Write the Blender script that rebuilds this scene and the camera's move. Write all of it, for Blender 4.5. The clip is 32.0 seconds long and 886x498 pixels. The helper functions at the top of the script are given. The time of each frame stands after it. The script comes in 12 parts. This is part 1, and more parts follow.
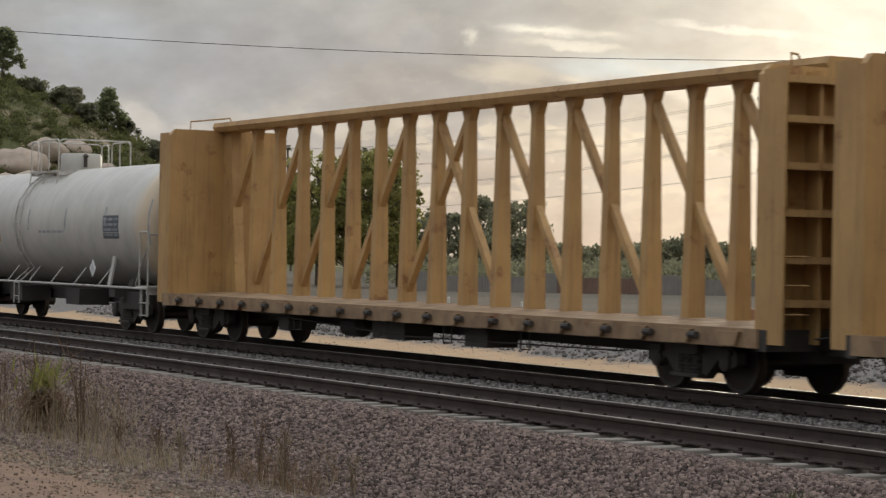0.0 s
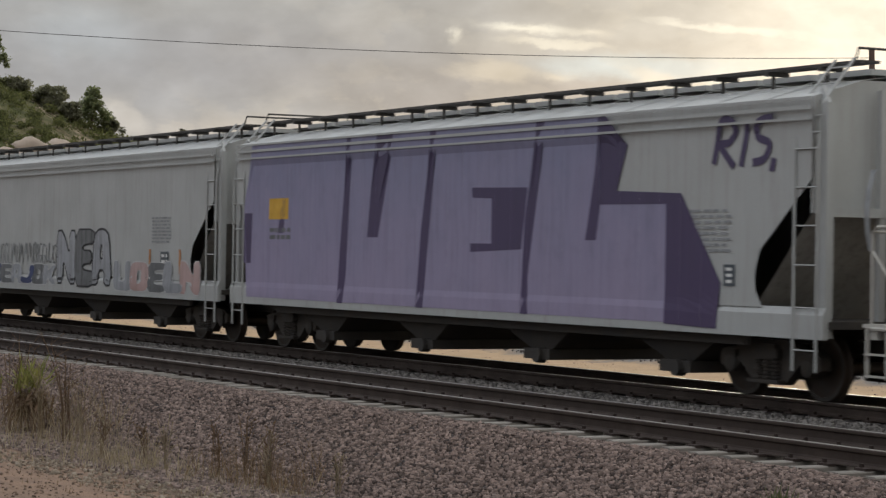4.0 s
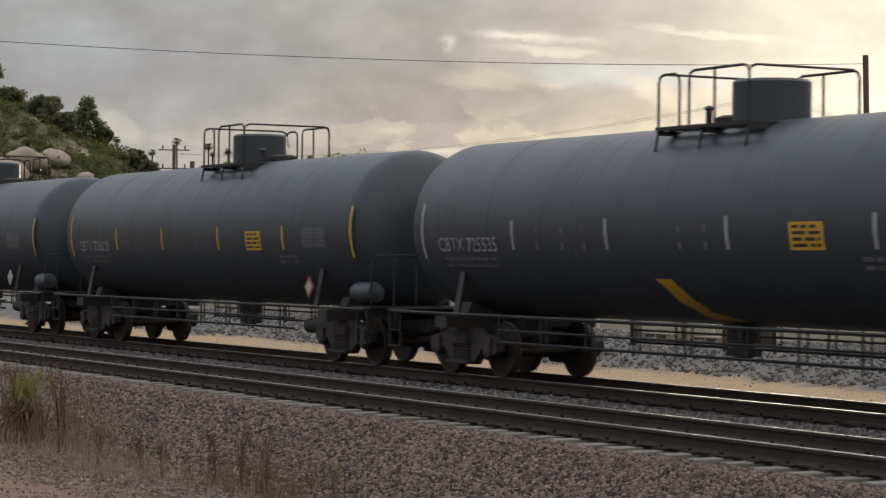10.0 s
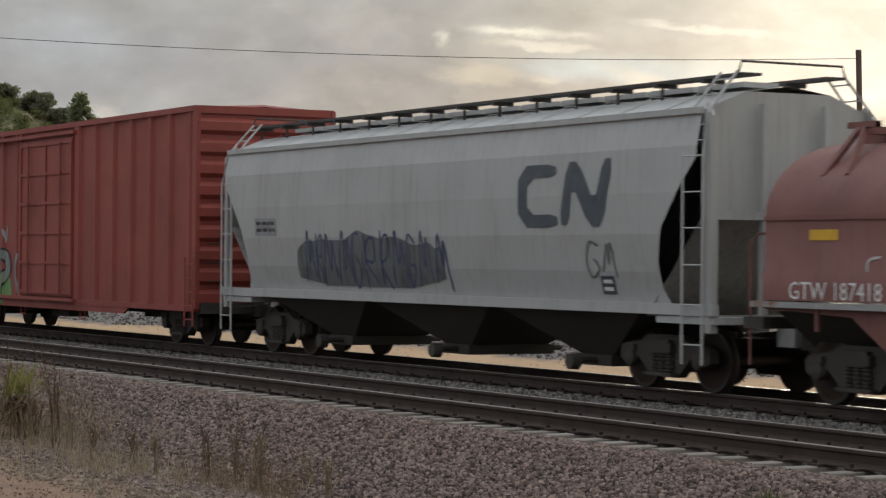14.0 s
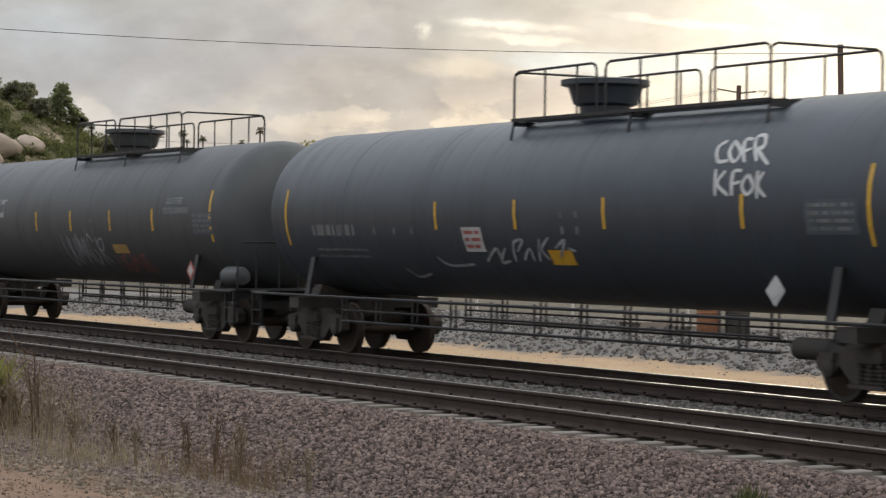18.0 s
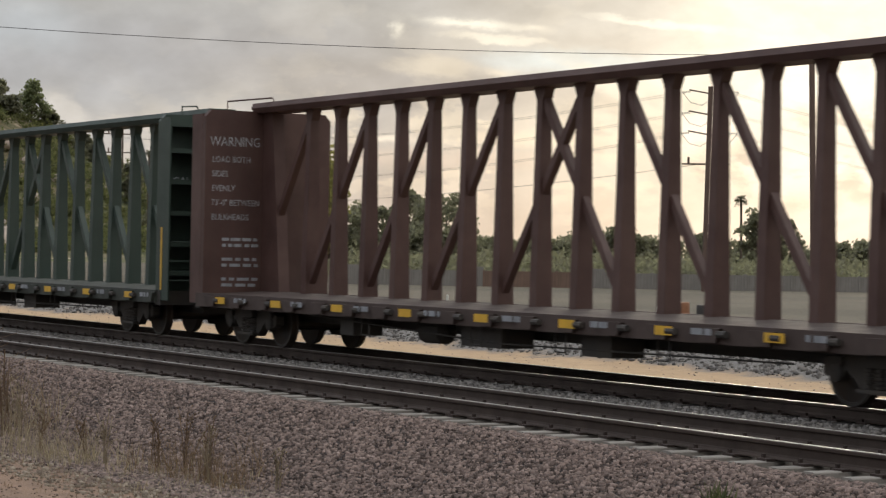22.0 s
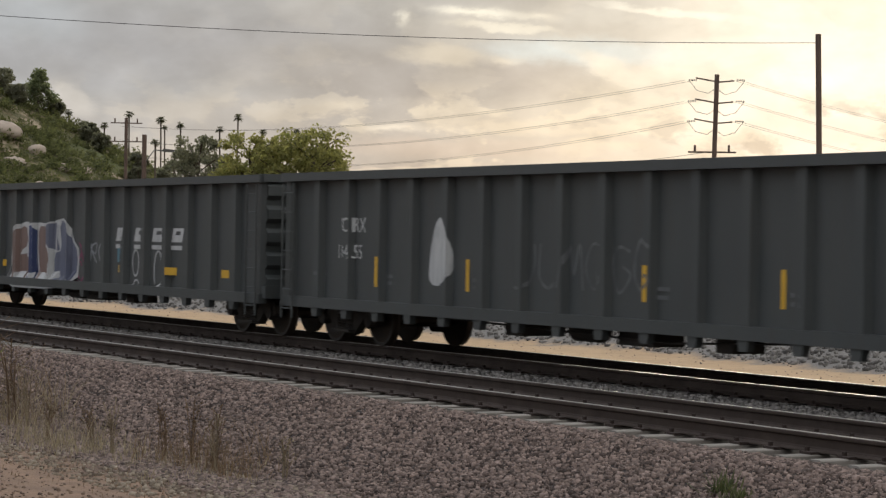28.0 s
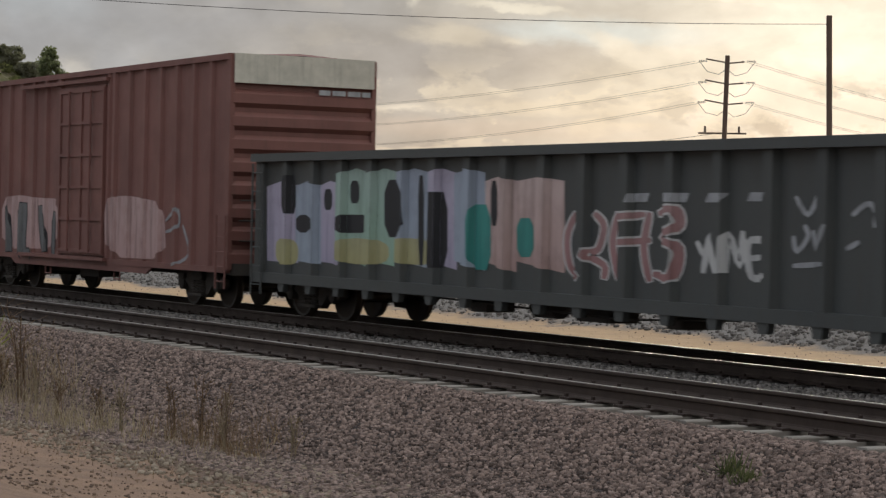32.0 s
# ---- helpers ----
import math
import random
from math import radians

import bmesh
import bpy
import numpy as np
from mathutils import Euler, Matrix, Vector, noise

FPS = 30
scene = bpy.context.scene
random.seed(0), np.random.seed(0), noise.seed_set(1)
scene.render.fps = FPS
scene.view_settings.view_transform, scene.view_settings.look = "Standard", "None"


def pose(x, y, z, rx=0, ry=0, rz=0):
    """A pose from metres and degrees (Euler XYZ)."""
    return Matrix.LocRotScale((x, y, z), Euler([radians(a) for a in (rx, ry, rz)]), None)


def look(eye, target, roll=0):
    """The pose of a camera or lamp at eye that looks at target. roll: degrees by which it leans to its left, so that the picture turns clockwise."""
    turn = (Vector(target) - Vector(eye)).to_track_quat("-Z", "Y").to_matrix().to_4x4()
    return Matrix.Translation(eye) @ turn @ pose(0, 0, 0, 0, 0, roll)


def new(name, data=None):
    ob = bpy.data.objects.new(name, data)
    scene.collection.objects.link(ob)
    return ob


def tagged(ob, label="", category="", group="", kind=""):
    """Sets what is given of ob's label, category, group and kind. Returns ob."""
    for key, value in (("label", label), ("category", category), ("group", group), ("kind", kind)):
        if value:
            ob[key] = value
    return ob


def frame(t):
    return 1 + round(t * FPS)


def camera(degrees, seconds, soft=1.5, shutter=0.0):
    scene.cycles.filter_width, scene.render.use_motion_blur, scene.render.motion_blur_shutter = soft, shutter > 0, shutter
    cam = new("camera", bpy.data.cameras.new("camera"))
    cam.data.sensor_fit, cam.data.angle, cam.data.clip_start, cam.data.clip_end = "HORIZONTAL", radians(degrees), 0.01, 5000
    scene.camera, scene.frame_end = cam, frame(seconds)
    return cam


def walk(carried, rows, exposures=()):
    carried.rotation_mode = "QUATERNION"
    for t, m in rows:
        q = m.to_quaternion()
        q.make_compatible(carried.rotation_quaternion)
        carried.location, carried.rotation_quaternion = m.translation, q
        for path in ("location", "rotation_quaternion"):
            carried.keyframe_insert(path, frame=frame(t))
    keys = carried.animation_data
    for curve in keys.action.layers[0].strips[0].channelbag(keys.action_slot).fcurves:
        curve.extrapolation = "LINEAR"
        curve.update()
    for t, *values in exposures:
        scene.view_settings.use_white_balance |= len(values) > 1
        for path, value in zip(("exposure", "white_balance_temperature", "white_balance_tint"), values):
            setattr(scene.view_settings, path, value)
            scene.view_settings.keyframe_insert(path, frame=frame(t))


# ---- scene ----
# camera: hand-held on one spot beside the line, zoomed in
cam = camera(21.59, 32.0, soft=1.35, shutter=0.12)
EYE = (0.0, 0.0, 1.913)
HOLD = (
    (0, 90.190, -1.038, 62.017), (0.5, 90.113, -1.033, 61.981), (1, 90.076, -1.073, 61.921), (1.5, 90.024, -1.044, 61.870),
    (2, 90.035, -1.071, 61.820), (2.5, 90.067, -1.042, 61.776), (3, 90.100, -1.066, 61.741), (3.5, 90.121, -0.960, 61.693),
    (5.5, 90.290, -0.924, 61.577), (6, 90.380, -0.953, 61.587), (6.5, 90.366, -0.900, 61.602), (7, 90.337, -0.855, 61.595),
    (7.5, 90.300, -0.743, 61.580), (8, 90.307, -0.708, 61.554), (8.5, 90.339, -0.695, 61.522), (9, 90.312, -0.710, 61.520),
    (9.5, 90.339, -0.623, 61.527), (10, 90.357, -0.599, 61.524), (10.5, 90.376, -0.565, 61.494), (11, 90.360, -0.453, 61.469),
    (11.5, 90.362, -0.422, 61.456), (12, 90.342, -0.381, 61.465), (12.5, 90.351, -0.371, 61.440), (13, 90.353, -0.358, 61.430),
    (13.5, 90.302, -0.431, 61.422), (15.5, 90.124, -0.557, 61.233), (16, 90.147, -0.607, 61.192), (16.5, 90.148, -0.742, 61.135),
    (17, 90.141, -0.701, 61.066), (17.5, 90.110, -0.739, 60.969), (18, 90.065, -0.776, 60.900), (18.5, 90.042, -0.830, 60.797),
    (19, 90.041, -0.930, 60.690), (19.5, 90.038, -1.081, 60.626), (20, 89.975, -1.018, 60.492), (20.5, 89.973, -1.092, 60.366),
    (21, 89.982, -1.126, 60.272), (21.5, 89.996, -1.103, 60.225), (22, 90.056, -1.105, 60.190), (22.5, 90.074, -1.120, 60.166),
    (23, 90.035, -1.135, 60.135), (23.5, 90.023, -1.079, 60.129), (24, 89.997, -1.117, 60.162), (24.5, 89.944, -1.099, 60.196),
    (25, 89.927, -1.084, 60.194), (25.5, 89.932, -1.107, 60.229), (26, 89.934, -1.041, 60.296), (26.5, 89.901, -1.041, 60.368),
    (28.5, 89.724, -1.045, 60.318), (29, 89.679, -1.094, 60.306), (29.5, 89.610, -1.081, 60.327), (30, 89.555, -1.095, 60.342),
    (30.5, 89.542, -1.179, 60.353), (31, 89.399, -1.192, 60.420), (31.5, 89.279, -1.255, 60.502), (32, 89.273, -1.271, 60.581),
)
walk(cam, [(t, pose(*EYE, rx, ry, rz)) for t, rx, ry, rz in HOLD], exposures=((0.0, 0.12), (3.0, 0.15), (5.0, 0.0), (7.0, -0.08), (9.0, 0.0), (13.0, 0.0), (15.0, 0.3), (15.5, 0.42), (16.0, 0.44), (17.0, 0.52), (19.0, 0.28), (22.0, 0.3), (23.5, 0.22), (26.0, 0.2), (30.0, 0.08), (32.0, 0.0)))

# ---- sky and sun: low sun behind broken cloud ----
SUN_YAW, SUN_UP = 50.7, 4.6
SUN_DIR = Vector((-math.sin(radians(SUN_YAW)) * math.cos(radians(SUN_UP)), math.cos(radians(SUN_YAW)) * math.cos(radians(SUN_UP)), math.sin(radians(SUN_UP))))


class Nodes:
    """Short hand for building a node tree."""

    def __init__(self, tree):
        self.tree = tree
        tree.nodes.clear()

    def add(self, kind, inputs=None):
        n = self.tree.nodes.new(kind)
        for key, value in (inputs or {}).items():
            if isinstance(value, bpy.types.NodeSocket):
                self.tree.links.new(value, n.inputs[key])
            else:
                n.inputs[key].default_value = value
        return n

    def math(self, op, a, b=0.0, clamp=False):
        n = self.add("ShaderNodeMath", {0: a, 1: b})
        n.operation, n.use_clamp = op, clamp
        return n.outputs[0]

    def mix(self, fac, a, b, blend="MIX"):
        n = self.add("ShaderNodeMix")
        n.data_type, n.blend_type = "RGBA", blend
        if isinstance(fac, bpy.types.NodeSocket):
            self.tree.links.new(fac, n.inputs[0])
        else:
            n.inputs[0].default_value = fac
        for i, v in ((6, a), (7, b)):
            if isinstance(v, bpy.types.NodeSocket):
                self.tree.links.new(v, n.inputs[i])
            else:
                n.inputs[i].default_value = (*v, 1.0)
        return n.outputs[2]

    def ramp(self, fac, stops, smooth=False):
        n = self.add("ShaderNodeValToRGB", {0: fac})
        r = n.color_ramp
        r.interpolation = "EASE" if smooth else "LINEAR"
        while len(r.elements) < len(stops):
            r.elements.new(0.5)
        for e, (p, c) in zip(r.elements, stops):
            e.position = p
            e.color = (*c, 1.0) if isinstance(c, tuple) else (c, c, c, 1.0)
        return n.outputs[0]

    def noise(self, vector, scale, detail=4.0, rough=0.55, distort=0.0):
        return self.add("ShaderNodeTexNoise", {"Vector": vector, "Scale": scale, "Detail": detail, "Roughness": rough, "Distortion": distort}).outputs[0]

    def mapped(self, vector, loc=(0, 0, 0), scale=(1, 1, 1), rot=(0, 0, 0)):
        return self.add("ShaderNodeMapping", {"Vector": vector, "Location": loc, "Rotation": rot, "Scale": scale}).outputs[0]


def make_world():
    world = bpy.data.worlds.new("evening_sky")
    scene.world = world
    world.use_nodes = True
    n = Nodes(world.node_tree)
    sky = n.add("ShaderNodeTexSky")
    sky.sky_type, sky.sun_disc = "NISHITA", False
    sky.sun_elevation, sky.sun_rotation = radians(SUN_UP), radians(-SUN_YAW)
    d = n.add("ShaderNodeTexCoord").outputs["Generated"]

    def along(vector):
        prod = n.add("ShaderNodeVectorMath", {0: d, 1: vector})
        prod.operation = "DOT_PRODUCT"
        return prod.outputs["Value"]

    # u: to the right of the clouds' middle, v: upwards; about 0.65 to the degree
    yaw = radians(61.07)
    u = n.math("MULTIPLY", along(Vector((math.cos(yaw), math.sin(yaw), 0.0))), 41.0)
    v = n.math("MULTIPLY", along(Vector((0, 0, 1))), 41.0)
    front = along(Vector((-math.sin(yaw), math.cos(yaw), 0.0)))
    uv = n.add("ShaderNodeCombineXYZ", {0: u, 1: v, 2: n.math("MULTIPLY", front, 3.0)}).outputs[0]
    puff = n.noise(n.mapped(uv, loc=(7.1, 3.2, 0.0), scale=(0.75, 1.3, 1.0)), 1.0, 7, 0.6, 0.3)
    wide = n.noise(n.mapped(uv, loc=(2.3, 0.4, 0.0), scale=(0.22, 0.5, 1.0)), 1.0, 4, 0.5, 0.4)
    edge = n.noise(n.mapped(uv, loc=(1.0, 5.0, 0.0), scale=(1.1, 2.4, 1.0)), 1.0, 6, 0.62)
    wu = n.math("ADD", u, n.math("MULTIPLY", n.math("SUBTRACT", puff, 0.5), 1.1))
    wv = n.math("ADD", v, n.math("MULTIPLY", n.math("SUBTRACT", edge, 0.5), 0.36))

    def bank(u0, v0, su, sv, tilt=0.0, hard=1.0):
        """A soft oval in the clouds, with ragged edges."""
        a = n.math("DIVIDE", n.math("SUBTRACT", wu, u0), su)
        b = n.math("DIVIDE", n.math("SUBTRACT", n.math("SUBTRACT", wv, v0), n.math("MULTIPLY", n.math("SUBTRACT", wu, u0), tilt)), sv)
        d = n.math("ADD", n.math("MULTIPLY", a, a), n.math("MULTIPLY", b, b))
        if hard > 1:                                               # flat inside, with a firm edge
            d = n.math("MULTIPLY", d, d)
        return n.math("EXPONENT", n.math("MULTIPLY", d, -1.0))

    right = n.math("ADD", n.math("DIVIDE", u, 20.0), 0.5, clamp=True)
    col = n.ramp(right, [(0.0, (0.36, 0.36, 0.355)), (0.28, (0.40, 0.395, 0.375)), (0.48, (0.46, 0.44, 0.395)), (0.62, (0.48, 0.45, 0.39)), (0.76, (0.48, 0.445, 0.375)), (0.9, (0.48, 0.45, 0.385)), (1.0, (0.45, 0.425, 0.375))])
    col = n.mix(n.ramp(wide, [(0.42, 0.0), (0.62, 0.5)]), col, (0.37, 0.36, 0.335))
    low = n.ramp(n.math("MULTIPLY", wv, 0.1), [(0.0, 1.0), (0.14, 0.75), (0.25, 0.0)])
    col = n.mix(n.math("MULTIPLY", low, 0.8), col, n.ramp(right, [(0.0, (0.46, 0.44, 0.40)), (0.45, (0.52, 0.465, 0.385)), (0.7, (0.66, 0.555, 0.41)), (1.0, (0.72, 0.60, 0.43))]))
    def cloud(u0, v0, su, sv, tilt, k, c):
        """Lays a bank of cloud over the sky: middle, half size, tilt, strength, colour."""
        nonlocal col
        col = n.mix(n.math("MULTIPLY", bank(u0, v0, su, sv, tilt, 2.0 if su * sv > 0.06 else 1.0), k), col, c)

    cloud(6.7, 2.75, 3.2, 0.95, 0, 0.85, (0.66, 0.59, 0.46))
    cloud(3.4, 2.2, 3.2, 0.6, 0, 0.6, (0.68, 0.58, 0.44))
    cloud(-5.8, 3.27, 3.3, 0.7, 0, 0.7, (0.36, 0.36, 0.36))
    cloud(-6.7, 3.77, 0.9, 0.5, 0, 0.6, (0.43, 0.45, 0.45))
    cloud(-3.1, 3.57, 2.6, 0.6, 0, 0.5, (0.36, 0.35, 0.34))
    cloud(-0.1, 2.92, 3.3, 0.55, -0.02, 0.95, (0.36, 0.34, 0.31))
    cloud(2.3, 2.82, 1.1, 0.38, -0.1, 0.85, (0.33, 0.30, 0.27))
    cloud(-1.7, 2.27, 3, 0.22, 0, 0.55, (0.47, 0.44, 0.39))
    cloud(4.5, 4.28, 4.5, 0.24, -0.02, 0.95, (0.38, 0.36, 0.32))
    cloud(7.2, 4.32, 2.8, 0.26, 0, 0.85, (0.43, 0.40, 0.35))
    cloud(4.6, 3.68, 2.3, 0.13, -0.03, 0.85, (0.40, 0.37, 0.32))
    cloud(3.5, 3.33, 2.1, 0.24, -0.02, 1.0, (0.55, 0.62, 0.60))
    cloud(6.7, 3.22, 1.6, 0.4, 0, 0.6, (0.70, 0.67, 0.57))
    cloud(5.2, 2.57, 2.8, 0.5, 0, 0.6, (0.74, 0.64, 0.47))
    cloud(3.5, 2.97, 0.6, 0.22, -0.5, 0.8, (0.82, 0.72, 0.55))
    cloud(5.4, 3.09, 0.4, 0.14, 0, 0.8, (0.92, 0.81, 0.61))
    cloud(4.5, 2.95, 0.7, 0.16, 0, 0.6, (0.80, 0.70, 0.54))
    cloud(6.3, 3.05, 0.45, 0.16, -0.4, 0.8, (0.95, 0.84, 0.62))
    cloud(5.8, 2.87, 0.7, 0.16, -0.3, 0.75, (0.47, 0.42, 0.34))
    cloud(4.5, 2.67, 0.8, 0.1, 0, 0.5, (0.52, 0.46, 0.37))
    cloud(6.9, 2.47, 0.9, 0.2, 0, 0.5, (0.60, 0.53, 0.41))
    cloud(0.5, 3.25, 0.7, 0.18, 0, 0.85, (0.62, 0.55, 0.43))
    cloud(1.65, 3.2, 0.35, 0.08, 0, 0.7, (0.72, 0.63, 0.48))
    cloud(-0.3, 3.89, 0.12, 0.12, -0.6, 0.9, (0.86, 0.80, 0.66))
    cloud(1.05, 3.99, 0.75, 0.07, -0.1, 0.95, (0.92, 0.85, 0.68))
    cloud(1.5, 3.75, 0.9, 0.07, -0.08, 0.7, (0.85, 0.77, 0.60))
    cloud(2, 3.95, 0.28, 0.08, 0, 0.8, (0.84, 0.76, 0.60))
    cloud(5.7, 3.93, 2.2, 0.07, -0.1, 0.95, (1.00, 0.92, 0.73))
    cloud(7.5, 3.75, 1.3, 0.12, -0.06, 0.9, (1.05, 0.95, 0.74))
    cloud(0.2, 2.37, 0.4, 0.14, 0, 0.7, (0.66, 0.58, 0.46))
    cloud(-1.3, 2.35, 0.3, 0.06, 0, 0.7, (0.72, 0.65, 0.52))
    cloud(-0.4, 1.95, 0.6, 0.08, 0, 0.8, (0.90, 0.80, 0.63))
    cloud(2.7, 2.02, 2.2, 0.14, 0, 0.55, (0.86, 0.72, 0.51))
    cloud(2.9, 1.67, 0.4, 0.16, 0, 0.7, (0.95, 0.80, 0.56))
    cloud(4.1, 2.07, 0.6, 0.14, 0, 0.6, (0.92, 0.78, 0.56))
    cloud(3.6, 1.72, 0.5, 0.1, 0, 0.6, (0.88, 0.72, 0.50))
    cloud(1.2, 1.62, 2.6, 0.18, 0, 0.5, (0.66, 0.54, 0.42))
    cloud(-6, 2.32, 0.4, 0.28, -0.4, 0.8, (0.62, 0.58, 0.51))
    cloud(-4.3, 2.12, 1.2, 0.2, 0, 0.5, (0.50, 0.47, 0.42))
    cloud(8, 3.07, 1.2, 0.6, 0, 0.7, (0.86, 0.79, 0.63))
    dot = along(SUN_DIR)
    near = n.ramp(dot, [(0.0, 0.0), (0.985, 0.0), (0.996, 0.35), (1.0, 1.0)])
    both = n.mix(near, col, (1.08, 0.97, 0.76))
    # small heaped clouds low in the south-west, bright on their upper edges, grey beneath
    heap = n.noise(n.mapped(uv, loc=(3.0, 1.0, 0.0), scale=(0.75, 1.5, 1.0)), 1.0, 7, 0.56, 0.15)
    under = n.noise(n.mapped(uv, loc=(2.94, 1.16, 0.0), scale=(0.75, 1.5, 1.0)), 1.0, 7, 0.56, 0.15)
    field = n.math("MULTIPLY", n.ramp(n.math("MULTIPLY", v, 0.1), [(0.08, 0.4), (0.15, 1.0), (0.23, 0.9), (0.28, 0.15), (0.6, 0.1)]), n.ramp(right, [(0.3, 0.15), (0.5, 0.8), (0.8, 1.0)]))
    both = n.mix(n.math("MULTIPLY", n.ramp(heap, [(0.51, 0.0), (0.56, 0.75)]), field), both, (0.88, 0.76, 0.56))
    both = n.mix(n.math("MULTIPLY", n.ramp(under, [(0.52, 0.0), (0.60, 0.8)]), field), both, (0.60, 0.53, 0.42))
    soft = n.noise(n.mapped(uv, loc=(9.0, 4.0, 0.0), scale=(0.8, 1.2, 1.0)), 1.0, 5, 0.5)
    both = n.mix(1.0, both, n.ramp(soft, [(0.25, 0.68), (0.75, 0.92)]), "MULTIPLY")
    both = n.mix(0.4, both, n.ramp(puff, [(0.3, 0.70), (0.7, 1.0)]), "MULTIPLY")
    # overcast dome: brighter towards the zenith
    dome = n.ramp(along(Vector((0, 0, 1))), [(0.0, (0.285, 0.29, 0.308)), (0.14, (0.285, 0.295, 0.312)), (0.35, (0.55, 0.58, 0.64)), (0.75, (0.86, 0.92, 1.04))])
    both = n.mix(1.0, both, dome, "MULTIPLY")
    back = n.add("ShaderNodeBackground", {"Color": both, "Strength": 4.6})
    air = n.add("ShaderNodeBackground", {"Color": sky.outputs[0], "Strength": 0.05})
    total = n.add("ShaderNodeMixShader", {0: 0.94, 1: air.outputs[0], 2: back.outputs[0]})   # the clouds let little of the clear sky through
    n.add("ShaderNodeOutputWorld", {0: total.outputs[0]})


make_world()
sun = new("sun", bpy.data.lights.new("sun", "SUN"))
sun.data.energy, sun.data.angle, sun.data.color = 0.75, radians(12), (1.0, 0.88, 0.70)
sun.matrix_basis = look(SUN_DIR * 50, (0, 0, 0))

# ---- materials ----
def material(name, colour, rough=0.6, metal=0.0, second=None, scale=3.0, grain=40.0, bump=0.15, streak=0.0, streak_colour=(0.05, 0.04, 0.03), coords="Object", spread=0.25, stretch=(1, 1, 1), rust=0.0, rust_colour=(0.17, 0.07, 0.03), gloss_var=0.15, specular=0.4):
    """A worn surface: patches, fine grain, streaks that run down, rust blotches."""
    m = bpy.data.materials.new(name)
    m.use_nodes = True
    n = Nodes(m.node_tree)
    v = n.add("ShaderNodeTexCoord").outputs[coords]
    p = n.mapped(v, scale=stretch)
    second = second or tuple(c * (1 - spread) for c in colour)
    patch = n.ramp(n.noise(p, scale, 5, 0.6), [(0.35, 0.0), (0.68, 1.0)])
    col = n.mix(patch, colour, second)
    fine = n.noise(p, grain, 3, 0.6)
    col = n.mix(n.math("MULTIPLY", fine, 0.35), col, tuple(c * 0.6 for c in colour))
    if streak > 0:
        s = n.noise(n.mapped(v, scale=(9.0, 9.0, 0.55)), 1.0, 4, 0.65)
        s = n.ramp(s, [(0.50, 0.0), (0.72, 1.0)])
        col = n.mix(n.math("MULTIPLY", s, streak), col, streak_colour)
    if rust > 0:
        r = n.ramp(n.noise(v, 1.7, 7, 0.68), [(0.62 - 0.15 * rust, 0.0), (0.70 - 0.1 * rust, 1.0)])
        col = n.mix(n.math("MULTIPLY", r, min(1.0, 0.5 + rust)), col, rust_colour)
    ro = n.math("ADD", rough - gloss_var / 2, n.math("MULTIPLY", patch, gloss_var), clamp=True)
    bmp = n.add("ShaderNodeBump", {"Height": fine, "Strength": bump, "Distance": 0.02})
    b = n.add("ShaderNodeBsdfPrincipled", {"Base Color": col, "Roughness": ro, "Metallic": metal, "Normal": bmp.outputs[0], "Specular IOR Level": specular})
    n.add("ShaderNodeOutputMaterial", {0: b.outputs[0]})
    return m


def varied(name, a, b, rough=0.8, bump=0.4, grain=30.0, coords="Object", per="object"):
    """Pieces that differ from one another."""
    m = bpy.data.materials.new(name)
    m.use_nodes = True
    n = Nodes(m.node_tree)
    v = n.add("ShaderNodeTexCoord").outputs[coords]
    rnd = n.add("ShaderNodeObjectInfo").outputs["Random"] if per == "object" else n.add("ShaderNodeNewGeometry").outputs["Random Per Island"]
    col = n.mix(rnd, a, b)
    fine = n.noise(v, grain, 4, 0.6)
    col = n.mix(n.math("MULTIPLY", fine, 0.5), col, tuple(c * 0.5 for c in a))
    bmp = n.add("ShaderNodeBump", {"Height": fine, "Strength": bump, "Distance": 0.02})
    bs = n.add("ShaderNodeBsdfPrincipled", {"Base Color": col, "Roughness": rough, "Normal": bmp.outputs[0], "Specular IOR Level": 0.3})
    n.add("ShaderNodeOutputMaterial", {0: bs.outputs[0]})
    return m


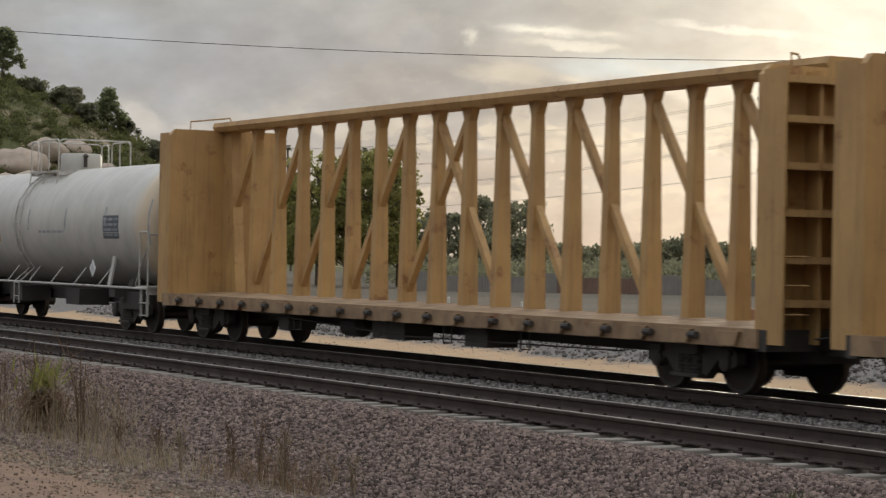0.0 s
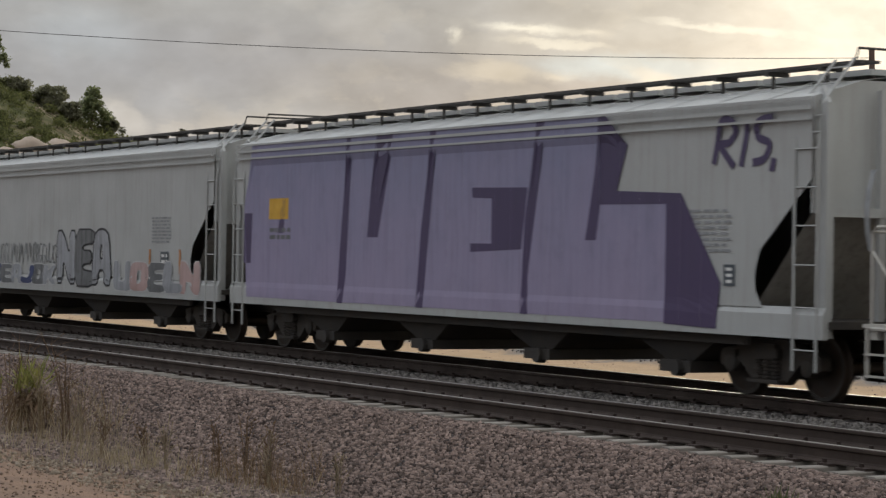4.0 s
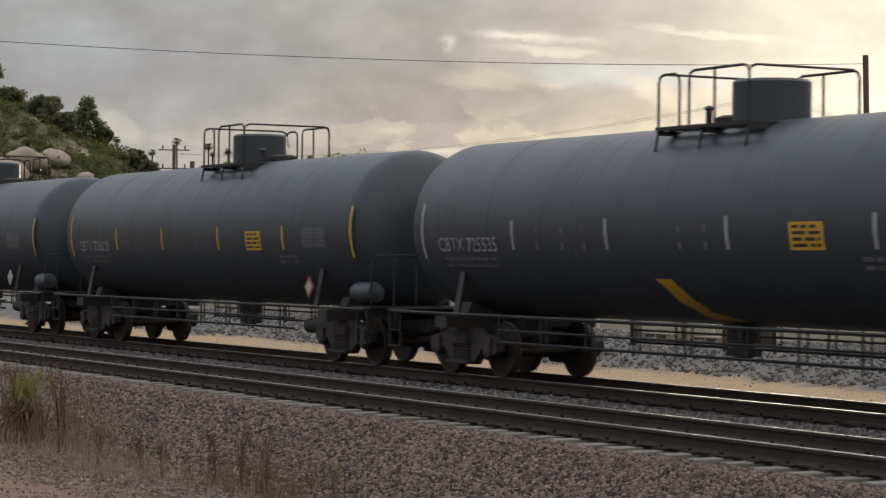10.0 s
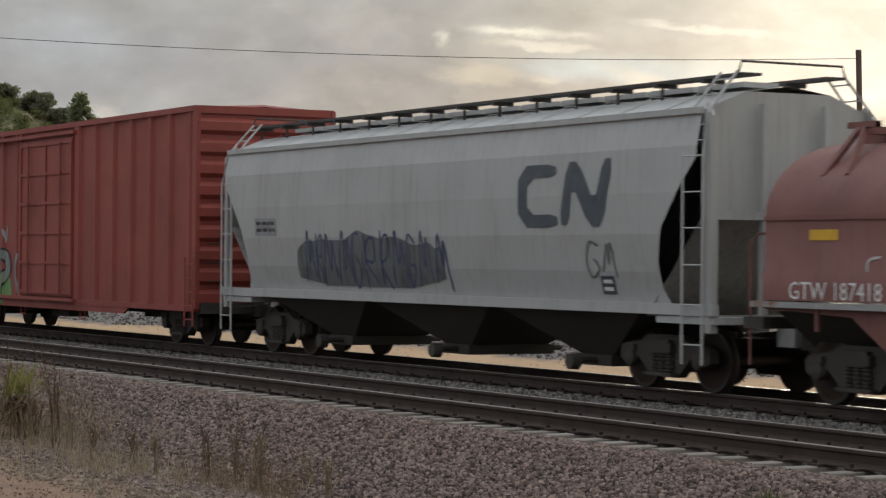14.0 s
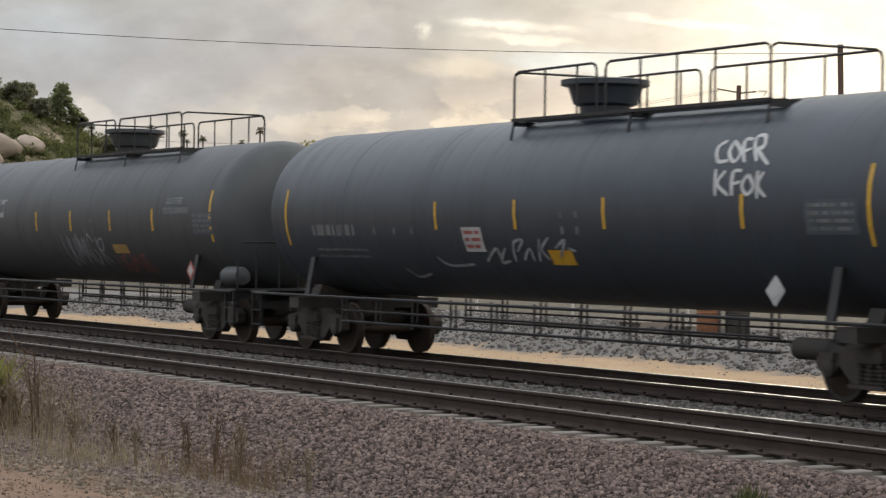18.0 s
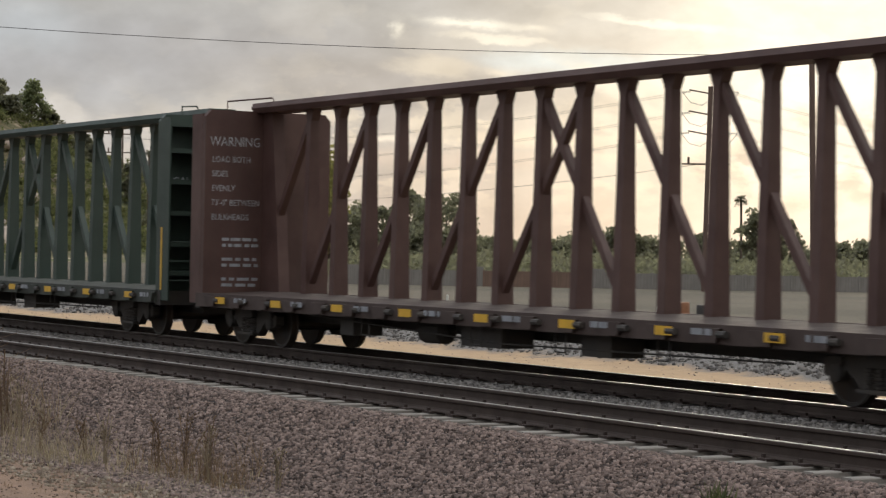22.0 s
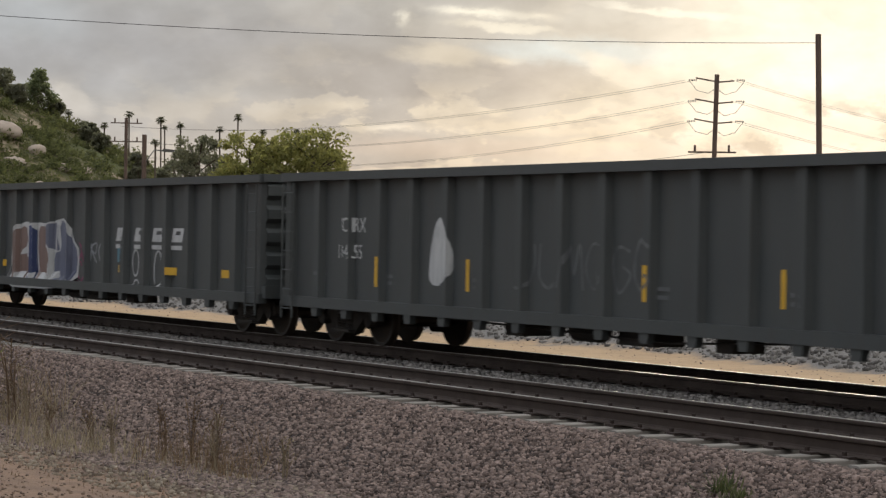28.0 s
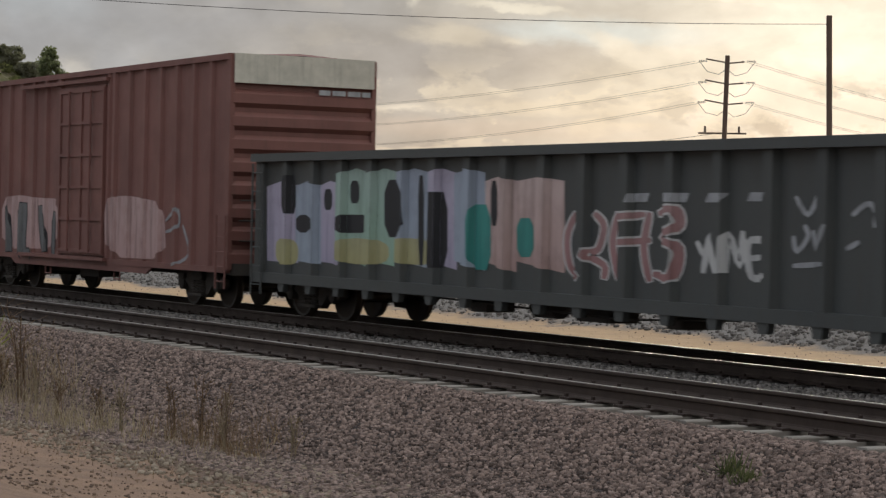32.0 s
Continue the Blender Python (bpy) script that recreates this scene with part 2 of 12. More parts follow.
# ---- mesh building ----
class Shape:
    """Collects vertices and faces of one mesh."""

    def __init__(self):
        self.v, self.f = [], []

    def add(self, verts, faces):
        k = len(self.v)
        self.v += [tuple(p) for p in verts]
        self.f += [tuple(i + k for i in f) for f in faces]
        return self

    def box(self, x0, x1, y0, y1, z0, z1):
        return self.add([(x, y, z) for x in (x0, x1) for y in (y0, y1) for z in (z0, z1)],
                        [(0, 1, 3, 2), (4, 6, 7, 5), (0, 4, 5, 1), (2, 3, 7, 6), (0, 2, 6, 4), (1, 5, 7, 3)])

    def prism(self, pts, a0, a1, axis="x"):
        """An outline pts extruded along an axis; pts are the other two coordinates in order."""
        n = len(pts)
        if axis == "x":
            mk = lambda a, p: (a, p[0], p[1])
        elif axis == "y":
            mk = lambda a, p: (p[0], a, p[1])
        else:
            mk = lambda a, p: (p[0], p[1], a)
        return self.add([mk(a, p) for a in (a0, a1) for p in pts],
                        [tuple(range(n))[::-1], tuple(range(n, 2 * n))] + [(i, (i + 1) % n, n + (i + 1) % n, n + i) for i in range(n)])

    def sheet(self, pts, a0, a1, axis="x", thick=0.0):
        """An open outline extruded along an axis."""
        n = len(pts)
        mk = {"x": lambda a, p: (a, p[0], p[1]), "y": lambda a, p: (p[0], a, p[1])}[axis]
        return self.add([mk(a, p) for a in (a0, a1) for p in pts], [(i, i + 1, n + i + 1, n + i) for i in range(n - 1)])

    def lathe(self, profile, axis="x", seg=32, centre=(0, 0, 0)):
        """profile: (along, radius) turned about an axis."""
        m = len(profile)
        vs, fs = [], []
        for a, r in profile:
            for k in range(seg):
                t = 2 * math.pi * k / seg
                c, s = r * math.cos(t), r * math.sin(t)
                q = {"x": (a, c, s), "y": (c, a, s), "z": (c, s, a)}[axis]
                vs.append((q[0] + centre[0], q[1] + centre[1], q[2] + centre[2]))
        for i in range(m - 1):
            for k in range(seg):
                j = (k + 1) % seg
                fs.append((i * seg + k, i * seg + j, (i + 1) * seg + j, (i + 1) * seg + k))
        fs.append(tuple(range(seg))[::-1])
        fs.append(tuple(range((m - 1) * seg, m * seg)))
        return self.add(vs, fs)

    def tube(self, pts, r, seg=6, close=False):
        """A round bar along a path."""
        pts = [Vector(p) for p in pts]
        rings = []
        for i, p in enumerate(pts):
            a = pts[max(i - 1, 0)]
            b = pts[min(i + 1, len(pts) - 1)]
            t = (b - a).normalized()
            u = t.cross(Vector((0.13, 0.31, 0.94))).normalized()
            w = t.cross(u)
            rings.append([p + (u * math.cos(2 * math.pi * k / seg) + w * math.sin(2 * math.pi * k / seg)) * r for k in range(seg)])
        vs = [q for ring in rings for q in ring]
        fs = [(i * seg + k, i * seg + (k + 1) % seg, (i + 1) * seg + (k + 1) % seg, (i + 1) * seg + k) for i in range(len(pts) - 1) for k in range(seg)]
        fs += [tuple(range(seg))[::-1], tuple(range((len(pts) - 1) * seg, len(pts) * seg))]
        return self.add(vs, fs)

    def beam(self, p, q, w, h):
        """A square bar from p to q, w wide across and h deep."""
        p, q = Vector(p), Vector(q)
        t = (q - p).normalized()
        u = t.cross(Vector((0, 1, 0)))
        u = u.normalized() if u.length > 0.01 else Vector((1, 0, 0))
        v = t.cross(u).normalized()
        return self.add([c + u * (a * w / 2) + v * (b * h / 2) for c in (p, q) for a, b in ((-1, -1), (1, -1), (1, 1), (-1, 1))],
                        [(0, 3, 2, 1), (4, 5, 6, 7), (0, 1, 5, 4), (1, 2, 6, 5), (2, 3, 7, 6), (3, 0, 4, 7)])

    def mesh(self, name, mat, smooth=False, angle=None):
        me = bpy.data.meshes.new(name)
        me.from_pydata(self.v, [], self.f)
        for m in (mat if isinstance(mat, (list, tuple)) else [mat]):
            me.materials.append(m)
        if smooth:
            me.shade_smooth()
            me.set_sharp_from_angle(angle=radians(angle or 35))
        me.update()
        return me


def part(name, shape, mat, parent, label="", at=None, smooth=False):
    """One mesh object under a thing or a part; shape is a Shape or a mesh."""
    me = shape if isinstance(shape, bpy.types.Mesh) else shape.mesh(name, mat, smooth)
    ob = new(name, me)
    ob.parent = parent
    if at is not None:
        ob.matrix_basis = at if isinstance(at, Matrix) else Matrix.Translation(at)
    if label:
        ob["label"] = label
    return ob


def thing(name, label, category, group="", at=(0, 0, 0), kind=""):
    ob = new(name)
    ob.empty_display_size = 0.2
    ob.location = at
    return tagged(ob, label, category, group, kind)


def solid(name, shape, mat, label, category, group="", kind="", smooth=False, at=None):
    """A thing of one mesh."""
    ob = new(name, shape if isinstance(shape, bpy.types.Mesh) else shape.mesh(name, mat, smooth))
    if at is not None:
        ob.matrix_basis = at if isinstance(at, Matrix) else Matrix.Translation(at)
    return tagged(ob, label, category, group, kind)


# ---- ground and track ----
TRAIN_Y, NEAR_Y, NEAR_Z = 20.39, 15.27, 0.08   # track centre lines; railhead of the train's track is z = 0
GAUGE = 0.756                                   # half the distance between rail centres


def step(a, b, x):
    t = min(1.0, max(0.0, (x - a) / (b - a)))
    return t * t * (3 - 2 * t)


def ground_z(x, y):
    z = 0.25 - 1.12 * step(2.05, 9.84, y)
    z += 0.712 * min(1.0, max(0.0, (y - 11.38) / 2.15)) - 0.052 * step(16.71, 17.84, y)     # ballast shoulder, and the lower bed of the far track
    z -= 0.08 * step(13.97, 14.25, y) * (1.0 - step(16.3, 16.66, y))   # cribs between the ties lie lower
    z -= 0.42 * min(1.0, max(0.0, (y - 22.46) / 1.13))          # far shoulder
    if y > 29.7:                                              # low gravel bank behind the yard
        z += 0.55 * step(30.25, 33.33, y) - 0.5 * step(37.94, 45.12, y)
    z += 0.07 * noise.noise((x * 0.25, y * 0.35, 0.0)) * (1.0 if y < 11.8 or y > 24.1 else 0.15)
    return z


def make_ground():
    m = bpy.data.materials.new("ground")
    m.use_nodes = True
    n = Nodes(m.node_tree)
    v = n.add("ShaderNodeTexCoord").outputs["Object"]
    sep = n.add("ShaderNodeSeparateXYZ", {0: v})
    y = n.math("ADD", sep.outputs["Y"], n.math("MULTIPLY", n.math("SUBTRACT", n.noise(v, 0.7, 6, 0.68), 0.5), 3.2))
    fine, mid = n.noise(v, 26.0, 6, 0.7), n.noise(v, 2.2, 6, 0.65)
    dirt = n.mix(n.ramp(mid, [(0.35, 0.0), (0.65, 1.0)]), (0.25, 0.165, 0.115), (0.17, 0.115, 0.085))
    dirt = n.mix(n.ramp(fine, [(0.5, 0.0), (0.75, 0.8)]), dirt, (0.08, 0.058, 0.043))
    litter = n.mix(n.ramp(fine, [(0.4, 0.0), (0.65, 1.0)]), (0.15, 0.10, 0.075), (0.06, 0.047, 0.038))
    cell = n.add("ShaderNodeTexVoronoi", {"Vector": v, "Scale": 22.0})
    # gaps between the stones are darkened in the colour, standing in for shade
    stone = n.mix(n.ramp(cell.outputs["Distance"], [(0.1, 0.0), (0.6, 1.0)]), n.mix(n.add("ShaderNodeSeparateColor", {0: cell.outputs["Color"]}).outputs[0], (0.06, 0.047, 0.045), (0.13, 0.10, 0.095)), (0.02, 0.017, 0.016))
    sand = n.mix(n.ramp(mid, [(0.3, 0.0), (0.7, 1.0)]), (0.43, 0.30, 0.18), (0.34, 0.235, 0.145))
    sand = n.mix(n.ramp(n.noise(v, 8.0, 6, 0.7), [(0.58, 0.0), (0.74, 0.7)]), sand, (0.25, 0.17, 0.11))
    gravel = n.mix(n.ramp(fine, [(0.35, 0.0), (0.65, 1.0)]), (0.22, 0.205, 0.19), (0.10, 0.092, 0.085))
    scrub = n.mix(n.ramp(n.noise(v, 0.05, 6, 0.65), [(0.4, 0.0), (0.6, 1.0)]), (0.115, 0.095, 0.07), (0.08, 0.07, 0.052))

    def zone(a, b, edge, width):
        return n.mix(n.ramp(n.math("DIVIDE", n.math("SUBTRACT", y, edge), width, clamp=True), [(0.0, 0.0), (1.0, 1.0)]), a, b)

    col = zone(dirt, litter, 9.64, 0.5)
    col = zone(col, stone, 10.87, 0.9)
    col = zone(col, sand, 22.87, 0.6)
    col = zone(col, gravel, 30.35, 0.7)
    col = zone(col, scrub, 41.02, 4.0)
    h = n.math("ADD", n.math("MULTIPLY", fine, 0.5), n.math("MULTIPLY", n.math("SUBTRACT", 1.0, cell.outputs["Distance"]), 0.5))
    bmp = n.add("ShaderNodeBump", {"Height": h, "Strength": 0.6, "Distance": 0.05})
    b = n.add("ShaderNodeBsdfPrincipled", {"Base Color": col, "Roughness": 0.95, "Normal": bmp.outputs[0], "Specular IOR Level": 0.2})
    n.add("ShaderNodeOutputMaterial", {0: b.outputs[0]})

    xs = sorted(set([-3000, -2000, -1300, -900, -650, -450, -330, -250, -190, -150, -120] + [-100 + 0.8 * i for i in range(126)] + [4, 10, 25, 60, 150, 400, 1500, 3000]))
    ys = sorted(set([-3000, -1000, -300, -100, -40, -15, -6, 0] + [1 + 0.25 * i for i in range(182)] + [48, 52, 60, 75, 100, 140, 200, 300, 500, 900, 1600, 3000]))
    verts = [(x, y, ground_z(x, y)) for x in xs for y in ys]
    w = len(ys)
    faces = [(i * w + j, (i + 1) * w + j, (i + 1) * w + j + 1, i * w + j + 1) for i in range(len(xs) - 1) for j in range(w - 1)]
    s = Shape().add(verts, faces)
    tagged(new("ground", s.mesh("ground", m, True, 60)), "bare dirt, ballast slope and sandy yard along the line", "ground", kind="structure")


def stones(name, count, x0, x1, y0, y1, size, mat, label, seed, lift=0.0, clear=()):
    """Loose crushed stone lying on the ground, one mesh."""
    rng = np.random.default_rng(seed)
    base = np.array([(x, y, z) for x in (-1, 1) for y in (-1, 1) for z in (-1, 1)], float)
    quads = np.array([(0, 1, 3, 2), (4, 6, 7, 5), (0, 4, 5, 1), (2, 3, 7, 6), (0, 2, 6, 4), (1, 5, 7, 3)])
    # denser towards the viewer's end of the strip
    px = x1 - (x1 - x0) * rng.random(count) ** 1.5
    py = rng.uniform(y0, y1, count)
    keep = np.ones(count, bool)
    for a, b in clear:
        keep &= ~((py > a) & (py < b))
    px, py = px[keep], py[keep]
    count = len(px)
    pz = np.array([ground_z(x, y) for x, y in zip(px, py)]) + lift
    jitter = base[None] * (0.55 + 0.6 * rng.random((count, 8, 3)))
    s = size * (0.45 + 0.9 * rng.random((count, 1, 1)) ** 2) * (0.7 + 0.6 * rng.random((count, 1, 3)))
    v = jitter * s
    a = rng.random((count, 1)) * 6.283
    c, d = np.cos(a), np.sin(a)
    tilt = rng.normal(0, 0.5, (count, 1))
    x, y, z = v[..., 0] * c - v[..., 1] * d, v[..., 0] * d + v[..., 1] * c, v[..., 2]
    x, z = x * np.cos(tilt) - z * np.sin(tilt), x * np.sin(tilt) + z * np.cos(tilt)
    co = np.stack([x + px[:, None], y + py[:, None], z + pz[:, None] + size * 0.15], -1).reshape(-1, 3)
    faces = (quads[None] + 8 * np.arange(count)[:, None, None]).reshape(-1, 4)
    me = bpy.data.meshes.new(name)
    me.vertices.add(len(co))
    me.vertices.foreach_set("co", co.ravel())
    me.loops.add(faces.size)
    me.loops.foreach_set("vertex_index", faces.ravel())
    me.polygons.add(len(faces))
    me.polygons.foreach_set("loop_start", np.arange(0, faces.size, 4))
    me.materials.append(mat)
    me.update(calc_edges=True)
    return tagged(new(name, me), label, "gravel", kind="stuff")


make_ground()
MAT_STONE = varied("crushed_stone", (0.045, 0.032, 0.027), (0.32, 0.236, 0.203), 0.9, 0.3, 60.0, per="island")
MAT_STONE_GREY = varied("grey_stone", (0.06, 0.054, 0.05), (0.25, 0.228, 0.21), 0.9, 0.3, 60.0, per="island")
stones("ballast_shoulder", 180000, -69.4, -12.3, 10.15, 14.36, 0.0205, MAT_STONE, "reddish crushed stone ballast on the slope beside the track", 1)
MAT_CLOD = varied("dirt_clod", (0.08, 0.055, 0.042), (0.24, 0.165, 0.115), 0.95, 0.4, 40.0, per="island")
MAT_LITTER = varied("dry_litter", (0.10, 0.075, 0.055), (0.36, 0.30, 0.23), 0.95, 0.3, 40.0, per="island")
stones("dirt_clods", 5000, -53.8, -15.7, 6.67, 10.87, 0.014, MAT_CLOD, "clods and crumbs of dry earth on the dirt", 11)
stones("litter_stones", 9000, -53.8, -13.4, 9.23, 11.48, 0.022, MAT_LITTER, "pale chips and dry litter along the foot of the ballast", 12)
stones("ballast_between_tracks", 34000, -84.0, -12.3, 16.41, 19.18, 0.028, MAT_STONE_GREY, "grey crushed stone between the two tracks", 2)

RAIL_PROFILE = [(-0.075, 0.0), (0.075, 0.0), (0.075, 0.012), (0.02, 0.03), (0.009, 0.05), (0.009, 0.13), (0.036, 0.145), (0.037, 0.172), (0.028, 0.183),
                (-0.028, 0.183), (-0.037, 0.172), (-0.036, 0.145), (-0.009, 0.13), (-0.009, 0.05), (-0.02, 0.03), (-0.075, 0.012)]
MAT_RAIL = material("rail_side_rust", (0.055, 0.038, 0.03), 0.75, 0.3, spread=0.4, scale=2.0)
MAT_RAILHEAD = material("rail_head_steel", (0.42, 0.40, 0.38), 0.42, 1.0, spread=0.15, scale=4.0, bump=0.03)
MAT_TIE = varied("tie_weathered", (0.19, 0.172, 0.152), (0.29, 0.265, 0.238), 0.9, 0.5, 18.0)
MAT_PLATE = material("tie_plate_rust", (0.05, 0.035, 0.03), 0.8, 0.4)


def railway(label, yc, zr, seed):
    """Two rails on ties; zr is the height of the railhead."""
    rng = random.Random(seed)
    track = tagged(new("railway_track"), label, "railway track", "railway tracks", "structure")
    foot = zr - 0.186
    for side in (-1, 1):
        s = Shape()
        cuts = [-900.0, -300.0, -120.0, -60.0, -30.0, -10.0, 40.0, 200.0]
        for a, b in zip(cuts, cuts[1:]):
            s.sheet([(yc + side * GAUGE + p, foot + q) for p, q in RAIL_PROFILE + RAIL_PROFILE[:1]], a, b)
        rail = part("rail", s, MAT_RAIL, track)
        part("railhead", Shape().box(-900, 200, yc + side * GAUGE - 0.029, yc + side * GAUGE + 0.029, foot + 0.181, foot + 0.1862), MAT_RAILHEAD, rail, "worn bright running surface")
    tie = Shape().prism([(-0.088, -0.2), (0.088, -0.2), (0.088, -0.012), (0.074, 0.0), (-0.074, 0.0), (-0.088, -0.012)], -1.29, 1.3, "y").mesh("tie", MAT_TIE)
    far, plates = Shape(), Shape()
    x = -340.0
    while x < 30.0:
        at = (x + rng.uniform(-0.03, 0.03), yc + rng.uniform(-0.04, 0.04), foot - 0.014 + rng.uniform(-0.008, 0.008))
        if -104.0 < x < -15.0:
            part("tie", tie, None, track, at=Matrix.Translation(at) @ Matrix.Rotation(rng.uniform(-0.02, 0.02), 4, "Z"))
        else:
            far.box(at[0] - 0.11, at[0] + 0.11, at[1] - 1.33, at[1] + 1.33, at[2] - 0.2, at[2])
        for side in (-1, 1):
            c = yc + side * GAUGE
            plates.box(at[0] - 0.09, at[0] + 0.09, c - 0.17, c + 0.17, foot - 0.014, foot + 0.012)
            for e in (-0.1, 0.1):
                plates.box(at[0] + e * 0.6 - 0.015, at[0] + e * 0.6 + 0.015, c + e - 0.02, c + e + 0.02, foot, foot + 0.05)
        x += 0.572
    tagged(part("far_ties", far, MAT_TIE, track), kind="stuff")
    tagged(part("tie_plates", plates, MAT_PLATE, track), kind="stuff")


railway("empty main track with worn bright railheads on weathered ties", NEAR_Y, NEAR_Z, 5)
railway("track under the freight train with worn bright railheads", TRAIN_Y, 0.0, 6)


# ---- running gear and lettering shared by all cars ----
MAT_CAST = material("cast_steel_grime", (0.042, 0.038, 0.035), 0.75, 0.2, second=(0.075, 0.06, 0.048), scale=4.0, bump=0.3)
MAT_WHEEL = material("wheel_steel_grime", (0.042, 0.036, 0.033), 0.6, 0.4, second=(0.07, 0.045, 0.03), scale=3.0)
MAT_TREAD = material("wheel_tread_steel", (0.07, 0.064, 0.06), 0.4, 0.8, spread=0.2)
MAT_UNDER = material("underframe_grime", (0.036, 0.033, 0.031), 0.8, 0.1, second=(0.065, 0.055, 0.046), scale=2.0)
MAT_GLOW_YELLOW = material("reflective_yellow", (0.62, 0.36, 0.03), 0.4, spread=0.15, scale=6.0, bump=0.02)
MAT_GLOW_WHITE = material("reflective_white", (0.62, 0.62, 0.60), 0.4, spread=0.2, scale=6.0, bump=0.02)
MAT_LETTER_WHITE = material("lettering_white", (0.72, 0.72, 0.70), 0.5, spread=0.3, scale=5.0, bump=0.02)
MAT_LETTER_FADED = material("lettering_faded", (0.28, 0.29, 0.30), 0.6, spread=0.35, scale=5.0, bump=0.02)
MAT_LETTER_DARK = material("lettering_dark", (0.03, 0.03, 0.033), 0.5, spread=0.3, scale=5.0, bump=0.02)
MAT_RED_SIGN = material("placard_red", (0.34, 0.10, 0.09), 0.5, spread=0.2, bump=0.02)
MAT_WHITE_PIPE = material("white_pipe_paint", (0.48, 0.46, 0.42), 0.5, rust=0.25, streak=0.2)
MAT_BLACK_PIPE = material("black_pipe_paint", (0.02, 0.02, 0.021), 0.5, spread=0.3)

WHEEL_R = 0.457


def wheelset_mesh():
    s = Shape()
    for side in (-1, 1):
        y = side * 0.765
        prof = [(y - side * 0.07, 0.12), (y - side * 0.07, 0.40), (y - side * 0.085, 0.43), (y - side * 0.085, 0.478), (y - side * 0.06, 0.486), (y - side * 0.045, 0.462),
                (y + side * 0.055, WHEEL_R), (y + side * 0.055, 0.40), (y + side * 0.02, 0.37), (y - side * 0.015, 0.16), (y + side * 0.05, 0.14), (y + side * 0.05, 0.10)]
        s.lathe(prof if side > 0 else prof[::-1], "y", 32)
        s.lathe([(y + side * 0.054, 0.40), (y + side * 0.058, 0.402), (y + side * 0.058, 0.452), (y + side * 0.054, 0.4555)][::side], "y", 32)
    s.lathe([(-1.08, 0.07), (-0.7, 0.085), (0.7, 0.085), (1.08, 0.07)], "y", 14)
    me = s.mesh("wheelset", [MAT_WHEEL, MAT_TREAD], True)
    for p in me.polygons:                                           # polished rim face
        if abs(abs(p.center.y) - 0.823) < 0.003 and 0.39 < math.hypot(p.center.x, p.center.z) < 0.46:
            p.material_index = 1
    return me


def truck_mesh():
    """Bolster, two cast side frames with journal boxes, and brake beams."""
    s = Shape()
    for side in (-1, 1):
        y0, y1 = side * 0.98 - 0.085, side * 0.98 + 0.085
        outer = [(-1.16, 0.44), (-1.16, 0.60), (-1.02, 0.68), (-0.62, 0.72), (-0.42, 0.82), (0.42, 0.82), (0.62, 0.72), (1.02, 0.68), (1.16, 0.60), (1.16, 0.44), (1.02, 0.38), (0.76, 0.40), (0.70, 0.50),
                 (0.46, 0.30), (0.34, 0.20), (-0.34, 0.20), (-0.46, 0.30), (-0.70, 0.50), (-0.76, 0.40), (-1.02, 0.38)]
        s.prism(outer, y0, y1, "y")
        for e in (-1, 1):                                           # journal bearings
            s.lathe([(side * 0.95, 0.13), (side * 1.10, 0.13), (side * 1.12, 0.10)][::side], "y", 14, (e * 0.89, 0, WHEEL_R))
            s.box(e * 0.89 - 0.15, e * 0.89 + 0.15, side * 1.0 - 0.12, side * 1.0 + 0.12, 0.56, 0.66)
        for e in (-0.2, 0.0, 0.2):                                  # spring nest
            for k in range(5):
                s.lathe([(0.28 + 0.055 * k, 0.07), (0.305 + 0.055 * k, 0.075), (0.315 + 0.055 * k, 0.07)], "z", 8, (e, side * 1.09, 0))
        s.box(-0.36, 0.36, side * 1.09 - 0.1, side * 1.09 + 0.1, 0.22, 0.27)
        s.box(-0.3, 0.3, side * 1.08 - 0.09, side * 1.08 + 0.09, 0.57, 0.70)
    s.box(-0.24, 0.24, -1.16, 1.16, 0.55, 0.76)
    for e in (-1, 1):
        s.box(e * 0.34 - 0.05, e * 0.34 + 0.05, -0.85, 0.85, 0.32, 0.42)
        for side in (-1, 1):
            s.box(e * 0.39 - 0.05, e * 0.39 + 0.06, side * 0.76 - 0.06, side * 0.76 + 0.06, 0.28, 0.60)
    s.lathe([(0.76, 0.22), (0.86, 0.22)], "z", 16)
    return s.mesh("truck", MAT_CAST, True)


def coupler_mesh():
    """Shank, knuckle and the hanging brake hose; points along +x."""
    s = Shape()
    s.box(-0.75, 0.0, -0.09, 0.09, 0.74, 0.90)
    s.prism([(-0.05, -0.16), (0.16, -0.19), (0.20, -0.08), (0.08, -0.04), (0.06, 0.06), (0.20, 0.12), (0.14, 0.20), (-0.05, 0.16)], 0.67, 0.96, "z")
    s.tube([(-0.35, 0.22, 0.70), (-0.2, 0.24, 0.52), (-0.02, 0.2, 0.38), (0.12, 0.1, 0.40)], 0.028, 6)
    s.tube([(-0.55, -0.75, 0.86), (-0.5, 0.0, 0.92), (-0.45, 0.1, 0.80)], 0.016, 5)
    return s.mesh("coupler", MAT_CAST)


MESH_WHEELSET, MESH_TRUCK, MESH_COUPLER = wheelset_mesh(), truck_mesh(), coupler_mesh()
CARS, WHEELSETS = [], []          # (thing, place along the train), wheelsets


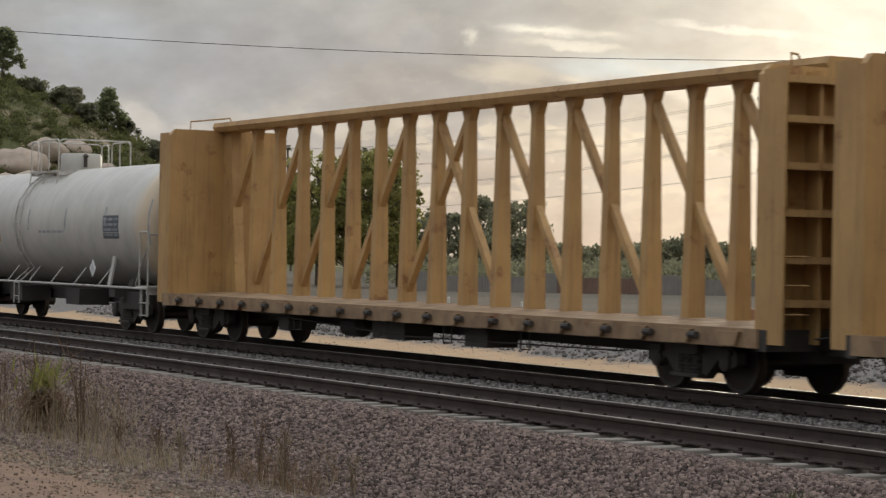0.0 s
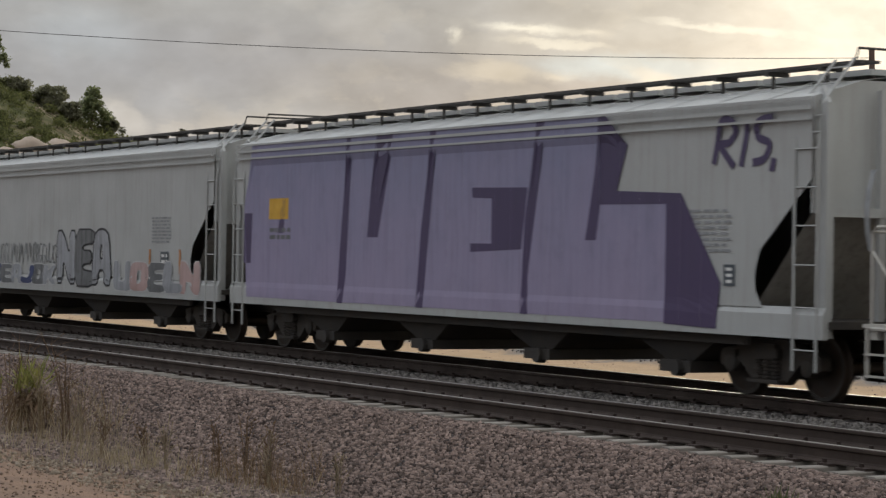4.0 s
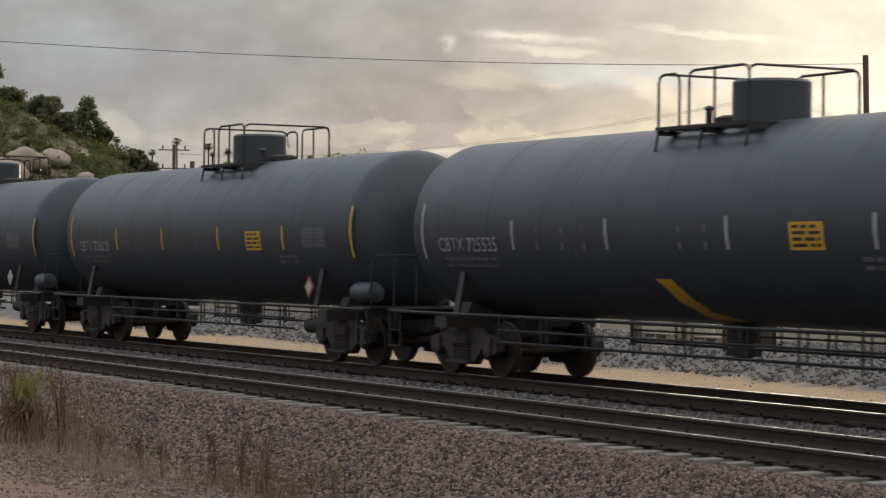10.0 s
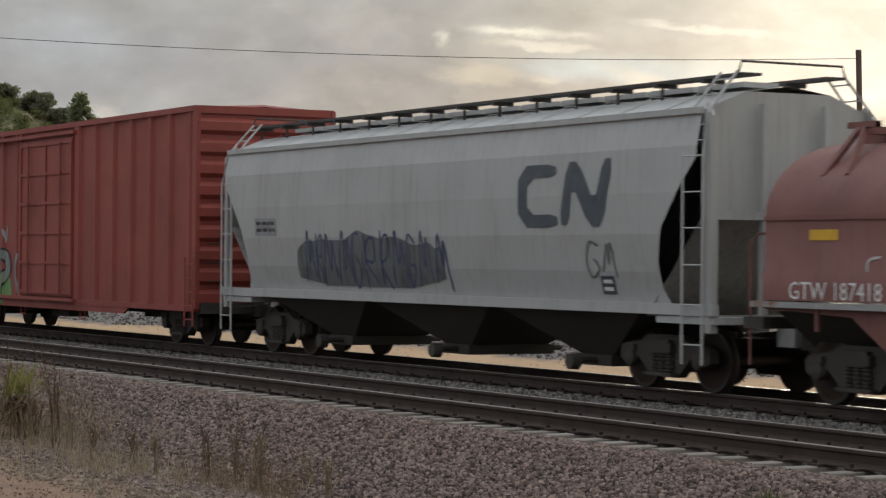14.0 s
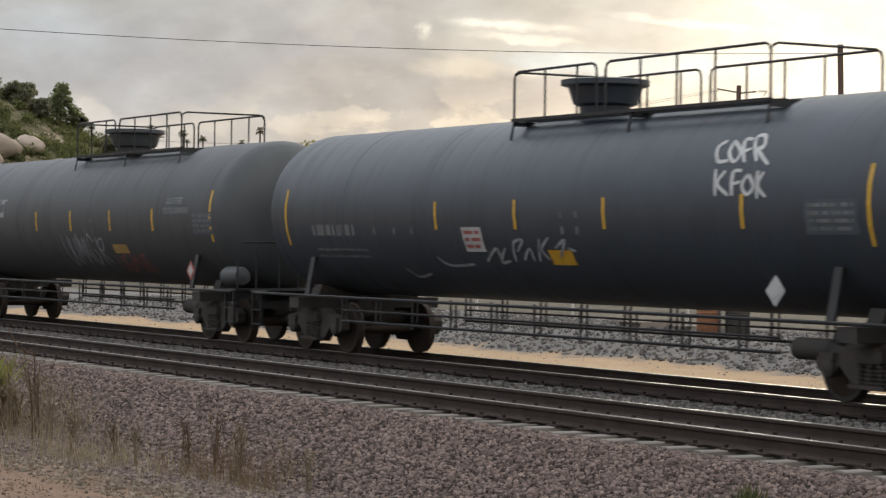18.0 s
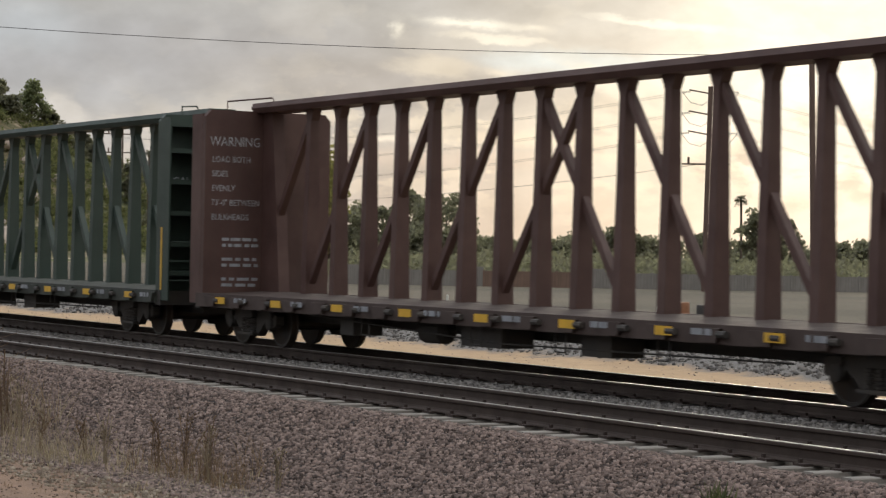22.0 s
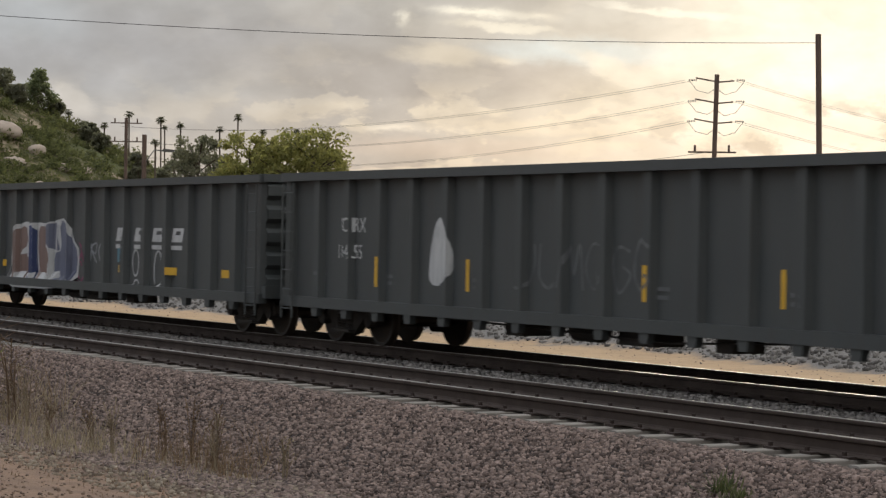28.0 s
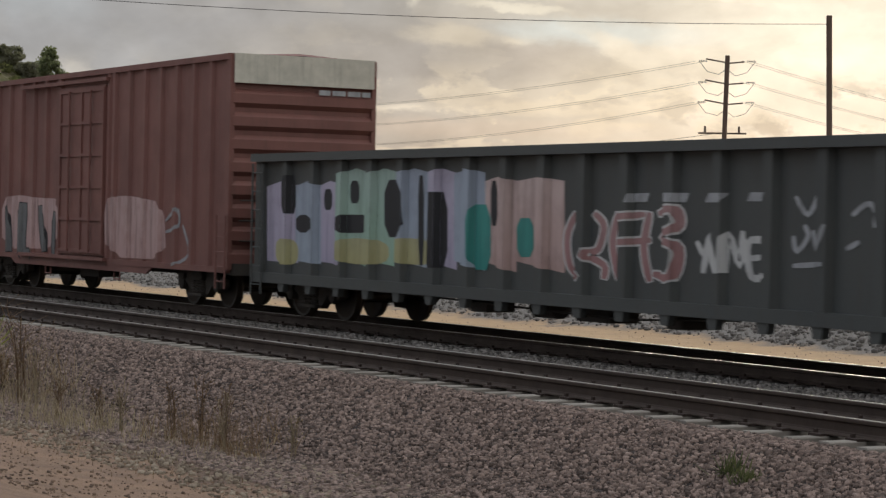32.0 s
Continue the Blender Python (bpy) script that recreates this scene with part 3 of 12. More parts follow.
def car_base(name, label, group, rear, front, inset, front_inset=None):
    """A car between two coupling points, with trucks and couplers. Returns the thing and half its length."""
    half = (front - rear) / 2
    car = thing(name, label, name.replace("_", " "), group, ((front + rear) / 2, TRAIN_Y, 0.0))
    CARS.append((car, (front + rear) / 2))
    for e in (-1, 1):
        truck = part("truck", MESH_TRUCK, None, car, at=(e * (half - (front_inset if front_inset and e > 0 else inset)), 0, 0))
        for k in (-0.89, 0.89):
            w = part("wheelset", MESH_WHEELSET, None, truck, at=(k, 0, WHEEL_R))
            WHEELSETS.append(w)
        part("coupler", MESH_COUPLER, None, car, at=Matrix.Translation((e * (half - 0.1), 0, 0)) @ Matrix.Rotation(0 if e > 0 else math.pi, 4, "Z"))
    return car, half


# lettering and painted shapes lie on the near side through a map of (along, up) to a point;
# one unit along a side is 1.08 m
ALONG = 1.08


def flat_side(y):
    return lambda x, z: (x * ALONG, y, z)


def round_side(r, zc, off=0.006):
    return lambda x, z: (x * ALONG, -math.sqrt(max(0.02, (r + off) ** 2 - (z - zc) ** 2)), z)


def painted(polys, place, cuts=(), dz=0.35):
    """Closed outlines (even-odd) laid on a side; cut along x where the side changes depth."""
    s = Shape()
    polys = [[(round(a, 4), b) for a, b in q] for q in polys]
    xs = sorted(set([p[0] for q in polys for p in q] + [c for c in cuts]))
    lo, hi = min(p[0] for q in polys for p in q), max(p[0] for q in polys for p in q)
    xs = [x for x in xs if lo - 1e-4 <= x <= hi + 1e-4]
    edges = [(a, b) for q in polys for a, b in zip(q, q[1:] + q[:1]) if abs(a[0] - b[0]) > 1e-6]

    def crossings(x):
        out = []
        for a, b in edges:
            if (a[0] <= x) != (b[0] <= x):
                out.append((a, b, a[1] + (b[1] - a[1]) * (x - a[0]) / (b[0] - a[0])))
        return sorted(out, key=lambda c: c[2])

    gaps = set(cuts)
    for xa, xb in zip(xs, xs[1:]):
        if xb - xa < 1e-4:
            continue
        hit = crossings((xa + xb) / 2)
        at = [[a[1] + (b[1] - a[1]) * (x - a[0]) / (b[0] - a[0]) for a, b, _ in hit] for x in (xa, xb)]
        for k in range(0, len(hit) - 1, 2):
            n = max(1, int(max(at[0][k + 1] - at[0][k], at[1][k + 1] - at[1][k]) / dz + 0.5))
            ea, eb = (min(0.001, (xb - xa) / 4) if x in gaps else 0.0 for x in (xa, xb))
            for i in range(n):
                za0, za1 = (at[0][k] + (at[0][k + 1] - at[0][k]) * (i + j) / n for j in (0, 1))
                zb0, zb1 = (at[1][k] + (at[1][k + 1] - at[1][k]) * (i + j) / n for j in (0, 1))
                s.add([place(xa + ea, za0), place(xb - eb, zb0), place(xb - eb, zb1), place(xa + ea, za1)], [(0, 1, 2, 3)])
    return s


TEXT_CACHE = {}


def letters(text):
    """Outline mesh of a text in the built-in font: vertices and faces, 1 high per unit of size."""
    if text not in TEXT_CACHE:
        cu = bpy.data.curves.new("text", "FONT")
        cu.body, cu.size, cu.resolution_u = text, 1.0, 2
        ob = new("text", cu)
        me = bpy.data.meshes.new_from_object(ob.evaluated_get(bpy.context.evaluated_depsgraph_get()))
        TEXT_CACHE[text] = ([tuple(v.co) for v in me.vertices], [tuple(p.vertices) for p in me.polygons])
        bpy.data.objects.remove(ob)
        bpy.data.curves.remove(cu)
        bpy.data.meshes.remove(me)
    return TEXT_CACHE[text]


for words in ("100455", "150831", "350062", "53341", "53378", "73'-0\" BETWEEN", "893144", "ASOX", "BULKHEADS", "CARBON DIOXIDE", "CAUTION", "CBTX 725535", "CBTX 725546", "CBTX 725612", "CBTX 725629", "CIGX", "DOT 111 A 100 W 1", "EVENLY", "EXCESS HEIGHT CAR", "GATX 9633", "GRANULES", "GTW 187418", "LIQUEFIED", "LOAD BOTH", "PETROLEUM GAS", "PLASTIC", "PROX 23289", "PROX 23297", "PROX 35129", "REFRIGERATED LIQUID", "SIDES", "STYRENE", "TCIX 201015", "TCMX", "TILX 308418", "TILX 400953", "UCRX", "WARNING"):
    letters(words)


def wording(car, text, x, z, height, place, mat, name="lettering", label="", wide=1.0, end=None):
    """Words on the side (or, with end, on an end wall at that x)."""
    vs, fs = letters(text)
    k = height / 0.70
    s = Shape()
    if end is None:
        s.add([place(x + a * k * wide, z + b * k) for a, b, _ in vs], fs)
    else:
        s.add([(end, x + a * k * wide, z + b * k) for a, b, _ in vs], fs)
    return part(name, s, mat, car, label or "stencilled lettering")


def bars(car, x, z, width, rows, place, mat, row=0.075, gap=0.075, seed=0, name="small_print", label="lines of small print"):
    """Print too small to read."""
    rng = random.Random(seed * 31 + int(x * 7))
    s = Shape()
    for r in range(rows):
        a = x
        top = z - r * (row + gap)
        while a < x + width - 0.05:
            w = min(rng.uniform(0.08, 0.3), x + width - a)
            s.add([place(a, top - row), place(a + w, top - row), place(a + w, top), place(a, top)], [(0, 1, 2, 3)])
            a += w + rng.uniform(0.03, 0.07)
    return part(name, s, mat, car, label)


def patch(car, name, x0, x1, z0, z1, place, mat, label="", dz=0.25, lean=0.0):
    return part(name, painted([[(x0, z0), (x1, z0), (x1 + lean, z1), (x0 + lean, z1)]], place, dz=dz), mat, car, label)


def diamond(car, x, z, size, y, mat_rim, mat_in):
    x *= ALONG
    d = part("placard", Shape().prism([(x - size, z), (x, z - size), (x + size, z), (x, z + size)], y - 0.012, y, "y"), mat_rim, car, "diamond hazard placard")
    k = size * 0.6
    part("placard_face", Shape().prism([(x - k, z), (x, z - k), (x + k, z), (x, z + k)], y - 0.018, y - 0.012, "y"), mat_in, d)


def ladder(car, pts_a, pts_b, rungs, mat, label="", r=0.022):
    """Two stiles along paths with rungs between."""
    s = Shape().tube(pts_a, r, 5).tube(pts_b, r, 5)
    pa, pb = [Vector(p) for p in pts_a], [Vector(p) for p in pts_b]

    def along(p, t):
        t *= len(p) - 1
        i = min(int(t), len(p) - 2)
        return p[i].lerp(p[i + 1], t - i)

    for k in range(rungs):
        t = (k + 0.5) / rungs
        s.tube([along(pa, t), along(pb, t)], 0.013, 5)
    return part("ladder", s, mat, car, label)


# ---- tank cars ----
def tank_paint(name, colour, rough=0.4, streak=0.25, streak_colour=(0.05, 0.04, 0.035), spill=None, rust_top=0.0, grime=0.5, head=None):
    """Tank paint with dirt thrown up from below, streaks from the top and, if given, a dark spill band along x."""
    m = bpy.data.materials.new(name)
    m.use_nodes = True
    n = Nodes(m.node_tree)
    v = n.add("ShaderNodeTexCoord").outputs["Object"]
    sep = n.add("ShaderNodeSeparateXYZ", {0: v})
    col = n.mix(n.ramp(n.noise(v, 1.3, 6, 0.6), [(0.35, 0.0), (0.7, 1.0)]), colour, tuple(c * 0.8 for c in colour))
    run = n.ramp(n.noise(n.mapped(v, scale=(5.0, 0.4, 0.5)), 1.0, 5, 0.65), [(0.5, 0.0), (0.72, 1.0)])
    col = n.mix(n.math("MULTIPLY", run, streak), col, streak_colour)
    wob = n.math("MULTIPLY", n.math("SUBTRACT", n.noise(v, 2.0, 6, 0.65), 0.5), 1.6)
    low = n.ramp(n.math("ADD", n.math("DIVIDE", n.math("SUBTRACT", sep.outputs["Z"], 0.9), 1.3), n.math("MULTIPLY", wob, 0.3)), [(0.0, 1.0), (0.75, 0.0)])
    col = n.mix(n.math("MULTIPLY", low, grime), col, (0.06, 0.05, 0.042))
    if spill:
        a, b, dark = spill
        inside = n.math("MULTIPLY", n.ramp(n.math("MULTIPLY", n.math("SUBTRACT", sep.outputs["X"], a), 2.0), [(0.0, 0.0), (1.0, 1.0)]), n.ramp(n.math("MULTIPLY", n.math("SUBTRACT", b, sep.outputs["X"]), 6.0), [(0.0, 0.0), (1.0, 1.0)]))
        soot = n.math("MULTIPLY", inside, n.ramp(n.math("ADD", n.noise(n.mapped(v, scale=(1.6, 0.6, 0.4)), 1.0, 6, 0.65), 0.05), [(0.3, 0.45), (0.5, 1.0)]))
        mottle = n.mix(n.ramp(n.noise(n.mapped(v, scale=(0.9, 0.6, 0.6)), 1.0, 7, 0.7, 0.5), [(0.42, 0.0), (0.62, 1.0)]), dark, (0.17, 0.13, 0.11))
        col = n.mix(soot, col, mottle)
    if rust_top > 0:
        high = n.ramp(n.math("SUBTRACT", sep.outputs["Z"], 3.35), [(0.0, 0.0), (0.35, 1.0)])
        r = n.ramp(n.noise(n.mapped(v, scale=(0.9, 1.4, 0.8)), 1.0, 6, 0.7), [(0.42, 0.0), (0.56, 1.0)])
        col = n.mix(n.math("MULTIPLY", n.math("MULTIPLY", r, high), rust_top * 0.85), col, (0.36, 0.18, 0.075))
    if head:                                                        # ochre tint over the front head, with a dark run down its middle
        over = n.math("ADD", n.math("SUBTRACT", sep.outputs["X"], head), n.math("MULTIPLY", wob, 0.25))
        col = n.mix(n.math("MULTIPLY", n.ramp(over, [(0.0, 0.0), (0.5, 1.0)]), 0.5), col, (0.54, 0.38, 0.20))
        drip = n.math("SUBTRACT", n.math("ADD", 0.62, n.math("MULTIPLY", wob, 0.35)), n.math("ABSOLUTE", n.math("ADD", sep.outputs["Y"], 0.2)))
        drip = n.math("MULTIPLY", n.ramp(drip, [(0.0, 0.0), (0.45, 0.85)]), n.ramp(n.math("SUBTRACT", 2.9, sep.outputs["Z"]), [(0.0, 0.0), (0.7, 1.0)]))
        col = n.mix(n.math("MULTIPLY", drip, n.ramp(over, [(0.1, 0.0), (0.3, 1.0)])), col, (0.09, 0.055, 0.04))
    fine = n.noise(v, 60.0, 3, 0.6)
    dent = n.noise(v, 0.9, 2, 0.5)
    bmp = n.add("ShaderNodeBump", {"Height": n.math("ADD", dent, n.math("MULTIPLY", fine, 0.03)), "Strength": 0.12, "Distance": 0.1})
    ro = n.math("ADD", rough, n.math("MULTIPLY", n.math("ADD", run, low), 0.12), clamp=True)
    b = n.add("ShaderNodeBsdfPrincipled", {"Base Color": col, "Roughness": ro, "Normal": bmp.outputs[0], "Specular IOR Level": 0.45})
    n.add("ShaderNodeOutputMaterial", {0: b.outputs[0]})
    return m


def head_profile(half, r, depth, rings=9):
    p = []
    for i in range(rings):
        a = math.pi / 2 * i / (rings - 1)
        p.append((-half + depth * (1 - math.sin(a)), max(0.02, r * math.cos(math.pi / 2 - a)) if i else 0.02))
    left = [(-half + depth * (1 - math.cos(math.pi / 2 * i / (rings - 1))), max(0.02, r * math.sin(math.pi / 2 * i / (rings - 1)))) for i in range(rings)]
    return left + [(-x, q) for x, q in reversed(left)]


def bow(a, b, top, x=None, y=None, r=0.022):
    """Points of a railing hoop between two posts with rounded corners."""
    c = 0.12
    if y is not None:
        return [(a, y, top[0]), (a, y, top[1] - c), (a + c * 0.3, y, top[1] - c * 0.3), (a + c, y, top[1]), (b - c, y, top[1]), (b - c * 0.3, y, top[1] - c * 0.3), (b, y, top[1] - c), (b, y, top[0])]
    return [(x, a, top[0]), (x, a, top[1] - c), (x, a + c * 0.3, top[1] - c * 0.3), (x, a + c, top[1]), (x, b - c, top[1]), (x, b - c * 0.3, top[1] - c * 0.3), (x, b, top[1] - c), (x, b, top[0])]


def tank_car(label, group, rear, front, paint, pipe, r=1.5, zc=2.54, inset=2.35, gap=0.72, dome="bonnet", dome_x=0.0, dome_paint=None, rail=(-1.35, 1.35), rail_top=4.78, steps=None,
             stripes=None, stripe_mat=None, end_rail=False, side_ladder=None, ladder_mat=None, reservoir=True, deep_sill=False, walk_mat=None, valve_x=None, shift=0.0):
    car, half = car_base("tank_car", label, group, rear, front, inset)
    rail, dome_x = (rail[0] * ALONG, rail[1] * ALONG), dome_x * ALONG
    side_ladder = None if side_ladder is None else side_ladder * ALONG
    valve_x = None if valve_x is None else valve_x * ALONG
    hl = half - gap
    top = zc + r
    shell = part("tank_shell", Shape().lathe(head_profile(hl + shift * 0.6, r, 0.68), "x", 48, (shift, 0, zc)), paint, car, smooth=True)
    ring = Shape().lathe([(-0.02, r + 0.001), (0, r + 0.006), (0.02, r + 0.001)], "x", 48, (0, 0, zc)).mesh("weld_seam", paint, True)
    for i in range(1, 6):
        part("weld_seam", ring, None, shell, at=(-hl + 0.6 + (2 * hl - 1.2) * i / 6, 0, 0))
    sill_z = 1.0
    for e in (-1, 1):
        # stub sill, end sill, bolster and saddle
        s = Shape().box(e * (half - 0.35) if e < 0 else half - 3.1, e * (half - 3.1) if e < 0 else half - 0.35, -0.26, 0.26, 0.68, 1.06)
        s.box(e * (half - inset) - 0.2, e * (half - inset) + 0.2, -1.5, 1.5, 0.82, 1.02)
        s.prism([(-1.1, 0.98), (1.1, 0.98), (0.98, 1.26), (0.6, 1.16), (0.0, 1.08), (-0.6, 1.16), (-0.98, 1.26)], e * (half - inset) - 0.16, e * (half - inset) + 0.16)
        part("end_frame", s, MAT_UNDER, car)
        for side in (-1, 1):
            x = e * (half - inset - 0.42)
            part("saddle_post", Shape().beam((x, side * 1.42, 1.06), (x, side * 1.28, 1.78), 0.17, 0.05), pipe, car)
        s = Shape().box(e * (half - 0.52) - 0.1, e * (half - 0.52) + 0.1, -1.45, 1.45, 0.92, 1.11)
        s.box(e * (half - 0.75) - 0.38, e * (half - 0.75) + 0.38, -1.5, 1.5, 1.07, 1.12)
        part("end_platform", s, pipe, car)
        for side in (-1, 1):                       # corner steps
            st = Shape()
            for q in (0, 0.4):
                st.beam((e * (half - 0.65) + q - 0.2, side * 1.48, 1.08), (e * (half - 0.65) + q - 0.2, side * 1.48, 0.42), 0.03, 0.05)
            for zz in (0.44, 0.72):
                st.box(e * (half - 0.65) - 0.22, e * (half - 0.65) + 0.22, side * 1.48 - 0.04, side * 1.48 + 0.04, zz, zz + 0.025)
            part("corner_step", st, pipe, car)
        if end_rail:
            q = Shape()
            x = e * (half - 0.5)
            for side in (-1, 1):
                q.tube([(x + 0.0, side * 1.46, 1.1), (x, side * 1.46, 2.28), (x - e * 0.08, side * 1.46, 2.36), (x - e * 0.75, side * 1.46, 2.36)], 0.022)
                q.tube([(x, side * 1.46, 2.05), (x - e * 0.45, side * 1.46, 1.6), (x - e * 0.95, side * 1.4, 1.12)], 0.02)
                q.tube([(x - e * 0.55, side * 1.46, 1.1), (x - e * 0.55, side * 1.46, 2.36)], 0.02)
            q.tube([(x, -1.46, 2.3), (x, 1.46, 2.3)], 0.02)
            part("end_railing", q, pipe, car)
        else:
            q = Shape()
            x = e * (half - 0.45)
            q.tube([(x, -1.42, 1.1), (x, -1.42, 1.95), (x, -1.3, 2.05), (x, 1.3, 2.05), (x, 1.42, 1.95), (x, 1.42, 1.1)], 0.02)
            q.tube([(x, -0.5, 1.1), (x, -0.5, 2.05)], 0.018)
            part("end_railing", q, pipe, car)
    # rails along the bottom of the tank, with struts up to the shell
    for side in (-1, 1):
        y = side * 1.5
        q = Shape().tube([(-half + 0.55, y, sill_z + 0.06), (half - 0.55, y, sill_z + 0.06)], 0.028)
        k = -half + 2.2
        while k < half - 2.0:
            if pipe is not MAT_BLACK_PIPE:
                q.beam((k, y, sill_z + 0.06), (k + 0.22, side * 1.25, sill_z + 0.48), 0.032, 0.02)
            k += 1.78
        part("side_rail", q, pipe, car)
        if rail[1] - rail[0] > 4 or pipe is MAT_BLACK_PIPE:
            # lower walkway rail hung beneath
            q = Shape().tube([(-half + 4.0, side * 1.3, 0.62), (half - 4.0, side * 1.3, 0.62)], 0.025)
            q.tube([(-half + 4.0, side * 1.3, 0.82), (half - 4.0, side * 1.3, 0.82)], 0.02)
            k = -half + 4.0
            while k <= half - 3.9:
                q.beam((k, side * 1.3, 0.56), (k, side * 1.3, 1.1), 0.045, 0.02)
                q.beam((k + 0.18, side * 1.3, 0.62), (k + 0.18, side * 1.3, 1.05), 0.03, 0.02)
                k += 1.35
            part("lower_rail", q, MAT_BLACK_PIPE, car)
    if deep_sill:
        q = Shape().box(-half + 3.0, half - 3.0, -0.3, 0.3, 0.62, 1.1)
        for k in (-0.35, -0.1, 0.15, 0.38):
            q.box(k * 2 * half - 0.5, k * 2 * half + 0.5, -1.2, -0.4, 0.55, 0.95)
        part("centre_sill", q, deep_sill, car, "rust-stained steel centre sill")
    # bottom outlet and brake gear
    q = Shape().lathe([(0.55, 0.14), (0.78, 0.16), (0.80, 0.26), (zc - r + 0.05, 0.26)], "z", 16)
    q.box(-0.3, 0.3, -0.12, 0.12, 0.58, 0.7)
    if dome != "bucket":
        part("bottom_outlet", q, MAT_UNDER, car)
    if reservoir:
        e = 1
        x = half - 3.6
        part("brake_cylinder", Shape().lathe([(x - 0.45, 0.02), (x - 0.42, 0.15), (x + 0.32, 0.15), (x + 0.4, 0.08), (x + 0.6, 0.05)], "x", 16, (0, -0.95, 0.68)), MAT_UNDER, car, smooth=True)
        part("air_reservoir", Shape().lathe([(half - 1.45, 0.02), (half - 1.4, 0.17), (half - 1.3, 0.2), (half - 0.75, 0.2), (half - 0.65, 0.17), (half - 0.6, 0.02)], "x", 18, (0, -1.22, 1.36)), dome_paint or paint, car, smooth=True)
    # top platform, railing and fittings
    a, b = rail
    w = 0.98
    deck = top - 0.06
    for i in range(9):
        yy = -w + 2 * w * i / 8
        if abs(yy) >= 0.34:
            part("walkway_plank", Shape().box(a, b, yy - 0.06, yy + 0.06, deck - 0.05, deck), walk_mat or pipe, car)
    for x in (a, (a + b) / 2, b):
        q = Shape().box(x - 0.03, x + 0.03, -w, w, deck - 0.12, deck - 0.05)
        for side in (-1, 1):
            q.beam((x, side * w, deck - 0.05), (x, side * (w + 0.06), zc + math.sqrt(r * r - (w + 0.06) ** 2) - 0.02), 0.05, 0.02)
        part("walkway_bearer", q, walk_mat or pipe, car)
    q = Shape()
    rr = 0.021
    z0, z1 = deck, rail_top
    if b - a < 4:
        for side in (-1, 1):
            m0 = a + 0.55
            q.tube(bow(a, m0, (z0, z1 - 0.02), y=side * w), rr)
            q.tube(bow(m0 + 0.25, b, (z0, z1), y=side * w), rr)
            q.tube([((a + b) / 2 + 0.3, side * w, z0), ((a + b) / 2 + 0.3, side * w, z1)], rr)
        for x in (a, b):
            q.tube(bow(-w, w, (z0, z1), x=x), rr)
    else:
        # long walkway: rail on either side with posts
        n = int((b - a) / 1.05)
        for side, drop in ((-1, 0.0), (1, 0.0)):
            split = dome_x + 1.25
            for u, t in ((a, split), (split + 0.25, b)):
                if t - u < 0.6:
                    continue
                q.tube(bow(u, t, (z0, z1 - drop), y=side * w), rr)
                k = u + 0.95
                while k < t - 0.4:
                    q.tube([(k, side * w, z0), (k, side * w, z1 - drop)], rr * 0.9)
                    k += 0.95
        for x in (a, b):
            q.tube(bow(-w, w, (z0, z1), x=x), rr)
    part("platform_railing", q, pipe if pipe is MAT_BLACK_PIPE else MAT_WHITE_PIPE, car, "pipe railing round the top walkway")
    dp = dome_paint or paint
    vx = dome_x - 0.9 if valve_x is None else valve_x
    if dome == "bucket":
        part("valve_bonnet", Shape().lathe([(top - 0.1, 0.40), (top + 0.12, 0.42), (top + 0.16, 0.52), (top + 0.42, 0.60), (top + 0.46, 0.72), (top + 0.54, 0.72), (top + 0.56, 0.6), (top + 0.57, 0.05)], "z", 24, (dome_x, 0, 0)), dp, car, smooth=True)
    elif dome == "drum":
        part("valve_bonnet", Shape().lathe([(top - 0.1, 0.58), (top + 0.56, 0.58), (top + 0.6, 0.54), (top + 0.61, 0.05)], "z", 24, (dome_x, 0, 0)), dp, car, smooth=True)
        v = Shape().lathe([(top - 0.05, 0.3), (top + 0.1, 0.3), (top + 0.14, 0.2), (top + 0.15, 0.03)], "z", 14, (vx, 0.1, 0))
        v.lathe([(top, 0.05), (top + 0.2, 0.05), (top + 0.22, 0.09), (top + 0.27, 0.02)], "z", 10, (vx + 0.05, -0.4, 0))
        part("safety_valve", v, MAT_UNDER, car, smooth=True)
    elif dome == "slim":
        part("valve_bonnet", Shape().lathe([(top - 0.08, 0.33), (top + 0.1, 0.34), (top + 0.62, 0.33), (top + 0.64, 0.36), (top + 0.68, 0.36), (top + 0.7, 0.05)], "z", 20, (dome_x, 0, 0)), dp, car, smooth=True)
        v = Shape()
        for i in range(5):
            v.lathe([(top - 0.02, 0.07), (top + 0.12 + 0.04 * (i % 2), 0.07), (top + 0.18, 0.03)], "z", 8, (vx - 0.28 + 0.13 * i, 0.12 * (-1) ** i, 0))
        v.box(vx - 0.37, vx + 0.37, -0.3, 0.3, top - 0.05, top + 0.05)
        part("manway_fitting", v, MAT_UNDER, car, smooth=True)
    elif dome == "open":
        v = Shape().box(dome_x - 0.5, dome_x + 0.7, -0.35, 0.35, top - 0.06, top + 0.06)
        for i in range(7):
            v.lathe([(top, 0.06), (top + 0.14 + 0.06 * (i % 3), 0.06), (top + 0.24, 0.02)], "z", 8, (dome_x - 0.4 + 0.17 * i, 0.14 * (-1) ** i, 0))
        part("manway_fitting", v, MAT_UNDER, car, smooth=True)
    else:
        part("valve_bonnet", Shape().lathe([(top - 0.1, 0.52), (top + 0.08, 0.54), (top + 0.36, 0.54), (top + 0.42, 0.50), (top + 0.44, 0.05)], "z", 24, (dome_x, 0, 0)), dp, car, smooth=True)
        v = Shape()
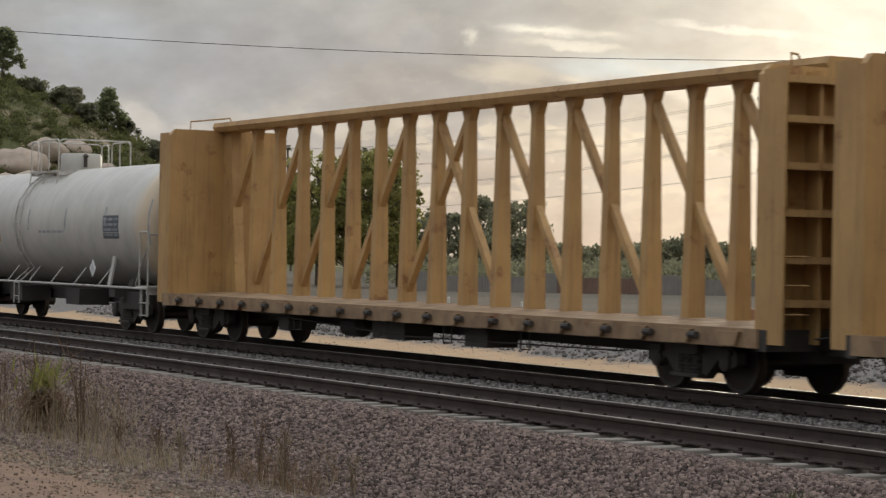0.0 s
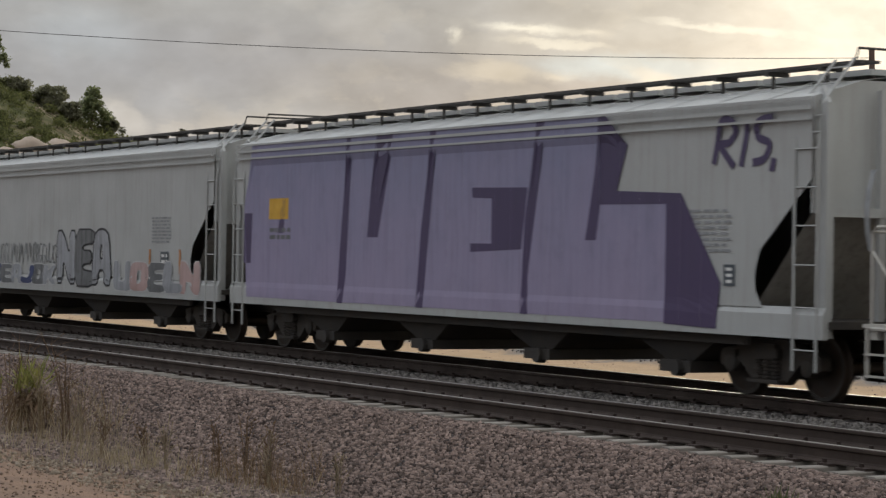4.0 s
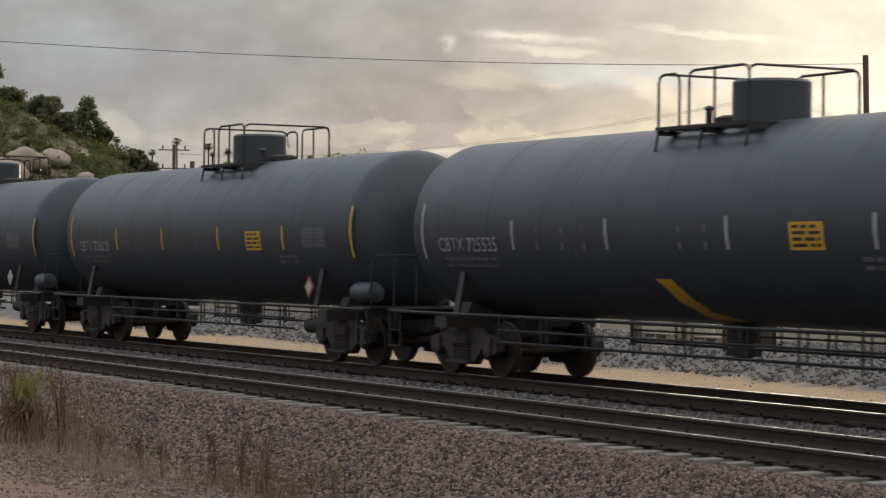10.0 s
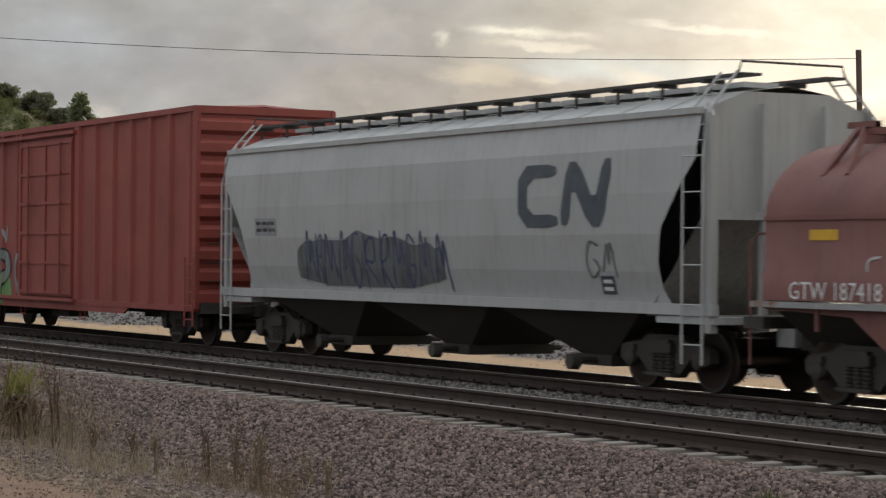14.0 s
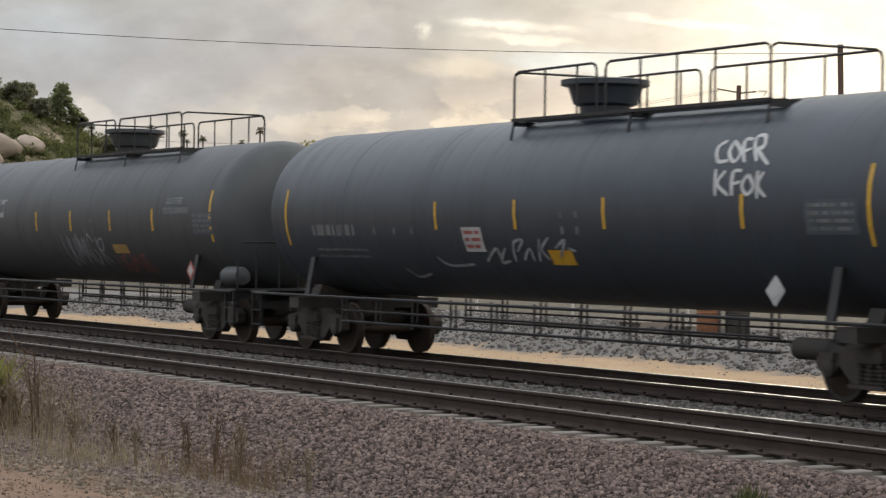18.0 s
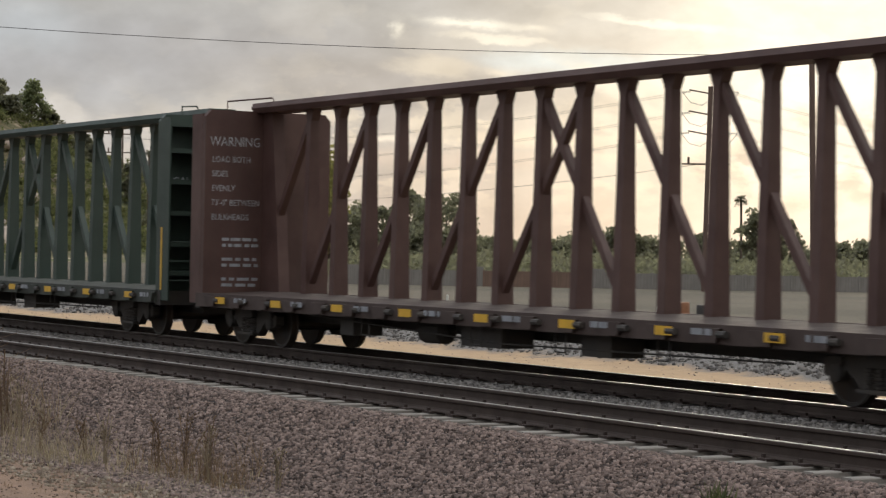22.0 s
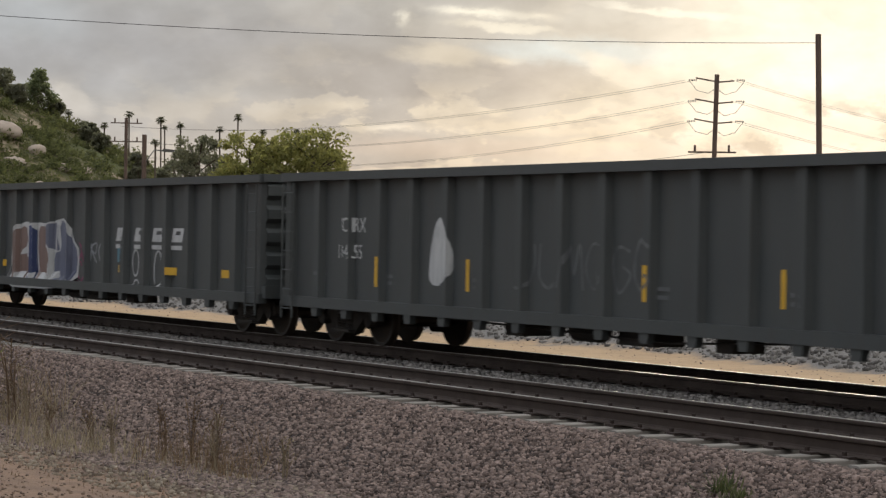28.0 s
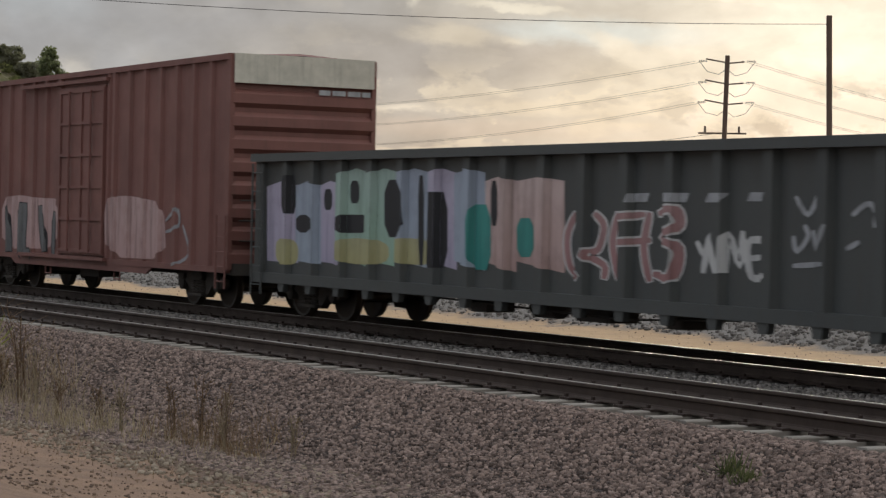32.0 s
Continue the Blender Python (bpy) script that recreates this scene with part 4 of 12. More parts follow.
        for e in (-0.62, 0.64):
            v.lathe([(top + 0.05, 0.05), (top + 0.32, 0.05), (top + 0.34, 0.09), (top + 0.4, 0.03)], "z", 10, (dome_x + e, -0.1, 0))
        part("relief_valve", v, MAT_CAST, car, smooth=True)
    if side_ladder is not None:
        arc = [math.radians(d) for d in (62, 45, 25, 0, -25, -45)]
        pa = [(side_ladder, -(r + 0.07) * math.cos(t), zc + (r + 0.07) * math.sin(t)) for t in arc] + [(side_ladder, -1.52, 1.06), (side_ladder, -1.52, 0.5)]
        pb = [(x + 0.42, y, z) for x, y, z in pa]
        ladder(car, pa, pb, 11, ladder_mat or pipe)
    # reflective stripes on the near side
    place = round_side(r, zc)
    for x in (stripes if stripes is not None else [-hl + 0.35 + (2 * hl - 0.7) * i / 6 for i in range(7)]):
        tall = abs(abs(x) - (hl - 0.35)) < 0.3
        z0, z1 = (2.05, 3.1) if tall else (2.42, 2.95)
        patch(car, "reflector_stripe", x - 0.045, x + 0.045, z0, z1, place, stripe_mat or MAT_GLOW_YELLOW, "upright reflective stripe")
    return car, half, place


# ---- covered hoppers ----
MAT_HOPPER_END = material("hopper_end_grimy_grey", (0.36, 0.35, 0.33), 0.7, second=(0.27, 0.26, 0.24), scale=1.2, streak=0.4)


def hopper_car(label, group, rear, front, paint, round_wall=False, dark=None, under=None, bays=4, light_under=False):
    """Curved or straight sided covered hopper with sloped end sheets, roof walk and outlet gates."""
    car, half = car_base("covered_hopper", label, group, rear, front, 2.2)
    hl = half - 0.45                               # side sheets end here at sill height
    w, eave, ridge, sill = 1.58, 4.06 if round_wall else 4.10, 4.44, 0.90
    side_sheet = dark or MAT_HOPPER_END
    under = under or MAT_UNDER
    up = hl - 0.18                                 # side length at the eave
    cut = 1.24                                     # how far the slope sheet reaches in
    shape = ((1.28, 0.98), (1.5, 1.13), (1.75, 1.15), (2.05, 1.05), (3.0, 0.0), (9.0, 0.0)) if not round_wall else ((1.28, 0.80), (1.5, 0.93), (1.9, 0.96), (2.4, 0.82), (3.0, 0.36), (3.4, 0.0), (9.0, 0.0))

    def inset(z):
        for (a, p), (b, q) in zip(shape, shape[1:]):
            if a <= z <= b:
                return p + (q - p) * (z - a) / (b - a)
        return shape[0][1]
    levels = [z for z, _ in shape[:-1]]

    if round_wall:
        wall = [(-1.40, 1.28), (-1.52, 1.75), (-1.60, 2.3), (-1.62, 2.9), (-1.60, 3.55), (-1.50, 4.06)]
    else:
        wall = [(-w, 1.28), (-w, 3.80), (-w + 0.03, eave)]
    # side wall: its ends slant inwards below mid height
    for side in (1, -1):
        s = Shape()
        n = 24
        for (y0, z0), (y1, z1) in zip(wall, wall[1:]):
            stops = [z0] + [q for q in levels if z0 < q < z1] + [z1]
            for lo, hi in zip(stops, stops[1:]):
                ya, yb = (y0 + (y1 - y0) * (q - z0) / (z1 - z0) for q in (lo, hi))
                ea, eb = up - ALONG * inset(lo), up - ALONG * inset(hi)
                for i in range(n):
                    ua, ub = -1 + 2 * i / n, -1 + 2 * (i + 1) / n
                    s.add([(ua * ea, side * ya, lo), (ub * ea, side * ya, lo), (ub * eb, side * yb, hi), (ua * eb, side * yb, hi)], [(0, 1, 2, 3)])
        part("side_wall", s, paint, car, smooth=True)
        # bands under the eave
        if not round_wall:
            q = Shape()
            for z, h in ((3.78, 0.035), (3.92, 0.05), (4.05, 0.035)):
                q.box(-up, up, side * (w + 0.035) - 0.03, side * (w + 0.035) + 0.0, z, z + h)
            part("eave_rib", q, paint, car)
        else:
            part("eave_angle", Shape().box(-up, up, side * 1.52 - 0.04, side * 1.52 + 0.04, 4.0, 4.09), paint, car)
        # side sill
        y = side * (w if not round_wall else 1.5)
        if round_wall:
            s = Shape().prism([(y - side * 0.1, 1.14), (y + side * 0.03, 1.14), (y + side * 0.03, 1.30), (y - side * 0.1, 1.30)], -hl - 0.1, hl + 0.1)
        else:
            s = Shape().prism([(y - side * 0.06, 0.88), (y + side * 0.02, 0.88), (y + side * 0.02, 1.2), (y - side * 0.03, 1.3), (y - side * 0.08, 1.3)], -hl - 0.12, hl + 0.12)
        part("side_sill", s, paint, car)
    # roof with hatches and running board
    rw = 1.48 if round_wall else 1.55
    s = Shape().sheet([(-rw, eave), (-0.75, ridge - 0.10), (0.0, ridge), (0.75, ridge - 0.10), (rw, eave)], -up, up)
    part("roof", s, paint, car, smooth=True)
    q = Shape()
    k = -up + 0.9
    while k < up - 0.5:
        q.sheet([(-rw + 0.02, eave + 0.03), (-0.75, ridge - 0.06), (0.0, ridge + 0.04), (0.75, ridge - 0.06), (rw - 0.02, eave + 0.03)], k - 0.035, k + 0.035)
        k += 1.22
    part("roof_rib", q, paint, car)
    k = -up + 0.6
    while k < up - 0.7:
        part("hatch_cover", Shape().box(k, k + 1.15, -0.32, 0.32, ridge + 0.02, ridge + 0.1), paint, car)
        k += 1.3
    for side in (-1, 1):
        q = Shape()
        for yy in (0.62, 0.74, 0.86):
            q.box(-hl + 0.05, hl - 0.05, side * yy - 0.045, side * yy + 0.045, 4.56, 4.60)
        k = -hl + 0.2
        while k < hl:
            q.box(k - 0.03, k + 0.03, side * 0.74 - 0.2, side * 0.74 + 0.2, 4.50, 4.56)
            q.beam((k, side * 0.80, 4.52), (k, side * 0.80, eave + (ridge - 0.1 - eave) * 0.93), 0.05, 0.03)
            k += 1.22
        part("running_board", q, MAT_ROOFWALK, car, "dark steel grating walkway along the roof")
    # ends: upper wall, slope sheet, posts, ladders, platforms
    for e in (-1, 1):
        x = e * up
        s = Shape().prism([(-rw, 2.55), (rw, 2.55), (rw, eave), (0.75, ridge - 0.1), (-0.75, ridge - 0.1), (-rw, eave)], min(x, x - e * 0.05), max(x, x - e * 0.05))
        part("end_wall", s, paint, car)
        s = Shape().add([(x, -rw, 2.58), (x, rw, 2.58), (x - e * (cut + 0.25), rw - 0.05, 1.1), (x - e * (cut + 0.25), -rw + 0.05, 1.1)], [(0, 1, 2, 3)])
        part("slope_sheet", s, side_sheet, car)
        xo = e * (hl - 0.02)
        for side in (-1, 1):
            q = Shape().box(xo - 0.07, xo + 0.07, side * 1.45 - 0.06, side * 1.45 + 0.06, 0.9, eave - 0.1)
            q.beam((xo, side * 1.45, eave - 0.12), (xo - e * 0.2, side * 1.38, eave + 0.1), 0.08, 0.05)
            part("corner_post", q, paint, car)
            part("end_post", Shape().box(xo - 0.05, xo + 0.05, side * 0.55 - 0.05, side * 0.55 + 0.05, 0.95, eave + 0.1), paint, car)
        part("end_beam", Shape().box(xo - 0.06, xo + 0.06, -1.5, 1.5, 2.5, 2.62), paint, car)
        q = Shape().box(min(xo - e * 1.3, xo + e * 0.12), max(xo - e * 1.3, xo + e * 0.12), -1.5, 1.5, 1.02, 1.12)
        q.box(min(xo, xo + e * 0.4), max(xo, xo + e * 0.4), -0.3, 0.3, 0.7, 1.05)
        part("end_platform", q, paint if round_wall else MAT_UNDER, car)
        for side in (-1, 1):
            xa = e * (hl - 0.02)
            xb = e * (hl - 0.52)
            ladder(car, [(xa, side * 1.6, 0.45), (xa, side * 1.6, 2.0), (xa, side * 1.6, 3.4), (xa - e * 0.05, side * 1.5, 4.0), (xa - e * 0.1, side * 0.95, 4.62)],
                   [(xb, side * 1.6, 0.45), (xb, side * 1.6, 2.0), (xb, side * 1.6, 3.4), (xb, side * 1.5, 4.0), (xb, side * 0.95, 4.62)], 11, paint)
        q = Shape().tube([(e * (hl - 0.1), -0.95, 4.6), (e * (hl - 0.1), -0.9, 4.76), (e * (hl - 0.1), 0.9, 4.76), (e * (hl - 0.1), 0.95, 4.6)], 0.02)
        part("roof_grab", q, MAT_ROOFWALK, car)
    # hopper bottoms
    for i in range(bays):
        c = (-1 + (2 * i + 1) / bays) * (hl - cut - 0.55)
        hw = (hl - cut - 0.55) / bays
        s = Shape()
        top_l, bot_l = hw * 0.99, 0.42 if round_wall else 0.30
        bw = 0.75 if round_wall else 1.18           # the straight-sided cars have troughs right across
        zb = 0.42
        s.add([(c - top_l, -1.42, 1.2), (c + top_l, -1.42, 1.2), (c + top_l, 1.42, 1.2), (c - top_l, 1.42, 1.2), (c - bot_l, -bw, zb), (c + bot_l, -bw, zb), (c + bot_l, bw, zb), (c - bot_l, bw, zb)],
              [(0, 1, 5, 4), (1, 2, 6, 5), (2, 3, 7, 6), (3, 0, 4, 7), (4, 5, 6, 7)])
        part("hopper_bay", s, under, car)
        g = Shape().box(c - bot_l - 0.1, c + bot_l + 0.1, -bw - 0.1, bw + 0.1, 0.27, 0.44)
        g.tube([(c + 0.1, -1.25, 0.36), (c + 0.1, 1.25, 0.36)], 0.05, 8)
        g.lathe([(-1.36, 0.12), (-1.2, 0.13)], "y", 12, (c + 0.1, 0, 0.34))
        part("outlet_gate", g, MAT_UNDER, car)
    if not round_wall:
        part("centre_sill", Shape().box(-hl, hl, -0.3, 0.3, 0.65, 1.0), MAT_UNDER, car)
        # added dark strip on the near side only, standing in for shade underneath
        part("side_skirt", Shape().box(-hl + 1.8, hl - 1.8, -1.42, -1.36, 0.74, 0.9), MAT_UNDER, car)
    def curved(x, z):
        for (ya, za), (yb, zb) in zip(wall, wall[1:]):
            if za <= z <= zb:
                return (x * ALONG, ya + (yb - ya) * (z - za) / (zb - za) - 0.012, z)
        return (x * ALONG, wall[0][0] - 0.012 if z < 2 else wall[-1][0] - 0.012, z)
    return car, half, curved if round_wall else flat_side(-w - 0.008)


MAT_ROOFWALK = material("walkway_grating", (0.08, 0.075, 0.07), 0.7, 0.3)


# ---- box cars ----
def box_profile(posts, y_in, y_out, half_post=0.07):
    """Depth of a ribbed side at x."""
    edges = []
    for p in posts:
        edges += [p - half_post - 0.05, p - half_post, p + half_post, p + half_post + 0.05]

    def depth(x):
        d = min((abs(x - p) for p in posts), default=9.0)
        if d <= half_post:
            return y_out
        if d >= half_post + 0.05:
            return y_in
        return y_out + (y_in - y_out) * (d - half_post) / 0.05
    return depth, edges


def box_car(label, group, rear, front, paint, roof_mat, end_top=None, top=5.1, pitch=0.62, door=(-1.6, 1.6), gap=0.75):
    car, half = car_base("box_car", label, group, rear, front, 2.95)
    hl = half - gap
    y_in, y_out = 1.54, 1.61
    z0, z1 = 0.82, top - 0.12
    posts = []
    pitch, door = pitch * ALONG, (door[0] * ALONG, door[1] * ALONG)
    k = -hl + 0.1
    while k < hl:
        if not (door[0] - 0.1 < k < door[1] + 0.1):
            posts.append(k)
        k += pitch
    posts += [door[0] - 0.12, door[1] + 0.12, hl - 0.08]
    posts = sorted(posts)
    depth, edges = box_profile(posts, y_in, y_out)
    for side in (-1, 1):
        xs = sorted(set([-hl, hl] + [x for x in edges if -hl < x < hl]))
        s = Shape()
        for a, b in zip(xs, xs[1:]):
            ya, yb = depth(a + 1e-5), depth(b - 1e-5)
            s.add([(a, side * ya, z0), (b, side * yb, z0), (b, side * yb, z1), (a, side * ya, z1)], [(0, 1, 2, 3)])
        part("side_wall", s, paint, car)
        q = Shape().box(-hl, hl, side * 1.575 - 0.05, side * 1.575 + 0.05, z1 - 0.02, z1 + 0.1)
        part("side_plate", q, paint, car)
        # fishbelly side sill
        q = Shape().prism([(-hl + 3.6, 0.86), (-hl + 4.2, 0.62), (hl - 4.2, 0.62), (hl - 3.6, 0.86)], side * 1.56 - 0.03, side * 1.56 + 0.03, "y")
        q.box(-hl, hl, side * 1.56 - 0.045, side * 1.56 + 0.045, 0.76, 0.88)
        part("side_sill", q, paint, car)
        # plug door with frame, bars and panels
        d = Shape().box(door[0], door[1], side * 1.60 - 0.03, side * 1.60 + 0.03, z0 + 0.12, z1 - 0.25)
        dp = part("door", d, paint, car)
        y = side * 1.645
        nrow = 5
        for i in range(nrow + 1):
            zz = z0 + 0.2 + (z1 - z0 - 0.55) * i / nrow
            part("door_bar", Shape().box(door[0] + 0.05, door[1] - 0.05, y - 0.02, y + 0.02, zz - 0.035, zz + 0.035), paint, dp)
        for xx in (door[0] + 0.06, (door[0] + door[1]) / 2, door[1] - 0.06):
            part("door_post", Shape().box(xx - 0.04, xx + 0.04, y - 0.022, y + 0.022, z0 + 0.15, z1 - 0.3), paint, dp)
        for xx in (door[0] + 0.75, door[1] - 0.75):
            part("lock_rod", Shape().tube([(xx, side * 1.69, z0 + 0.18), (xx, side * 1.69, z1 - 0.35)], 0.025), paint, dp)
        for zz in (z0 + 0.04, z1 - 0.14):
            part("door_track", Shape().box(door[0] - 2.6, door[1] + 0.2, side * 1.66 - 0.05, side * 1.66 + 0.05, zz - 0.04, zz + 0.04), paint, car)
        for e in (-1, 1):
            x = e * (hl - 0.12)
            hi = 1.9 if e > 0 else 2.1
            ladder(car, [(x - 0.22, side * 1.68, 0.45), (x - 0.22, side * 1.68, hi)], [(x + 0.22, side * 1.68, 0.45), (x + 0.22, side * 1.68, hi)], 5, paint)
    # roof with cross ridges
    s = Shape()
    n = int(2 * hl / 1.15)
    xs, zs = [], []
    for i in range(n):
        a = -hl + 2 * hl * i / n
        b = -hl + 2 * hl * (i + 1) / n
        for t, h in ((0.0, 0.0), (0.35, 0.0), (0.45, 0.05), (0.9, 0.05)):
            xs.append(a + (b - a) * t)
            zs.append(h)
    xs.append(hl)
    zs.append(0.0)
    for (a, ha), (b, hb) in zip(zip(xs, zs), list(zip(xs, zs))[1:]):
        s.add([(x, y, z) for x, h in ((a, ha), (b, hb)) for y, z in ((-1.6, top - 0.09 + h), (0, top + 0.0 + h), (1.6, top - 0.09 + h))], [(0, 3, 4, 1), (1, 4, 5, 2)])
    part("roof", s, roof_mat, car)
    # corrugated ends
    for e in (-1, 1):
        pts = [(e * hl, z0)]
        rows = 9
        for i in range(rows):
            a = z0 + (z1 - z0 - 0.1) * i / rows
            h = (z1 - z0 - 0.1) / rows
            pts += [(e * hl, a + h * 0.1), (e * (hl + 0.09), a + h * 0.3), (e * (hl + 0.09), a + h * 0.7), (e * hl, a + h * 0.9)]
        pts.append((e * hl, z1))
        part("end_wall", Shape().sheet(pts, -1.57, 1.57, "y"), paint, car)
        for side in (-1, 1):
            part("corner_post", Shape().box(min(e * hl, e * (hl + 0.08)), max(e * hl, e * (hl + 0.08)), side * 1.57 - 0.05, side * 1.57 + 0.05, z0, z1 + 0.08), paint, car)
        part("end_plate", Shape().box(min(e * hl, e * (hl + 0.06)), max(e * hl, e * (hl + 0.06)), -1.6, 1.6, z1 - 0.06, z1 + 0.1), paint, car)
        if end_top:
            part("end_panel", Shape().box(min(e * (hl + 0.1), e * (hl + 0.12)), max(e * (hl + 0.1), e * (hl + 0.12)), -1.55, 1.55, top - 0.6, top - 0.02), end_top, car, "pale painted panel at the top of the end")
        q = Shape().box(min(e * (hl - 0.3), e * (hl + 0.15)), max(e * (hl - 0.3), e * (hl + 0.15)), -1.5, 1.5, 0.72, 0.95)
        q.box(min(e * hl, e * (hl + 0.35)), max(e * hl, e * (hl + 0.35)), -0.28, 0.28, 0.66, 1.0)
        for zz in (1.4, 1.8, 2.2):
            q.tube([(e * (hl + 0.14), -1.4, zz), (e * (hl + 0.14), -0.9, zz)], 0.015, 5)
        part("end_sill", q, MAT_UNDER, car)
    part("underframe", Shape().box(-hl, hl, -0.3, 0.3, 0.6, 0.9).box(-hl, hl, -1.5, 1.5, 0.8, 0.9).box(-1.0, 0.2, -1.1, -0.6, 0.42, 0.8).box(1.2, 1.9, 0.5, 1.1, 0.45, 0.8), MAT_UNDER, car)
    for x in (-2.1, 2.3):
        part("step_iron", Shape().tube([(x, -1.56, 0.7), (x, -1.56, 0.45), (x + 0.35, -1.56, 0.45), (x + 0.35, -1.56, 0.7)], 0.02), paint, car)
    return car, half, (lambda x, z: (x * ALONG, -depth(x * ALONG) - 0.006, z)), [x / ALONG for x in edges]


# ---- gondolas ----
def gondola_car(label, group, rear, front, paint, load_mat=None, top=3.0, pitch=1.145):
    car, half = car_base("gondola", label, group, rear, front, 2.05)
    hl = half - 0.5
    z0, z1 = 0.80, top
    y_in, y_out = 1.46, 1.58
    n = int(round((2 * hl - 0.3) / pitch))
    posts = [-hl + 0.15 + (2 * hl - 0.3) * i / n for i in range(n + 1)]
    foot = Shape().prism([(-0.13, 0.02), (0.13, 0.02), (0.09, -0.15), (-0.09, -0.15)], -0.07, 0.05, "y").mesh("post_foot", paint)
    depth, edges = box_profile(posts, y_in, y_out, 0.10)
    for side in (-1, 1):
        xs = sorted(set([-hl, hl] + [x for x in edges if -hl < x < hl]))
        s = Shape()
        for a, b in zip(xs, xs[1:]):
            ya, yb = depth(a + 1e-5), depth(b - 1e-5)
            s.add([(a, side * ya, z0), (b, side * yb, z0), (b, side * yb, z1), (a, side * ya, z1)], [(0, 1, 2, 3)])
        s.add([(-hl, side * 1.42, z0), (hl, side * 1.42, z0), (hl, side * 1.42, z1), (-hl, side * 1.42, z1)], [(0, 1, 2, 3)])
        part("side_wall", s, paint, car)
        part("top_chord", Shape().box(-hl - 0.04, hl + 0.04, side * 1.54 - 0.12, side * 1.54 + 0.08, z1 - 0.06, z1 + 0.09), paint, car)
        part("side_sill", Shape().box(-hl, hl, side * 1.53 - 0.09, side * 1.53 + 0.07, z0 - 0.16, z0 + 0.03), paint, car)
        for x in posts[1:-1]:
            part("post_foot", foot, None, car, at=(x, side * 1.53, z0 - 0.16))
        for e in (-1, 1):
            x = e * (hl - 0.3)
            ladder(car, [(x - 0.22, side * 1.66, 0.42), (x - 0.22, side * 1.66, z1 - 0.1)], [(x + 0.22, side * 1.66, 0.42), (x + 0.22, side * 1.66, z1 - 0.1)], 7, paint)
    for e in (-1, 1):
        pts = [(e * hl, z0)]
        rows = 5
        for i in range(rows):
            a = z0 + (z1 - z0) * i / rows
            h = (z1 - z0) / rows
            pts += [(e * hl, a + h * 0.12), (e * (hl + 0.1), a + h * 0.3), (e * (hl + 0.1), a + h * 0.7), (e * hl, a + h * 0.88)]
        pts.append((e * hl, z1))
        part("end_wall", Shape().sheet(pts, -1.5, 1.5, "y"), paint, car)
        part("end_chord", Shape().box(min(e * (hl - 0.1), e * (hl + 0.1)), max(e * (hl - 0.1), e * (hl + 0.1)), -1.6, 1.6, z1 - 0.05, z1 + 0.1), paint, car)
        q = Shape().box(min(e * hl, e * (hl + 0.4)), max(e * hl, e * (hl + 0.4)), -0.28, 0.28, 0.66, 1.0)
        q.box(min(e * (hl - 0.1), e * (hl + 0.14)), max(e * (hl - 0.1), e * (hl + 0.14)), -1.55, 1.55, 0.74, 0.98)
        part("end_sill", q, paint, car)
    part("floor", Shape().box(-hl, hl, -1.42, 1.42, 0.9, 1.0), MAT_UNDER, car)
    q = Shape().box(-hl, hl, -0.3, 0.3, 0.55, 0.9)
    for x, a in ((-2.6, 0.5), (0.6, 0.9), (3.0, 0.4)):
        q.box(x, x + a, -1.25, -0.7, 0.42, 0.8)
    q.lathe([(-0.9, 0.02), (-0.86, 0.2), (-0.2, 0.2), (-0.1, 0.02)], "x", 14, (0, -1.0, 0.6))
    q.tube([(-4.6, -1.3, 0.62), (2.0, -1.3, 0.5), (4.8, -1.3, 0.62)], 0.018, 5)
    part("underframe", q, MAT_UNDER, car)
    return car, half, (lambda x, z: (x * ALONG, -depth(x * ALONG) - 0.006, z)), [x / ALONG for x in edges], posts


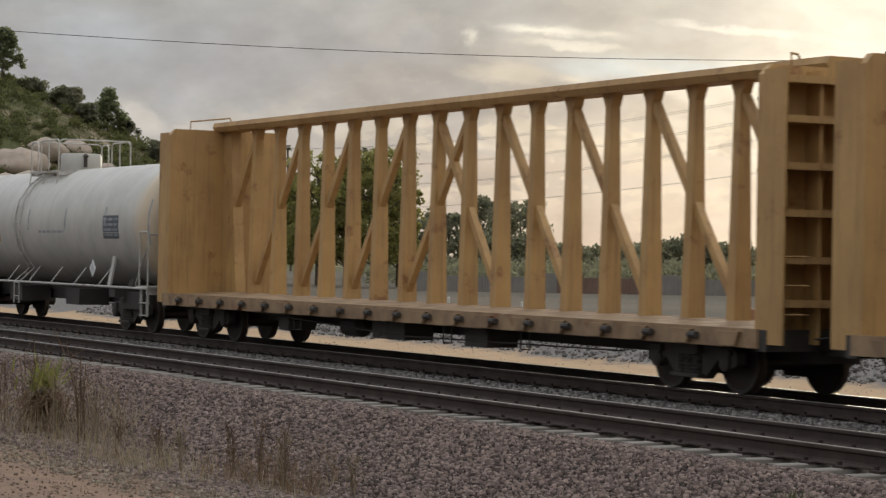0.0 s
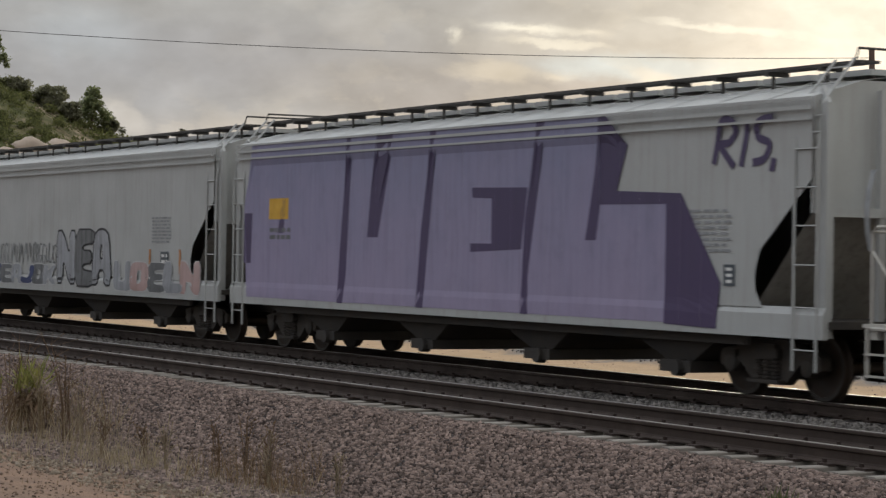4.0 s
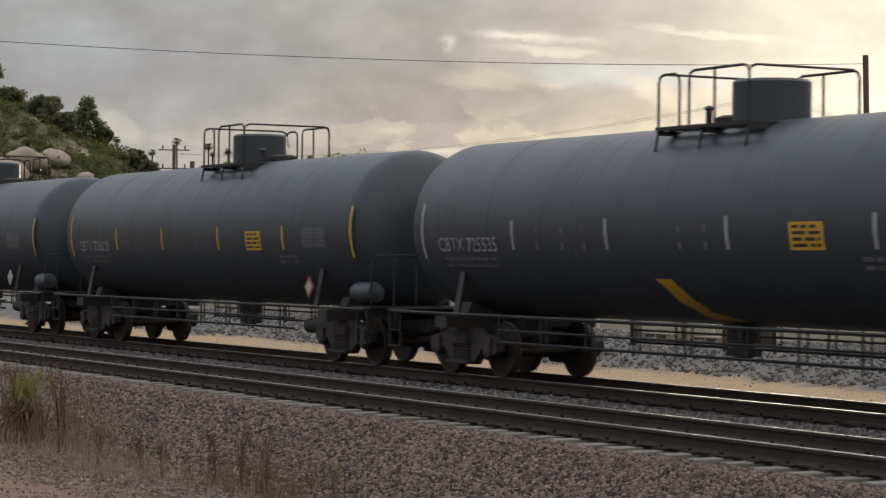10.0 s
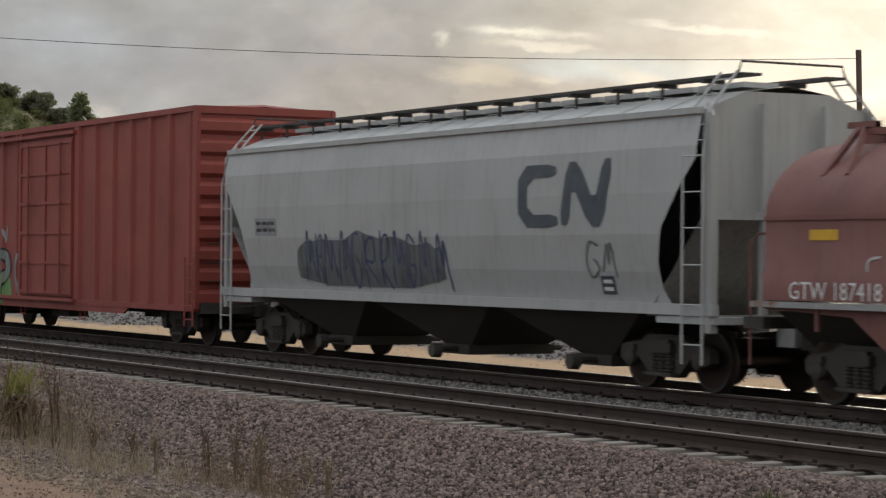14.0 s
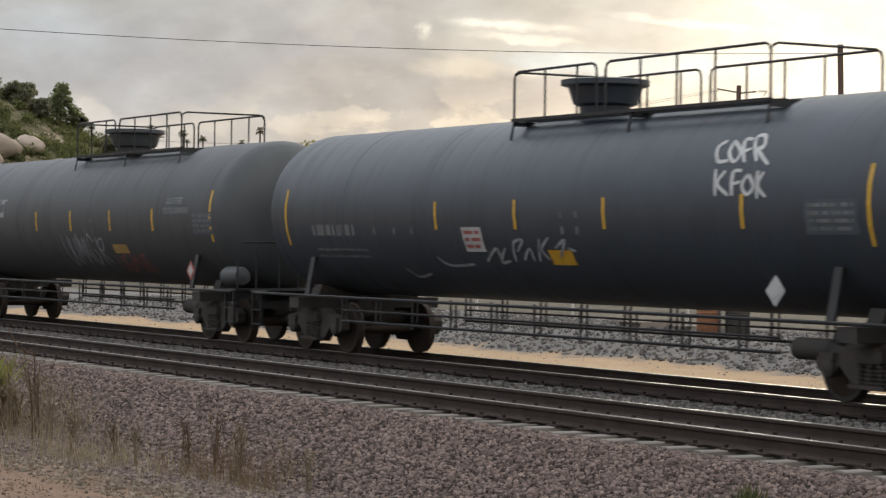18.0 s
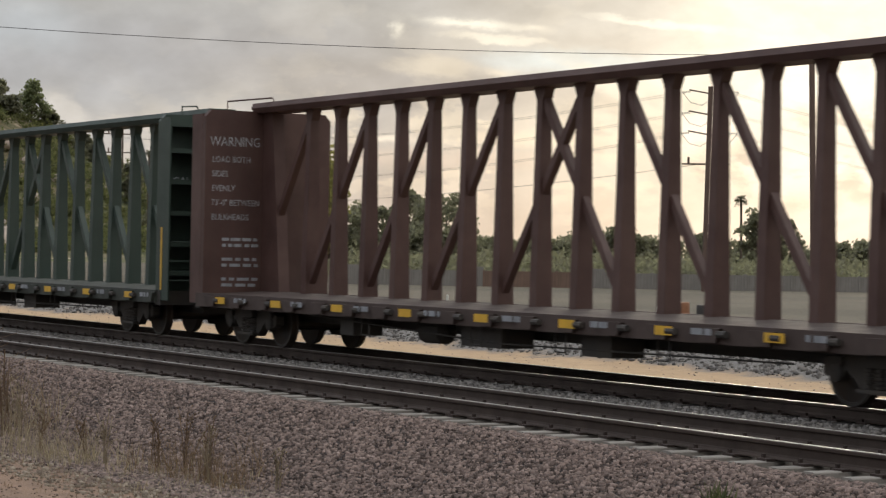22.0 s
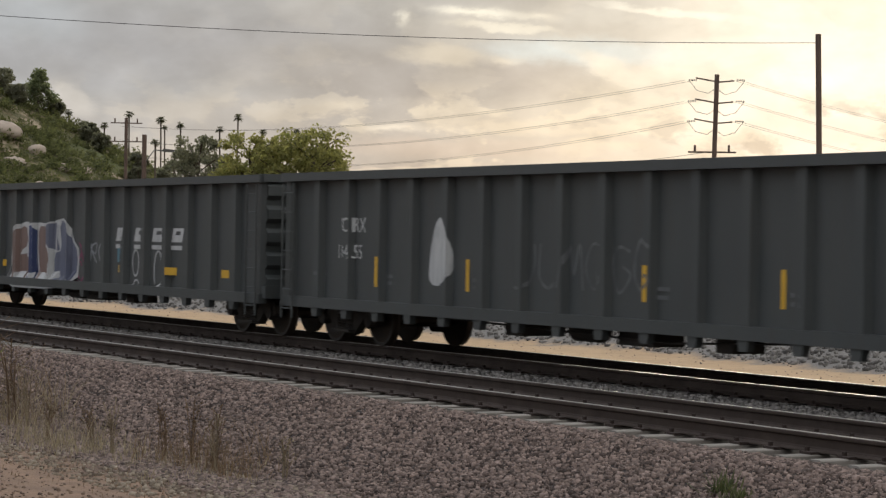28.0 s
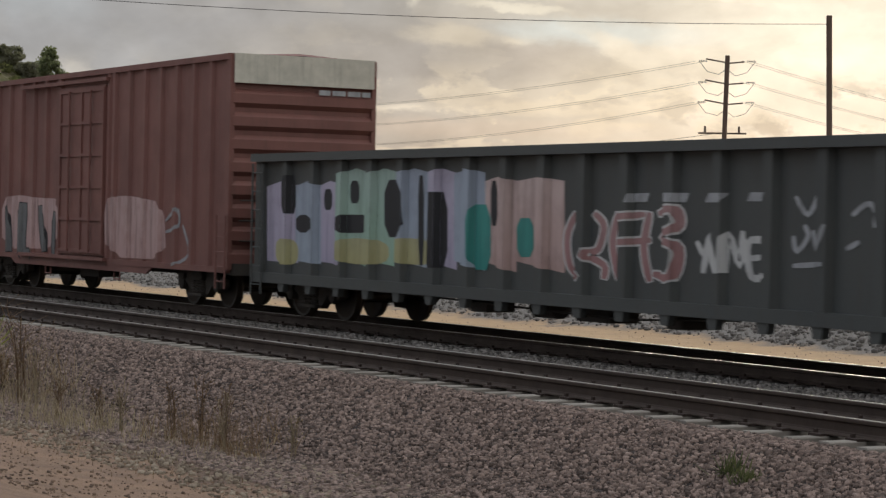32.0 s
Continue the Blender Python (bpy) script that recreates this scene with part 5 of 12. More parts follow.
# ---- centre-beam flat cars ----
def centerbeam_car(label, group, rear, front, paint, deck_mat, back=0.25, beam=-0.31, pitch=1.13):
    car, half = car_base("centerbeam_flat_car", label, group, rear, front, 2.2, 3.2)
    hl = half - 0.75
    running = set(car.children)
    back, beam, pitch = back * ALONG, beam * ALONG, pitch * ALONG
    deck = 0.98
    bulk = paint
    # deck: two sloping decks, side sills with pockets
    part("deck", Shape().prism([(-1.40, deck - 0.02), (0, deck + 0.06), (1.40, deck - 0.02), (1.40, deck - 0.12), (-1.40, deck - 0.12)], -hl, hl), deck_mat, car)
    for side in (-1, 1):
        q = Shape().box(-hl, hl, side * 1.42 - 0.05, side * 1.42 + 0.05, 0.72, deck + 0.01)
        k = -hl + 0.6
        while k < hl - 0.3:
            q.prism([(k, 0.74), (k + 0.36, 0.74), (k + 0.46, 0.94), (k - 0.1, 0.94)], side * 1.50 - 0.04, side * 1.50 + 0.04, "y")
            k += 1.18
        part("side_sill", q, deck_mat, car)
        k = -hl + 1.1
        while k < hl - 0.8:
            part("strap_winch", Shape().lathe([(k - 0.1, 0.05), (k + 0.1, 0.05)], "x", 8, (0, side * 1.52, 0.86)), MAT_CAST, car)
            k += 1.18
    q = Shape().box(-hl, hl, -0.35, 0.35, 0.5, 0.86)
    for x, a in ((-5.5, 0.5), (-1.2, 1.3), (2.4, 0.8)):
        q.box(x, x + a, -1.2, -0.6, 0.38, 0.75)
    q.lathe([(-2.9, 0.02), (-2.85, 0.2), (-2.2, 0.2), (-2.1, 0.02)], "x", 14, (0, -0.9, 0.55))
    q.tube([(-7.5, -1.2, 0.72), (0, -1.2, 0.46), (7.5, -1.2, 0.52)], 0.015, 5)
    for x in (-4.4, -0.6, 1.9, 4.6):
        q.tube([(x, -1.35, 0.72), (x, -1.35, 0.42), (x + 0.3, -1.35, 0.42), (x + 0.3, -1.35, 0.72)], 0.018, 5)
    part("underframe", q, MAT_UNDER, car)
    # the centre beam: top chord, tapered posts, diagonals
    inner = hl - 0.3
    top, head = 4.84, 4.69
    part("top_chord", Shape().prism([(-0.28, top - 0.2), (0.28, top - 0.2), (0.34, top - 0.1), (0.30, top), (-0.30, top), (-0.34, top - 0.1)], -inner - 0.3, inner + 0.3), paint, car)
    mid = 8
    xs = [(i - mid + 0.5) * pitch + beam for i in range(2 * mid)]
    for i, x in enumerate(xs):
        q = Shape()
        for side in (-1, 1):
            q.add([(x - 0.105, side * 0.16, deck), (x + 0.105, side * 0.16, deck), (x + 0.105, 0.0, deck), (x - 0.105, 0.0, deck),
                   (x - 0.085, side * 0.085, top - 0.18), (x + 0.085, side * 0.085, top - 0.18), (x + 0.085, 0.0, top - 0.18), (x - 0.085, 0.0, top - 0.18)],
                  [(0, 1, 5, 4), (1, 2, 6, 5), (3, 0, 4, 7), (0, 3, 2, 1), (4, 5, 6, 7)])
        post = part("post", q, paint, car)
        for d in (-1, 1):                                           # gussets under the chord
            part("gusset", Shape().prism([(x + d * 0.085, top - 0.2), (x + d * 0.19, top - 0.2), (x + d * 0.09, top - 0.42)], -0.09, 0.09, "y"), paint, post)
    # braces lean away from the middle, each over two bays
    for k in range(-1, mid, 2):
        for d in (-1, 1):
            i0 = mid - 1 + (k + 1) if d > 0 else mid - (k + 1)
            i2 = i0 + 2 * d
            if not 0 <= i0 < 2 * mid:
                continue
            x2 = xs[i2] if 0 <= i2 < 2 * mid else xs[i0] + 2 * d * pitch
            part("diagonal_brace", Shape().beam((xs[i0] + d * 0.07, 0, top - 0.42), (x2 - d * 0.05, 0, deck + 0.28), 0.13, 0.13), paint, car)
    # bulkheads
    for e in (-1, 1):
        xo, xi = e * hl, e * (hl - 0.14)
        s = Shape().prism([(-1.40, deck - 0.2), (1.40, deck - 0.2), (1.40, head - 0.16), (1.28, head - 0.02), (-1.28, head - 0.02), (-1.40, head - 0.16)], min(xo, xi), max(xo, xi))
        b = part("bulkhead", s, bulk, car)
        for side in (-1, 1):                                       # side plates outside, sloping brackets to the beam inside
            part("bulkhead_flange", Shape().box(min(e * hl, e * (hl + 0.5)), max(e * hl, e * (hl + 0.5)), side * 1.385 - 0.02, side * 1.385 + 0.02, deck - 0.2, head - 0.1), bulk, b)
        part("beam_bracket", Shape().prism([(e * hl, deck), (e * (hl - 1.0), deck), (e * (hl - 0.55), top - 0.2), (e * hl, top - 0.1)], -0.12, 0.12, "y"), paint, b)
        for yy in (-0.65, 0.0, 0.65):
            part("bulkhead_stiffener", Shape().box(min(e * hl, e * (hl + 0.32)), max(e * hl, e * (hl + 0.32)), yy - 0.03, yy + 0.03, deck - 0.2, head - 0.1), bulk, b)
        for zz in (1.35, 1.95, 2.6, 3.25, 3.9, 4.45):
            part("bulkhead_shelf", Shape().box(min(e * hl, e * (hl + 0.42)), max(e * hl, e * (hl + 0.42)), -1.36, 1.36, zz - 0.05, zz + 0.05), bulk, b)
        q = Shape().tube([(e * (hl - 0.07), -0.9, head - 0.04), (e * (hl - 0.07), -0.9, head + 0.16), (e * (hl - 0.8), -0.25, top + 0.08), (e * (hl - 0.8), -0.2, top - 0.02)], 0.018, 5)
        part("roof_grab", q, bulk, b)
        q = Shape().box(min(e * (hl - 0.1), e * (hl + 0.16)), max(e * (hl - 0.1), e * (hl + 0.16)), -1.42, 1.42, 0.68, 0.98)
        q.box(min(e * hl, e * (hl + 0.5)), max(e * hl, e * (hl + 0.5)), -0.28, 0.28, 0.62, 1.0)
        part("end_sill", q, MAT_UNDER, car)
        x = e * (hl + 0.37)
        ladder(car, [(x, 1.3, 0.5), (x, 1.3, 4.3)], [(x, 0.9, 0.5), (x, 0.9, 4.3)], 10, bulk)
        for k in range(3):
            part("grab_iron", Shape().tube([(x, -1.34, 1.2 + 0.4 * k), (x + e * 0.05, -1.34, 1.2 + 0.4 * k), (x + e * 0.05, -0.9, 1.2 + 0.4 * k), (x, -0.9, 1.2 + 0.4 * k)], 0.014, 5), bulk, b)
    for ob in car.children:
        if ob not in running:
            ob.matrix_basis = Matrix.Translation((-back, 0, 0)) @ ob.matrix_basis
    return car, half, flat_side(-1.405), hl


# ---- coil car ----
def coil_car(label, group, rear, front, paint, sill_mat):
    car, half = car_base("coil_car", label, group, rear, front, 2.35)
    hl = half - 0.75
    # deep trough frame
    for side in (-1, 1):
        y = side * 1.40
        q = Shape().prism([(-hl, 1.28), (-hl + 1.9, 1.2), (-hl + 3.3, 0.36), (hl - 3.3, 0.36), (hl - 1.9, 1.2), (hl, 1.28), (hl, 1.34), (-hl, 1.34)], y - 0.05, y + 0.05, "y")
        part("side_girder", q, paint, car)
        part("top_flange", Shape().box(-hl - 0.15, hl + 0.15, side * 1.46 - 0.1, side * 1.46 + 0.06, 1.30, 1.38), sill_mat, car, "pale scuffed steel flange")
        q = Shape()
        for i in range(9):
            x = -hl + 1.2 + (2 * hl - 2.4) * i / 8
            z0 = 0.42 if 2.2 < i + 1 < 7.5 else 1.0
            q.box(x - 0.03, x + 0.03, side * 1.46 - 0.02, side * 1.46 + 0.02, z0, 1.3)
        part("web_stiffener", q, paint, car)
    part("trough", Shape().prism([(-1.35, 1.25), (-0.4, 0.6), (0.4, 0.6), (1.35, 1.25), (0.4, 0.5), (-0.4, 0.5)], -hl + 0.2, hl - 0.2), MAT_UNDER, car)
    # hood: flat sides, round top
    sec = [(-1.50, 1.40), (-1.50, 1.75), (-1.46, 1.82), (-1.46, 2.5)]
    arch = [(-1.46 * math.cos(a), 2.5 + 1.05 * math.sin(a)) for a in [math.pi * i / 20 for i in range(1, 20)]]
    out = sec + arch + [(-y, z) for y, z in reversed(sec)]
    c = hl - 0.05
    hood = part("hood", Shape().prism(out, -c, c), paint, car, smooth=True)
    part("hood_seam", Shape().box(-c, c, -1.485, -1.46, 2.47, 2.53).box(-c, c, 1.46, 1.485, 2.47, 2.53), paint, hood)
    part("hood_ridge", Shape().box(-c + 0.6, c - 0.9, -0.3, 0.3, 3.53, 3.62).box(-c + 0.6, c - 0.9, -0.36, -0.3, 3.5, 3.66).box(-c + 0.6, c - 0.9, 0.3, 0.36, 3.5, 3.66), paint, hood)
    for x in (-0.25, 0.3, 0.85):                                # lifting loops
        pts = [(x + 0.02, -0.42, 3.5)] + [(x + 0.25 - 0.25 * math.cos(a), -0.30, 3.95 + 0.25 * math.sin(a)) for a in [math.pi * i / 8 for i in range(9)]] + [(x + 0.48, -0.42, 3.5)]
        if x < 0.6:
            part("lifting_loop", Shape().tube(pts, 0.06, 8), paint, hood, smooth=True)
            part("lifting_loop", Shape().tube([(p, -q, z) for p, q, z in pts], 0.06, 8), paint, hood, smooth=True)
    for x in (-c + 1.2, c - 2.3):
        for d in (-1, 1):
            part("stacking_bracket", Shape().beam((x + d * 0.05, -0.75, 3.72), (x + d * 0.26, -1.22, 3.05), 0.07, 0.07).beam((x - 0.3, -0.75, 3.74), (x + 0.3, -0.75, 3.74), 0.08, 0.08), paint, hood)
        part("bracket_beam", Shape().box(x - 0.08, x + 0.08, -0.8, 0.8, 3.62, 3.72), paint, hood)
    for e in (-1, 1):
        xe = e * (c + 0.02)
        part("hood_end_post", Shape().box(xe - 0.04, xe + 0.04, -1.2, -1.1, 1.4, 3.0).box(xe - 0.04, xe + 0.04, 1.1, 1.2, 1.4, 3.0), paint, hood)
        q = Shape().box(min(e * hl, e * (half - 0.3)), max(e * hl, e * (half - 0.3)), -1.45, 1.45, 1.0, 1.16)
        q.box(min(e * (hl - 2.5), e * (half - 0.3)), max(e * (hl - 2.5), e * (half - 0.3)), -0.3, 0.3, 0.66, 1.1)
        part("end_platform", q, MAT_UNDER, car)
        q = Shape()
        x = e * (half - 0.42)
        q.tube([(x, -1.42, 0.5), (x, -1.42, 2.2), (x, -1.3, 2.3), (x, -0.6, 2.3), (x, -0.6, 1.1)], 0.02)
        q.tube([(x, 1.42, 0.5), (x, 1.42, 2.2), (x, 1.3, 2.3), (x, 0.6, 2.3), (x, 0.6, 1.1)], 0.02)
        part("end_railing", q, paint, car)
    return car, half, flat_side(-1.468)


# ---- what lies behind the line ----
CHART = 1.1075


def spot(bearing, dist):
    """Plan place of a chart bearing and distance: the chart's middle is at 59 degrees and it is drawn a tenth too wide and too near."""
    b = radians(61.52) + math.atan(math.tan(radians(bearing - 59.0)) / CHART)
    return -math.sin(b) * dist * CHART, math.cos(b) * dist * CHART


def rise(el, dist):
    return EYE[2] + dist * math.tan(radians(el))


CREST = ((60.0, -0.35), (62.5, 0.0), (64.0, 0.7), (65.3, 1.5), (66.7, 2.3), (67.4, 2.7), (68.2, 3.05), (69.1, 3.4), (69.7, 3.75), (71.5, 4.6), (74.0, 5.6), (80.0, 6.6), (95.0, 6.6), (110.0, 3.0))


def crest(b):
    for (a, p), (c, q) in zip(CREST, CREST[1:]):
        if a <= b <= c:
            return p + (q - p) * (b - a) / (c - a)
    return -0.35


def hill_z(b, d):
    top = rise(crest(b), 450.0)
    t = step(300.0, 452.0, d) if d < 452 else 1.0
    x, y = spot(b, d)
    bump = 2.0 * noise.noise((x * 0.03, y * 0.03, 1.0)) + 0.9 * noise.noise((x * 0.11, y * 0.11, 4.0))
    return -0.6 + (top + 0.6) * (0.25 * t + 0.75 * t * t) + bump * min(1.0, t * 2.5) * min(1.0, max(0.0, top) / 8.0) * (1.0 if d < 440 else 0.35)


def make_hill():
    m = bpy.data.materials.new("hillside")
    m.use_nodes = True
    n = Nodes(m.node_tree)
    v = n.add("ShaderNodeTexCoord").outputs["Object"]
    a, b = n.noise(v, 0.035, 6, 0.65), n.noise(v, 0.35, 6, 0.7)
    col = n.mix(n.ramp(a, [(0.42, 0.0), (0.60, 1.0)]), (0.10, 0.108, 0.045), (0.165, 0.135, 0.08))
    col = n.mix(n.ramp(b, [(0.45, 0.0), (0.62, 0.9)]), col, (0.07, 0.076, 0.036))
    col = n.mix(n.ramp(n.noise(v, 0.09, 5, 0.6, 1.0), [(0.56, 0.0), (0.63, 0.9)]), col, (0.34, 0.27, 0.195))
    bmp = n.add("ShaderNodeBump", {"Height": b, "Strength": 0.8, "Distance": 1.5})
    bs = n.add("ShaderNodeBsdfPrincipled", {"Base Color": col, "Roughness": 0.95, "Normal": bmp.outputs[0], "Specular IOR Level": 0.15})
    n.add("ShaderNodeOutputMaterial", {0: bs.outputs[0]})
    bs_, ds = [60 + 0.25 * i for i in range(201)], [295 + 5.5 * i for i in range(32)] + [480, 520, 600, 800]
    vs = [(*spot(b, d), hill_z(b, d)) for b in bs_ for d in ds]
    w = len(ds)
    fs = [(i * w + j, i * w + j + 1, (i + 1) * w + j + 1, (i + 1) * w + j) for i in range(len(bs_) - 1) for j in range(w - 1)]
    tagged(new("hill", Shape().add(vs, fs).mesh("hill", m, True, 80)), "rocky hillside with green grass and brush", "hill", kind="structure")


def leaf_mat(name, a, b, through_light=1.9):
    m = bpy.data.materials.new(name)
    m.use_nodes = True
    n = Nodes(m.node_tree)
    rnd = n.add("ShaderNodeNewGeometry").outputs["Random Per Island"]
    col = n.mix(rnd, a, b)
    bs = n.add("ShaderNodeBsdfPrincipled", {"Base Color": col, "Roughness": 0.7, "Specular IOR Level": 0.2})
    tr = n.add("ShaderNodeBsdfTranslucent", {"Color": n.mix(1.0, col, (through_light, through_light, through_light * 0.75), "MULTIPLY")})
    mx = n.add("ShaderNodeMixShader", {0: 0.6, 1: bs.outputs[0], 2: tr.outputs[0]})
    n.add("ShaderNodeOutputMaterial", {0: mx.outputs[0]})
    return m


# far greens are lifted and greyed in the colour to stand in for haze
LEAF_PINE = leaf_mat("pine_needles", (0.085, 0.10, 0.06), (0.16, 0.17, 0.10))
LEAF_BROAD = leaf_mat("broad_leaves", (0.12, 0.125, 0.05), (0.23, 0.21, 0.085))
LEAF_DARK = leaf_mat("dark_leaves", (0.12, 0.12, 0.09), (0.19, 0.185, 0.14), 1.6)
LEAF_PALM = leaf_mat("palm_fronds", (0.09, 0.09, 0.065), (0.15, 0.145, 0.10), 1.3)
LEAF_SHRUB = leaf_mat("shrub_leaves", (0.065, 0.075, 0.034), (0.14, 0.14, 0.065), 1.4)
MAT_BARK = material("bark", (0.10, 0.075, 0.055), 0.9, scale=1.5, bump=0.5)
MAT_ROCK = material("boulder_rock", (0.40, 0.325, 0.26), 0.95, second=(0.27, 0.22, 0.18), scale=0.35, grain=2.0, bump=0.5)
MAT_POLE = material("weathered_pole_wood", (0.13, 0.085, 0.065), 0.85, scale=0.8, streak=0.4, bump=0.3)
MAT_WIRE = material("dark_cable", (0.03, 0.03, 0.03), 0.6)
MAT_INSUL = material("insulator_grey", (0.10, 0.095, 0.09), 0.4)


def leaf_cloud(centres, radii, per, size, rng, flat=1.0):
    """Leaf quads scattered in clumps; returns a Shape."""
    n = len(centres) * per
    c = np.repeat(np.array(centres, float), per, 0)
    r = np.repeat(np.array(radii, float), per)
    d = rng.normal(size=(n, 3))
    d /= np.linalg.norm(d, axis=1)[:, None]
    p = c + d * (r * rng.random(n) ** 0.45)[:, None] * np.array([1, 1, flat])
    a, b = rng.normal(size=(n, 3)), rng.normal(size=(n, 3))
    a /= np.linalg.norm(a, axis=1)[:, None]
    b = np.cross(a, b)
    b /= np.linalg.norm(b, axis=1)[:, None]
    s = size * (0.6 + 0.8 * rng.random(n))[:, None]
    q = np.stack([p - a * s, p - b * s * 0.6, p + a * s, p + b * s * 0.6], 1).reshape(-1, 3)
    sh = Shape()
    sh.v = [tuple(x) for x in q]
    sh.f = [(4 * i, 4 * i + 1, 4 * i + 2, 4 * i + 3) for i in range(n)]
    return sh


def tree(name, label, x, y, z, height, width, mat, seed, kind="broad", leaf=0.25, clumps=34, per=45):
    rng = np.random.default_rng(seed)
    t = thing(name, label, "tree", "trees behind the line", (x, y, z))
    lean = rng.normal(0, 0.03, 2) * height
    r = 0.022 * height + 0.05
    trunk = Shape()
    pts = [(lean[0] * k * k, lean[1] * k * k, height * 0.8 * k) for k in (0, 0.3, 0.6, 1.0)]
    for (p, q), (ra, rb) in zip(zip(pts, pts[1:]), ((r, r * 0.75), (r * 0.75, r * 0.5), (r * 0.5, r * 0.2))):
        seg = 8
        vs = [(c[0] + rr * math.cos(6.283 * k / seg), c[1] + rr * math.sin(6.283 * k / seg), c[2]) for c, rr in ((p, ra), (q, rb)) for k in range(seg)]
        trunk.add(vs, [(k, (k + 1) % seg, seg + (k + 1) % seg, seg + k) for k in range(seg)])
    centres, radii = [], []
    low = 0.28 if kind == "pine" else 0.22
    for i in range(clumps):
        k = low + (0.98 - low) * (i + rng.random()) / clumps
        if kind == "pine":
            spread = width * (0.55 if k < 0.5 else 0.52 * (1.12 - k) ** 0.6)
        else:
            spread = width * 0.5 * math.sqrt(max(0.03, 1 - ((k - 0.58) / 0.48) ** 2))
        a = rng.random() * 6.283
        d = spread * (0.35 + 0.65 * rng.random())
        c = (lean[0] * k * k + d * math.cos(a), lean[1] * k * k + d * math.sin(a), height * k)
        centres.append(c)
        radii.append(width * (0.085 + 0.09 * rng.random()))
        if i % 2 == 0:
            trunk.tube([(lean[0] * k * k, lean[1] * k * k, height * max(0.15, k - 0.12)), c], r * 0.2, 5)
    part("trunk", trunk, MAT_BARK, t)
    part("crown", leaf_cloud(centres, radii, per, leaf, rng, 0.7), mat, t)
    return t


def palm(x, y, z, height, size, seed):
    rng = np.random.default_rng(seed)
    t = thing("palm_tree", "tall thin fan palm with a small ragged crown", "palm tree", "palms behind the line", (x, y, z))
    bend = rng.normal(0, 0.012, 2) * height
    part("trunk", Shape().tube([(bend[0] * k * k, bend[1] * k * k, height * k) for k in (0, 0.33, 0.66, 1)], 0.15, 7), MAT_BARK, t)
    s = Shape()
    for i in range(34):
        a = rng.random() * 6.283
        up = rng.uniform(-0.75, 1.0)
        ln = size * rng.uniform(0.75, 1.1)
        d = Vector((math.cos(a) * math.cos(up), math.sin(a) * math.cos(up), math.sin(up)))
        side = d.cross(Vector((0, 0, 1)))
        side = side.normalized() if side.length > 0.05 else Vector((1, 0, 0))
        o = Vector((bend[0], bend[1], height))
        mid, tip = o + d * ln * 0.55, o + d * ln + Vector((0, 0, -0.3 * ln))
        for k in (-0.34, -0.17, 0.0, 0.17, 0.34):
            e = side * k * ln
            s.add([o + d * ln * 0.15, mid + e * 0.9 - side * 0.06 * ln, tip + e * 1.1, mid + e * 0.9 + side * 0.06 * ln], [(0, 1, 2, 3)])
    part("crown", s, LEAF_PALM, t)


def boulder(x, y, z, size, seed):
    bm = bmesh.new()
    bmesh.ops.create_icosphere(bm, subdivisions=3, radius=1.0)
    for v in bm.verts:
        c = v.co.copy()
        k = 1.0 + 0.35 * noise.noise(c * 0.9 + Vector((seed * 3.7, 0, 0))) + 0.15 * noise.noise(c * 2.6 + Vector((0, seed, 0)))
        v.co = Vector((c.x * 1.2, c.y, c.z * 0.75)) * k * size
    me = bpy.data.meshes.new("boulder")
    bm.to_mesh(me)
    bm.free()
    me.materials.append(MAT_ROCK)
    me.shade_smooth()
    tagged(new("boulder", me), "weathered tan boulder on the hillside", "boulder", "boulders on the hill").matrix_basis = pose(x, y, z, 0, 0, seed * 47 % 360)


make_hill()
for b, d, s in ((71.3, 372, 5.0), (70.7, 380, 4.2), (71.9, 366, 4.4), (70.2, 362, 3.4), (71.0, 352, 3.6), (69.8, 352, 2.8), (71.6, 345, 3.2), (70.5, 342, 2.6), (69.4, 345, 2.2), (72.3, 385, 4.0), (69.3, 392, 1.8), (68.7, 402, 1.6), (68.0, 395, 1.3), (67.4, 400, 1.1), (70.9, 362, 4.0), (71.5, 356, 3.8), (70.3, 348, 2.6), (66.8, 398, 0.9), (70.0, 335, 2.2), (72.0, 335, 3.0), (71.2, 340, 4.6), (70.6, 350, 4.4), (70.1, 342, 3.6), (69.6, 338, 2.8), (71.7, 350, 5.2), (69.9, 358, 3.4), (69.2, 348, 2.4), (70.9, 330, 3.4), (71.0, 390, 4.4), (70.3, 398, 3.6), (69.6, 405, 2.8), (68.6, 378, 1.8)):
    x, y = spot(b, d)
    boulder(x, y, hill_z(b, d) + s * 0.25, s, int(b * 10) % 17)

rng_s = np.random.default_rng(77)
cs, rs = [], []
for i in range(1500):
    b, d = rng_s.uniform(63.5, 74.0), rng_s.uniform(318, 448)
    x, y = spot(b, d)
    z = hill_z(b, d)
    if z < 0.5:
        continue
    s = rng_s.uniform(0.7, 2.2)
    for k in range(3):
        cs.append((x + rng_s.normal(0, s * 0.7), y + rng_s.normal(0, s * 0.7), z + s * 0.35))
        rs.append(s * 0.8)
tagged(new("hillside_brush", leaf_cloud(cs, rs, 34, 0.28, rng_s, 0.8).mesh("hillside_brush", LEAF_SHRUB)), "low green and olive brush on the hillside", "shrubs", kind="stuff")

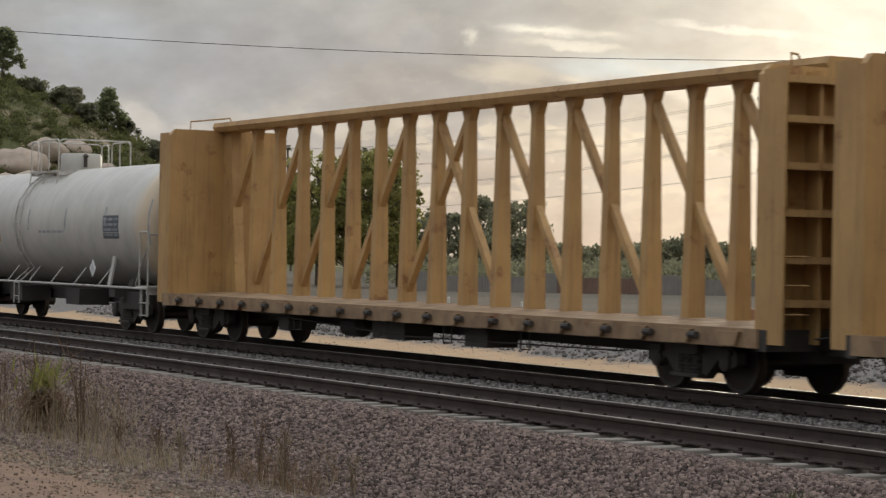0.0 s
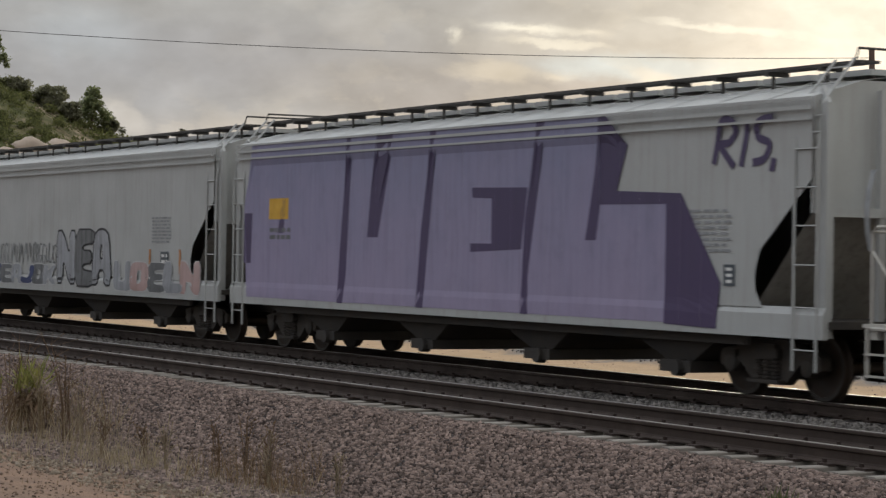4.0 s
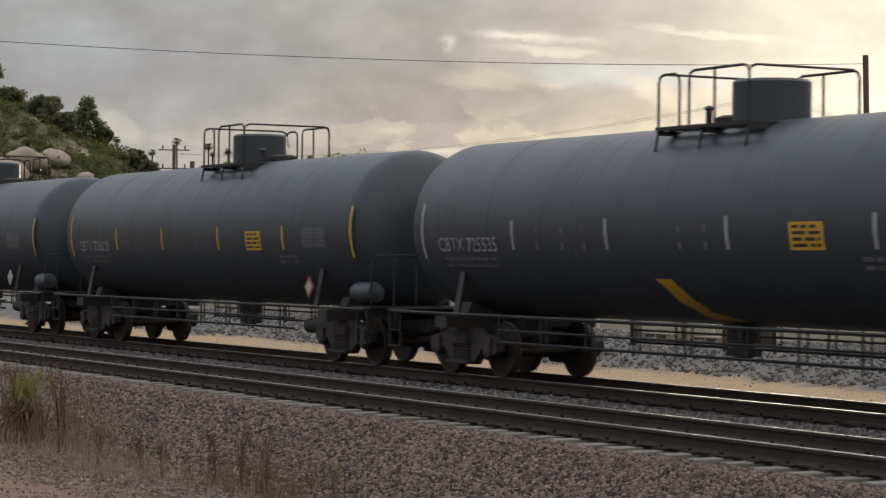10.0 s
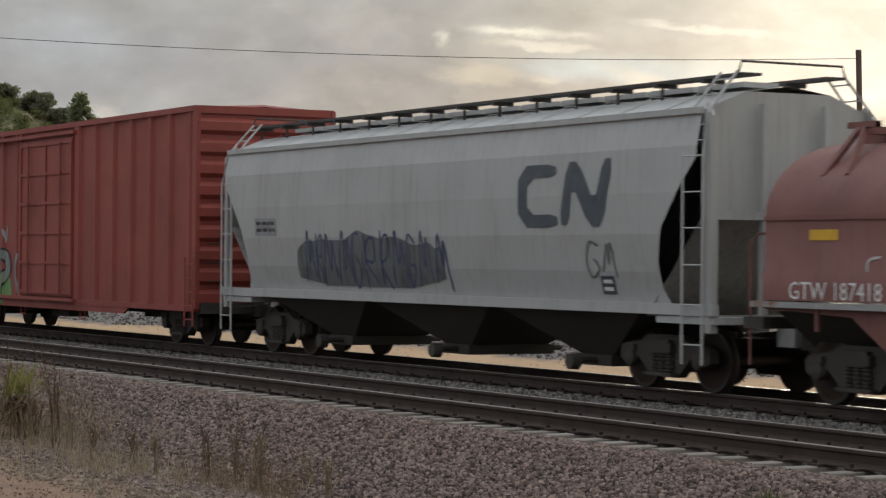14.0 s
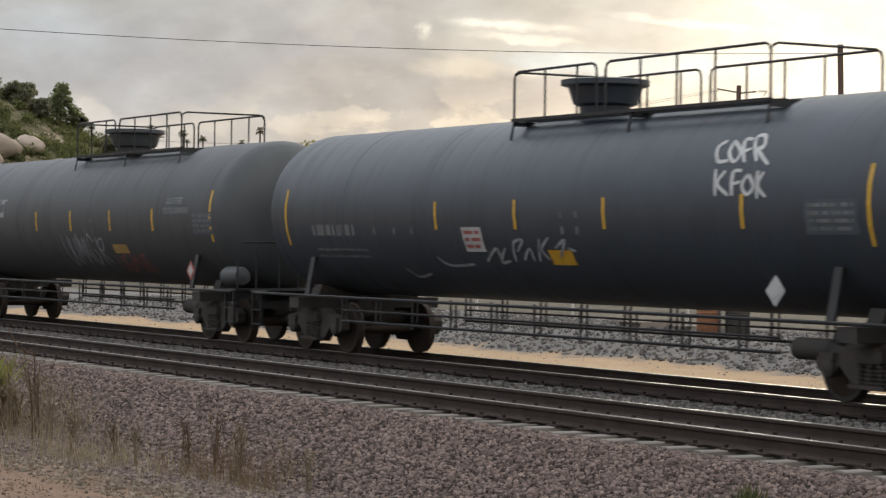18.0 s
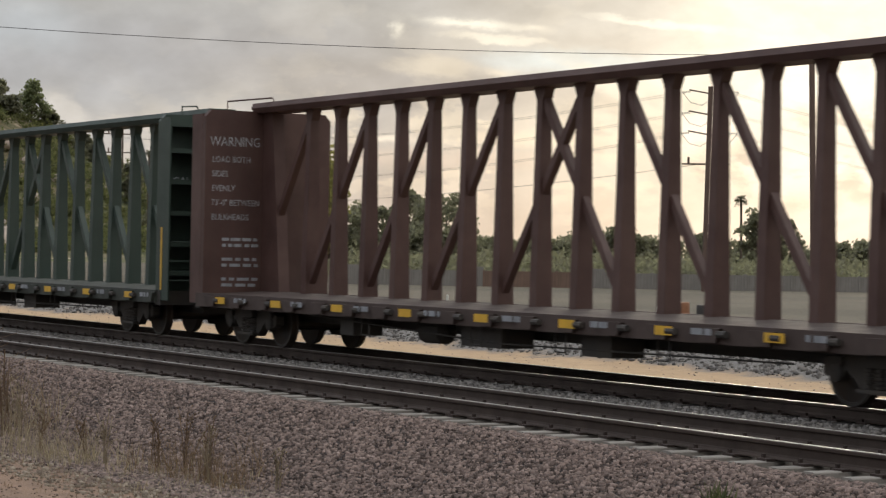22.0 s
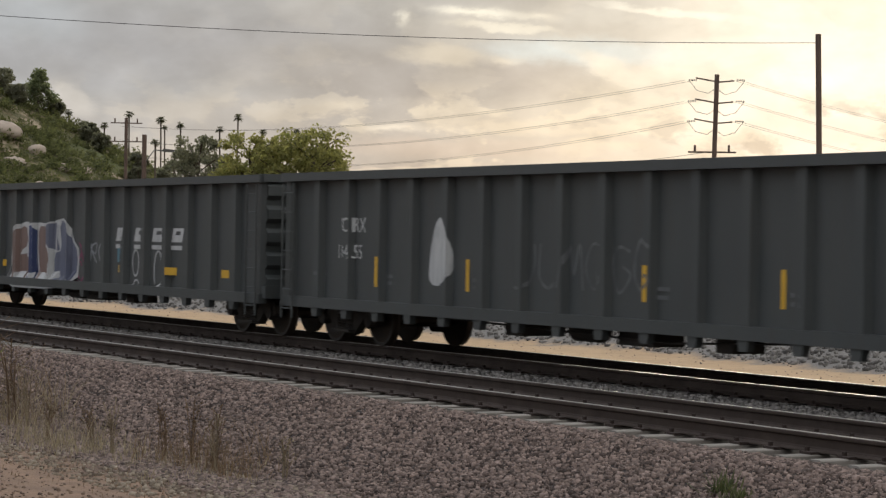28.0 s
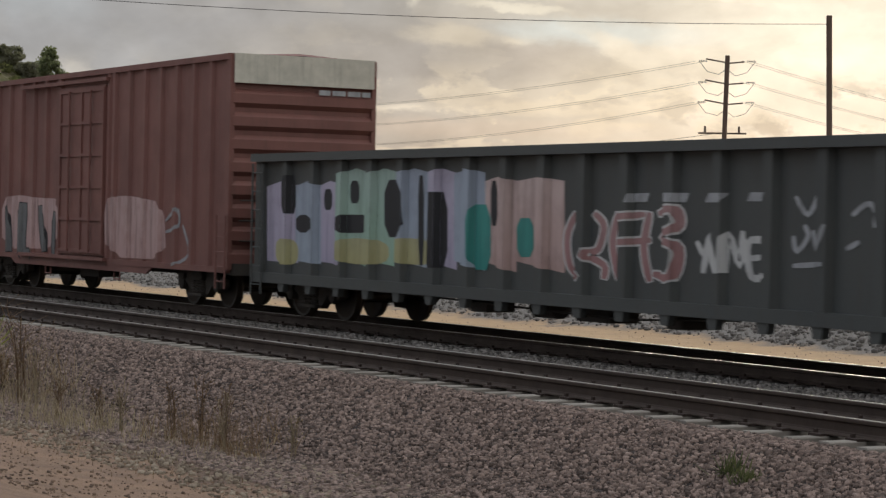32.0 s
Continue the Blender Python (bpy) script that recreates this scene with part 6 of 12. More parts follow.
# trees on and below the hill: bearing, distance, top, width, leaves
for b, d, top, w, mat, kind, nm in ((68.7, 442, 4.36, 7.2, LEAF_PINE, "pine", "pine_tree"), (69.75, 440, 4.36, 7.5, LEAF_DARK, "broad", "hillside_tree"), (70.75, 444, 4.55, 7.0, LEAF_DARK, "broad", "hillside_tree"), (71.5, 440, 5.9, 8.0, LEAF_PINE, "pine", "pine_tree"),
                                    (69.25, 436, 3.95, 5.0, LEAF_DARK, "broad", "hillside_tree"), (68.25, 446, 3.6, 4.4, LEAF_DARK, "broad", "hillside_tree"), (67.35, 430, 3.0, 4.5, LEAF_DARK, "broad", "hillside_tree"), (67.0, 425, 2.7, 4.0, LEAF_DARK, "broad", "hillside_tree"),
                                    (66.0, 400, 2.2, 4.5, LEAF_DARK, "broad", "hillside_tree"), (65.2, 330, 1.9, 5.0, LEAF_DARK, "broad", "hillside_tree")):
    x, y = spot(b, d)
    z = hill_z(b, d) - 0.3
    tree(nm, "dark pine with a tall uneven crown on the hill" if kind == "pine" else "dark olive tree on the hill", x, y, z, rise(top, d) - z, w, mat, int(b * 100), kind, 0.27, 80 if kind == "pine" else 70, 60)
for b, d, top, w, mat in ((64.5, 210, 2.72, 4.8, LEAF_DARK), (63.9, 215, 2.2, 4.0, LEAF_DARK), (62.95, 165, 2.75, 4.6, LEAF_BROAD), (62.2, 162, 2.5, 4.4, LEAF_BROAD), (61.45, 160, 2.92, 5.4, LEAF_BROAD), (60.75, 163, 2.4, 3.4, LEAF_BROAD), (63.5, 168, 1.9, 3.6, LEAF_BROAD), (64.2, 175, 1.5, 3.0, LEAF_DARK)):
    x, y = spot(b, d)
    tree("yard_tree", "yellow-green leafy tree beyond the yard" if mat is LEAF_BROAD else "dense dark green tree beyond the yard", x, y, -0.5, rise(top, d) + 0.5, w * 1.25, mat, int(b * 100), "broad", 0.15, 95, 85)
for b, d, top, w in ((57.4, 260, 1.50, 9.0), (58.3, 270, 1.6, 7.0), (59.4, 265, 1.2, 8.0), (56.1, 280, 0.35, 8.0), (54.6, 290, 0.35, 9.0), (52.7, 300, 0.7, 8.0), (51.7, 310, 0.45, 9.0), (50.2, 300, 0.6, 7.0), (48.9, 240, 1.25, 6.0), (48.4, 245, 1.0, 6.0), (47.1, 270, 0.4, 8.0),
                     (46.0, 280, 0.4, 9.0), (53.6, 320, 0.5, 8.0), (49.4, 310, 0.35, 8.0), (55.3, 300, 0.3, 9.0), (45.0, 270, 0.5, 8.0), (44.0, 260, 0.6, 8.0), (57.9, 255, 0.6, 10.0), (60.2, 250, 1.0, 8.0)):
    x, y = spot(b, d)
    tree("distant_tree", "hazy grey-green tree on the skyline", x, y, -0.6, rise(top, d) + 0.6, w, LEAF_DARK, int(b * 100), "broad", 0.28, 60, 50)
rng_h = np.random.default_rng(78)
cs, rs = [], []
for i in range(700):
    b, d = rng_h.uniform(43.0, 62.0), rng_h.uniform(185, 240)
    x, y = spot(b, d)
    cs.append((x, y, rng_h.uniform(-0.2, 1.3)))
    rs.append(rng_h.uniform(0.8, 1.7))
tagged(new("distant_hedge", leaf_cloud(cs, rs, 26, 0.25, rng_h, 0.8).mesh("distant_hedge", LEAF_DARK)), "low hazy grey-green brush along the far side of the yard", "shrubs", kind="stuff")

for i, (b, d, top, s) in enumerate(((67.88, 470, 3.31, 1.9), (66.92, 440, 2.98, 1.7), (66.26, 420, 3.3, 1.9), (65.4, 400, 3.17, 1.8), (65.3, 430, 2.95, 1.3), (64.88, 400, 3.03, 1.6), (63.8, 380, 2.94, 1.5), (63.36, 380, 3.28, 1.6), (62.69, 420, 2.89, 1.5), (61.74, 420, 2.91, 1.5), (65.55, 320, 2.55, 1.4),
                                    (65.05, 300, 2.2, 1.3), (64.75, 300, 2.25, 1.3), (63.7, 300, 2.2, 1.2), (68.15, 446, 3.5, 1.7), (51.43, 260, 1.65, 1.6), (51.32, 300, 0.6, 1.6), (49.45, 250, 1.63, 1.6), (48.75, 255, 1.5, 1.7), (53.27, 330, 0.52, 1.7), (53.0, 340, 0.5, 1.6), (46.68, 320, 0.44, 1.7), (45.95, 310, 0.33, 1.7), (50.9, 330, 0.5, 1.6))):
    x, y = spot(b, d)
    base = hill_z(b, d) if b > 62.5 and d > 300 else -0.6
    palm(x, y, base, rise(top, d) - base - s * 0.2, s * 0.68, 300 + i)


# poles and wires
def utility_pole(label, b, d, top, radius, arms=(), lean=0.0, low=()):
    x, y = spot(b, d)
    h = rise(top, d) + 0.6
    t = thing("utility_pole", label, "utility pole", "utility poles", (x, y, -0.6))
    t.matrix_basis = pose(x, y, -0.6, 0, 0, b)
    part("pole", Shape().tube([(0, 0, 0), (lean * 0.5, 0, h * 0.5), (lean, 0, h)], radius, 12), MAT_POLE, t, smooth=True)
    ends = []
    for el in arms:
        z = rise(el, d) + 0.6
        k = lean * z / h
        part("cross_arm", Shape().beam((k - 1.5, 0, z + 0.15), (k - 0.1, 0, z - 0.1), 0.1, 0.1).beam((k + 0.1, 0, z - 0.15), (k + 1.2, 0, z - 0.05), 0.1, 0.1), MAT_POLE, t)
        for e in (-1.5, 1.4):
            q = Shape()
            for i in range(5):
                q.lathe([(k + e + 0.12 * i * (1 if e > 0 else -1), 0.02), (k + e + 0.12 * i * (1 if e > 0 else -1) + 0.04, 0.09), (k + e + 0.12 * i * (1 if e > 0 else -1) + 0.08, 0.02)], "x", 8, (0, 0, z))
            part("insulator", q, MAT_INSUL, t)
        part("jumper_wire", Shape().tube([(k - 2.0, 0, z), (k - 1.4, 0, z - 0.75), (k - 0.6, 0, z - 0.95), (k, 0, z - 0.55)], 0.02, 5).tube([(k, 0, z - 0.6), (k + 0.6, 0, z - 1.05), (k + 1.4, 0, z - 0.8), (k + 2.0, 0, z)], 0.02, 5), MAT_WIRE, t)
    for el in low:
        z = rise(el, d) + 0.6
        part("cross_arm", Shape().box(-1.7, 1.7, -0.06, 0.06, z - 0.06, z + 0.06).box(-1.3, -1.15, -0.1, 0.1, z, z + 0.5).box(1.1, 1.25, -0.1, 0.1, z, z + 0.5), MAT_POLE, t)
    return t


def cable(label, a, b, sag, radius=0.014):
    a, b = Vector(a), Vector(b)
    pts = [a.lerp(b, k / 24) - Vector((0, 0, sag * 4 * (k / 24) * (1 - k / 24))) for k in range(25)]
    solid("overhead_cable", Shape().tube(pts, radius, 5), MAT_WIRE, label, "cable", "overhead cables")


utility_pole("tall bare brown wooden pole with a conduit", 47.5, 117, 5.7, 0.16, lean=-0.35)
utility_pole("wooden power pole with three tiers of insulator arms", 50.44, 150, 4.6, 0.17, (4.45, 3.88, 3.34), 0.25, (2.5,))
utility_pole("grey wooden pole with two cross arms", 66.34, 230, 3.14, 0.19, low=(3.0, 2.5))
x, y = spot(65.85, 150)
lamp = thing("street_lamp", "dark wooden post with a street lamp on an arm", "street lamp", at=(x, y, -0.6))
lamp.matrix_basis = pose(x, y, -0.6, 0, 0, 65.85)
part("post", Shape().tube([(0, 0, 0), (0, 0, rise(2.7, 150) + 0.6)], 0.17, 10), MAT_POLE, lamp)
part("arm", Shape().tube([(0, 0, 7.4), (0.35, 0, 8.0), (0.7, 0, 8.5), (1.3, 0, 8.5)], 0.04, 6), MAT_INSUL, lamp)
part("lamp_head", Shape().prism([(1.2, 8.42), (1.35, 8.62), (2.1, 8.55), (2.2, 8.45), (1.8, 8.36)], -0.16, 0.16, "y"), MAT_INSUL, lamp)

xr, yr = spot(47.62, 117)
xl, yl = spot(86.0, 112)
cable("single black cable strung high across the yard", (xr, yr, 13.12), (xl, yl, 14.8), 1.2, 0.018)
x2, y2 = spot(50.44, 150)
xa, ya = spot(66.34, 230)
xb, yb = spot(36.0, 240)
for k, el in enumerate((4.45, 3.88, 3.34)):
    z = rise(el, 150)
    for off in (-0.35, 0.35):
        cable("sagging power line between wooden poles", (x2 - 1.6, y2 - 1.0 + off, z), (xa, ya + off * 2, 13.6 - 1.5 * k), 1.6 + 0.3 * k, 0.011)
        cable("sagging power line between wooden poles", (x2 + 1.2, y2 + 1.0 + off, z), (xb, yb + off * 2, 11.5 - 1.6 * k), 2.2, 0.011)
cable("bundle of low lines on the power pole", (x2, y2, rise(2.52, 150)), (xa, ya, 6.6), 1.2, 0.016)

# yard: low wall, posts and litter behind the sand
MAT_WALLBLOCK = material("dusty_grey_wall", (0.20, 0.185, 0.17), 0.9, scale=0.6, streak=0.4)
MAT_WALLRUST = material("rusty_panel_wall", (0.16, 0.10, 0.075), 0.8, scale=0.6, streak=0.5)
w0, w1 = spot(60.5, 150), spot(44.0, 165)
for i in range(26):
    a, b = Vector((*w0, 0)).lerp(Vector((*w1, 0)), i / 26), Vector((*w0, 0)).lerp(Vector((*w1, 0)), (i + 1) / 26)
    h = 0.55 if i % 5 else 0.85
    ang = math.degrees(math.atan2(b.y - a.y, b.x - a.x))
    ln = (b - a).length
    t = tagged(new("yard_wall_panel", Shape().box(0.03, ln - 0.03, -0.08, 0.08, -0.1, h + 0.55).box(-0.08, 0.08, -0.12, 0.12, -0.1, h + 0.62).mesh("yard_wall_panel", MAT_WALLRUST if i in (6, 7, 8, 9) else MAT_WALLBLOCK)), "low dusty wall panel at the back of the yard", "wall", "yard wall panels")
    t.matrix_basis = pose(a.x, a.y, -0.55, 0, 0, ang)
MAT_POST = material("white_post_paint", (0.6, 0.58, 0.52), 0.6, streak=0.3)
for i, (x, y) in enumerate(((-107.98, 47.68), (-102.54, 47.17), (-97.10, 46.76), (-91.68, 46.55), (-86.25, 46.14), (-79.75, 45.94), (-72.16, 45.63), (-64.58, 45.43))):
    s = Shape().tube([(0, 0, -0.2), (0, 0, 0.75)], 0.055, 8).lathe([(0.74, 0.06), (0.78, 0.03)], "z", 8)
    solid("marker_post", s, MAT_POST, "white marker post at the edge of the yard", "post", "marker posts", at=(x, y, ground_z(x, y)))
MAT_RUSTDRUM = material("rusty_drum", (0.27, 0.12, 0.06), 0.7, rust=0.5)
for x, y, r, h, m in ((-47.80, 34.25, 0.28, 0.85, MAT_RUSTDRUM), (-47.09, 34.66, 0.3, 0.8, MAT_UNDER)):
    solid("steel_drum", Shape().lathe([(0, r * 0.96), (0.03, r), (h * 0.33, r), (h * 0.34, r + 0.015), (h * 0.36, r), (h * 0.66, r), (h * 0.67, r + 0.015), (h * 0.69, r), (h - 0.03, r), (h, r * 0.96)], "z", 20), m, "weathered steel drum behind the track", "drum", "drums", smooth=True, at=(x, y, ground_z(x, y) - 0.02))
MAT_PALLET = material("grey_pallet_wood", (0.26, 0.22, 0.18), 0.9, scale=2.0)
for k, (x, y) in enumerate(((-52.34, 35.48), (-50.31, 35.68))):
    p = thing("wooden_pallet", "grey weathered wooden pallet on the gravel", "pallet", "pallets", (x, y, ground_z(x, y)))
    for i in range(6):
        part("slat", Shape().box(-0.6, 0.6, -0.55 + i * 0.2, -0.42 + i * 0.2, 0.12, 0.145), MAT_PALLET, p)
    for i in range(3):
        part("bearer", Shape().box(-0.6 + i * 0.55, -0.5 + i * 0.55, -0.55, 0.58, 0.0, 0.12), MAT_PALLET, p)
stones("yard_rubble", 16000, -89.6, -29.1, 30.76, 37.94, 0.045, MAT_STONE_GREY, "grey broken rock bank behind the sandy strip", 3)
stones("sand_litter", 1500, -89.6, -24.6, 24.00, 30.76, 0.014, MAT_STONE, "scattered pebbles on the sand", 4)


# ---- plants in front of the line ----
def blades(name, label, clumps, per, seed, mat, lo, hi, wide, kind="stuff"):
    rng = np.random.default_rng(seed)
    s = Shape()
    for cx, cy, rad, hs in clumps:
        for i in range(per):
            a, d = rng.random() * 6.283, rad * rng.random() ** 0.7
            x, y = cx + d * math.cos(a), cy + d * math.sin(a)
            z = ground_z(x, y) - 0.02
            h = rng.uniform(lo, hi) * hs
            bx, by = rng.normal(0, 0.34 * h), rng.normal(0, 0.34 * h)
            w = wide * rng.uniform(0.6, 1.3)
            dx, dy = math.cos(a) * w, math.sin(a) * w
            s.add([(x - dx, y - dy, z), (x + dx, y + dy, z), (x + bx * 0.4 + dx * 0.7, y + by * 0.4 + dy * 0.7, z + h * 0.55), (x + bx * 0.4 - dx * 0.7, y + by * 0.4 - dy * 0.7, z + h * 0.55), (x + bx, y + by, z + h)],
                  [(0, 1, 2, 3), (3, 2, 4)])
    return tagged(new(name, s.mesh(name, mat)), label, "grass", kind=kind)


def weed(x, y, h, seed, mat, label="tall dead weed with thin branching stalks"):
    rng = np.random.default_rng(seed)
    s = Shape()
    z = ground_z(x, y) - 0.02
    for i in range(5):
        a = rng.random() * 6.283
        hh = h * rng.uniform(0.65, 1.0)
        lx, ly = rng.normal(0, 0.10 * h), rng.normal(0, 0.10 * h)
        bx, by = rng.normal(0, 0.03), rng.normal(0, 0.03)
        pts = [(bx + lx * k * k, by + ly * k * k, hh * k) for k in (0, 0.35, 0.7, 1.0)]
        s.tube(pts, 0.0055, 4)
        for j in range(9):
            k = rng.uniform(0.3, 0.98)
            p = Vector((bx + lx * k * k, by + ly * k * k, hh * k))
            q = p + Vector((rng.normal(0, 0.09), rng.normal(0, 0.09), rng.uniform(0.04, 0.16))) * h
            s.tube([p, q], 0.003, 3)
            if j % 2:
                s.lathe([(q.z - 0.012, 0.004), (q.z, 0.012), (q.z + 0.012, 0.004)], "z", 5, (q.x, q.y, 0))
    tagged(solid("dead_weed", s, mat, label, "weed", "dead weeds"), "").matrix_basis = pose(x, y, z)


MAT_STRAW = leaf_mat("dry_straw", (0.25, 0.2, 0.145), (0.46, 0.38, 0.285), 0.8)
MAT_STALK = leaf_mat("dead_stalk", (0.16, 0.105, 0.07), (0.27, 0.19, 0.13), 0.8)
MAT_AGAVE = leaf_mat("yucca_leaf", (0.20, 0.22, 0.07), (0.36, 0.33, 0.12), 0.8)
MAT_GREENWEED = leaf_mat("green_weed_leaf", (0.075, 0.09, 0.045), (0.14, 0.15, 0.075), 0.8)
blades("dry_grass", "dry straw-coloured grass at the foot of the ballast", [(-33.16, 10.77, 1.0, 1.0), (-31.66, 10.97, 0.9, 1.1), (-30.14, 10.87, 0.9, 0.8), (-28.62, 10.77, 0.8, 0.6), (-27.31, 10.66, 0.6, 0.7), (-26.04, 10.87, 0.6, 0.5), (-35.02, 11.07, 1.2, 1.0), (-37.19, 11.18, 1.3, 1.0), (-24.77, 11.18, 0.5, 0.4), (-29.42, 10.05, 1.0, 0.35), (-32.22, 9.95, 1.2, 0.4), (-23.96, 10.56, 0.7, 0.3), (-33.87, 11.48, 0.8, 1.3), (-32.15, 11.59, 0.6, 1.2), (-27.94, 10.46, 0.5, 1.0), (-29.26, 10.66, 0.5, 1.1), (-36.25, 11.59, 0.9, 1.3)], 80, 41, MAT_STRAW, 0.12, 0.6, 0.005)
blades("dry_litter_grass", "flattened dead grass and twigs on the dirt", [(-37.6 + 1.188 * k, 9.74 + 0.35 * math.sin(k * 1.7), 1.1, 0.5) for k in range(14)], 90, 42, MAT_STALK, 0.04, 0.2, 0.005)
blades("brown_weed_patch", "brown dried weed stems at the foot of the ballast", [(-25.42, 11.23, 0.55, 1.0), (-24.90, 11.38, 0.5, 1.0), (-26.28, 11.18, 0.5, 0.8), (-24.13, 11.28, 0.4, 0.6), (-32.23, 11.28, 1.0, 1.3), (-34.08, 11.48, 1.1, 1.5)], 80, 43, MAT_STALK, 0.25, 0.7, 0.004)
for i, (x, y, h) in enumerate(((-32.53, 10.97, 1.25), (-32.01, 11.18, 1.1), (-33.71, 10.87, 1.3), (-31.13, 11.07, 1.0), (-34.39, 11.28, 1.5), (-33.00, 11.48, 1.55), (-27.22, 10.77, 0.75), (-25.86, 11.28, 0.85), (-25.33, 11.38, 0.8), (-24.88, 11.18, 0.7), (-26.50, 11.18, 0.7), (-29.71, 10.87, 0.7), (-23.72, 11.48, 0.5), (-28.42, 10.97, 0.6), (-35.45, 11.07, 1.1), (-36.44, 11.28, 1.2))):
    weed(x, y, h, 500 + i, MAT_STALK if i % 3 else MAT_STRAW)
x, y = -34.07, 11.28
yucca = thing("yucca", "yellow-green spiky yucca above a skirt of dead leaves", "yucca", at=(x, y, ground_z(x, y) - 0.02))
rng_y = np.random.default_rng(9)
for nm, n, z0, up, ln, mat in (("green_leaves", 90, 0.75, (0.15, 1.3), 0.42, MAT_AGAVE), ("dead_skirt", 170, 0.55, (-1.3, 0.1), 0.6, MAT_STALK)):
    s = Shape()
    for i in range(n):
        a, u = rng_y.random() * 6.283, rng_y.uniform(*up)
        d = Vector((math.cos(a) * math.cos(u), math.sin(a) * math.cos(u), math.sin(u)))
        o = Vector((rng_y.normal(0, 0.14), rng_y.normal(0, 0.14), z0 + rng_y.normal(0, 0.08)))
        w = d.cross(Vector((0.1, 0.2, 1))).normalized() * 0.016
        l = ln * rng_y.uniform(0.6, 1.1)
        tip = o + d * l
        tip.z = max(0.03, tip.z)
        s.add([o - w, o + w, o + d * l * 0.5 + w, tip, o + d * l * 0.5 - w], [(0, 1, 2, 4), (4, 2, 3)])
    part(nm, s, mat, yucca)
for x, y, h in ((-17.31, 12.87, 0.27), (-16.97, 12.77, 0.18)):
    s = Shape()
    rng_g = np.random.default_rng(int(-x * 100))
    for i in range(80):
        a, u = rng_g.random() * 6.283, rng_g.uniform(0.3, 1.45)
        d = Vector((math.cos(a) * math.cos(u), math.sin(a) * math.cos(u), math.sin(u)))
        o = Vector((rng_g.normal(0, 0.06), rng_g.normal(0, 0.06), 0))
        w = d.cross(Vector((0.1, 0.2, 1))).normalized() * 0.008
        l = h * rng_g.uniform(0.5, 1.1)
        s.add([o - w, o + w, o + d * l * 0.6 + w, o + d * l, o + d * l * 0.6 - w], [(0, 1, 2, 4), (4, 2, 3)])
    solid("green_weed", s, MAT_GREENWEED, "small fresh green weed on the ballast", "weed", "green weeds", at=(x, y, ground_z(x, y) - 0.02))


# ---- the train, front to rear; places are metres along it ----
P_YELLOW = material("centerbeam_yellow_paint", (0.45, 0.275, 0.105), 0.6, second=(0.33, 0.19, 0.075), scale=0.8, streak=0.35, rust=0.25)
P_YELLOW_DECK = material("centerbeam_tan_deck", (0.30, 0.20, 0.11), 0.75, second=(0.16, 0.10, 0.06), scale=2.0, rust=0.3)
P_BROWN = material("centerbeam_brown_paint", (0.085, 0.044, 0.036), 0.6, second=(0.05, 0.022, 0.018), scale=0.8, streak=0.2)
P_BROWN_DECK = material("centerbeam_brown_deck", (0.06, 0.04, 0.034), 0.8, scale=2.0, streak=0.2)
P_GREEN = material("centerbeam_green_paint", (0.032, 0.05, 0.04), 0.55, second=(0.024, 0.038, 0.03), scale=0.8, streak=0.15)
P_GREEN_DECK = material("centerbeam_green_deck", (0.042, 0.046, 0.038), 0.8, scale=2.0, streak=0.2)
P_CREAM = tank_paint("cream_tank_paint", (0.47, 0.425, 0.34), 0.42, 0.07, head=7.67)
P_GREYWHITE = tank_paint("greyish_white_tank_paint", (0.43, 0.415, 0.375), 0.42, 0.07, head=7.67)
P_SOOTY = tank_paint("sooty_cream_tank_paint", (0.48, 0.44, 0.37), 0.45, 0.3, spill=(-6.5, 4.65, (0.062, 0.056, 0.054)), rust_top=0.6, head=7.67)
P_WHITE = tank_paint("white_tank_paint", (0.52, 0.495, 0.435), 0.36, 0.05, head=7.1)
P_WHITE_RUST = tank_paint("rust_topped_white_tank_paint", (0.51, 0.48, 0.42), 0.36, 0.07, rust_top=1.0)
P_BLACK = tank_paint("black_tank_paint", (0.037, 0.047, 0.06), 0.38, 0.2, grime=0.1)
P_BLACK_DULL = tank_paint("dull_black_tank_paint", (0.058, 0.063, 0.067), 0.48, 0.2, grime=0.1)
P_SLATE = tank_paint("faded_black_tank_paint", (0.08, 0.093, 0.11), 0.45, 0.2, grime=0.15)
P_HOP = material("hopper_light_grey_paint", (0.385, 0.395, 0.39), 0.5, second=(0.34, 0.345, 0.335), scale=0.7, streak=0.25, streak_colour=(0.16, 0.11, 0.075))
P_HOP_WORN = material("hopper_worn_grey_paint", (0.44, 0.43, 0.395), 0.55, second=(0.36, 0.345, 0.31), scale=0.9, streak=0.3, streak_colour=(0.10, 0.05, 0.03), rust=0.12)
P_HOP_TAN = material("hopper_tan_paint", (0.50, 0.475, 0.40), 0.5, second=(0.44, 0.41, 0.34), scale=0.7, streak=0.2)
P_HOP_UNDER = material("hopper_tan_underside", (0.34, 0.31, 0.27), 0.7, second=(0.16, 0.14, 0.12), scale=0.6, streak=0.6)
P_RED = material("boxcar_red_paint", (0.27, 0.055, 0.042), 0.55, second=(0.20, 0.045, 0.036), scale=0.6, streak=0.25)
P_OXIDE = material("boxcar_oxide_paint", (0.185, 0.078, 0.066), 0.6, second=(0.13, 0.056, 0.048), scale=0.6, streak=0.25)
P_COIL = material("coil_car_oxide_paint", (0.20, 0.082, 0.068), 0.6, second=(0.14, 0.058, 0.05), scale=0.7, streak=0.3)
P_COIL_SILL = material("coil_car_scuffed_steel", (0.30, 0.30, 0.29), 0.6, rust=0.4)
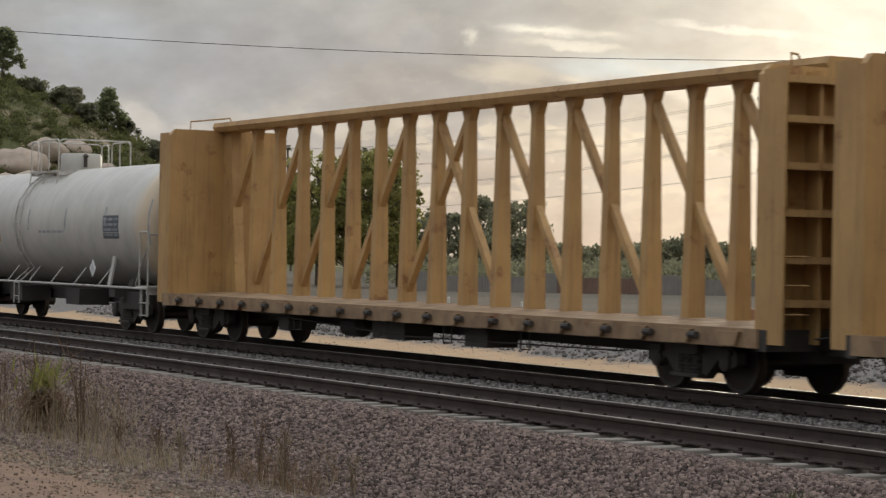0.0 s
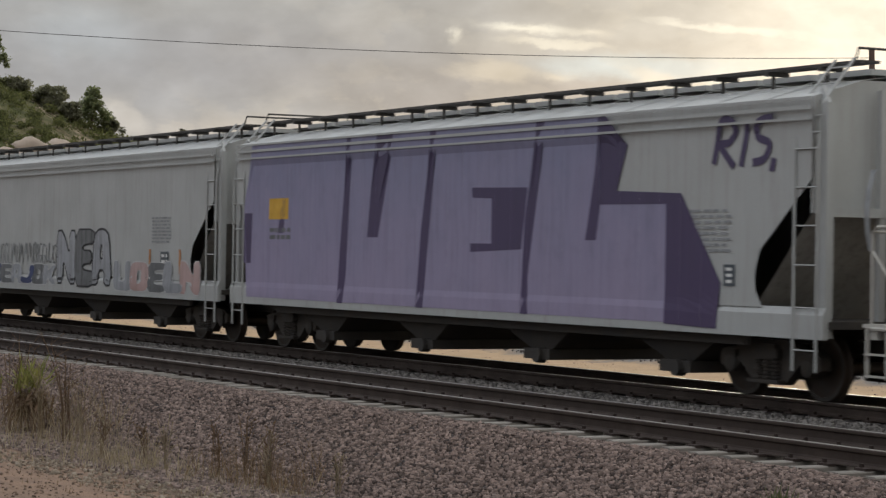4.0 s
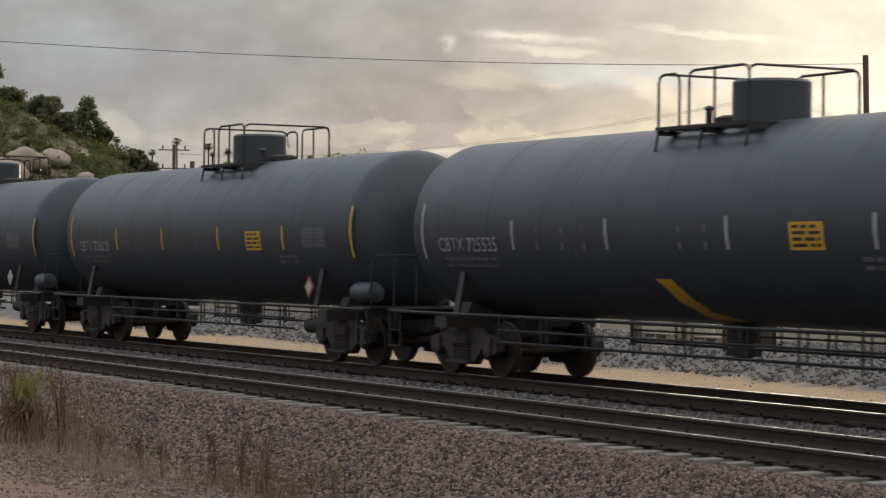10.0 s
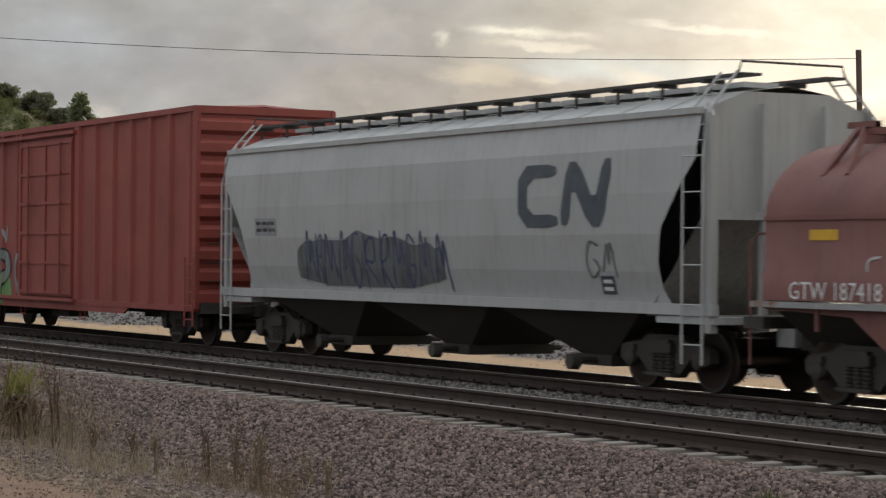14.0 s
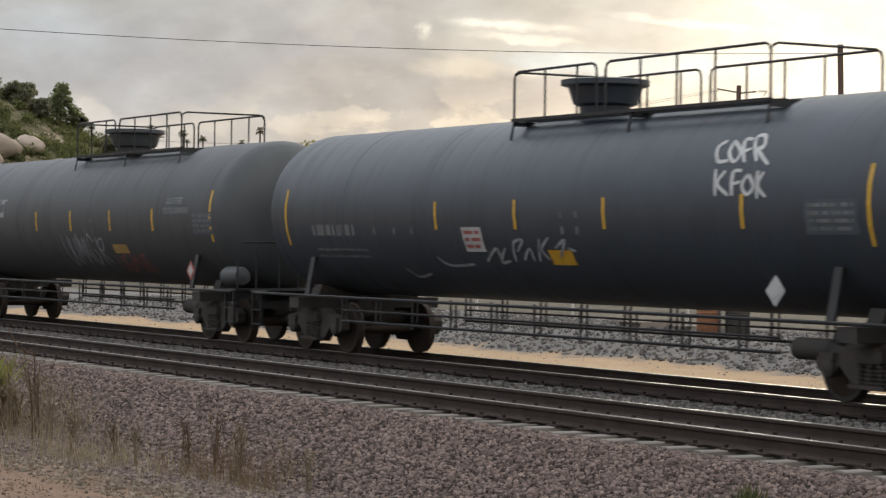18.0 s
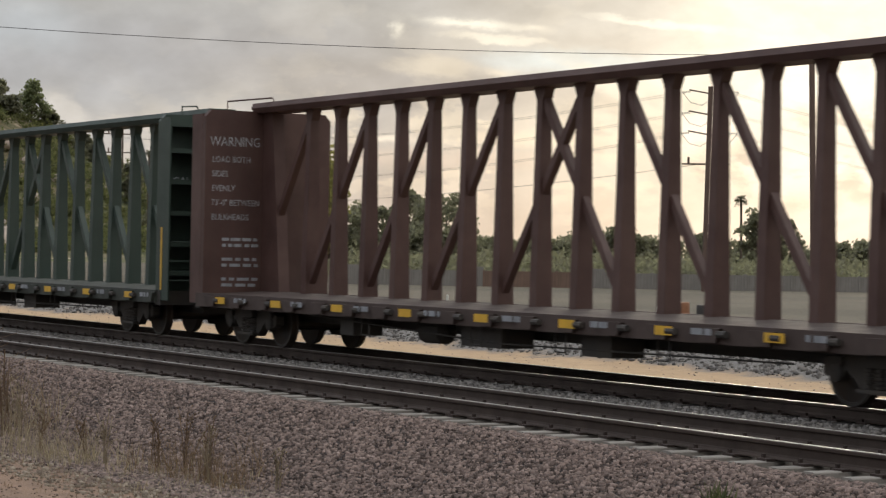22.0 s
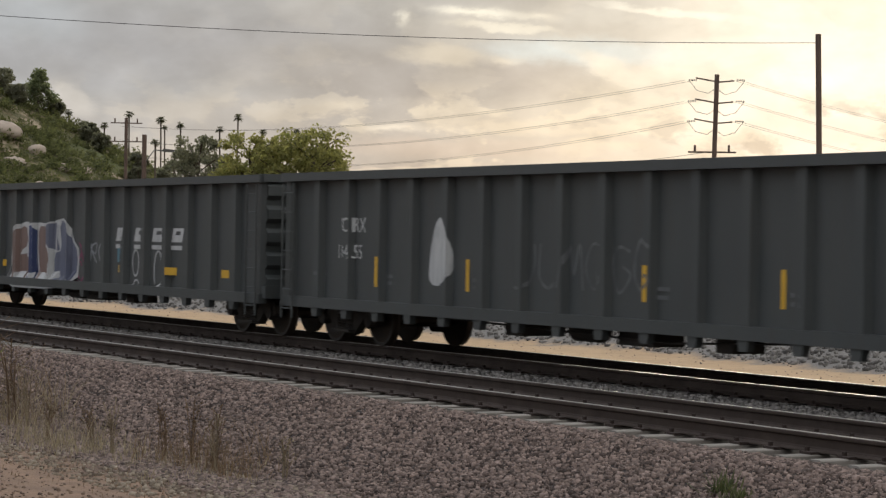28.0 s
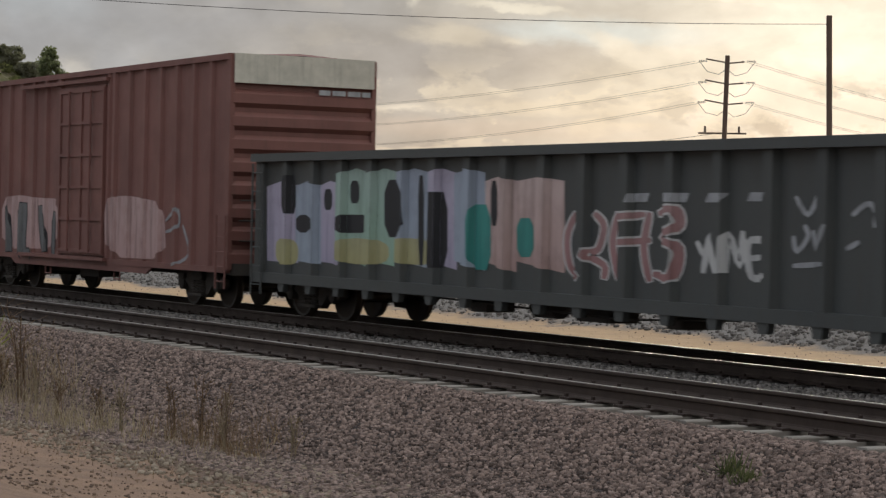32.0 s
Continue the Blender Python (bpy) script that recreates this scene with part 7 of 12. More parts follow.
P_GOND = material("gondola_black_paint", (0.047, 0.053, 0.055), 0.5, second=(0.064, 0.068, 0.066), scale=0.8, streak=0.2, streak_colour=(0.05, 0.035, 0.025))
P_PALE = material("pale_end_panel_paint", (0.55, 0.53, 0.46), 0.5, streak=0.3)

SETS = "cars of the freight train"
centerbeam_car("yellow centre-beam lumber flat car, empty, on the far track", "centre-beam cars", -24.73, -0.54, P_YELLOW, P_YELLOW_DECK)
cb1 = centerbeam_car("faded yellow centre-beam lumber flat car, empty", "centre-beam cars", -49.46, -25.32, P_YELLOW, P_YELLOW_DECK)
ta = tank_car("greyish white tank car with a low bonnet and pipe railings", "tank cars", -67.88, -49.46, P_GREYWHITE, MAT_WHITE_PIPE, side_ladder=-0.95, end_rail=True, deep_sill=MAT_UNDER, rail=(-1.29, 0.78), dome_x=-0.22, reservoir=False, stripe_mat=MAT_LETTER_FADED, shift=0.18, inset=2.75)
tb = tank_car("cream tank car blackened along its sides with soot and rust", "tank cars", -86.24, -67.88, P_SOOTY, MAT_WHITE_PIPE, side_ladder=-0.95, ladder_mat=MAT_UNDER, end_rail=True, deep_sill=MAT_UNDER, rail=(-0.58, 1.58), dome_x=0.47, reservoir=False, stripe_mat=MAT_LETTER_FADED, shift=0.18, inset=2.75)
tc = tank_car("cream tank car with a ladder and sooty end", "tank cars", -104.60, -86.24, P_CREAM, MAT_WHITE_PIPE, side_ladder=-0.8, end_rail=True, deep_sill=MAT_UNDER, rail=(-0.64, 1.47), dome_x=0.3, reservoir=False, stripe_mat=MAT_LETTER_FADED, shift=0.18, inset=2.75)
h1 = hopper_car("light grey covered hopper with a purple painted side", "covered hoppers", -124.90, -104.60, P_HOP)
h2 = hopper_car("light grey covered hopper with painted scrawl along the sill", "covered hoppers", -146.12, -124.90, P_HOP)
h3 = hopper_car("rust-streaked grey covered hopper with pink and green painting", "covered hoppers", -165.67, -146.12, P_HOP_WORN)
h4 = hopper_car("light grey covered hopper with faded painted letters", "covered hoppers", -186.68, -165.67, P_HOP)
w1 = tank_car("clean white tank car with a slim bonnet", "tank cars", -204.50, -186.68, P_WHITE, MAT_WHITE_PIPE, r=1.53, zc=2.58, dome="slim", side_ladder=-1.0, end_rail=True, rail=(-1.33, 1.96), dome_x=-0.47, valve_x=0.66, stripes=[], walk_mat=MAT_WHITE_PIPE, stripe_mat=MAT_LETTER_FADED)
w2 = tank_car("white tank car with rust stains along the top", "tank cars", -222.21, -204.50, P_WHITE_RUST, MAT_WHITE_PIPE, r=1.53, zc=2.58, dome="slim", side_ladder=-0.4, end_rail=True, rail=(-1.17, 2.24), dome_x=1.18, valve_x=0.02, stripes=[], walk_mat=MAT_WHITE_PIPE, stripe_mat=MAT_LETTER_FADED)
blacks = []
for a, b, rl, dx, vx in ((-240.30, -222.21, (-0.8, 1.32), 0.59, -0.4), (-258.44, -240.30, (-0.34, 1.65), 0.36, 1.3), (-276.64, -258.44, (-0.34, 1.65), 0.36, 1.3), (-294.89, -276.64, (-0.34, 1.65), 0.36, 1.3)):
    blacks.append(tank_car("glossy black tank car with yellow reflective stripes", "tank cars", a, b, P_BLACK, MAT_BLACK_PIPE, dome="drum", rail=rl, dome_x=dx, valve_x=vx, stripes=[]))
co = coil_car("red oxide steel coil car with a round-topped hood", SETS, -311.85, -294.89, P_COIL, P_COIL_SILL)
h5 = hopper_car("grey covered hopper with curved sides and a dark logo", "covered hoppers", -329.83, -311.85, P_HOP, round_wall=True, bays=3)
b1 = box_car("red high box car with ribbed sides and a painted panel", "box cars", -350.51, -329.83, P_RED, P_RED, top=5.12, pitch=1.06, door=(-1.84, 1.75), gap=0.95)
h6 = hopper_car("tan covered hopper with curved sides and small paintings", "covered hoppers", -369.20, -350.51, P_HOP_TAN, round_wall=True, under=P_HOP_UNDER, dark=P_HOP_UNDER, bays=3)
b2 = box_car("oxide red high box car covered by a turquoise mural", "box cars", -389.61, -369.20, P_OXIDE, P_OXIDE, end_top=P_PALE, top=5.21, pitch=0.8, door=(-1.81, 1.68))
lpg = []
for a, b, lab, pnt, rl, dx in ((-410.67, -389.61, "long black pressure tank car with white scrawl", P_BLACK, (-0.95, 5.4), 0.17), (-431.19, -410.67, "long black pressure tank car with painted scrawl below", P_BLACK_DULL, (-0.6, 5.35), 0.55),
                               (-451.28, -431.19, "long black pressure tank car with a long top walkway", P_BLACK_DULL, (-7.6, 5.3), 0.4), (-471.80, -451.28, "long black pressure tank car with yellow stripes", P_BLACK_DULL, (-4.8, 1.3), 0.15)):
    lpg.append(tank_car(lab, "tank cars", a, b, pnt, MAT_BLACK_PIPE, r=1.53, zc=2.62, dome="bucket", rail=rl, dome_x=dx, rail_top=4.85, stripes=[]))
cb2 = centerbeam_car("dark brown centre-beam lumber flat car with warning lettering", "centre-beam cars", -495.88, -471.80, P_BROWN, P_BROWN_DECK, 0.23, -0.07, 1.12)
cb3 = centerbeam_car("dark green centre-beam lumber flat car, empty", "centre-beam cars", -520.29, -496.53, P_GREEN, P_GREEN_DECK, 0.23, -0.16, 1.095)
g1 = tank_car("faded slate-black tank car with a white scrawled outline", "tank cars", -539.73, -520.29, P_SLATE, MAT_BLACK_PIPE, r=1.5, zc=2.48, dome="open", rail=(-1.19, 0.68), dome_x=-0.4, side_ladder=-1.3, stripes=[], rail_top=4.72, reservoir=False)
g2 = tank_car("faded slate-black tank car with a dark spill below the dome", "tank cars", -558.41, -539.73, P_SLATE, MAT_BLACK_PIPE, r=1.5, zc=2.48, dome="open", rail=(-0.89, 0.98), dome_x=-0.1, side_ladder=-1.3, stripes=[], rail_top=4.72, reservoir=False)
k1 = tank_car("dull black pressure tank car with white scrawl on its side", "tank cars", -578.07, -558.41, P_BLACK_DULL, MAT_BLACK_PIPE, r=1.55, zc=2.64, dome="bucket", rail=(-1.1, 5.0), dome_x=0.06, rail_top=4.85, stripes=[])
k2 = tank_car("dull black pressure tank car with a pale label panel", "tank cars", -598.97, -578.07, P_BLACK_DULL, MAT_BLACK_PIPE, r=1.55, zc=2.64, dome="bucket", rail=(-5.4, 1.36), dome_x=0.16, rail_top=4.85, stripes=[])
gonds = []
for a, b, lab in ((-620.03, -598.97, "black gondola with yellow reflectors and a white painted shape"), (-642.11, -620.03, "black gondola with outlined purple and brown painting"), (-663.82, -642.11, "black gondola with blue, pink and orange painting"),
                  (-685.53, -663.82, "black gondola with a small white painted bird"), (-707.34, -685.53, "black gondola with a rainbow painting across its side")):
    gonds.append(gondola_car(lab, "gondolas", a, b, P_GOND))
b3 = box_car("oxide red high box car with a pale end panel", "box cars", -725.30, -707.61, P_OXIDE, P_OXIDE, end_top=P_PALE, top=5.12, pitch=0.81, door=(-1.01, 1.63), gap=0.45)
h7 = hopper_car("light grey covered hopper at the end of the view", "covered hoppers", -746.87, -725.30, P_HOP)


# ---- lettering, labels and spray paint on the cars ----
def spray(name, low, high, z0, z1, blotch=0.25, dark=(0.05, 0.05, 0.05)):
    """Sprayed paint that fades from one colour to another up the side, patchy and dusty."""
    low, high = (tuple(0.8 * c for c in q) for q in (low, high))
    m = bpy.data.materials.new(name)
    m.use_nodes = True
    n = Nodes(m.node_tree)
    v = n.add("ShaderNodeTexCoord").outputs["Object"]
    z = n.add("ShaderNodeSeparateXYZ", {0: v}).outputs["Z"]
    k = n.math("ADD", n.math("DIVIDE", n.math("SUBTRACT", z, z0), z1 - z0), n.math("MULTIPLY", n.math("SUBTRACT", n.noise(v, 1.1, 4, 0.6), 0.5), 0.7), clamp=True)
    col = n.mix(k, low, high)
    col = n.mix(n.ramp(n.noise(v, 2.4, 6, 0.65), [(0.5, 0.0), (0.75, blotch)]), col, dark)
    col = n.mix(n.math("MULTIPLY", n.ramp(n.noise(n.mapped(v, scale=(7.0, 7.0, 0.6)), 1.0, 4, 0.6), [(0.46, 0.0), (0.72, 1.0)]), min(1.0, blotch * 1.8)), col, tuple(c * 0.45 for c in low))
    b = n.add("ShaderNodeBsdfPrincipled", {"Base Color": col, "Roughness": 0.6, "Specular IOR Level": 0.3})
    n.add("ShaderNodeOutputMaterial", {0: b.outputs[0]})
    return m


S_WHITE = spray("spray_white", (0.50, 0.50, 0.50), (0.62, 0.62, 0.61), 0.8, 2.6)
S_PALE = spray("spray_pale_grey", (0.30, 0.31, 0.33), (0.40, 0.41, 0.43), 0.8, 2.6, 0.4)
S_BLACK = spray("spray_black", (0.02, 0.02, 0.024), (0.03, 0.03, 0.034), 0.8, 2.6, 0.1)
S_DIM = spray("spray_dim_grey", (0.13, 0.135, 0.14), (0.19, 0.195, 0.20), 0.8, 2.6, 0.5)
S_PINK = spray("spray_pink", (0.42, 0.27, 0.25), (0.60, 0.47, 0.45), 0.9, 2.4)
S_MAGENTA = spray("spray_magenta", (0.33, 0.09, 0.17), (0.22, 0.06, 0.115), 0.8, 2.2, 0.5)
S_PURPLE = spray("spray_purple", (0.34, 0.29, 0.42), (0.24, 0.24, 0.36), 0.9, 4.0, 0.15)
S_PURPLE_DARK = spray("spray_dark_purple", (0.085, 0.06, 0.13), (0.075, 0.06, 0.12), 0.9, 4.0, 0.1)
S_GREEN = spray("spray_green", (0.17, 0.32, 0.11), (0.12, 0.24, 0.09), 0.8, 2.3, 0.3)
S_OLIVE = spray("spray_olive", (0.42, 0.44, 0.16), (0.30, 0.34, 0.27), 0.8, 2.3, 0.3)
S_BROWN = spray("spray_brown", (0.26, 0.115, 0.06), (0.27, 0.17, 0.145), 0.9, 2.3)
S_UMBER = spray("spray_umber", (0.20, 0.13, 0.11), (0.24, 0.17, 0.15), 0.9, 2.3)
S_NAVY = spray("spray_navy", (0.035, 0.05, 0.13), (0.05, 0.07, 0.17), 0.9, 2.3)
S_BLUE = spray("spray_blue", (0.12, 0.25, 0.30), (0.09, 0.22, 0.29), 0.9, 2.2)
S_TURQ = spray("spray_turquoise", (0.27, 0.38, 0.37), (0.30, 0.41, 0.37), 0.6, 4.8, 0.6, (0.13, 0.16, 0.16))
S_SKYBLUE = spray("spray_sky_blue", (0.10, 0.24, 0.33), (0.20, 0.32, 0.35), 0.6, 2.4, 0.6)
S_DUSTPINK = spray("spray_dusty_pink", (0.42, 0.23, 0.21), (0.38, 0.17, 0.15), 0.6, 3.0, 0.4)
S_LILAC = spray("spray_lilac", (0.40, 0.36, 0.48), (0.50, 0.46, 0.58), 0.9, 2.7)
S_YELLOW = spray("spray_yellow", (0.42, 0.39, 0.19), (0.40, 0.40, 0.27), 0.9, 2.3)
S_STRAW = spray("spray_straw", (0.31, 0.30, 0.19), (0.33, 0.325, 0.25), 0.9, 2.3, 0.4)
S_MINT = spray("spray_mint", (0.30, 0.46, 0.36), (0.38, 0.50, 0.45), 0.9, 2.7)
S_TEAL = spray("spray_teal", (0.03, 0.22, 0.20), (0.07, 0.30, 0.27), 0.9, 2.4)
S_RED = spray("spray_red", (0.30, 0.09, 0.085), (0.36, 0.15, 0.14), 0.9, 2.3)
S_RUST = spray("rust_run", (0.13, 0.055, 0.03), (0.09, 0.04, 0.025), 1.0, 3.0, 0.3)
S_MURALGREY = spray("spray_mural_grey", (0.33, 0.37, 0.36), (0.42, 0.44, 0.42), 0.6, 4.8, 0.45, (0.18, 0.20, 0.20))
S_STRAND = spray("spray_dark_teal_line", (0.055, 0.07, 0.075), (0.06, 0.075, 0.075), 0.6, 4.8, 0.2)
S_BRIGHTBLUE = spray("spray_bright_blue", (0.08, 0.25, 0.42), (0.10, 0.28, 0.44), 0.6, 2.6, 0.2)
S_MAROON = spray("spray_maroon", (0.12, 0.03, 0.06), (0.10, 0.03, 0.055), 0.8, 2.2, 0.2)
S_PALEBLUE = spray("spray_pale_blue", (0.34, 0.40, 0.48), (0.36, 0.41, 0.50), 0.8, 2.8, 0.25)
S_SLATE = spray("spray_slate_blue", (0.12, 0.13, 0.19), (0.17, 0.18, 0.24), 0.9, 2.4, 0.3)
S_PINKRED = spray("spray_dull_pink_red", (0.34, 0.17, 0.17), (0.40, 0.25, 0.25), 0.9, 2.4, 0.3)
S_BLUSH = spray("spray_blush", (0.46, 0.30, 0.29), (0.50, 0.36, 0.35), 0.7, 2.4, 0.5, (0.22, 0.10, 0.09))
S_GREYGREEN = spray("spray_grey_green", (0.20, 0.30, 0.14), (0.24, 0.25, 0.25), 0.9, 1.7, 0.3)
M_TAN_LABEL = material("label_tan", (0.42, 0.27, 0.09), 0.5, spread=0.3, scale=4.0, bump=0.02)
M_YELLOW_LABEL = material("label_yellow", (0.60, 0.34, 0.03), 0.5, spread=0.2, scale=4.0, bump=0.02)
M_ORANGE = material("stripe_orange", (0.45, 0.19, 0.06), 0.5, spread=0.3, bump=0.02)
M_DARK_LABEL = material("label_dark_blue_grey", (0.065, 0.08, 0.095), 0.5, spread=0.2, bump=0.02)
M_PALE_LABEL = material("label_pale", (0.46, 0.46, 0.45), 0.5, spread=0.2, bump=0.02)


def raised(place, d):
    """The same side, d metres further out."""
    def f(x, z):
        p = place(x, z)
        return (p[0], p[1] - d, p[2])
    return f


def hopper_side(place):
    """Follows the sill below and the bands above on a straight-sided hopper."""
    def f(x, z):
        y = -1.592
        if z < 1.3:
            y = -1.606 if z < 1.2 else -1.606 + (z - 1.2) * 0.14
        elif z > 3.70:
            y = -1.622
        return (x * ALONG, y, z)
    return f


def rounded(pts, times=1):
    for _ in range(times):
        out = []
        for a, b in zip(pts, pts[1:] + pts[:1]):
            out += [(a[0] * 0.78 + b[0] * 0.22, a[1] * 0.78 + b[1] * 0.22), (a[0] * 0.22 + b[0] * 0.78, a[1] * 0.22 + b[1] * 0.78)]
        pts = out
    return pts


def grown(pts, d):
    """A closed outline pushed out by d."""
    area = sum(a[0] * b[1] - b[0] * a[1] for a, b in zip(pts, pts[1:] + pts[:1]))
    s = 1 if area > 0 else -1
    out = []
    for a, p, b in zip(pts[-1:] + pts[:-1], pts, pts[1:] + pts[:1]):
        n = Vector((0.0, 0.0))
        for u, v in ((a, p), (p, b)):
            e = Vector((v[1] - u[1], u[0] - v[0]))
            if e.length > 1e-9:
                n += e.normalized()
        n = n.normalized() if n.length > 1e-6 else Vector((0.0, 0.0))
        out.append((p[0] + s * d * n.x, p[1] + s * d * n.y))
    return out


# block shapes for sprayed pieces in a unit square: outline, then holes
GLYPHS = {
    "comb": [[(0, 0), (1, 0), (1, .24), (.42, .27), (.42, .4), (.88, .42), (.86, .62), (.42, .62), (.42, .75), (1, .78), (1, 1), (0, 1)]],
    "ring": [[(.1, 0), (.9, 0), (1, .2), (1, .8), (.85, 1), (.15, 1), (0, .8), (0, .2)], [(.38, .25), (.62, .25), (.62, .72), (.38, .72)]],
    "cup": [[(.1, 0), (.9, 0), (1, .15), (1, 1), (.66, 1), (.64, .3), (.36, .3), (.34, 1), (0, 1), (0, .15)]],
    "arch": [[(0, 0), (.32, 0), (.36, .28), (.64, .28), (.68, 0), (1, 0), (.85, .9), (.65, 1), (.35, 1), (.15, .9)], [(.4, .46), (.6, .46), (.55, .74), (.45, .74)]],
    "zig": [[(0, 0), (.3, 0), (.32, .5), (.68, 0), (1, 0), (1, 1), (.7, 1), (.68, .5), (.32, 1), (0, 1)]],
    "hook": [[(0, .05), (.7, 0), (1, .2), (1, 1), (.62, 1), (.62, .36), (.4, .3), (0, .4)]],
    "fork": [[(0, 0), (.34, 0), (.36, .38), (.7, 0), (1, .06), (.62, .52), (1, .95), (.72, 1), (.36, .66), (.34, 1), (0, 1)]],
    "leg": [[(0, 0), (1, 0), (1, .3), (.42, .32), (.42, 1), (0, 1)]],
}


def glyph(kind, x0, x1, z0, z1, lean=0.0, grow=0.0, smooth=1, arch=0.0, mid=0.0, span=1.0):
    out = []
    for k, loop in enumerate(GLYPHS[kind]):
        pts = [(x0 + p * (x1 - x0) + lean * q, z0 + q * (z1 - z0)) for p, q in loop]
        pts = [(x, z + arch * max(0.0, 1 - ((x - mid) / span) ** 2) * (z - z0) / (z1 - z0)) for x, z in pts]
        if grow:
            pts = grown(pts, grow if k == 0 else -grow)
        out.append(rounded(pts, smooth))
    return out


def piece(car, place, cuts, x0, x1, z0, z1, kinds, fills, edge, seed=1, rim=0.05, overlap=0.06, lean=0.0, arch=0.0, label="sprayed block letter", smooth=1, dz=0.14, shadow=None):
    """A sprayed row of block shapes, each a rim with a filling on it."""
    rng = random.Random(seed)
    n = len(kinds)
    w = (x1 - x0) / n
    mid, span = (x0 + x1) / 2, (x1 - x0) * 0.55
    for i, k in enumerate(kinds):
        a, b = x0 + i * w - overlap, x0 + (i + 1) * w + overlap
        lo, hi = z0 + rng.uniform(0, 0.05) * (z1 - z0), z1 - rng.uniform(0, 0.1) * (z1 - z0)
        ln = lean + rng.uniform(-0.06, 0.06)
        d = 0.0012 * (i % 2)
        if shadow is not None:
            part("painted_shadow", painted(glyph(k, a + 0.1, b + 0.1, lo - 0.03, hi - 0.03, ln, rim + 0.02, smooth, arch, mid, span), raised(place, d), cuts, dz), shadow, car, "dark sprayed edge")
        o = part("painted_letter", painted(glyph(k, a, b, lo, hi, ln, rim, smooth, arch, mid, span), raised(place, 0.0025 + d), cuts, dz), edge, car, label)
        part("painted_fill", painted(glyph(k, a, b, lo, hi, ln, 0.0, smooth, arch, mid, span), raised(place, 0.005 + d), cuts, dz), fills[i % len(fills)], o)


def ribbon(s, pts, width, place):
    """A brush stroke along a path on the side."""
    v = [Vector(p) for p in pts]
    row = []
    for i, p in enumerate(v):
        t = v[min(i + 1, len(v) - 1)] - v[max(i - 1, 0)]
        t = t.normalized() if t.length > 1e-6 else Vector((1.0, 0.0))
        row.append((p + Vector((-t.y, t.x)) * width / 2, p - Vector((-t.y, t.x)) * width / 2))
    for (a, b), (c, d) in zip(row, row[1:]):
        s.add([place(*b), place(*d), place(*c), place(*a)], [(0, 1, 2, 3)])


def curve_through(pts, steps=6):
    out = []
    p = [pts[0]] + list(pts) + [pts[-1]]
    for a, b, c, d in zip(p, p[1:], p[2:], p[3:]):
        for k in range(steps):
            t = k / steps
            out.append(tuple(0.5 * (2 * b[i] + (c[i] - a[i]) * t + (2 * a[i] - 5 * b[i] + 4 * c[i] - d[i]) * t * t + (3 * b[i] - a[i] - 3 * c[i] + d[i]) * t ** 3) for i in (0, 1)))
    return out + [tuple(pts[-1])]


def outline(path, w, stretch):
    """The closed edge of a thick stroke along a path; letters are drawn wide, so it is broader across than up."""
    p = [Vector(q) for q in curve_through(path, 4)]
    left, right = [], []
    for i, q in enumerate(p):
        d = p[min(i + 1, len(p) - 1)] - p[max(i - 1, 0)]
        d = Vector((d.x / stretch, d.y))
        d = d.normalized() if d.length > 1e-6 else Vector((0.0, 1.0))
        n = Vector((-d.y * stretch, d.x)) * w / 2
        if i in (0, len(p) - 1):
            q = q + Vector((d.x * stretch, d.y)) * w * (-0.3 if i == 0 else 0.3)
            n = n * 0.7
        left.append(tuple(q + n))
        right.append(tuple(q - n))
    return left + right[::-1]


def fat(car, place, cuts, path, w, fill, edge, rim, lift, stretch, label):
    """One thick sprayed stroke, with an edge of another colour if given."""
    if edge is not None:
        o = part("painted_letter", painted([outline(path, w + 2 * rim, stretch)], raised(place, lift), cuts, 0.3), edge, car, label)
        return part("painted_fill", painted([outline(path, w, stretch)], raised(place, lift + 0.0025), cuts, 0.3), fill, o)
    return part("painted_stroke", painted([outline(path, w, stretch)], raised(place, lift), cuts, 0.3), fill, car, label)


def scrawl(car, place, x0, x1, z0, z1, mat, seed, width=0.04, pitch=0.32, label="hand-drawn paint scrawl", slant=0.08):
    """Loose loops and strokes of a marker or spray can that spell nothing."""
    rng = random.Random(seed)
    s = Shape()
    x = x0
    h = z1 - z0
    while x < x1 - pitch * 0.4:
        w = pitch * rng.uniform(0.7, 1.2)
        kind = rng.random()
        if kind < 0.3:
            pts = [(x, z1), (x + w * 0.1, z0 + h * 0.2), (x + w * 0.5, z0), (x + w * 0.8, z0 + h * 0.4), (x + w * 0.75, z1)]
        elif kind < 0.55:
            pts = [(x + w * 0.7, z1 - h * 0.1), (x + w * 0.2, z1), (x, z0 + h * 0.5), (x + w * 0.3, z0), (x + w * 0.75, z0 + h * 0.25), (x + w * 0.4, z0 + h * 0.5)]
        elif kind < 0.8:
            pts = [(x, z0), (x + w * 0.25, z1), (x + w * 0.45, z0 + h * 0.35), (x + w * 0.6, z1 - h * 0.1), (x + w * 0.85, z0)]
        else:
            pts = [(x + w * 0.1, z1), (x + w * 0.15, z0), (x + w * 0.2, z1 - h * 0.2), (x + w * 0.7, z1 - h * 0.05), (x + w * 0.6, z0 + h * 0.5), (x + w * 0.2, z0 + h * 0.45), (x + w * 0.8, z0)]
        pts = [(p + rng.uniform(-0.06, 0.06) * w + slant * (q - z0), q + rng.uniform(-0.1, 0.1) * h) for p, q in pts]
        ribbon(s, curve_through(pts), width * rng.uniform(0.8, 1.15), place)
        x += w * rng.uniform(0.85, 1.05)
    return part("painted_scrawl", s, mat, car, label)


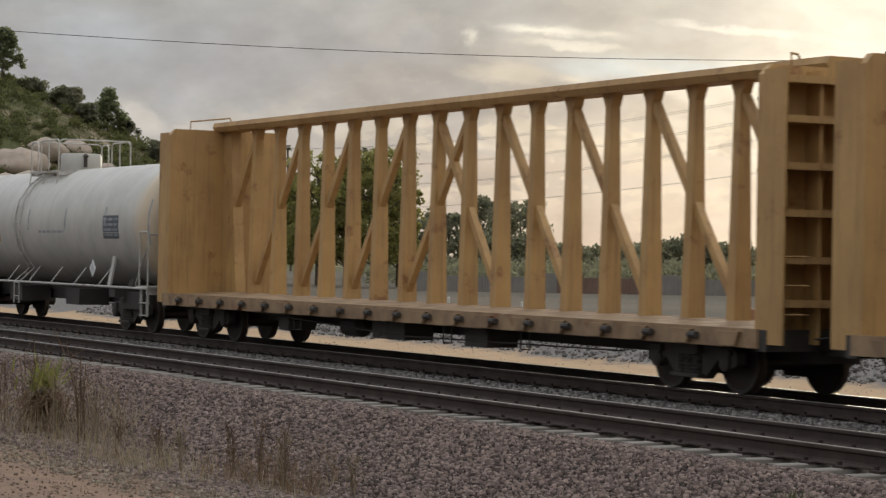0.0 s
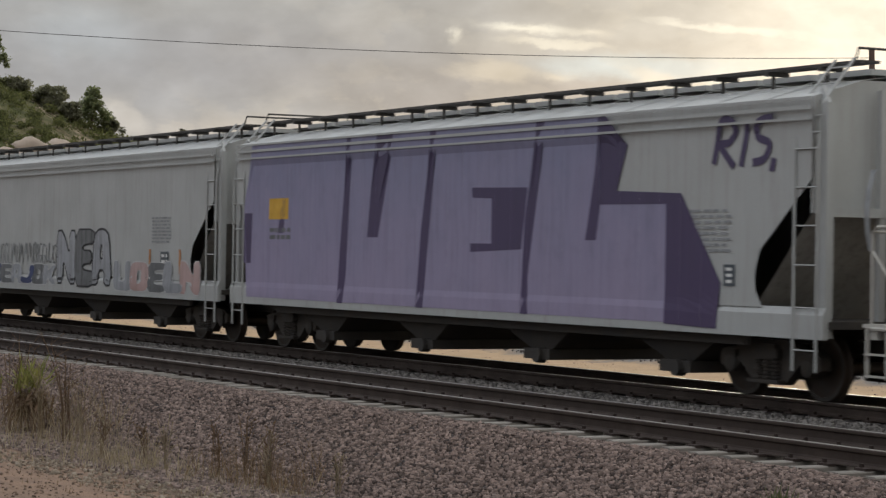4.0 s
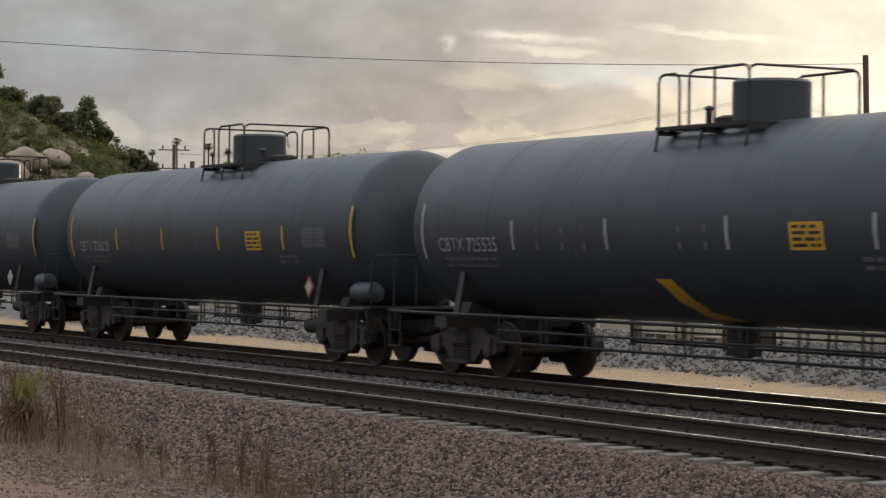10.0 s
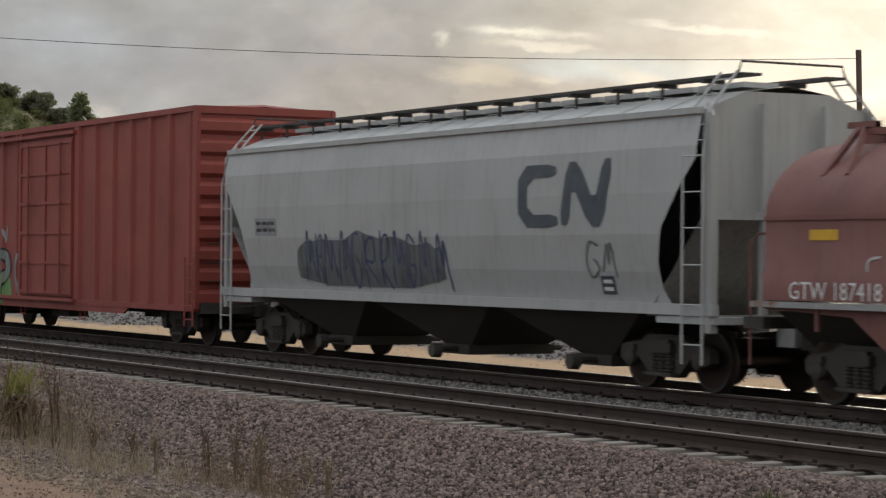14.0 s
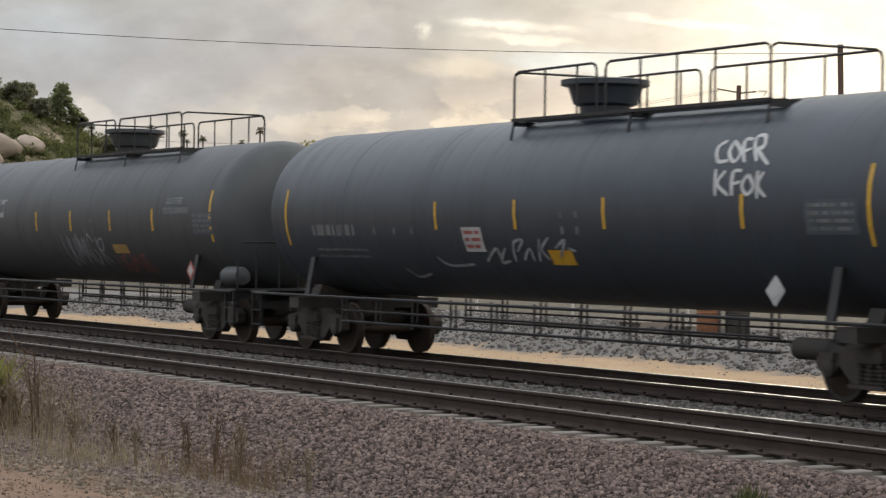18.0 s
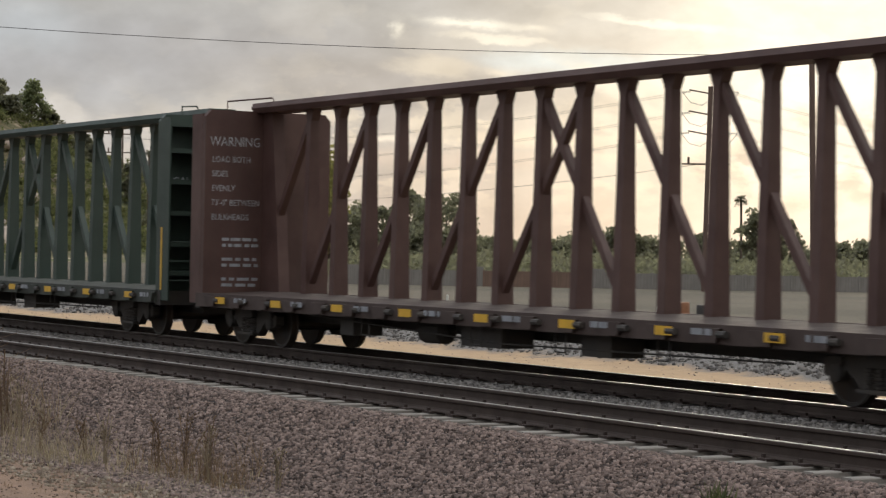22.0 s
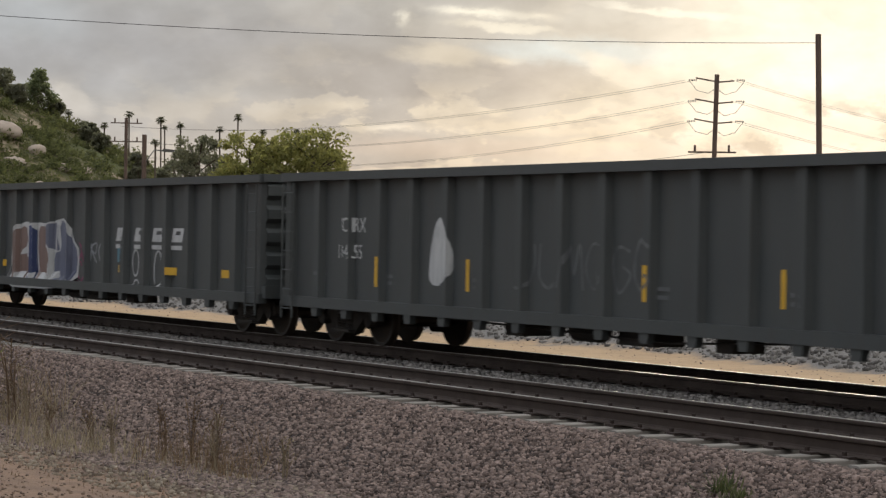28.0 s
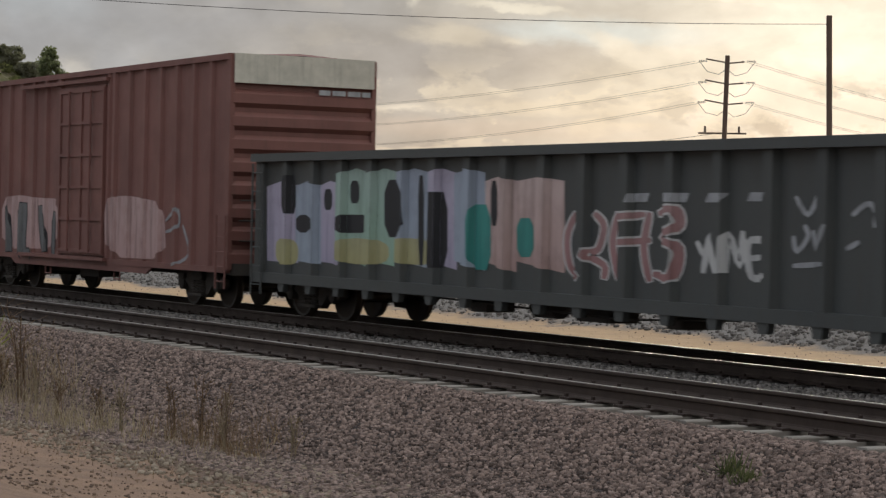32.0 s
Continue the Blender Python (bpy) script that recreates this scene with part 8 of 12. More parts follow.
def mass(car, place, cuts, x0, x1, z0, tops, mat, seed, name="painted_cloud", label="sprayed cloud of colour", wave=0.12, step_x=0.3, dz=0.3):
    """A sprayed area with a bumpy upper edge; tops: (x, z) along it."""
    rng = random.Random(seed)
    up = []
    x = x0
    while x <= x1:
        for (a, p), (b, q) in zip(tops, tops[1:]):
            if a <= x <= b:
                up.append((x, p + (q - p) * (x - a) / (b - a) + rng.uniform(-wave, wave)))
                break
        x += step_x * rng.uniform(0.6, 1.3)
    if len(up) < 2:
        return
    pts = [(x0, z0)] + [(p, z0) for p, _ in (up[-1],)] + up[::-1]
    return part(name, painted([rounded(pts)], place, cuts, dz), mat, car, label)


def stripes(car, place, xs, z0, z1, mat, w=0.045, tall=()):
    for x in xs:
        patch(car, "reflector_stripe", x - w, x + w, z0, z1, place, mat, "upright reflective stripe")
    for x, a, b in tall:
        patch(car, "reflector_stripe", x - w, x + w, a, b, place, mat, "tall upright reflective stripe")


def panel(car, place, x0, x1, z0, z1, mat, ink=None, rows=4, seed=1, label="label panel with lines of print"):
    p = patch(car, "label_panel", x0, x1, z0, z1, place, mat, label)
    if ink:
        h = (z1 - z0) / (rows * 2 + 1)
        bars(p, x0 + 0.06, z1 - h, x1 - x0 - 0.12, rows, raised(place, 0.003), ink, h, h, seed)
    return p


def blocks(car, place, x0, x1, z0, z1, n, mat, lean=0.12, name="brand_mark", label="brand lettering drawn as plain slanted blocks", under=False):
    """A brand word as plain slanted blocks of its colour."""
    w = (x1 - x0) / n
    for i in range(n):
        a, b = x0 + i * w + w * 0.04, x0 + (i + 1) * w - w * 0.04
        t = (z1 - z0) * 0.27
        h0, h1 = (z0 + t, z1 - t) if i % 3 == 2 else (z0 + 1.9 * t, z1 - 0.8 * t) if i % 3 == 0 else (z0 + 0.9 * t, z1 - 1.5 * t)
        k = lean / (z1 - z0)
        loop = [[(a, z0), (b, z0), (b + lean, z1), (a + lean, z1)], [(a + w * 0.28 + k * (h0 - z0), h0), (b - w * 0.24 + k * (h0 - z0), h0), (b - w * 0.24 + k * (h1 - z0), h1), (a + w * 0.28 + k * (h1 - z0), h1)]]
        part(name, painted(loop, place), mat, car, label)
        if under:
            patch(car, "brand_underline", a, b, z0 - 0.16, z0 - 0.07, place, mat)


def on_tank(entry):
    return entry[0], entry[2]


# white and cream tank cars
for entry, marks, nx, nz in ((ta, "TCIX 201015", -5.75, 2.12), (tb, "", -5.8, 2.2), (tc, "TILX 400953", -5.88, 2.30)):
    car, side = on_tank(entry)
    if marks:
        wording(car, marks, nx, nz, 0.22, side, MAT_LETTER_DARK)
    else:
        bars(car, nx, nz + 0.2, 1.75, 1, side, MAT_LETTER_DARK, 0.2, 0.05, 3, "number", "stencilled number, too blurred to read")
    bars(car, nx + 0.3, nz - 0.12, 1.3, 2, side, MAT_LETTER_FADED, 0.05, 0.06, 4)
car, side = on_tank(ta)
panel(car, side, -3.0, -2.3, 2.1, 2.4, M_TAN_LABEL, None, label="faded yellow label")
panel(car, side, 5.3, 6.3, 2.2, 2.75, M_DARK_LABEL, MAT_LETTER_FADED, 4)
bars(car, 0.8, 2.4, 1.8, 1, side, MAT_LETTER_FADED, 0.06)
diamond(car, 4.8, 1.48, 0.21, -1.53, MAT_LETTER_WHITE, M_PALE_LABEL)
car, side = on_tank(tb)
panel(car, side, 2.95, 3.65, 2.1, 2.48, M_TAN_LABEL, None, label="faded yellow label")
stripes(car, side, (-1.08, 1.66, 4.87), 1.95, 2.5, M_ORANGE)
panel(car, side, 6.2, 7.2, 2.3, 2.8, M_DARK_LABEL, MAT_LETTER_FADED, 4)
bars(car, 6.2, 3.02, 1.0, 2, side, MAT_LETTER_DARK, 0.06, 0.05)
diamond(car, 6.5, 1.57, 0.21, -1.53, MAT_LETTER_WHITE, M_PALE_LABEL)
car, side = on_tank(tc)
panel(car, side, 3.55, 4.25, 2.25, 2.68, M_TAN_LABEL, None, label="yellow-brown label with a thin border")
wording(car, "CARBON DIOXIDE", 6.32, 2.97, 0.10, side, MAT_LETTER_DARK, wide=0.9)
wording(car, "REFRIGERATED LIQUID", 6.24, 2.84, 0.09, side, MAT_LETTER_DARK, wide=0.78)
panel(car, side, 6.24, 7.2, 2.3, 2.79, M_DARK_LABEL, MAT_LETTER_WHITE, 4, 2)
bars(car, 0.8, 2.38, 1.9, 1, side, MAT_LETTER_FADED, 0.06, 0.05, 7)
diamond(car, 6.14, 1.41, 0.21, -1.53, MAT_LETTER_WHITE, M_PALE_LABEL)
stripes(car, side, (-1.05,), 2.5, 3.1, M_ORANGE, 0.035)

for entry, brand, num, nx in ((w1, (-6.3, -3.0), "PROX 23297", -6.06), (w2, (-5.8, -2.7), "PROX 23289", -5.56)):
    car, side = on_tank(entry)
    blocks(car, side, brand[0], brand[1], 2.55, 2.99, 6, M_DARK_LABEL)
    wording(car, num, nx, 2.15, 0.215, side, M_DARK_LABEL, wide=0.92)
    bars(car, nx + 0.05, 2.08, 1.6, 2, side, MAT_LETTER_FADED, 0.05, 0.07, 5)
car, side = on_tank(w1)
panel(car, side, 2.63, 3.33, 2.24, 2.5, M_YELLOW_LABEL, MAT_LETTER_DARK, 3)
wording(car, "STYRENE", 4.15, 2.2, 0.13, side, M_DARK_LABEL)
panel(car, side, 5.25, 6.25, 2.17, 2.61, M_DARK_LABEL, MAT_LETTER_FADED, 5)
panel(car, side, 5.0, 5.3, 1.66, 1.8, S_RED, None, label="small red label")
diamond(car, 5.39, 1.44, 0.21, -1.56, MAT_RED_SIGN, M_PALE_LABEL)
fat(car, side, (), [(-3.92, 2.49), (-4.11, 2.13), (-3.92, 2.13)], 0.035, S_RED, None, 0, 0.004, 1.2, "thin red sprayed tag")
fat(car, side, (), [(-4.2, 2.03), (-4.41, 1.62), (-3.8, 1.91)], 0.035, S_RED, None, 0, 0.004, 1.2, "thin red sprayed tag")
fat(car, side, (), [(-3.66, 1.98), (-4.05, 1.83), (-4.05, 1.62)], 0.035, S_RED, None, 0, 0.004, 1.2, "thin red sprayed tag")
fat(car, side, (), [(-3.33, 1.93), (-3.59, 1.91), (-3.8, 1.67), (-3.57, 1.58)], 0.035, S_RED, None, 0, 0.004, 1.2, "thin red sprayed tag")
fat(car, side, (), [(-3.61, 1.81), (-3.38, 1.83)], 0.035, S_RED, None, 0, 0.004, 1.2, "thin red sprayed tag")
fat(car, side, (), [(-2.58, 2.23), (-2.8, 1.93)], 0.035, S_RED, None, 0, 0.004, 1.2, "thin red sprayed tag")
fat(car, side, (), [(-2.74, 2.03), (-2.81, 1.69), (-2.38, 1.99)], 0.035, S_RED, None, 0, 0.004, 1.2, "thin red sprayed tag")
fat(car, side, (), [(-2.28, 1.99), (-2.58, 1.82), (-2.5, 1.66)], 0.035, S_RED, None, 0, 0.004, 1.2, "thin red sprayed tag")
fat(car, side, (), [(-1.76, 2.04), (-2.1, 1.92), (-1.95, 1.74), (-2.39, 1.64), (-2.03, 1.58)], 0.035, S_RED, None, 0, 0.004, 1.2, "thin red sprayed tag")
stripes(car, side, (-3.3,), 2.1, 2.6, M_ORANGE, 0.03, tall=((-6.9, 1.9, 3.0), (6.6, 1.7, 3.1)))
stripes(car, side, (-1.4, 1.2, 3.8), 2.05, 2.5, MAT_LETTER_FADED, 0.03)
panel(car, side, -0.6, -0.1, 2.6, 3.15, M_PALE_LABEL, None, label="bare grey plate")
car, side = on_tank(w2)
panel(car, side, -2.5, -1.75, 1.89, 2.14, M_YELLOW_LABEL, MAT_LETTER_DARK, 3)
wording(car, "STYRENE", 5.84, 2.9, 0.11, side, M_DARK_LABEL)
wording(car, "DOT 111 A 100 W 1", 5.4, 2.72, 0.10, side, M_DARK_LABEL, wide=0.75)
panel(car, side, 5.4, 6.4, 2.16, 2.64, M_DARK_LABEL, MAT_LETTER_FADED, 5)
panel(car, side, 4.64, 5.15, 1.88, 2.18, M_DARK_LABEL, MAT_LETTER_FADED, 3)
panel(car, side, 5.45, 5.72, 1.98, 2.1, S_RED, None, label="small red label")
diamond(car, 5.68, 1.46, 0.21, -1.56, MAT_RED_SIGN, M_PALE_LABEL)
stripes(car, side, (-3.1, -0.95, 1.15), 2.1, 2.6, M_ORANGE, 0.035, tall=((6.7, 1.7, 3.16), (-6.6, 1.9, 2.9)))
stripes(car, side, (3.6,), 2.15, 2.5, MAT_LETTER_FADED, 0.03)
panel(car, side, -0.35, 0.2, 2.4, 2.95, M_PALE_LABEL, None, label="bare grey plate")
bars(car, -1.6, 3.05, 0.5, 4, side, MAT_LETTER_FADED, 0.03, 0.05)
bars(car, -0.9, 1.62, 0.9, 2, side, MAT_LETTER_FADED, 0.05, 0.05)

# black tank cars
for i, (entry, num) in enumerate(zip(blacks, ("CBTX 725535", "CBTX 725629", "CBTX 725612", "CBTX 725546"))):
    car, side = on_tank(entry)
    wording(car, num, -6.35, 2.12, 0.235, side, MAT_LETTER_WHITE if i == 3 else S_PALE, wide=0.95)
    bars(car, -6.2, 2.02, 1.6, 2, side, S_DIM, 0.045, 0.07, i)
    stripes(car, side, (-4.0, -1.4, 1.5, 4.5), 2.15, 2.62, MAT_GLOW_YELLOW if i in (1, 2) else S_PALE, 0.035, tall=((-6.85, 2.0, 2.95), (7.3, 2.0, 2.95)))
    stripes(car, side, (-3.3, -2.6, -2.0, 0.4, 1.0), 2.15, 2.5, S_DIM, 0.03)
    panel(car, side, 2.83, 3.52, 2.14, 2.52, M_YELLOW_LABEL, MAT_LETTER_DARK, 4, label="yellow label with dark print")
    panel(car, side, 5.3, 6.3, 2.18, 2.6, M_DARK_LABEL, S_DIM, 5)
    bars(car, 4.2, 2.05, 0.8, 2, side, S_DIM, 0.06, 0.05, i + 3)
    diamond(car, 5.75, 1.44, 0.21, -1.53, MAT_RED_SIGN if i % 2 else M_PALE_LABEL, M_PALE_LABEL)
    if i == 0:
        part("painted_mark", painted([[(0.0, 1.12), (0.75, 1.12), (0.15, 1.40), (-0.05, 1.72), (-0.45, 1.72), (-0.25, 1.38)]], side, dz=0.08), MAT_GLOW_YELLOW, car, "faded yellow painted flash")
    if i == 2:
        scrawl(car, side, -1.4, -0.4, 1.57, 1.92, S_PALE, 21, 0.035)

for i, entry in enumerate(lpg):
    car, side = on_tank(entry)
    xs = ((-2.47, -0.07, 2.32, 5.5), (-1.85, 0.37, 2.73, 5.08), (-5.17, -2.49, 0.22, 2.45, 4.84), (-5.34, -2.25, 0.59, 2.95, 5.29))[i]
    stripes(car, side, xs, 2.28, 2.75, MAT_GLOW_YELLOW, 0.045 if i else 0.035, tall=((7.98, 2.05, 3.1), (-7.9, 2.0, 3.05)))
    stripes(car, side, (-4.6, -3.9, -3.3, 1.2, 1.6), 2.2, 2.55, S_DIM, 0.03)
    diamond(car, (6.27, 7.2, 7.0, 7.1)[i], 1.45, 0.21, -1.56, MAT_RED_SIGN if i else M_PALE_LABEL, M_PALE_LABEL)
    bars(car, -6.9, 1.95, 1.9, 2, side, S_DIM, 0.05, 0.07, i)
    panel(car, side, (6.77, 7.1, 5.9, 6.2)[i], (7.77, 8.1, 6.7, 7.1)[i], 2.2, 2.66, M_DARK_LABEL, S_DIM, 4)
car, side = on_tank(lpg[0])
fat(car, side, (), [(4.84, 3.5), (4.72, 3.41), (4.85, 3.22), (5.04, 3.22)], 0.05, S_WHITE, None, 0, 0.004, 1.3, "white sprayed tag stroke")
fat(car, side, (), [(5.02, 3.5), (5.02, 3.34), (5.2, 3.2), (5.27, 3.33), (5.06, 3.48)], 0.05, S_WHITE, None, 0, 0.004, 1.3, "white sprayed tag stroke")
fat(car, side, (), [(5.42, 3.2), (5.24, 3.49), (5.38, 3.51)], 0.05, S_WHITE, None, 0, 0.004, 1.3, "white sprayed tag stroke")
fat(car, side, (), [(5.33, 3.34), (5.45, 3.37)], 0.05, S_WHITE, None, 0, 0.004, 1.3, "white sprayed tag stroke")
fat(car, side, (), [(5.67, 3.21), (5.45, 3.52), (5.61, 3.55), (5.71, 3.41), (5.62, 3.36), (5.93, 3.15)], 0.05, S_WHITE, None, 0, 0.004, 1.3, "white sprayed tag stroke")
fat(car, side, (), [(5.58, 3.36), (5.71, 3.38)], 0.05, S_WHITE, None, 0, 0.004, 1.3, "white sprayed tag stroke")
fat(car, side, (), [(4.94, 2.75), (4.87, 3.09)], 0.05, S_WHITE, None, 0, 0.004, 1.3, "white sprayed tag stroke")
fat(car, side, (), [(5.07, 3.07), (4.96, 2.9), (5.21, 2.74)], 0.05, S_WHITE, None, 0, 0.004, 1.3, "white sprayed tag stroke")
fat(car, side, (), [(5.3, 2.74), (5.25, 3.05), (5.41, 3.07)], 0.05, S_WHITE, None, 0, 0.004, 1.3, "white sprayed tag stroke")
fat(car, side, (), [(5.3, 2.89), (5.43, 2.92)], 0.05, S_WHITE, None, 0, 0.004, 1.3, "white sprayed tag stroke")
fat(car, side, (), [(5.57, 3.01), (5.49, 2.87), (5.61, 2.74), (5.73, 2.85), (5.6, 3.01)], 0.05, S_WHITE, None, 0, 0.004, 1.3, "white sprayed tag stroke")
fat(car, side, (), [(5.83, 2.7), (5.77, 3.05)], 0.05, S_WHITE, None, 0, 0.004, 1.3, "white sprayed tag stroke")
fat(car, side, (), [(5.89, 3.03), (5.82, 2.86), (5.99, 2.71)], 0.05, S_WHITE, None, 0, 0.004, 1.3, "white sprayed tag stroke")
fat(car, side, (), [(-1.19, 1.77), (-0.76, 1.98), (-0.79, 1.75)], 0.045, S_PALE, None, 0, 0.004, 1.3, "pale sprayed scrawl")
fat(car, side, (), [(-0.51, 1.98), (-0.79, 1.75), (-0.51, 1.78)], 0.045, S_PALE, None, 0, 0.004, 1.3, "pale sprayed scrawl")
fat(car, side, (), [(-0.35, 1.78), (-0.21, 2.07), (0.06, 2.11), (-0.17, 1.94)], 0.045, S_PALE, None, 0, 0.004, 1.3, "pale sprayed scrawl")
fat(car, side, (), [(-0.08, 1.8), (0.19, 1.98), (0.19, 1.79)], 0.045, S_PALE, None, 0, 0.004, 1.3, "pale sprayed scrawl")
fat(car, side, (), [(0.53, 2.12), (0.35, 1.79)], 0.045, S_PALE, None, 0, 0.004, 1.3, "pale sprayed scrawl")
fat(car, side, (), [(0.78, 2.14), (0.52, 1.97), (0.63, 1.81)], 0.045, S_PALE, None, 0, 0.004, 1.3, "pale sprayed scrawl")
fat(car, side, (), [(0.92, 1.99), (1.23, 2.12), (0.98, 1.86)], 0.045, S_PALE, None, 0, 0.004, 1.3, "pale sprayed scrawl")
fat(car, side, (), [(1.23, 1.99), (1.42, 1.95)], 0.045, S_PALE, None, 0, 0.004, 1.3, "pale sprayed scrawl")
fat(car, side, (), [(-2.72, 1.82), (-2.42, 1.68), (-1.68, 1.71)], 0.045, S_PALE, None, 0, 0.004, 1.3, "pale sprayed scrawl")
fat(car, side, (), [(-4.01, 1.61), (-3.77, 1.47), (-3.29, 1.53)], 0.045, S_PALE, None, 0, 0.004, 1.3, "pale sprayed scrawl")
panel(car, side, -1.69, -1.1, 1.92, 2.32, M_PALE_LABEL, MAT_RED_SIGN, 3, label="white label with red print")
panel(car, side, 0.67, 1.3, 1.73, 1.96, M_YELLOW_LABEL, None, label="yellow label")
bars(car, -6.9, 2.38, 1.6, 1, side, S_DIM, 0.2, 0.05, 5, "number", "stencilled number, too dim to read")
car, side = on_tank(lpg[1])
blocks(car, side, -7.39, -4.1, 2.63, 3.08, 6, S_PALE)
bars(car, -6.95, 2.38, 1.5, 1, side, S_PALE, 0.2, 0.05, 5, "number", "stencilled number, too blurred to read")
scrawl(car, side, -0.4, 2.3, 1.5, 2.15, S_PALE, 41, 0.05, 0.5)
scrawl(car, side, 2.4, 4.3, 1.4, 1.75, S_RED, 42, 0.05, 0.4)
panel(car, side, 2.57, 3.4, 1.78, 1.98, M_TAN_LABEL, None, label="yellow label")
wording(car, "LIQUEFIED", 5.75, 2.85, 0.13, side, S_PALE)
wording(car, "PETROLEUM GAS", 5.67, 2.64, 0.13, side, S_PALE, wide=0.9)
car, side = on_tank(lpg[2])
wording(car, "GATX 9633", -7.16, 2.18, 0.23, side, MAT_LETTER_WHITE, wide=1.02)
bars(car, 0.83, 3.17, 0.45, 3, side, S_PALE, 0.05, 0.05)
car, side = on_tank(lpg[3])
wording(car, "TILX 308418", -7.53, 2.02, 0.22, side, S_PALE)
panel(car, side, 5.35, 5.9, 1.92, 2.33, M_YELLOW_LABEL, None, label="yellow label")
bars(car, 5.95, 2.45, 0.6, 2, side, S_DIM, 0.07, 0.06)

for i, entry in enumerate((g1, g2)):
    car, side = on_tank(entry)
    a = (-7.07, -6.71)[i]
    blocks(car, side, a, a + 3.25, 2.48, 2.89, 6, MAT_LETTER_WHITE)
    wording(car, "PROX 35129", a + 0.18, 2.12, 0.2, side, S_PALE) if i else bars(car, a + 0.18, 2.33, 1.6, 1, side, S_DIM, 0.2, 0.05, 5, "number", "stencilled number, too blurred to read")
    bars(car, 5.6, 3.2, 1.0, 3, side, S_DIM, 0.06, 0.07, i)
    stripes(car, side, (), 0, 0, M_ORANGE, 0.03, tall=((7.2, 1.9, 2.9),))
car, side = on_tank(g1)
fat(car, side, (), [(-4.64, 1.25), (-3.99, 1.94), (-3.32, 2.2), (-3.04, 2.26), (-2.1, 2.31), (-1.92, 2.18), (-2.17, 1.77), (-2.46, 1.46)], 0.055, S_WHITE, None, 0, 0.004, 1.4, "white sprayed outline")
fat(car, side, (), [(-1.91, 2.23), (-1.12, 2.14), (-0.79, 1.89), (-1.04, 1.74), (-1.63, 1.68)], 0.055, S_WHITE, None, 0, 0.004, 1.4, "white sprayed outline")
fat(car, side, (), [(-4.64, 1.25), (-3.09, 1.47), (-2.31, 1.43), (-1.36, 1.3)], 0.055, S_WHITE, None, 0, 0.004, 1.4, "white sprayed outline")
fat(car, side, (), [(-3.33, 1.81), (-3.34, 1.6), (-2.73, 1.87), (-2.88, 1.97)], 0.055, S_WHITE, None, 0, 0.004, 1.4, "white sprayed outline")
fat(car, side, (), [(-2.5, 1.77), (-2.61, 1.56), (-2.19, 1.83)], 0.055, S_WHITE, None, 0, 0.004, 1.4, "white sprayed outline")
fat(car, side, (), [(-1.81, 1.88), (-1.65, 1.78), (-1.09, 1.99)], 0.055, S_WHITE, None, 0, 0.004, 1.4, "white sprayed outline")
car, side = on_tank(g2)
part("painted_spill", painted([rounded([(-0.7, 1.3), (0.3, 1.4), (0.6, 2.2), (0.8, 3.4), (0.6, 3.75), (-0.9, 3.75), (-0.8, 2.8), (-0.95, 2.0)], 2)], side, dz=0.12), spray("spill_stain", (0.055, 0.06, 0.07), (0.07, 0.075, 0.085), 1.2, 3.6, 0.3), car, "dark spill running down from the valves")
fat(car, side, (), [(1.34, 2.43), (1.73, 2.47)], 0.06, S_WHITE, None, 0, 0.009, 1.4, "white sprayed sign")
fat(car, side, (), [(1.38, 2.25), (1.8, 2.29)], 0.06, S_WHITE, None, 0, 0.009, 1.4, "white sprayed sign")
fat(car, side, (), [(1.54, 2.47), (1.46, 2.16)], 0.06, S_WHITE, None, 0, 0.009, 1.4, "white sprayed sign")
fat(car, side, (), [(1.78, 2.67), (1.96, 2.6), (1.82, 2.38), (1.98, 2.2)], 0.06, S_WHITE, None, 0, 0.009, 1.4, "white sprayed sign")
fat(car, side, (), [(1.89, 2.51), (2.23, 2.47), (2.11, 2.25)], 0.06, S_WHITE, None, 0, 0.009, 1.4, "white sprayed sign")
fat(car, side, (), [(1.43, 1.89), (1.78, 2), (1.94, 1.91)], 0.06, S_WHITE, None, 0, 0.009, 1.4, "white sprayed sign")
fat(car, side, (), [(1.94, 2.69), (1.82, 2.71)], 0.06, S_WHITE, None, 0, 0.009, 1.4, "white sprayed sign")
fat(car, side, (), [(-2.97, 1.54), (-2.7, 1.69), (-2.68, 1.55), (-2.41, 1.7)], 0.045, S_PALE, None, 0, 0.009, 1.3, "pale sprayed scrawl")
fat(car, side, (), [(-2.47, 1.53), (-2.15, 1.7), (-1.87, 1.66), (-2.15, 1.51)], 0.045, S_PALE, None, 0, 0.009, 1.3, "pale sprayed scrawl")
fat(car, side, (), [(-1.84, 1.46), (-1.37, 1.68), (-1.41, 1.47)], 0.045, S_PALE, None, 0, 0.009, 1.3, "pale sprayed scrawl")
fat(car, side, (), [(-0.93, 1.67), (-1.37, 1.43), (-1.04, 1.39)], 0.045, S_PALE, None, 0, 0.009, 1.3, "pale sprayed scrawl")
fat(car, side, (), [(-0.57, 1.58), (-0.22, 1.66), (-0.66, 1.39)], 0.045, S_PALE, None, 0, 0.009, 1.3, "pale sprayed scrawl")
fat(car, side, (), [(-0.47, 1.35), (0.05, 1.52)], 0.045, S_PALE, None, 0, 0.009, 1.3, "pale sprayed scrawl")
fat(car, side, (), [(-1.94, 1.35), (-1.04, 1.29)], 0.045, S_PALE, None, 0, 0.009, 1.3, "pale sprayed scrawl")
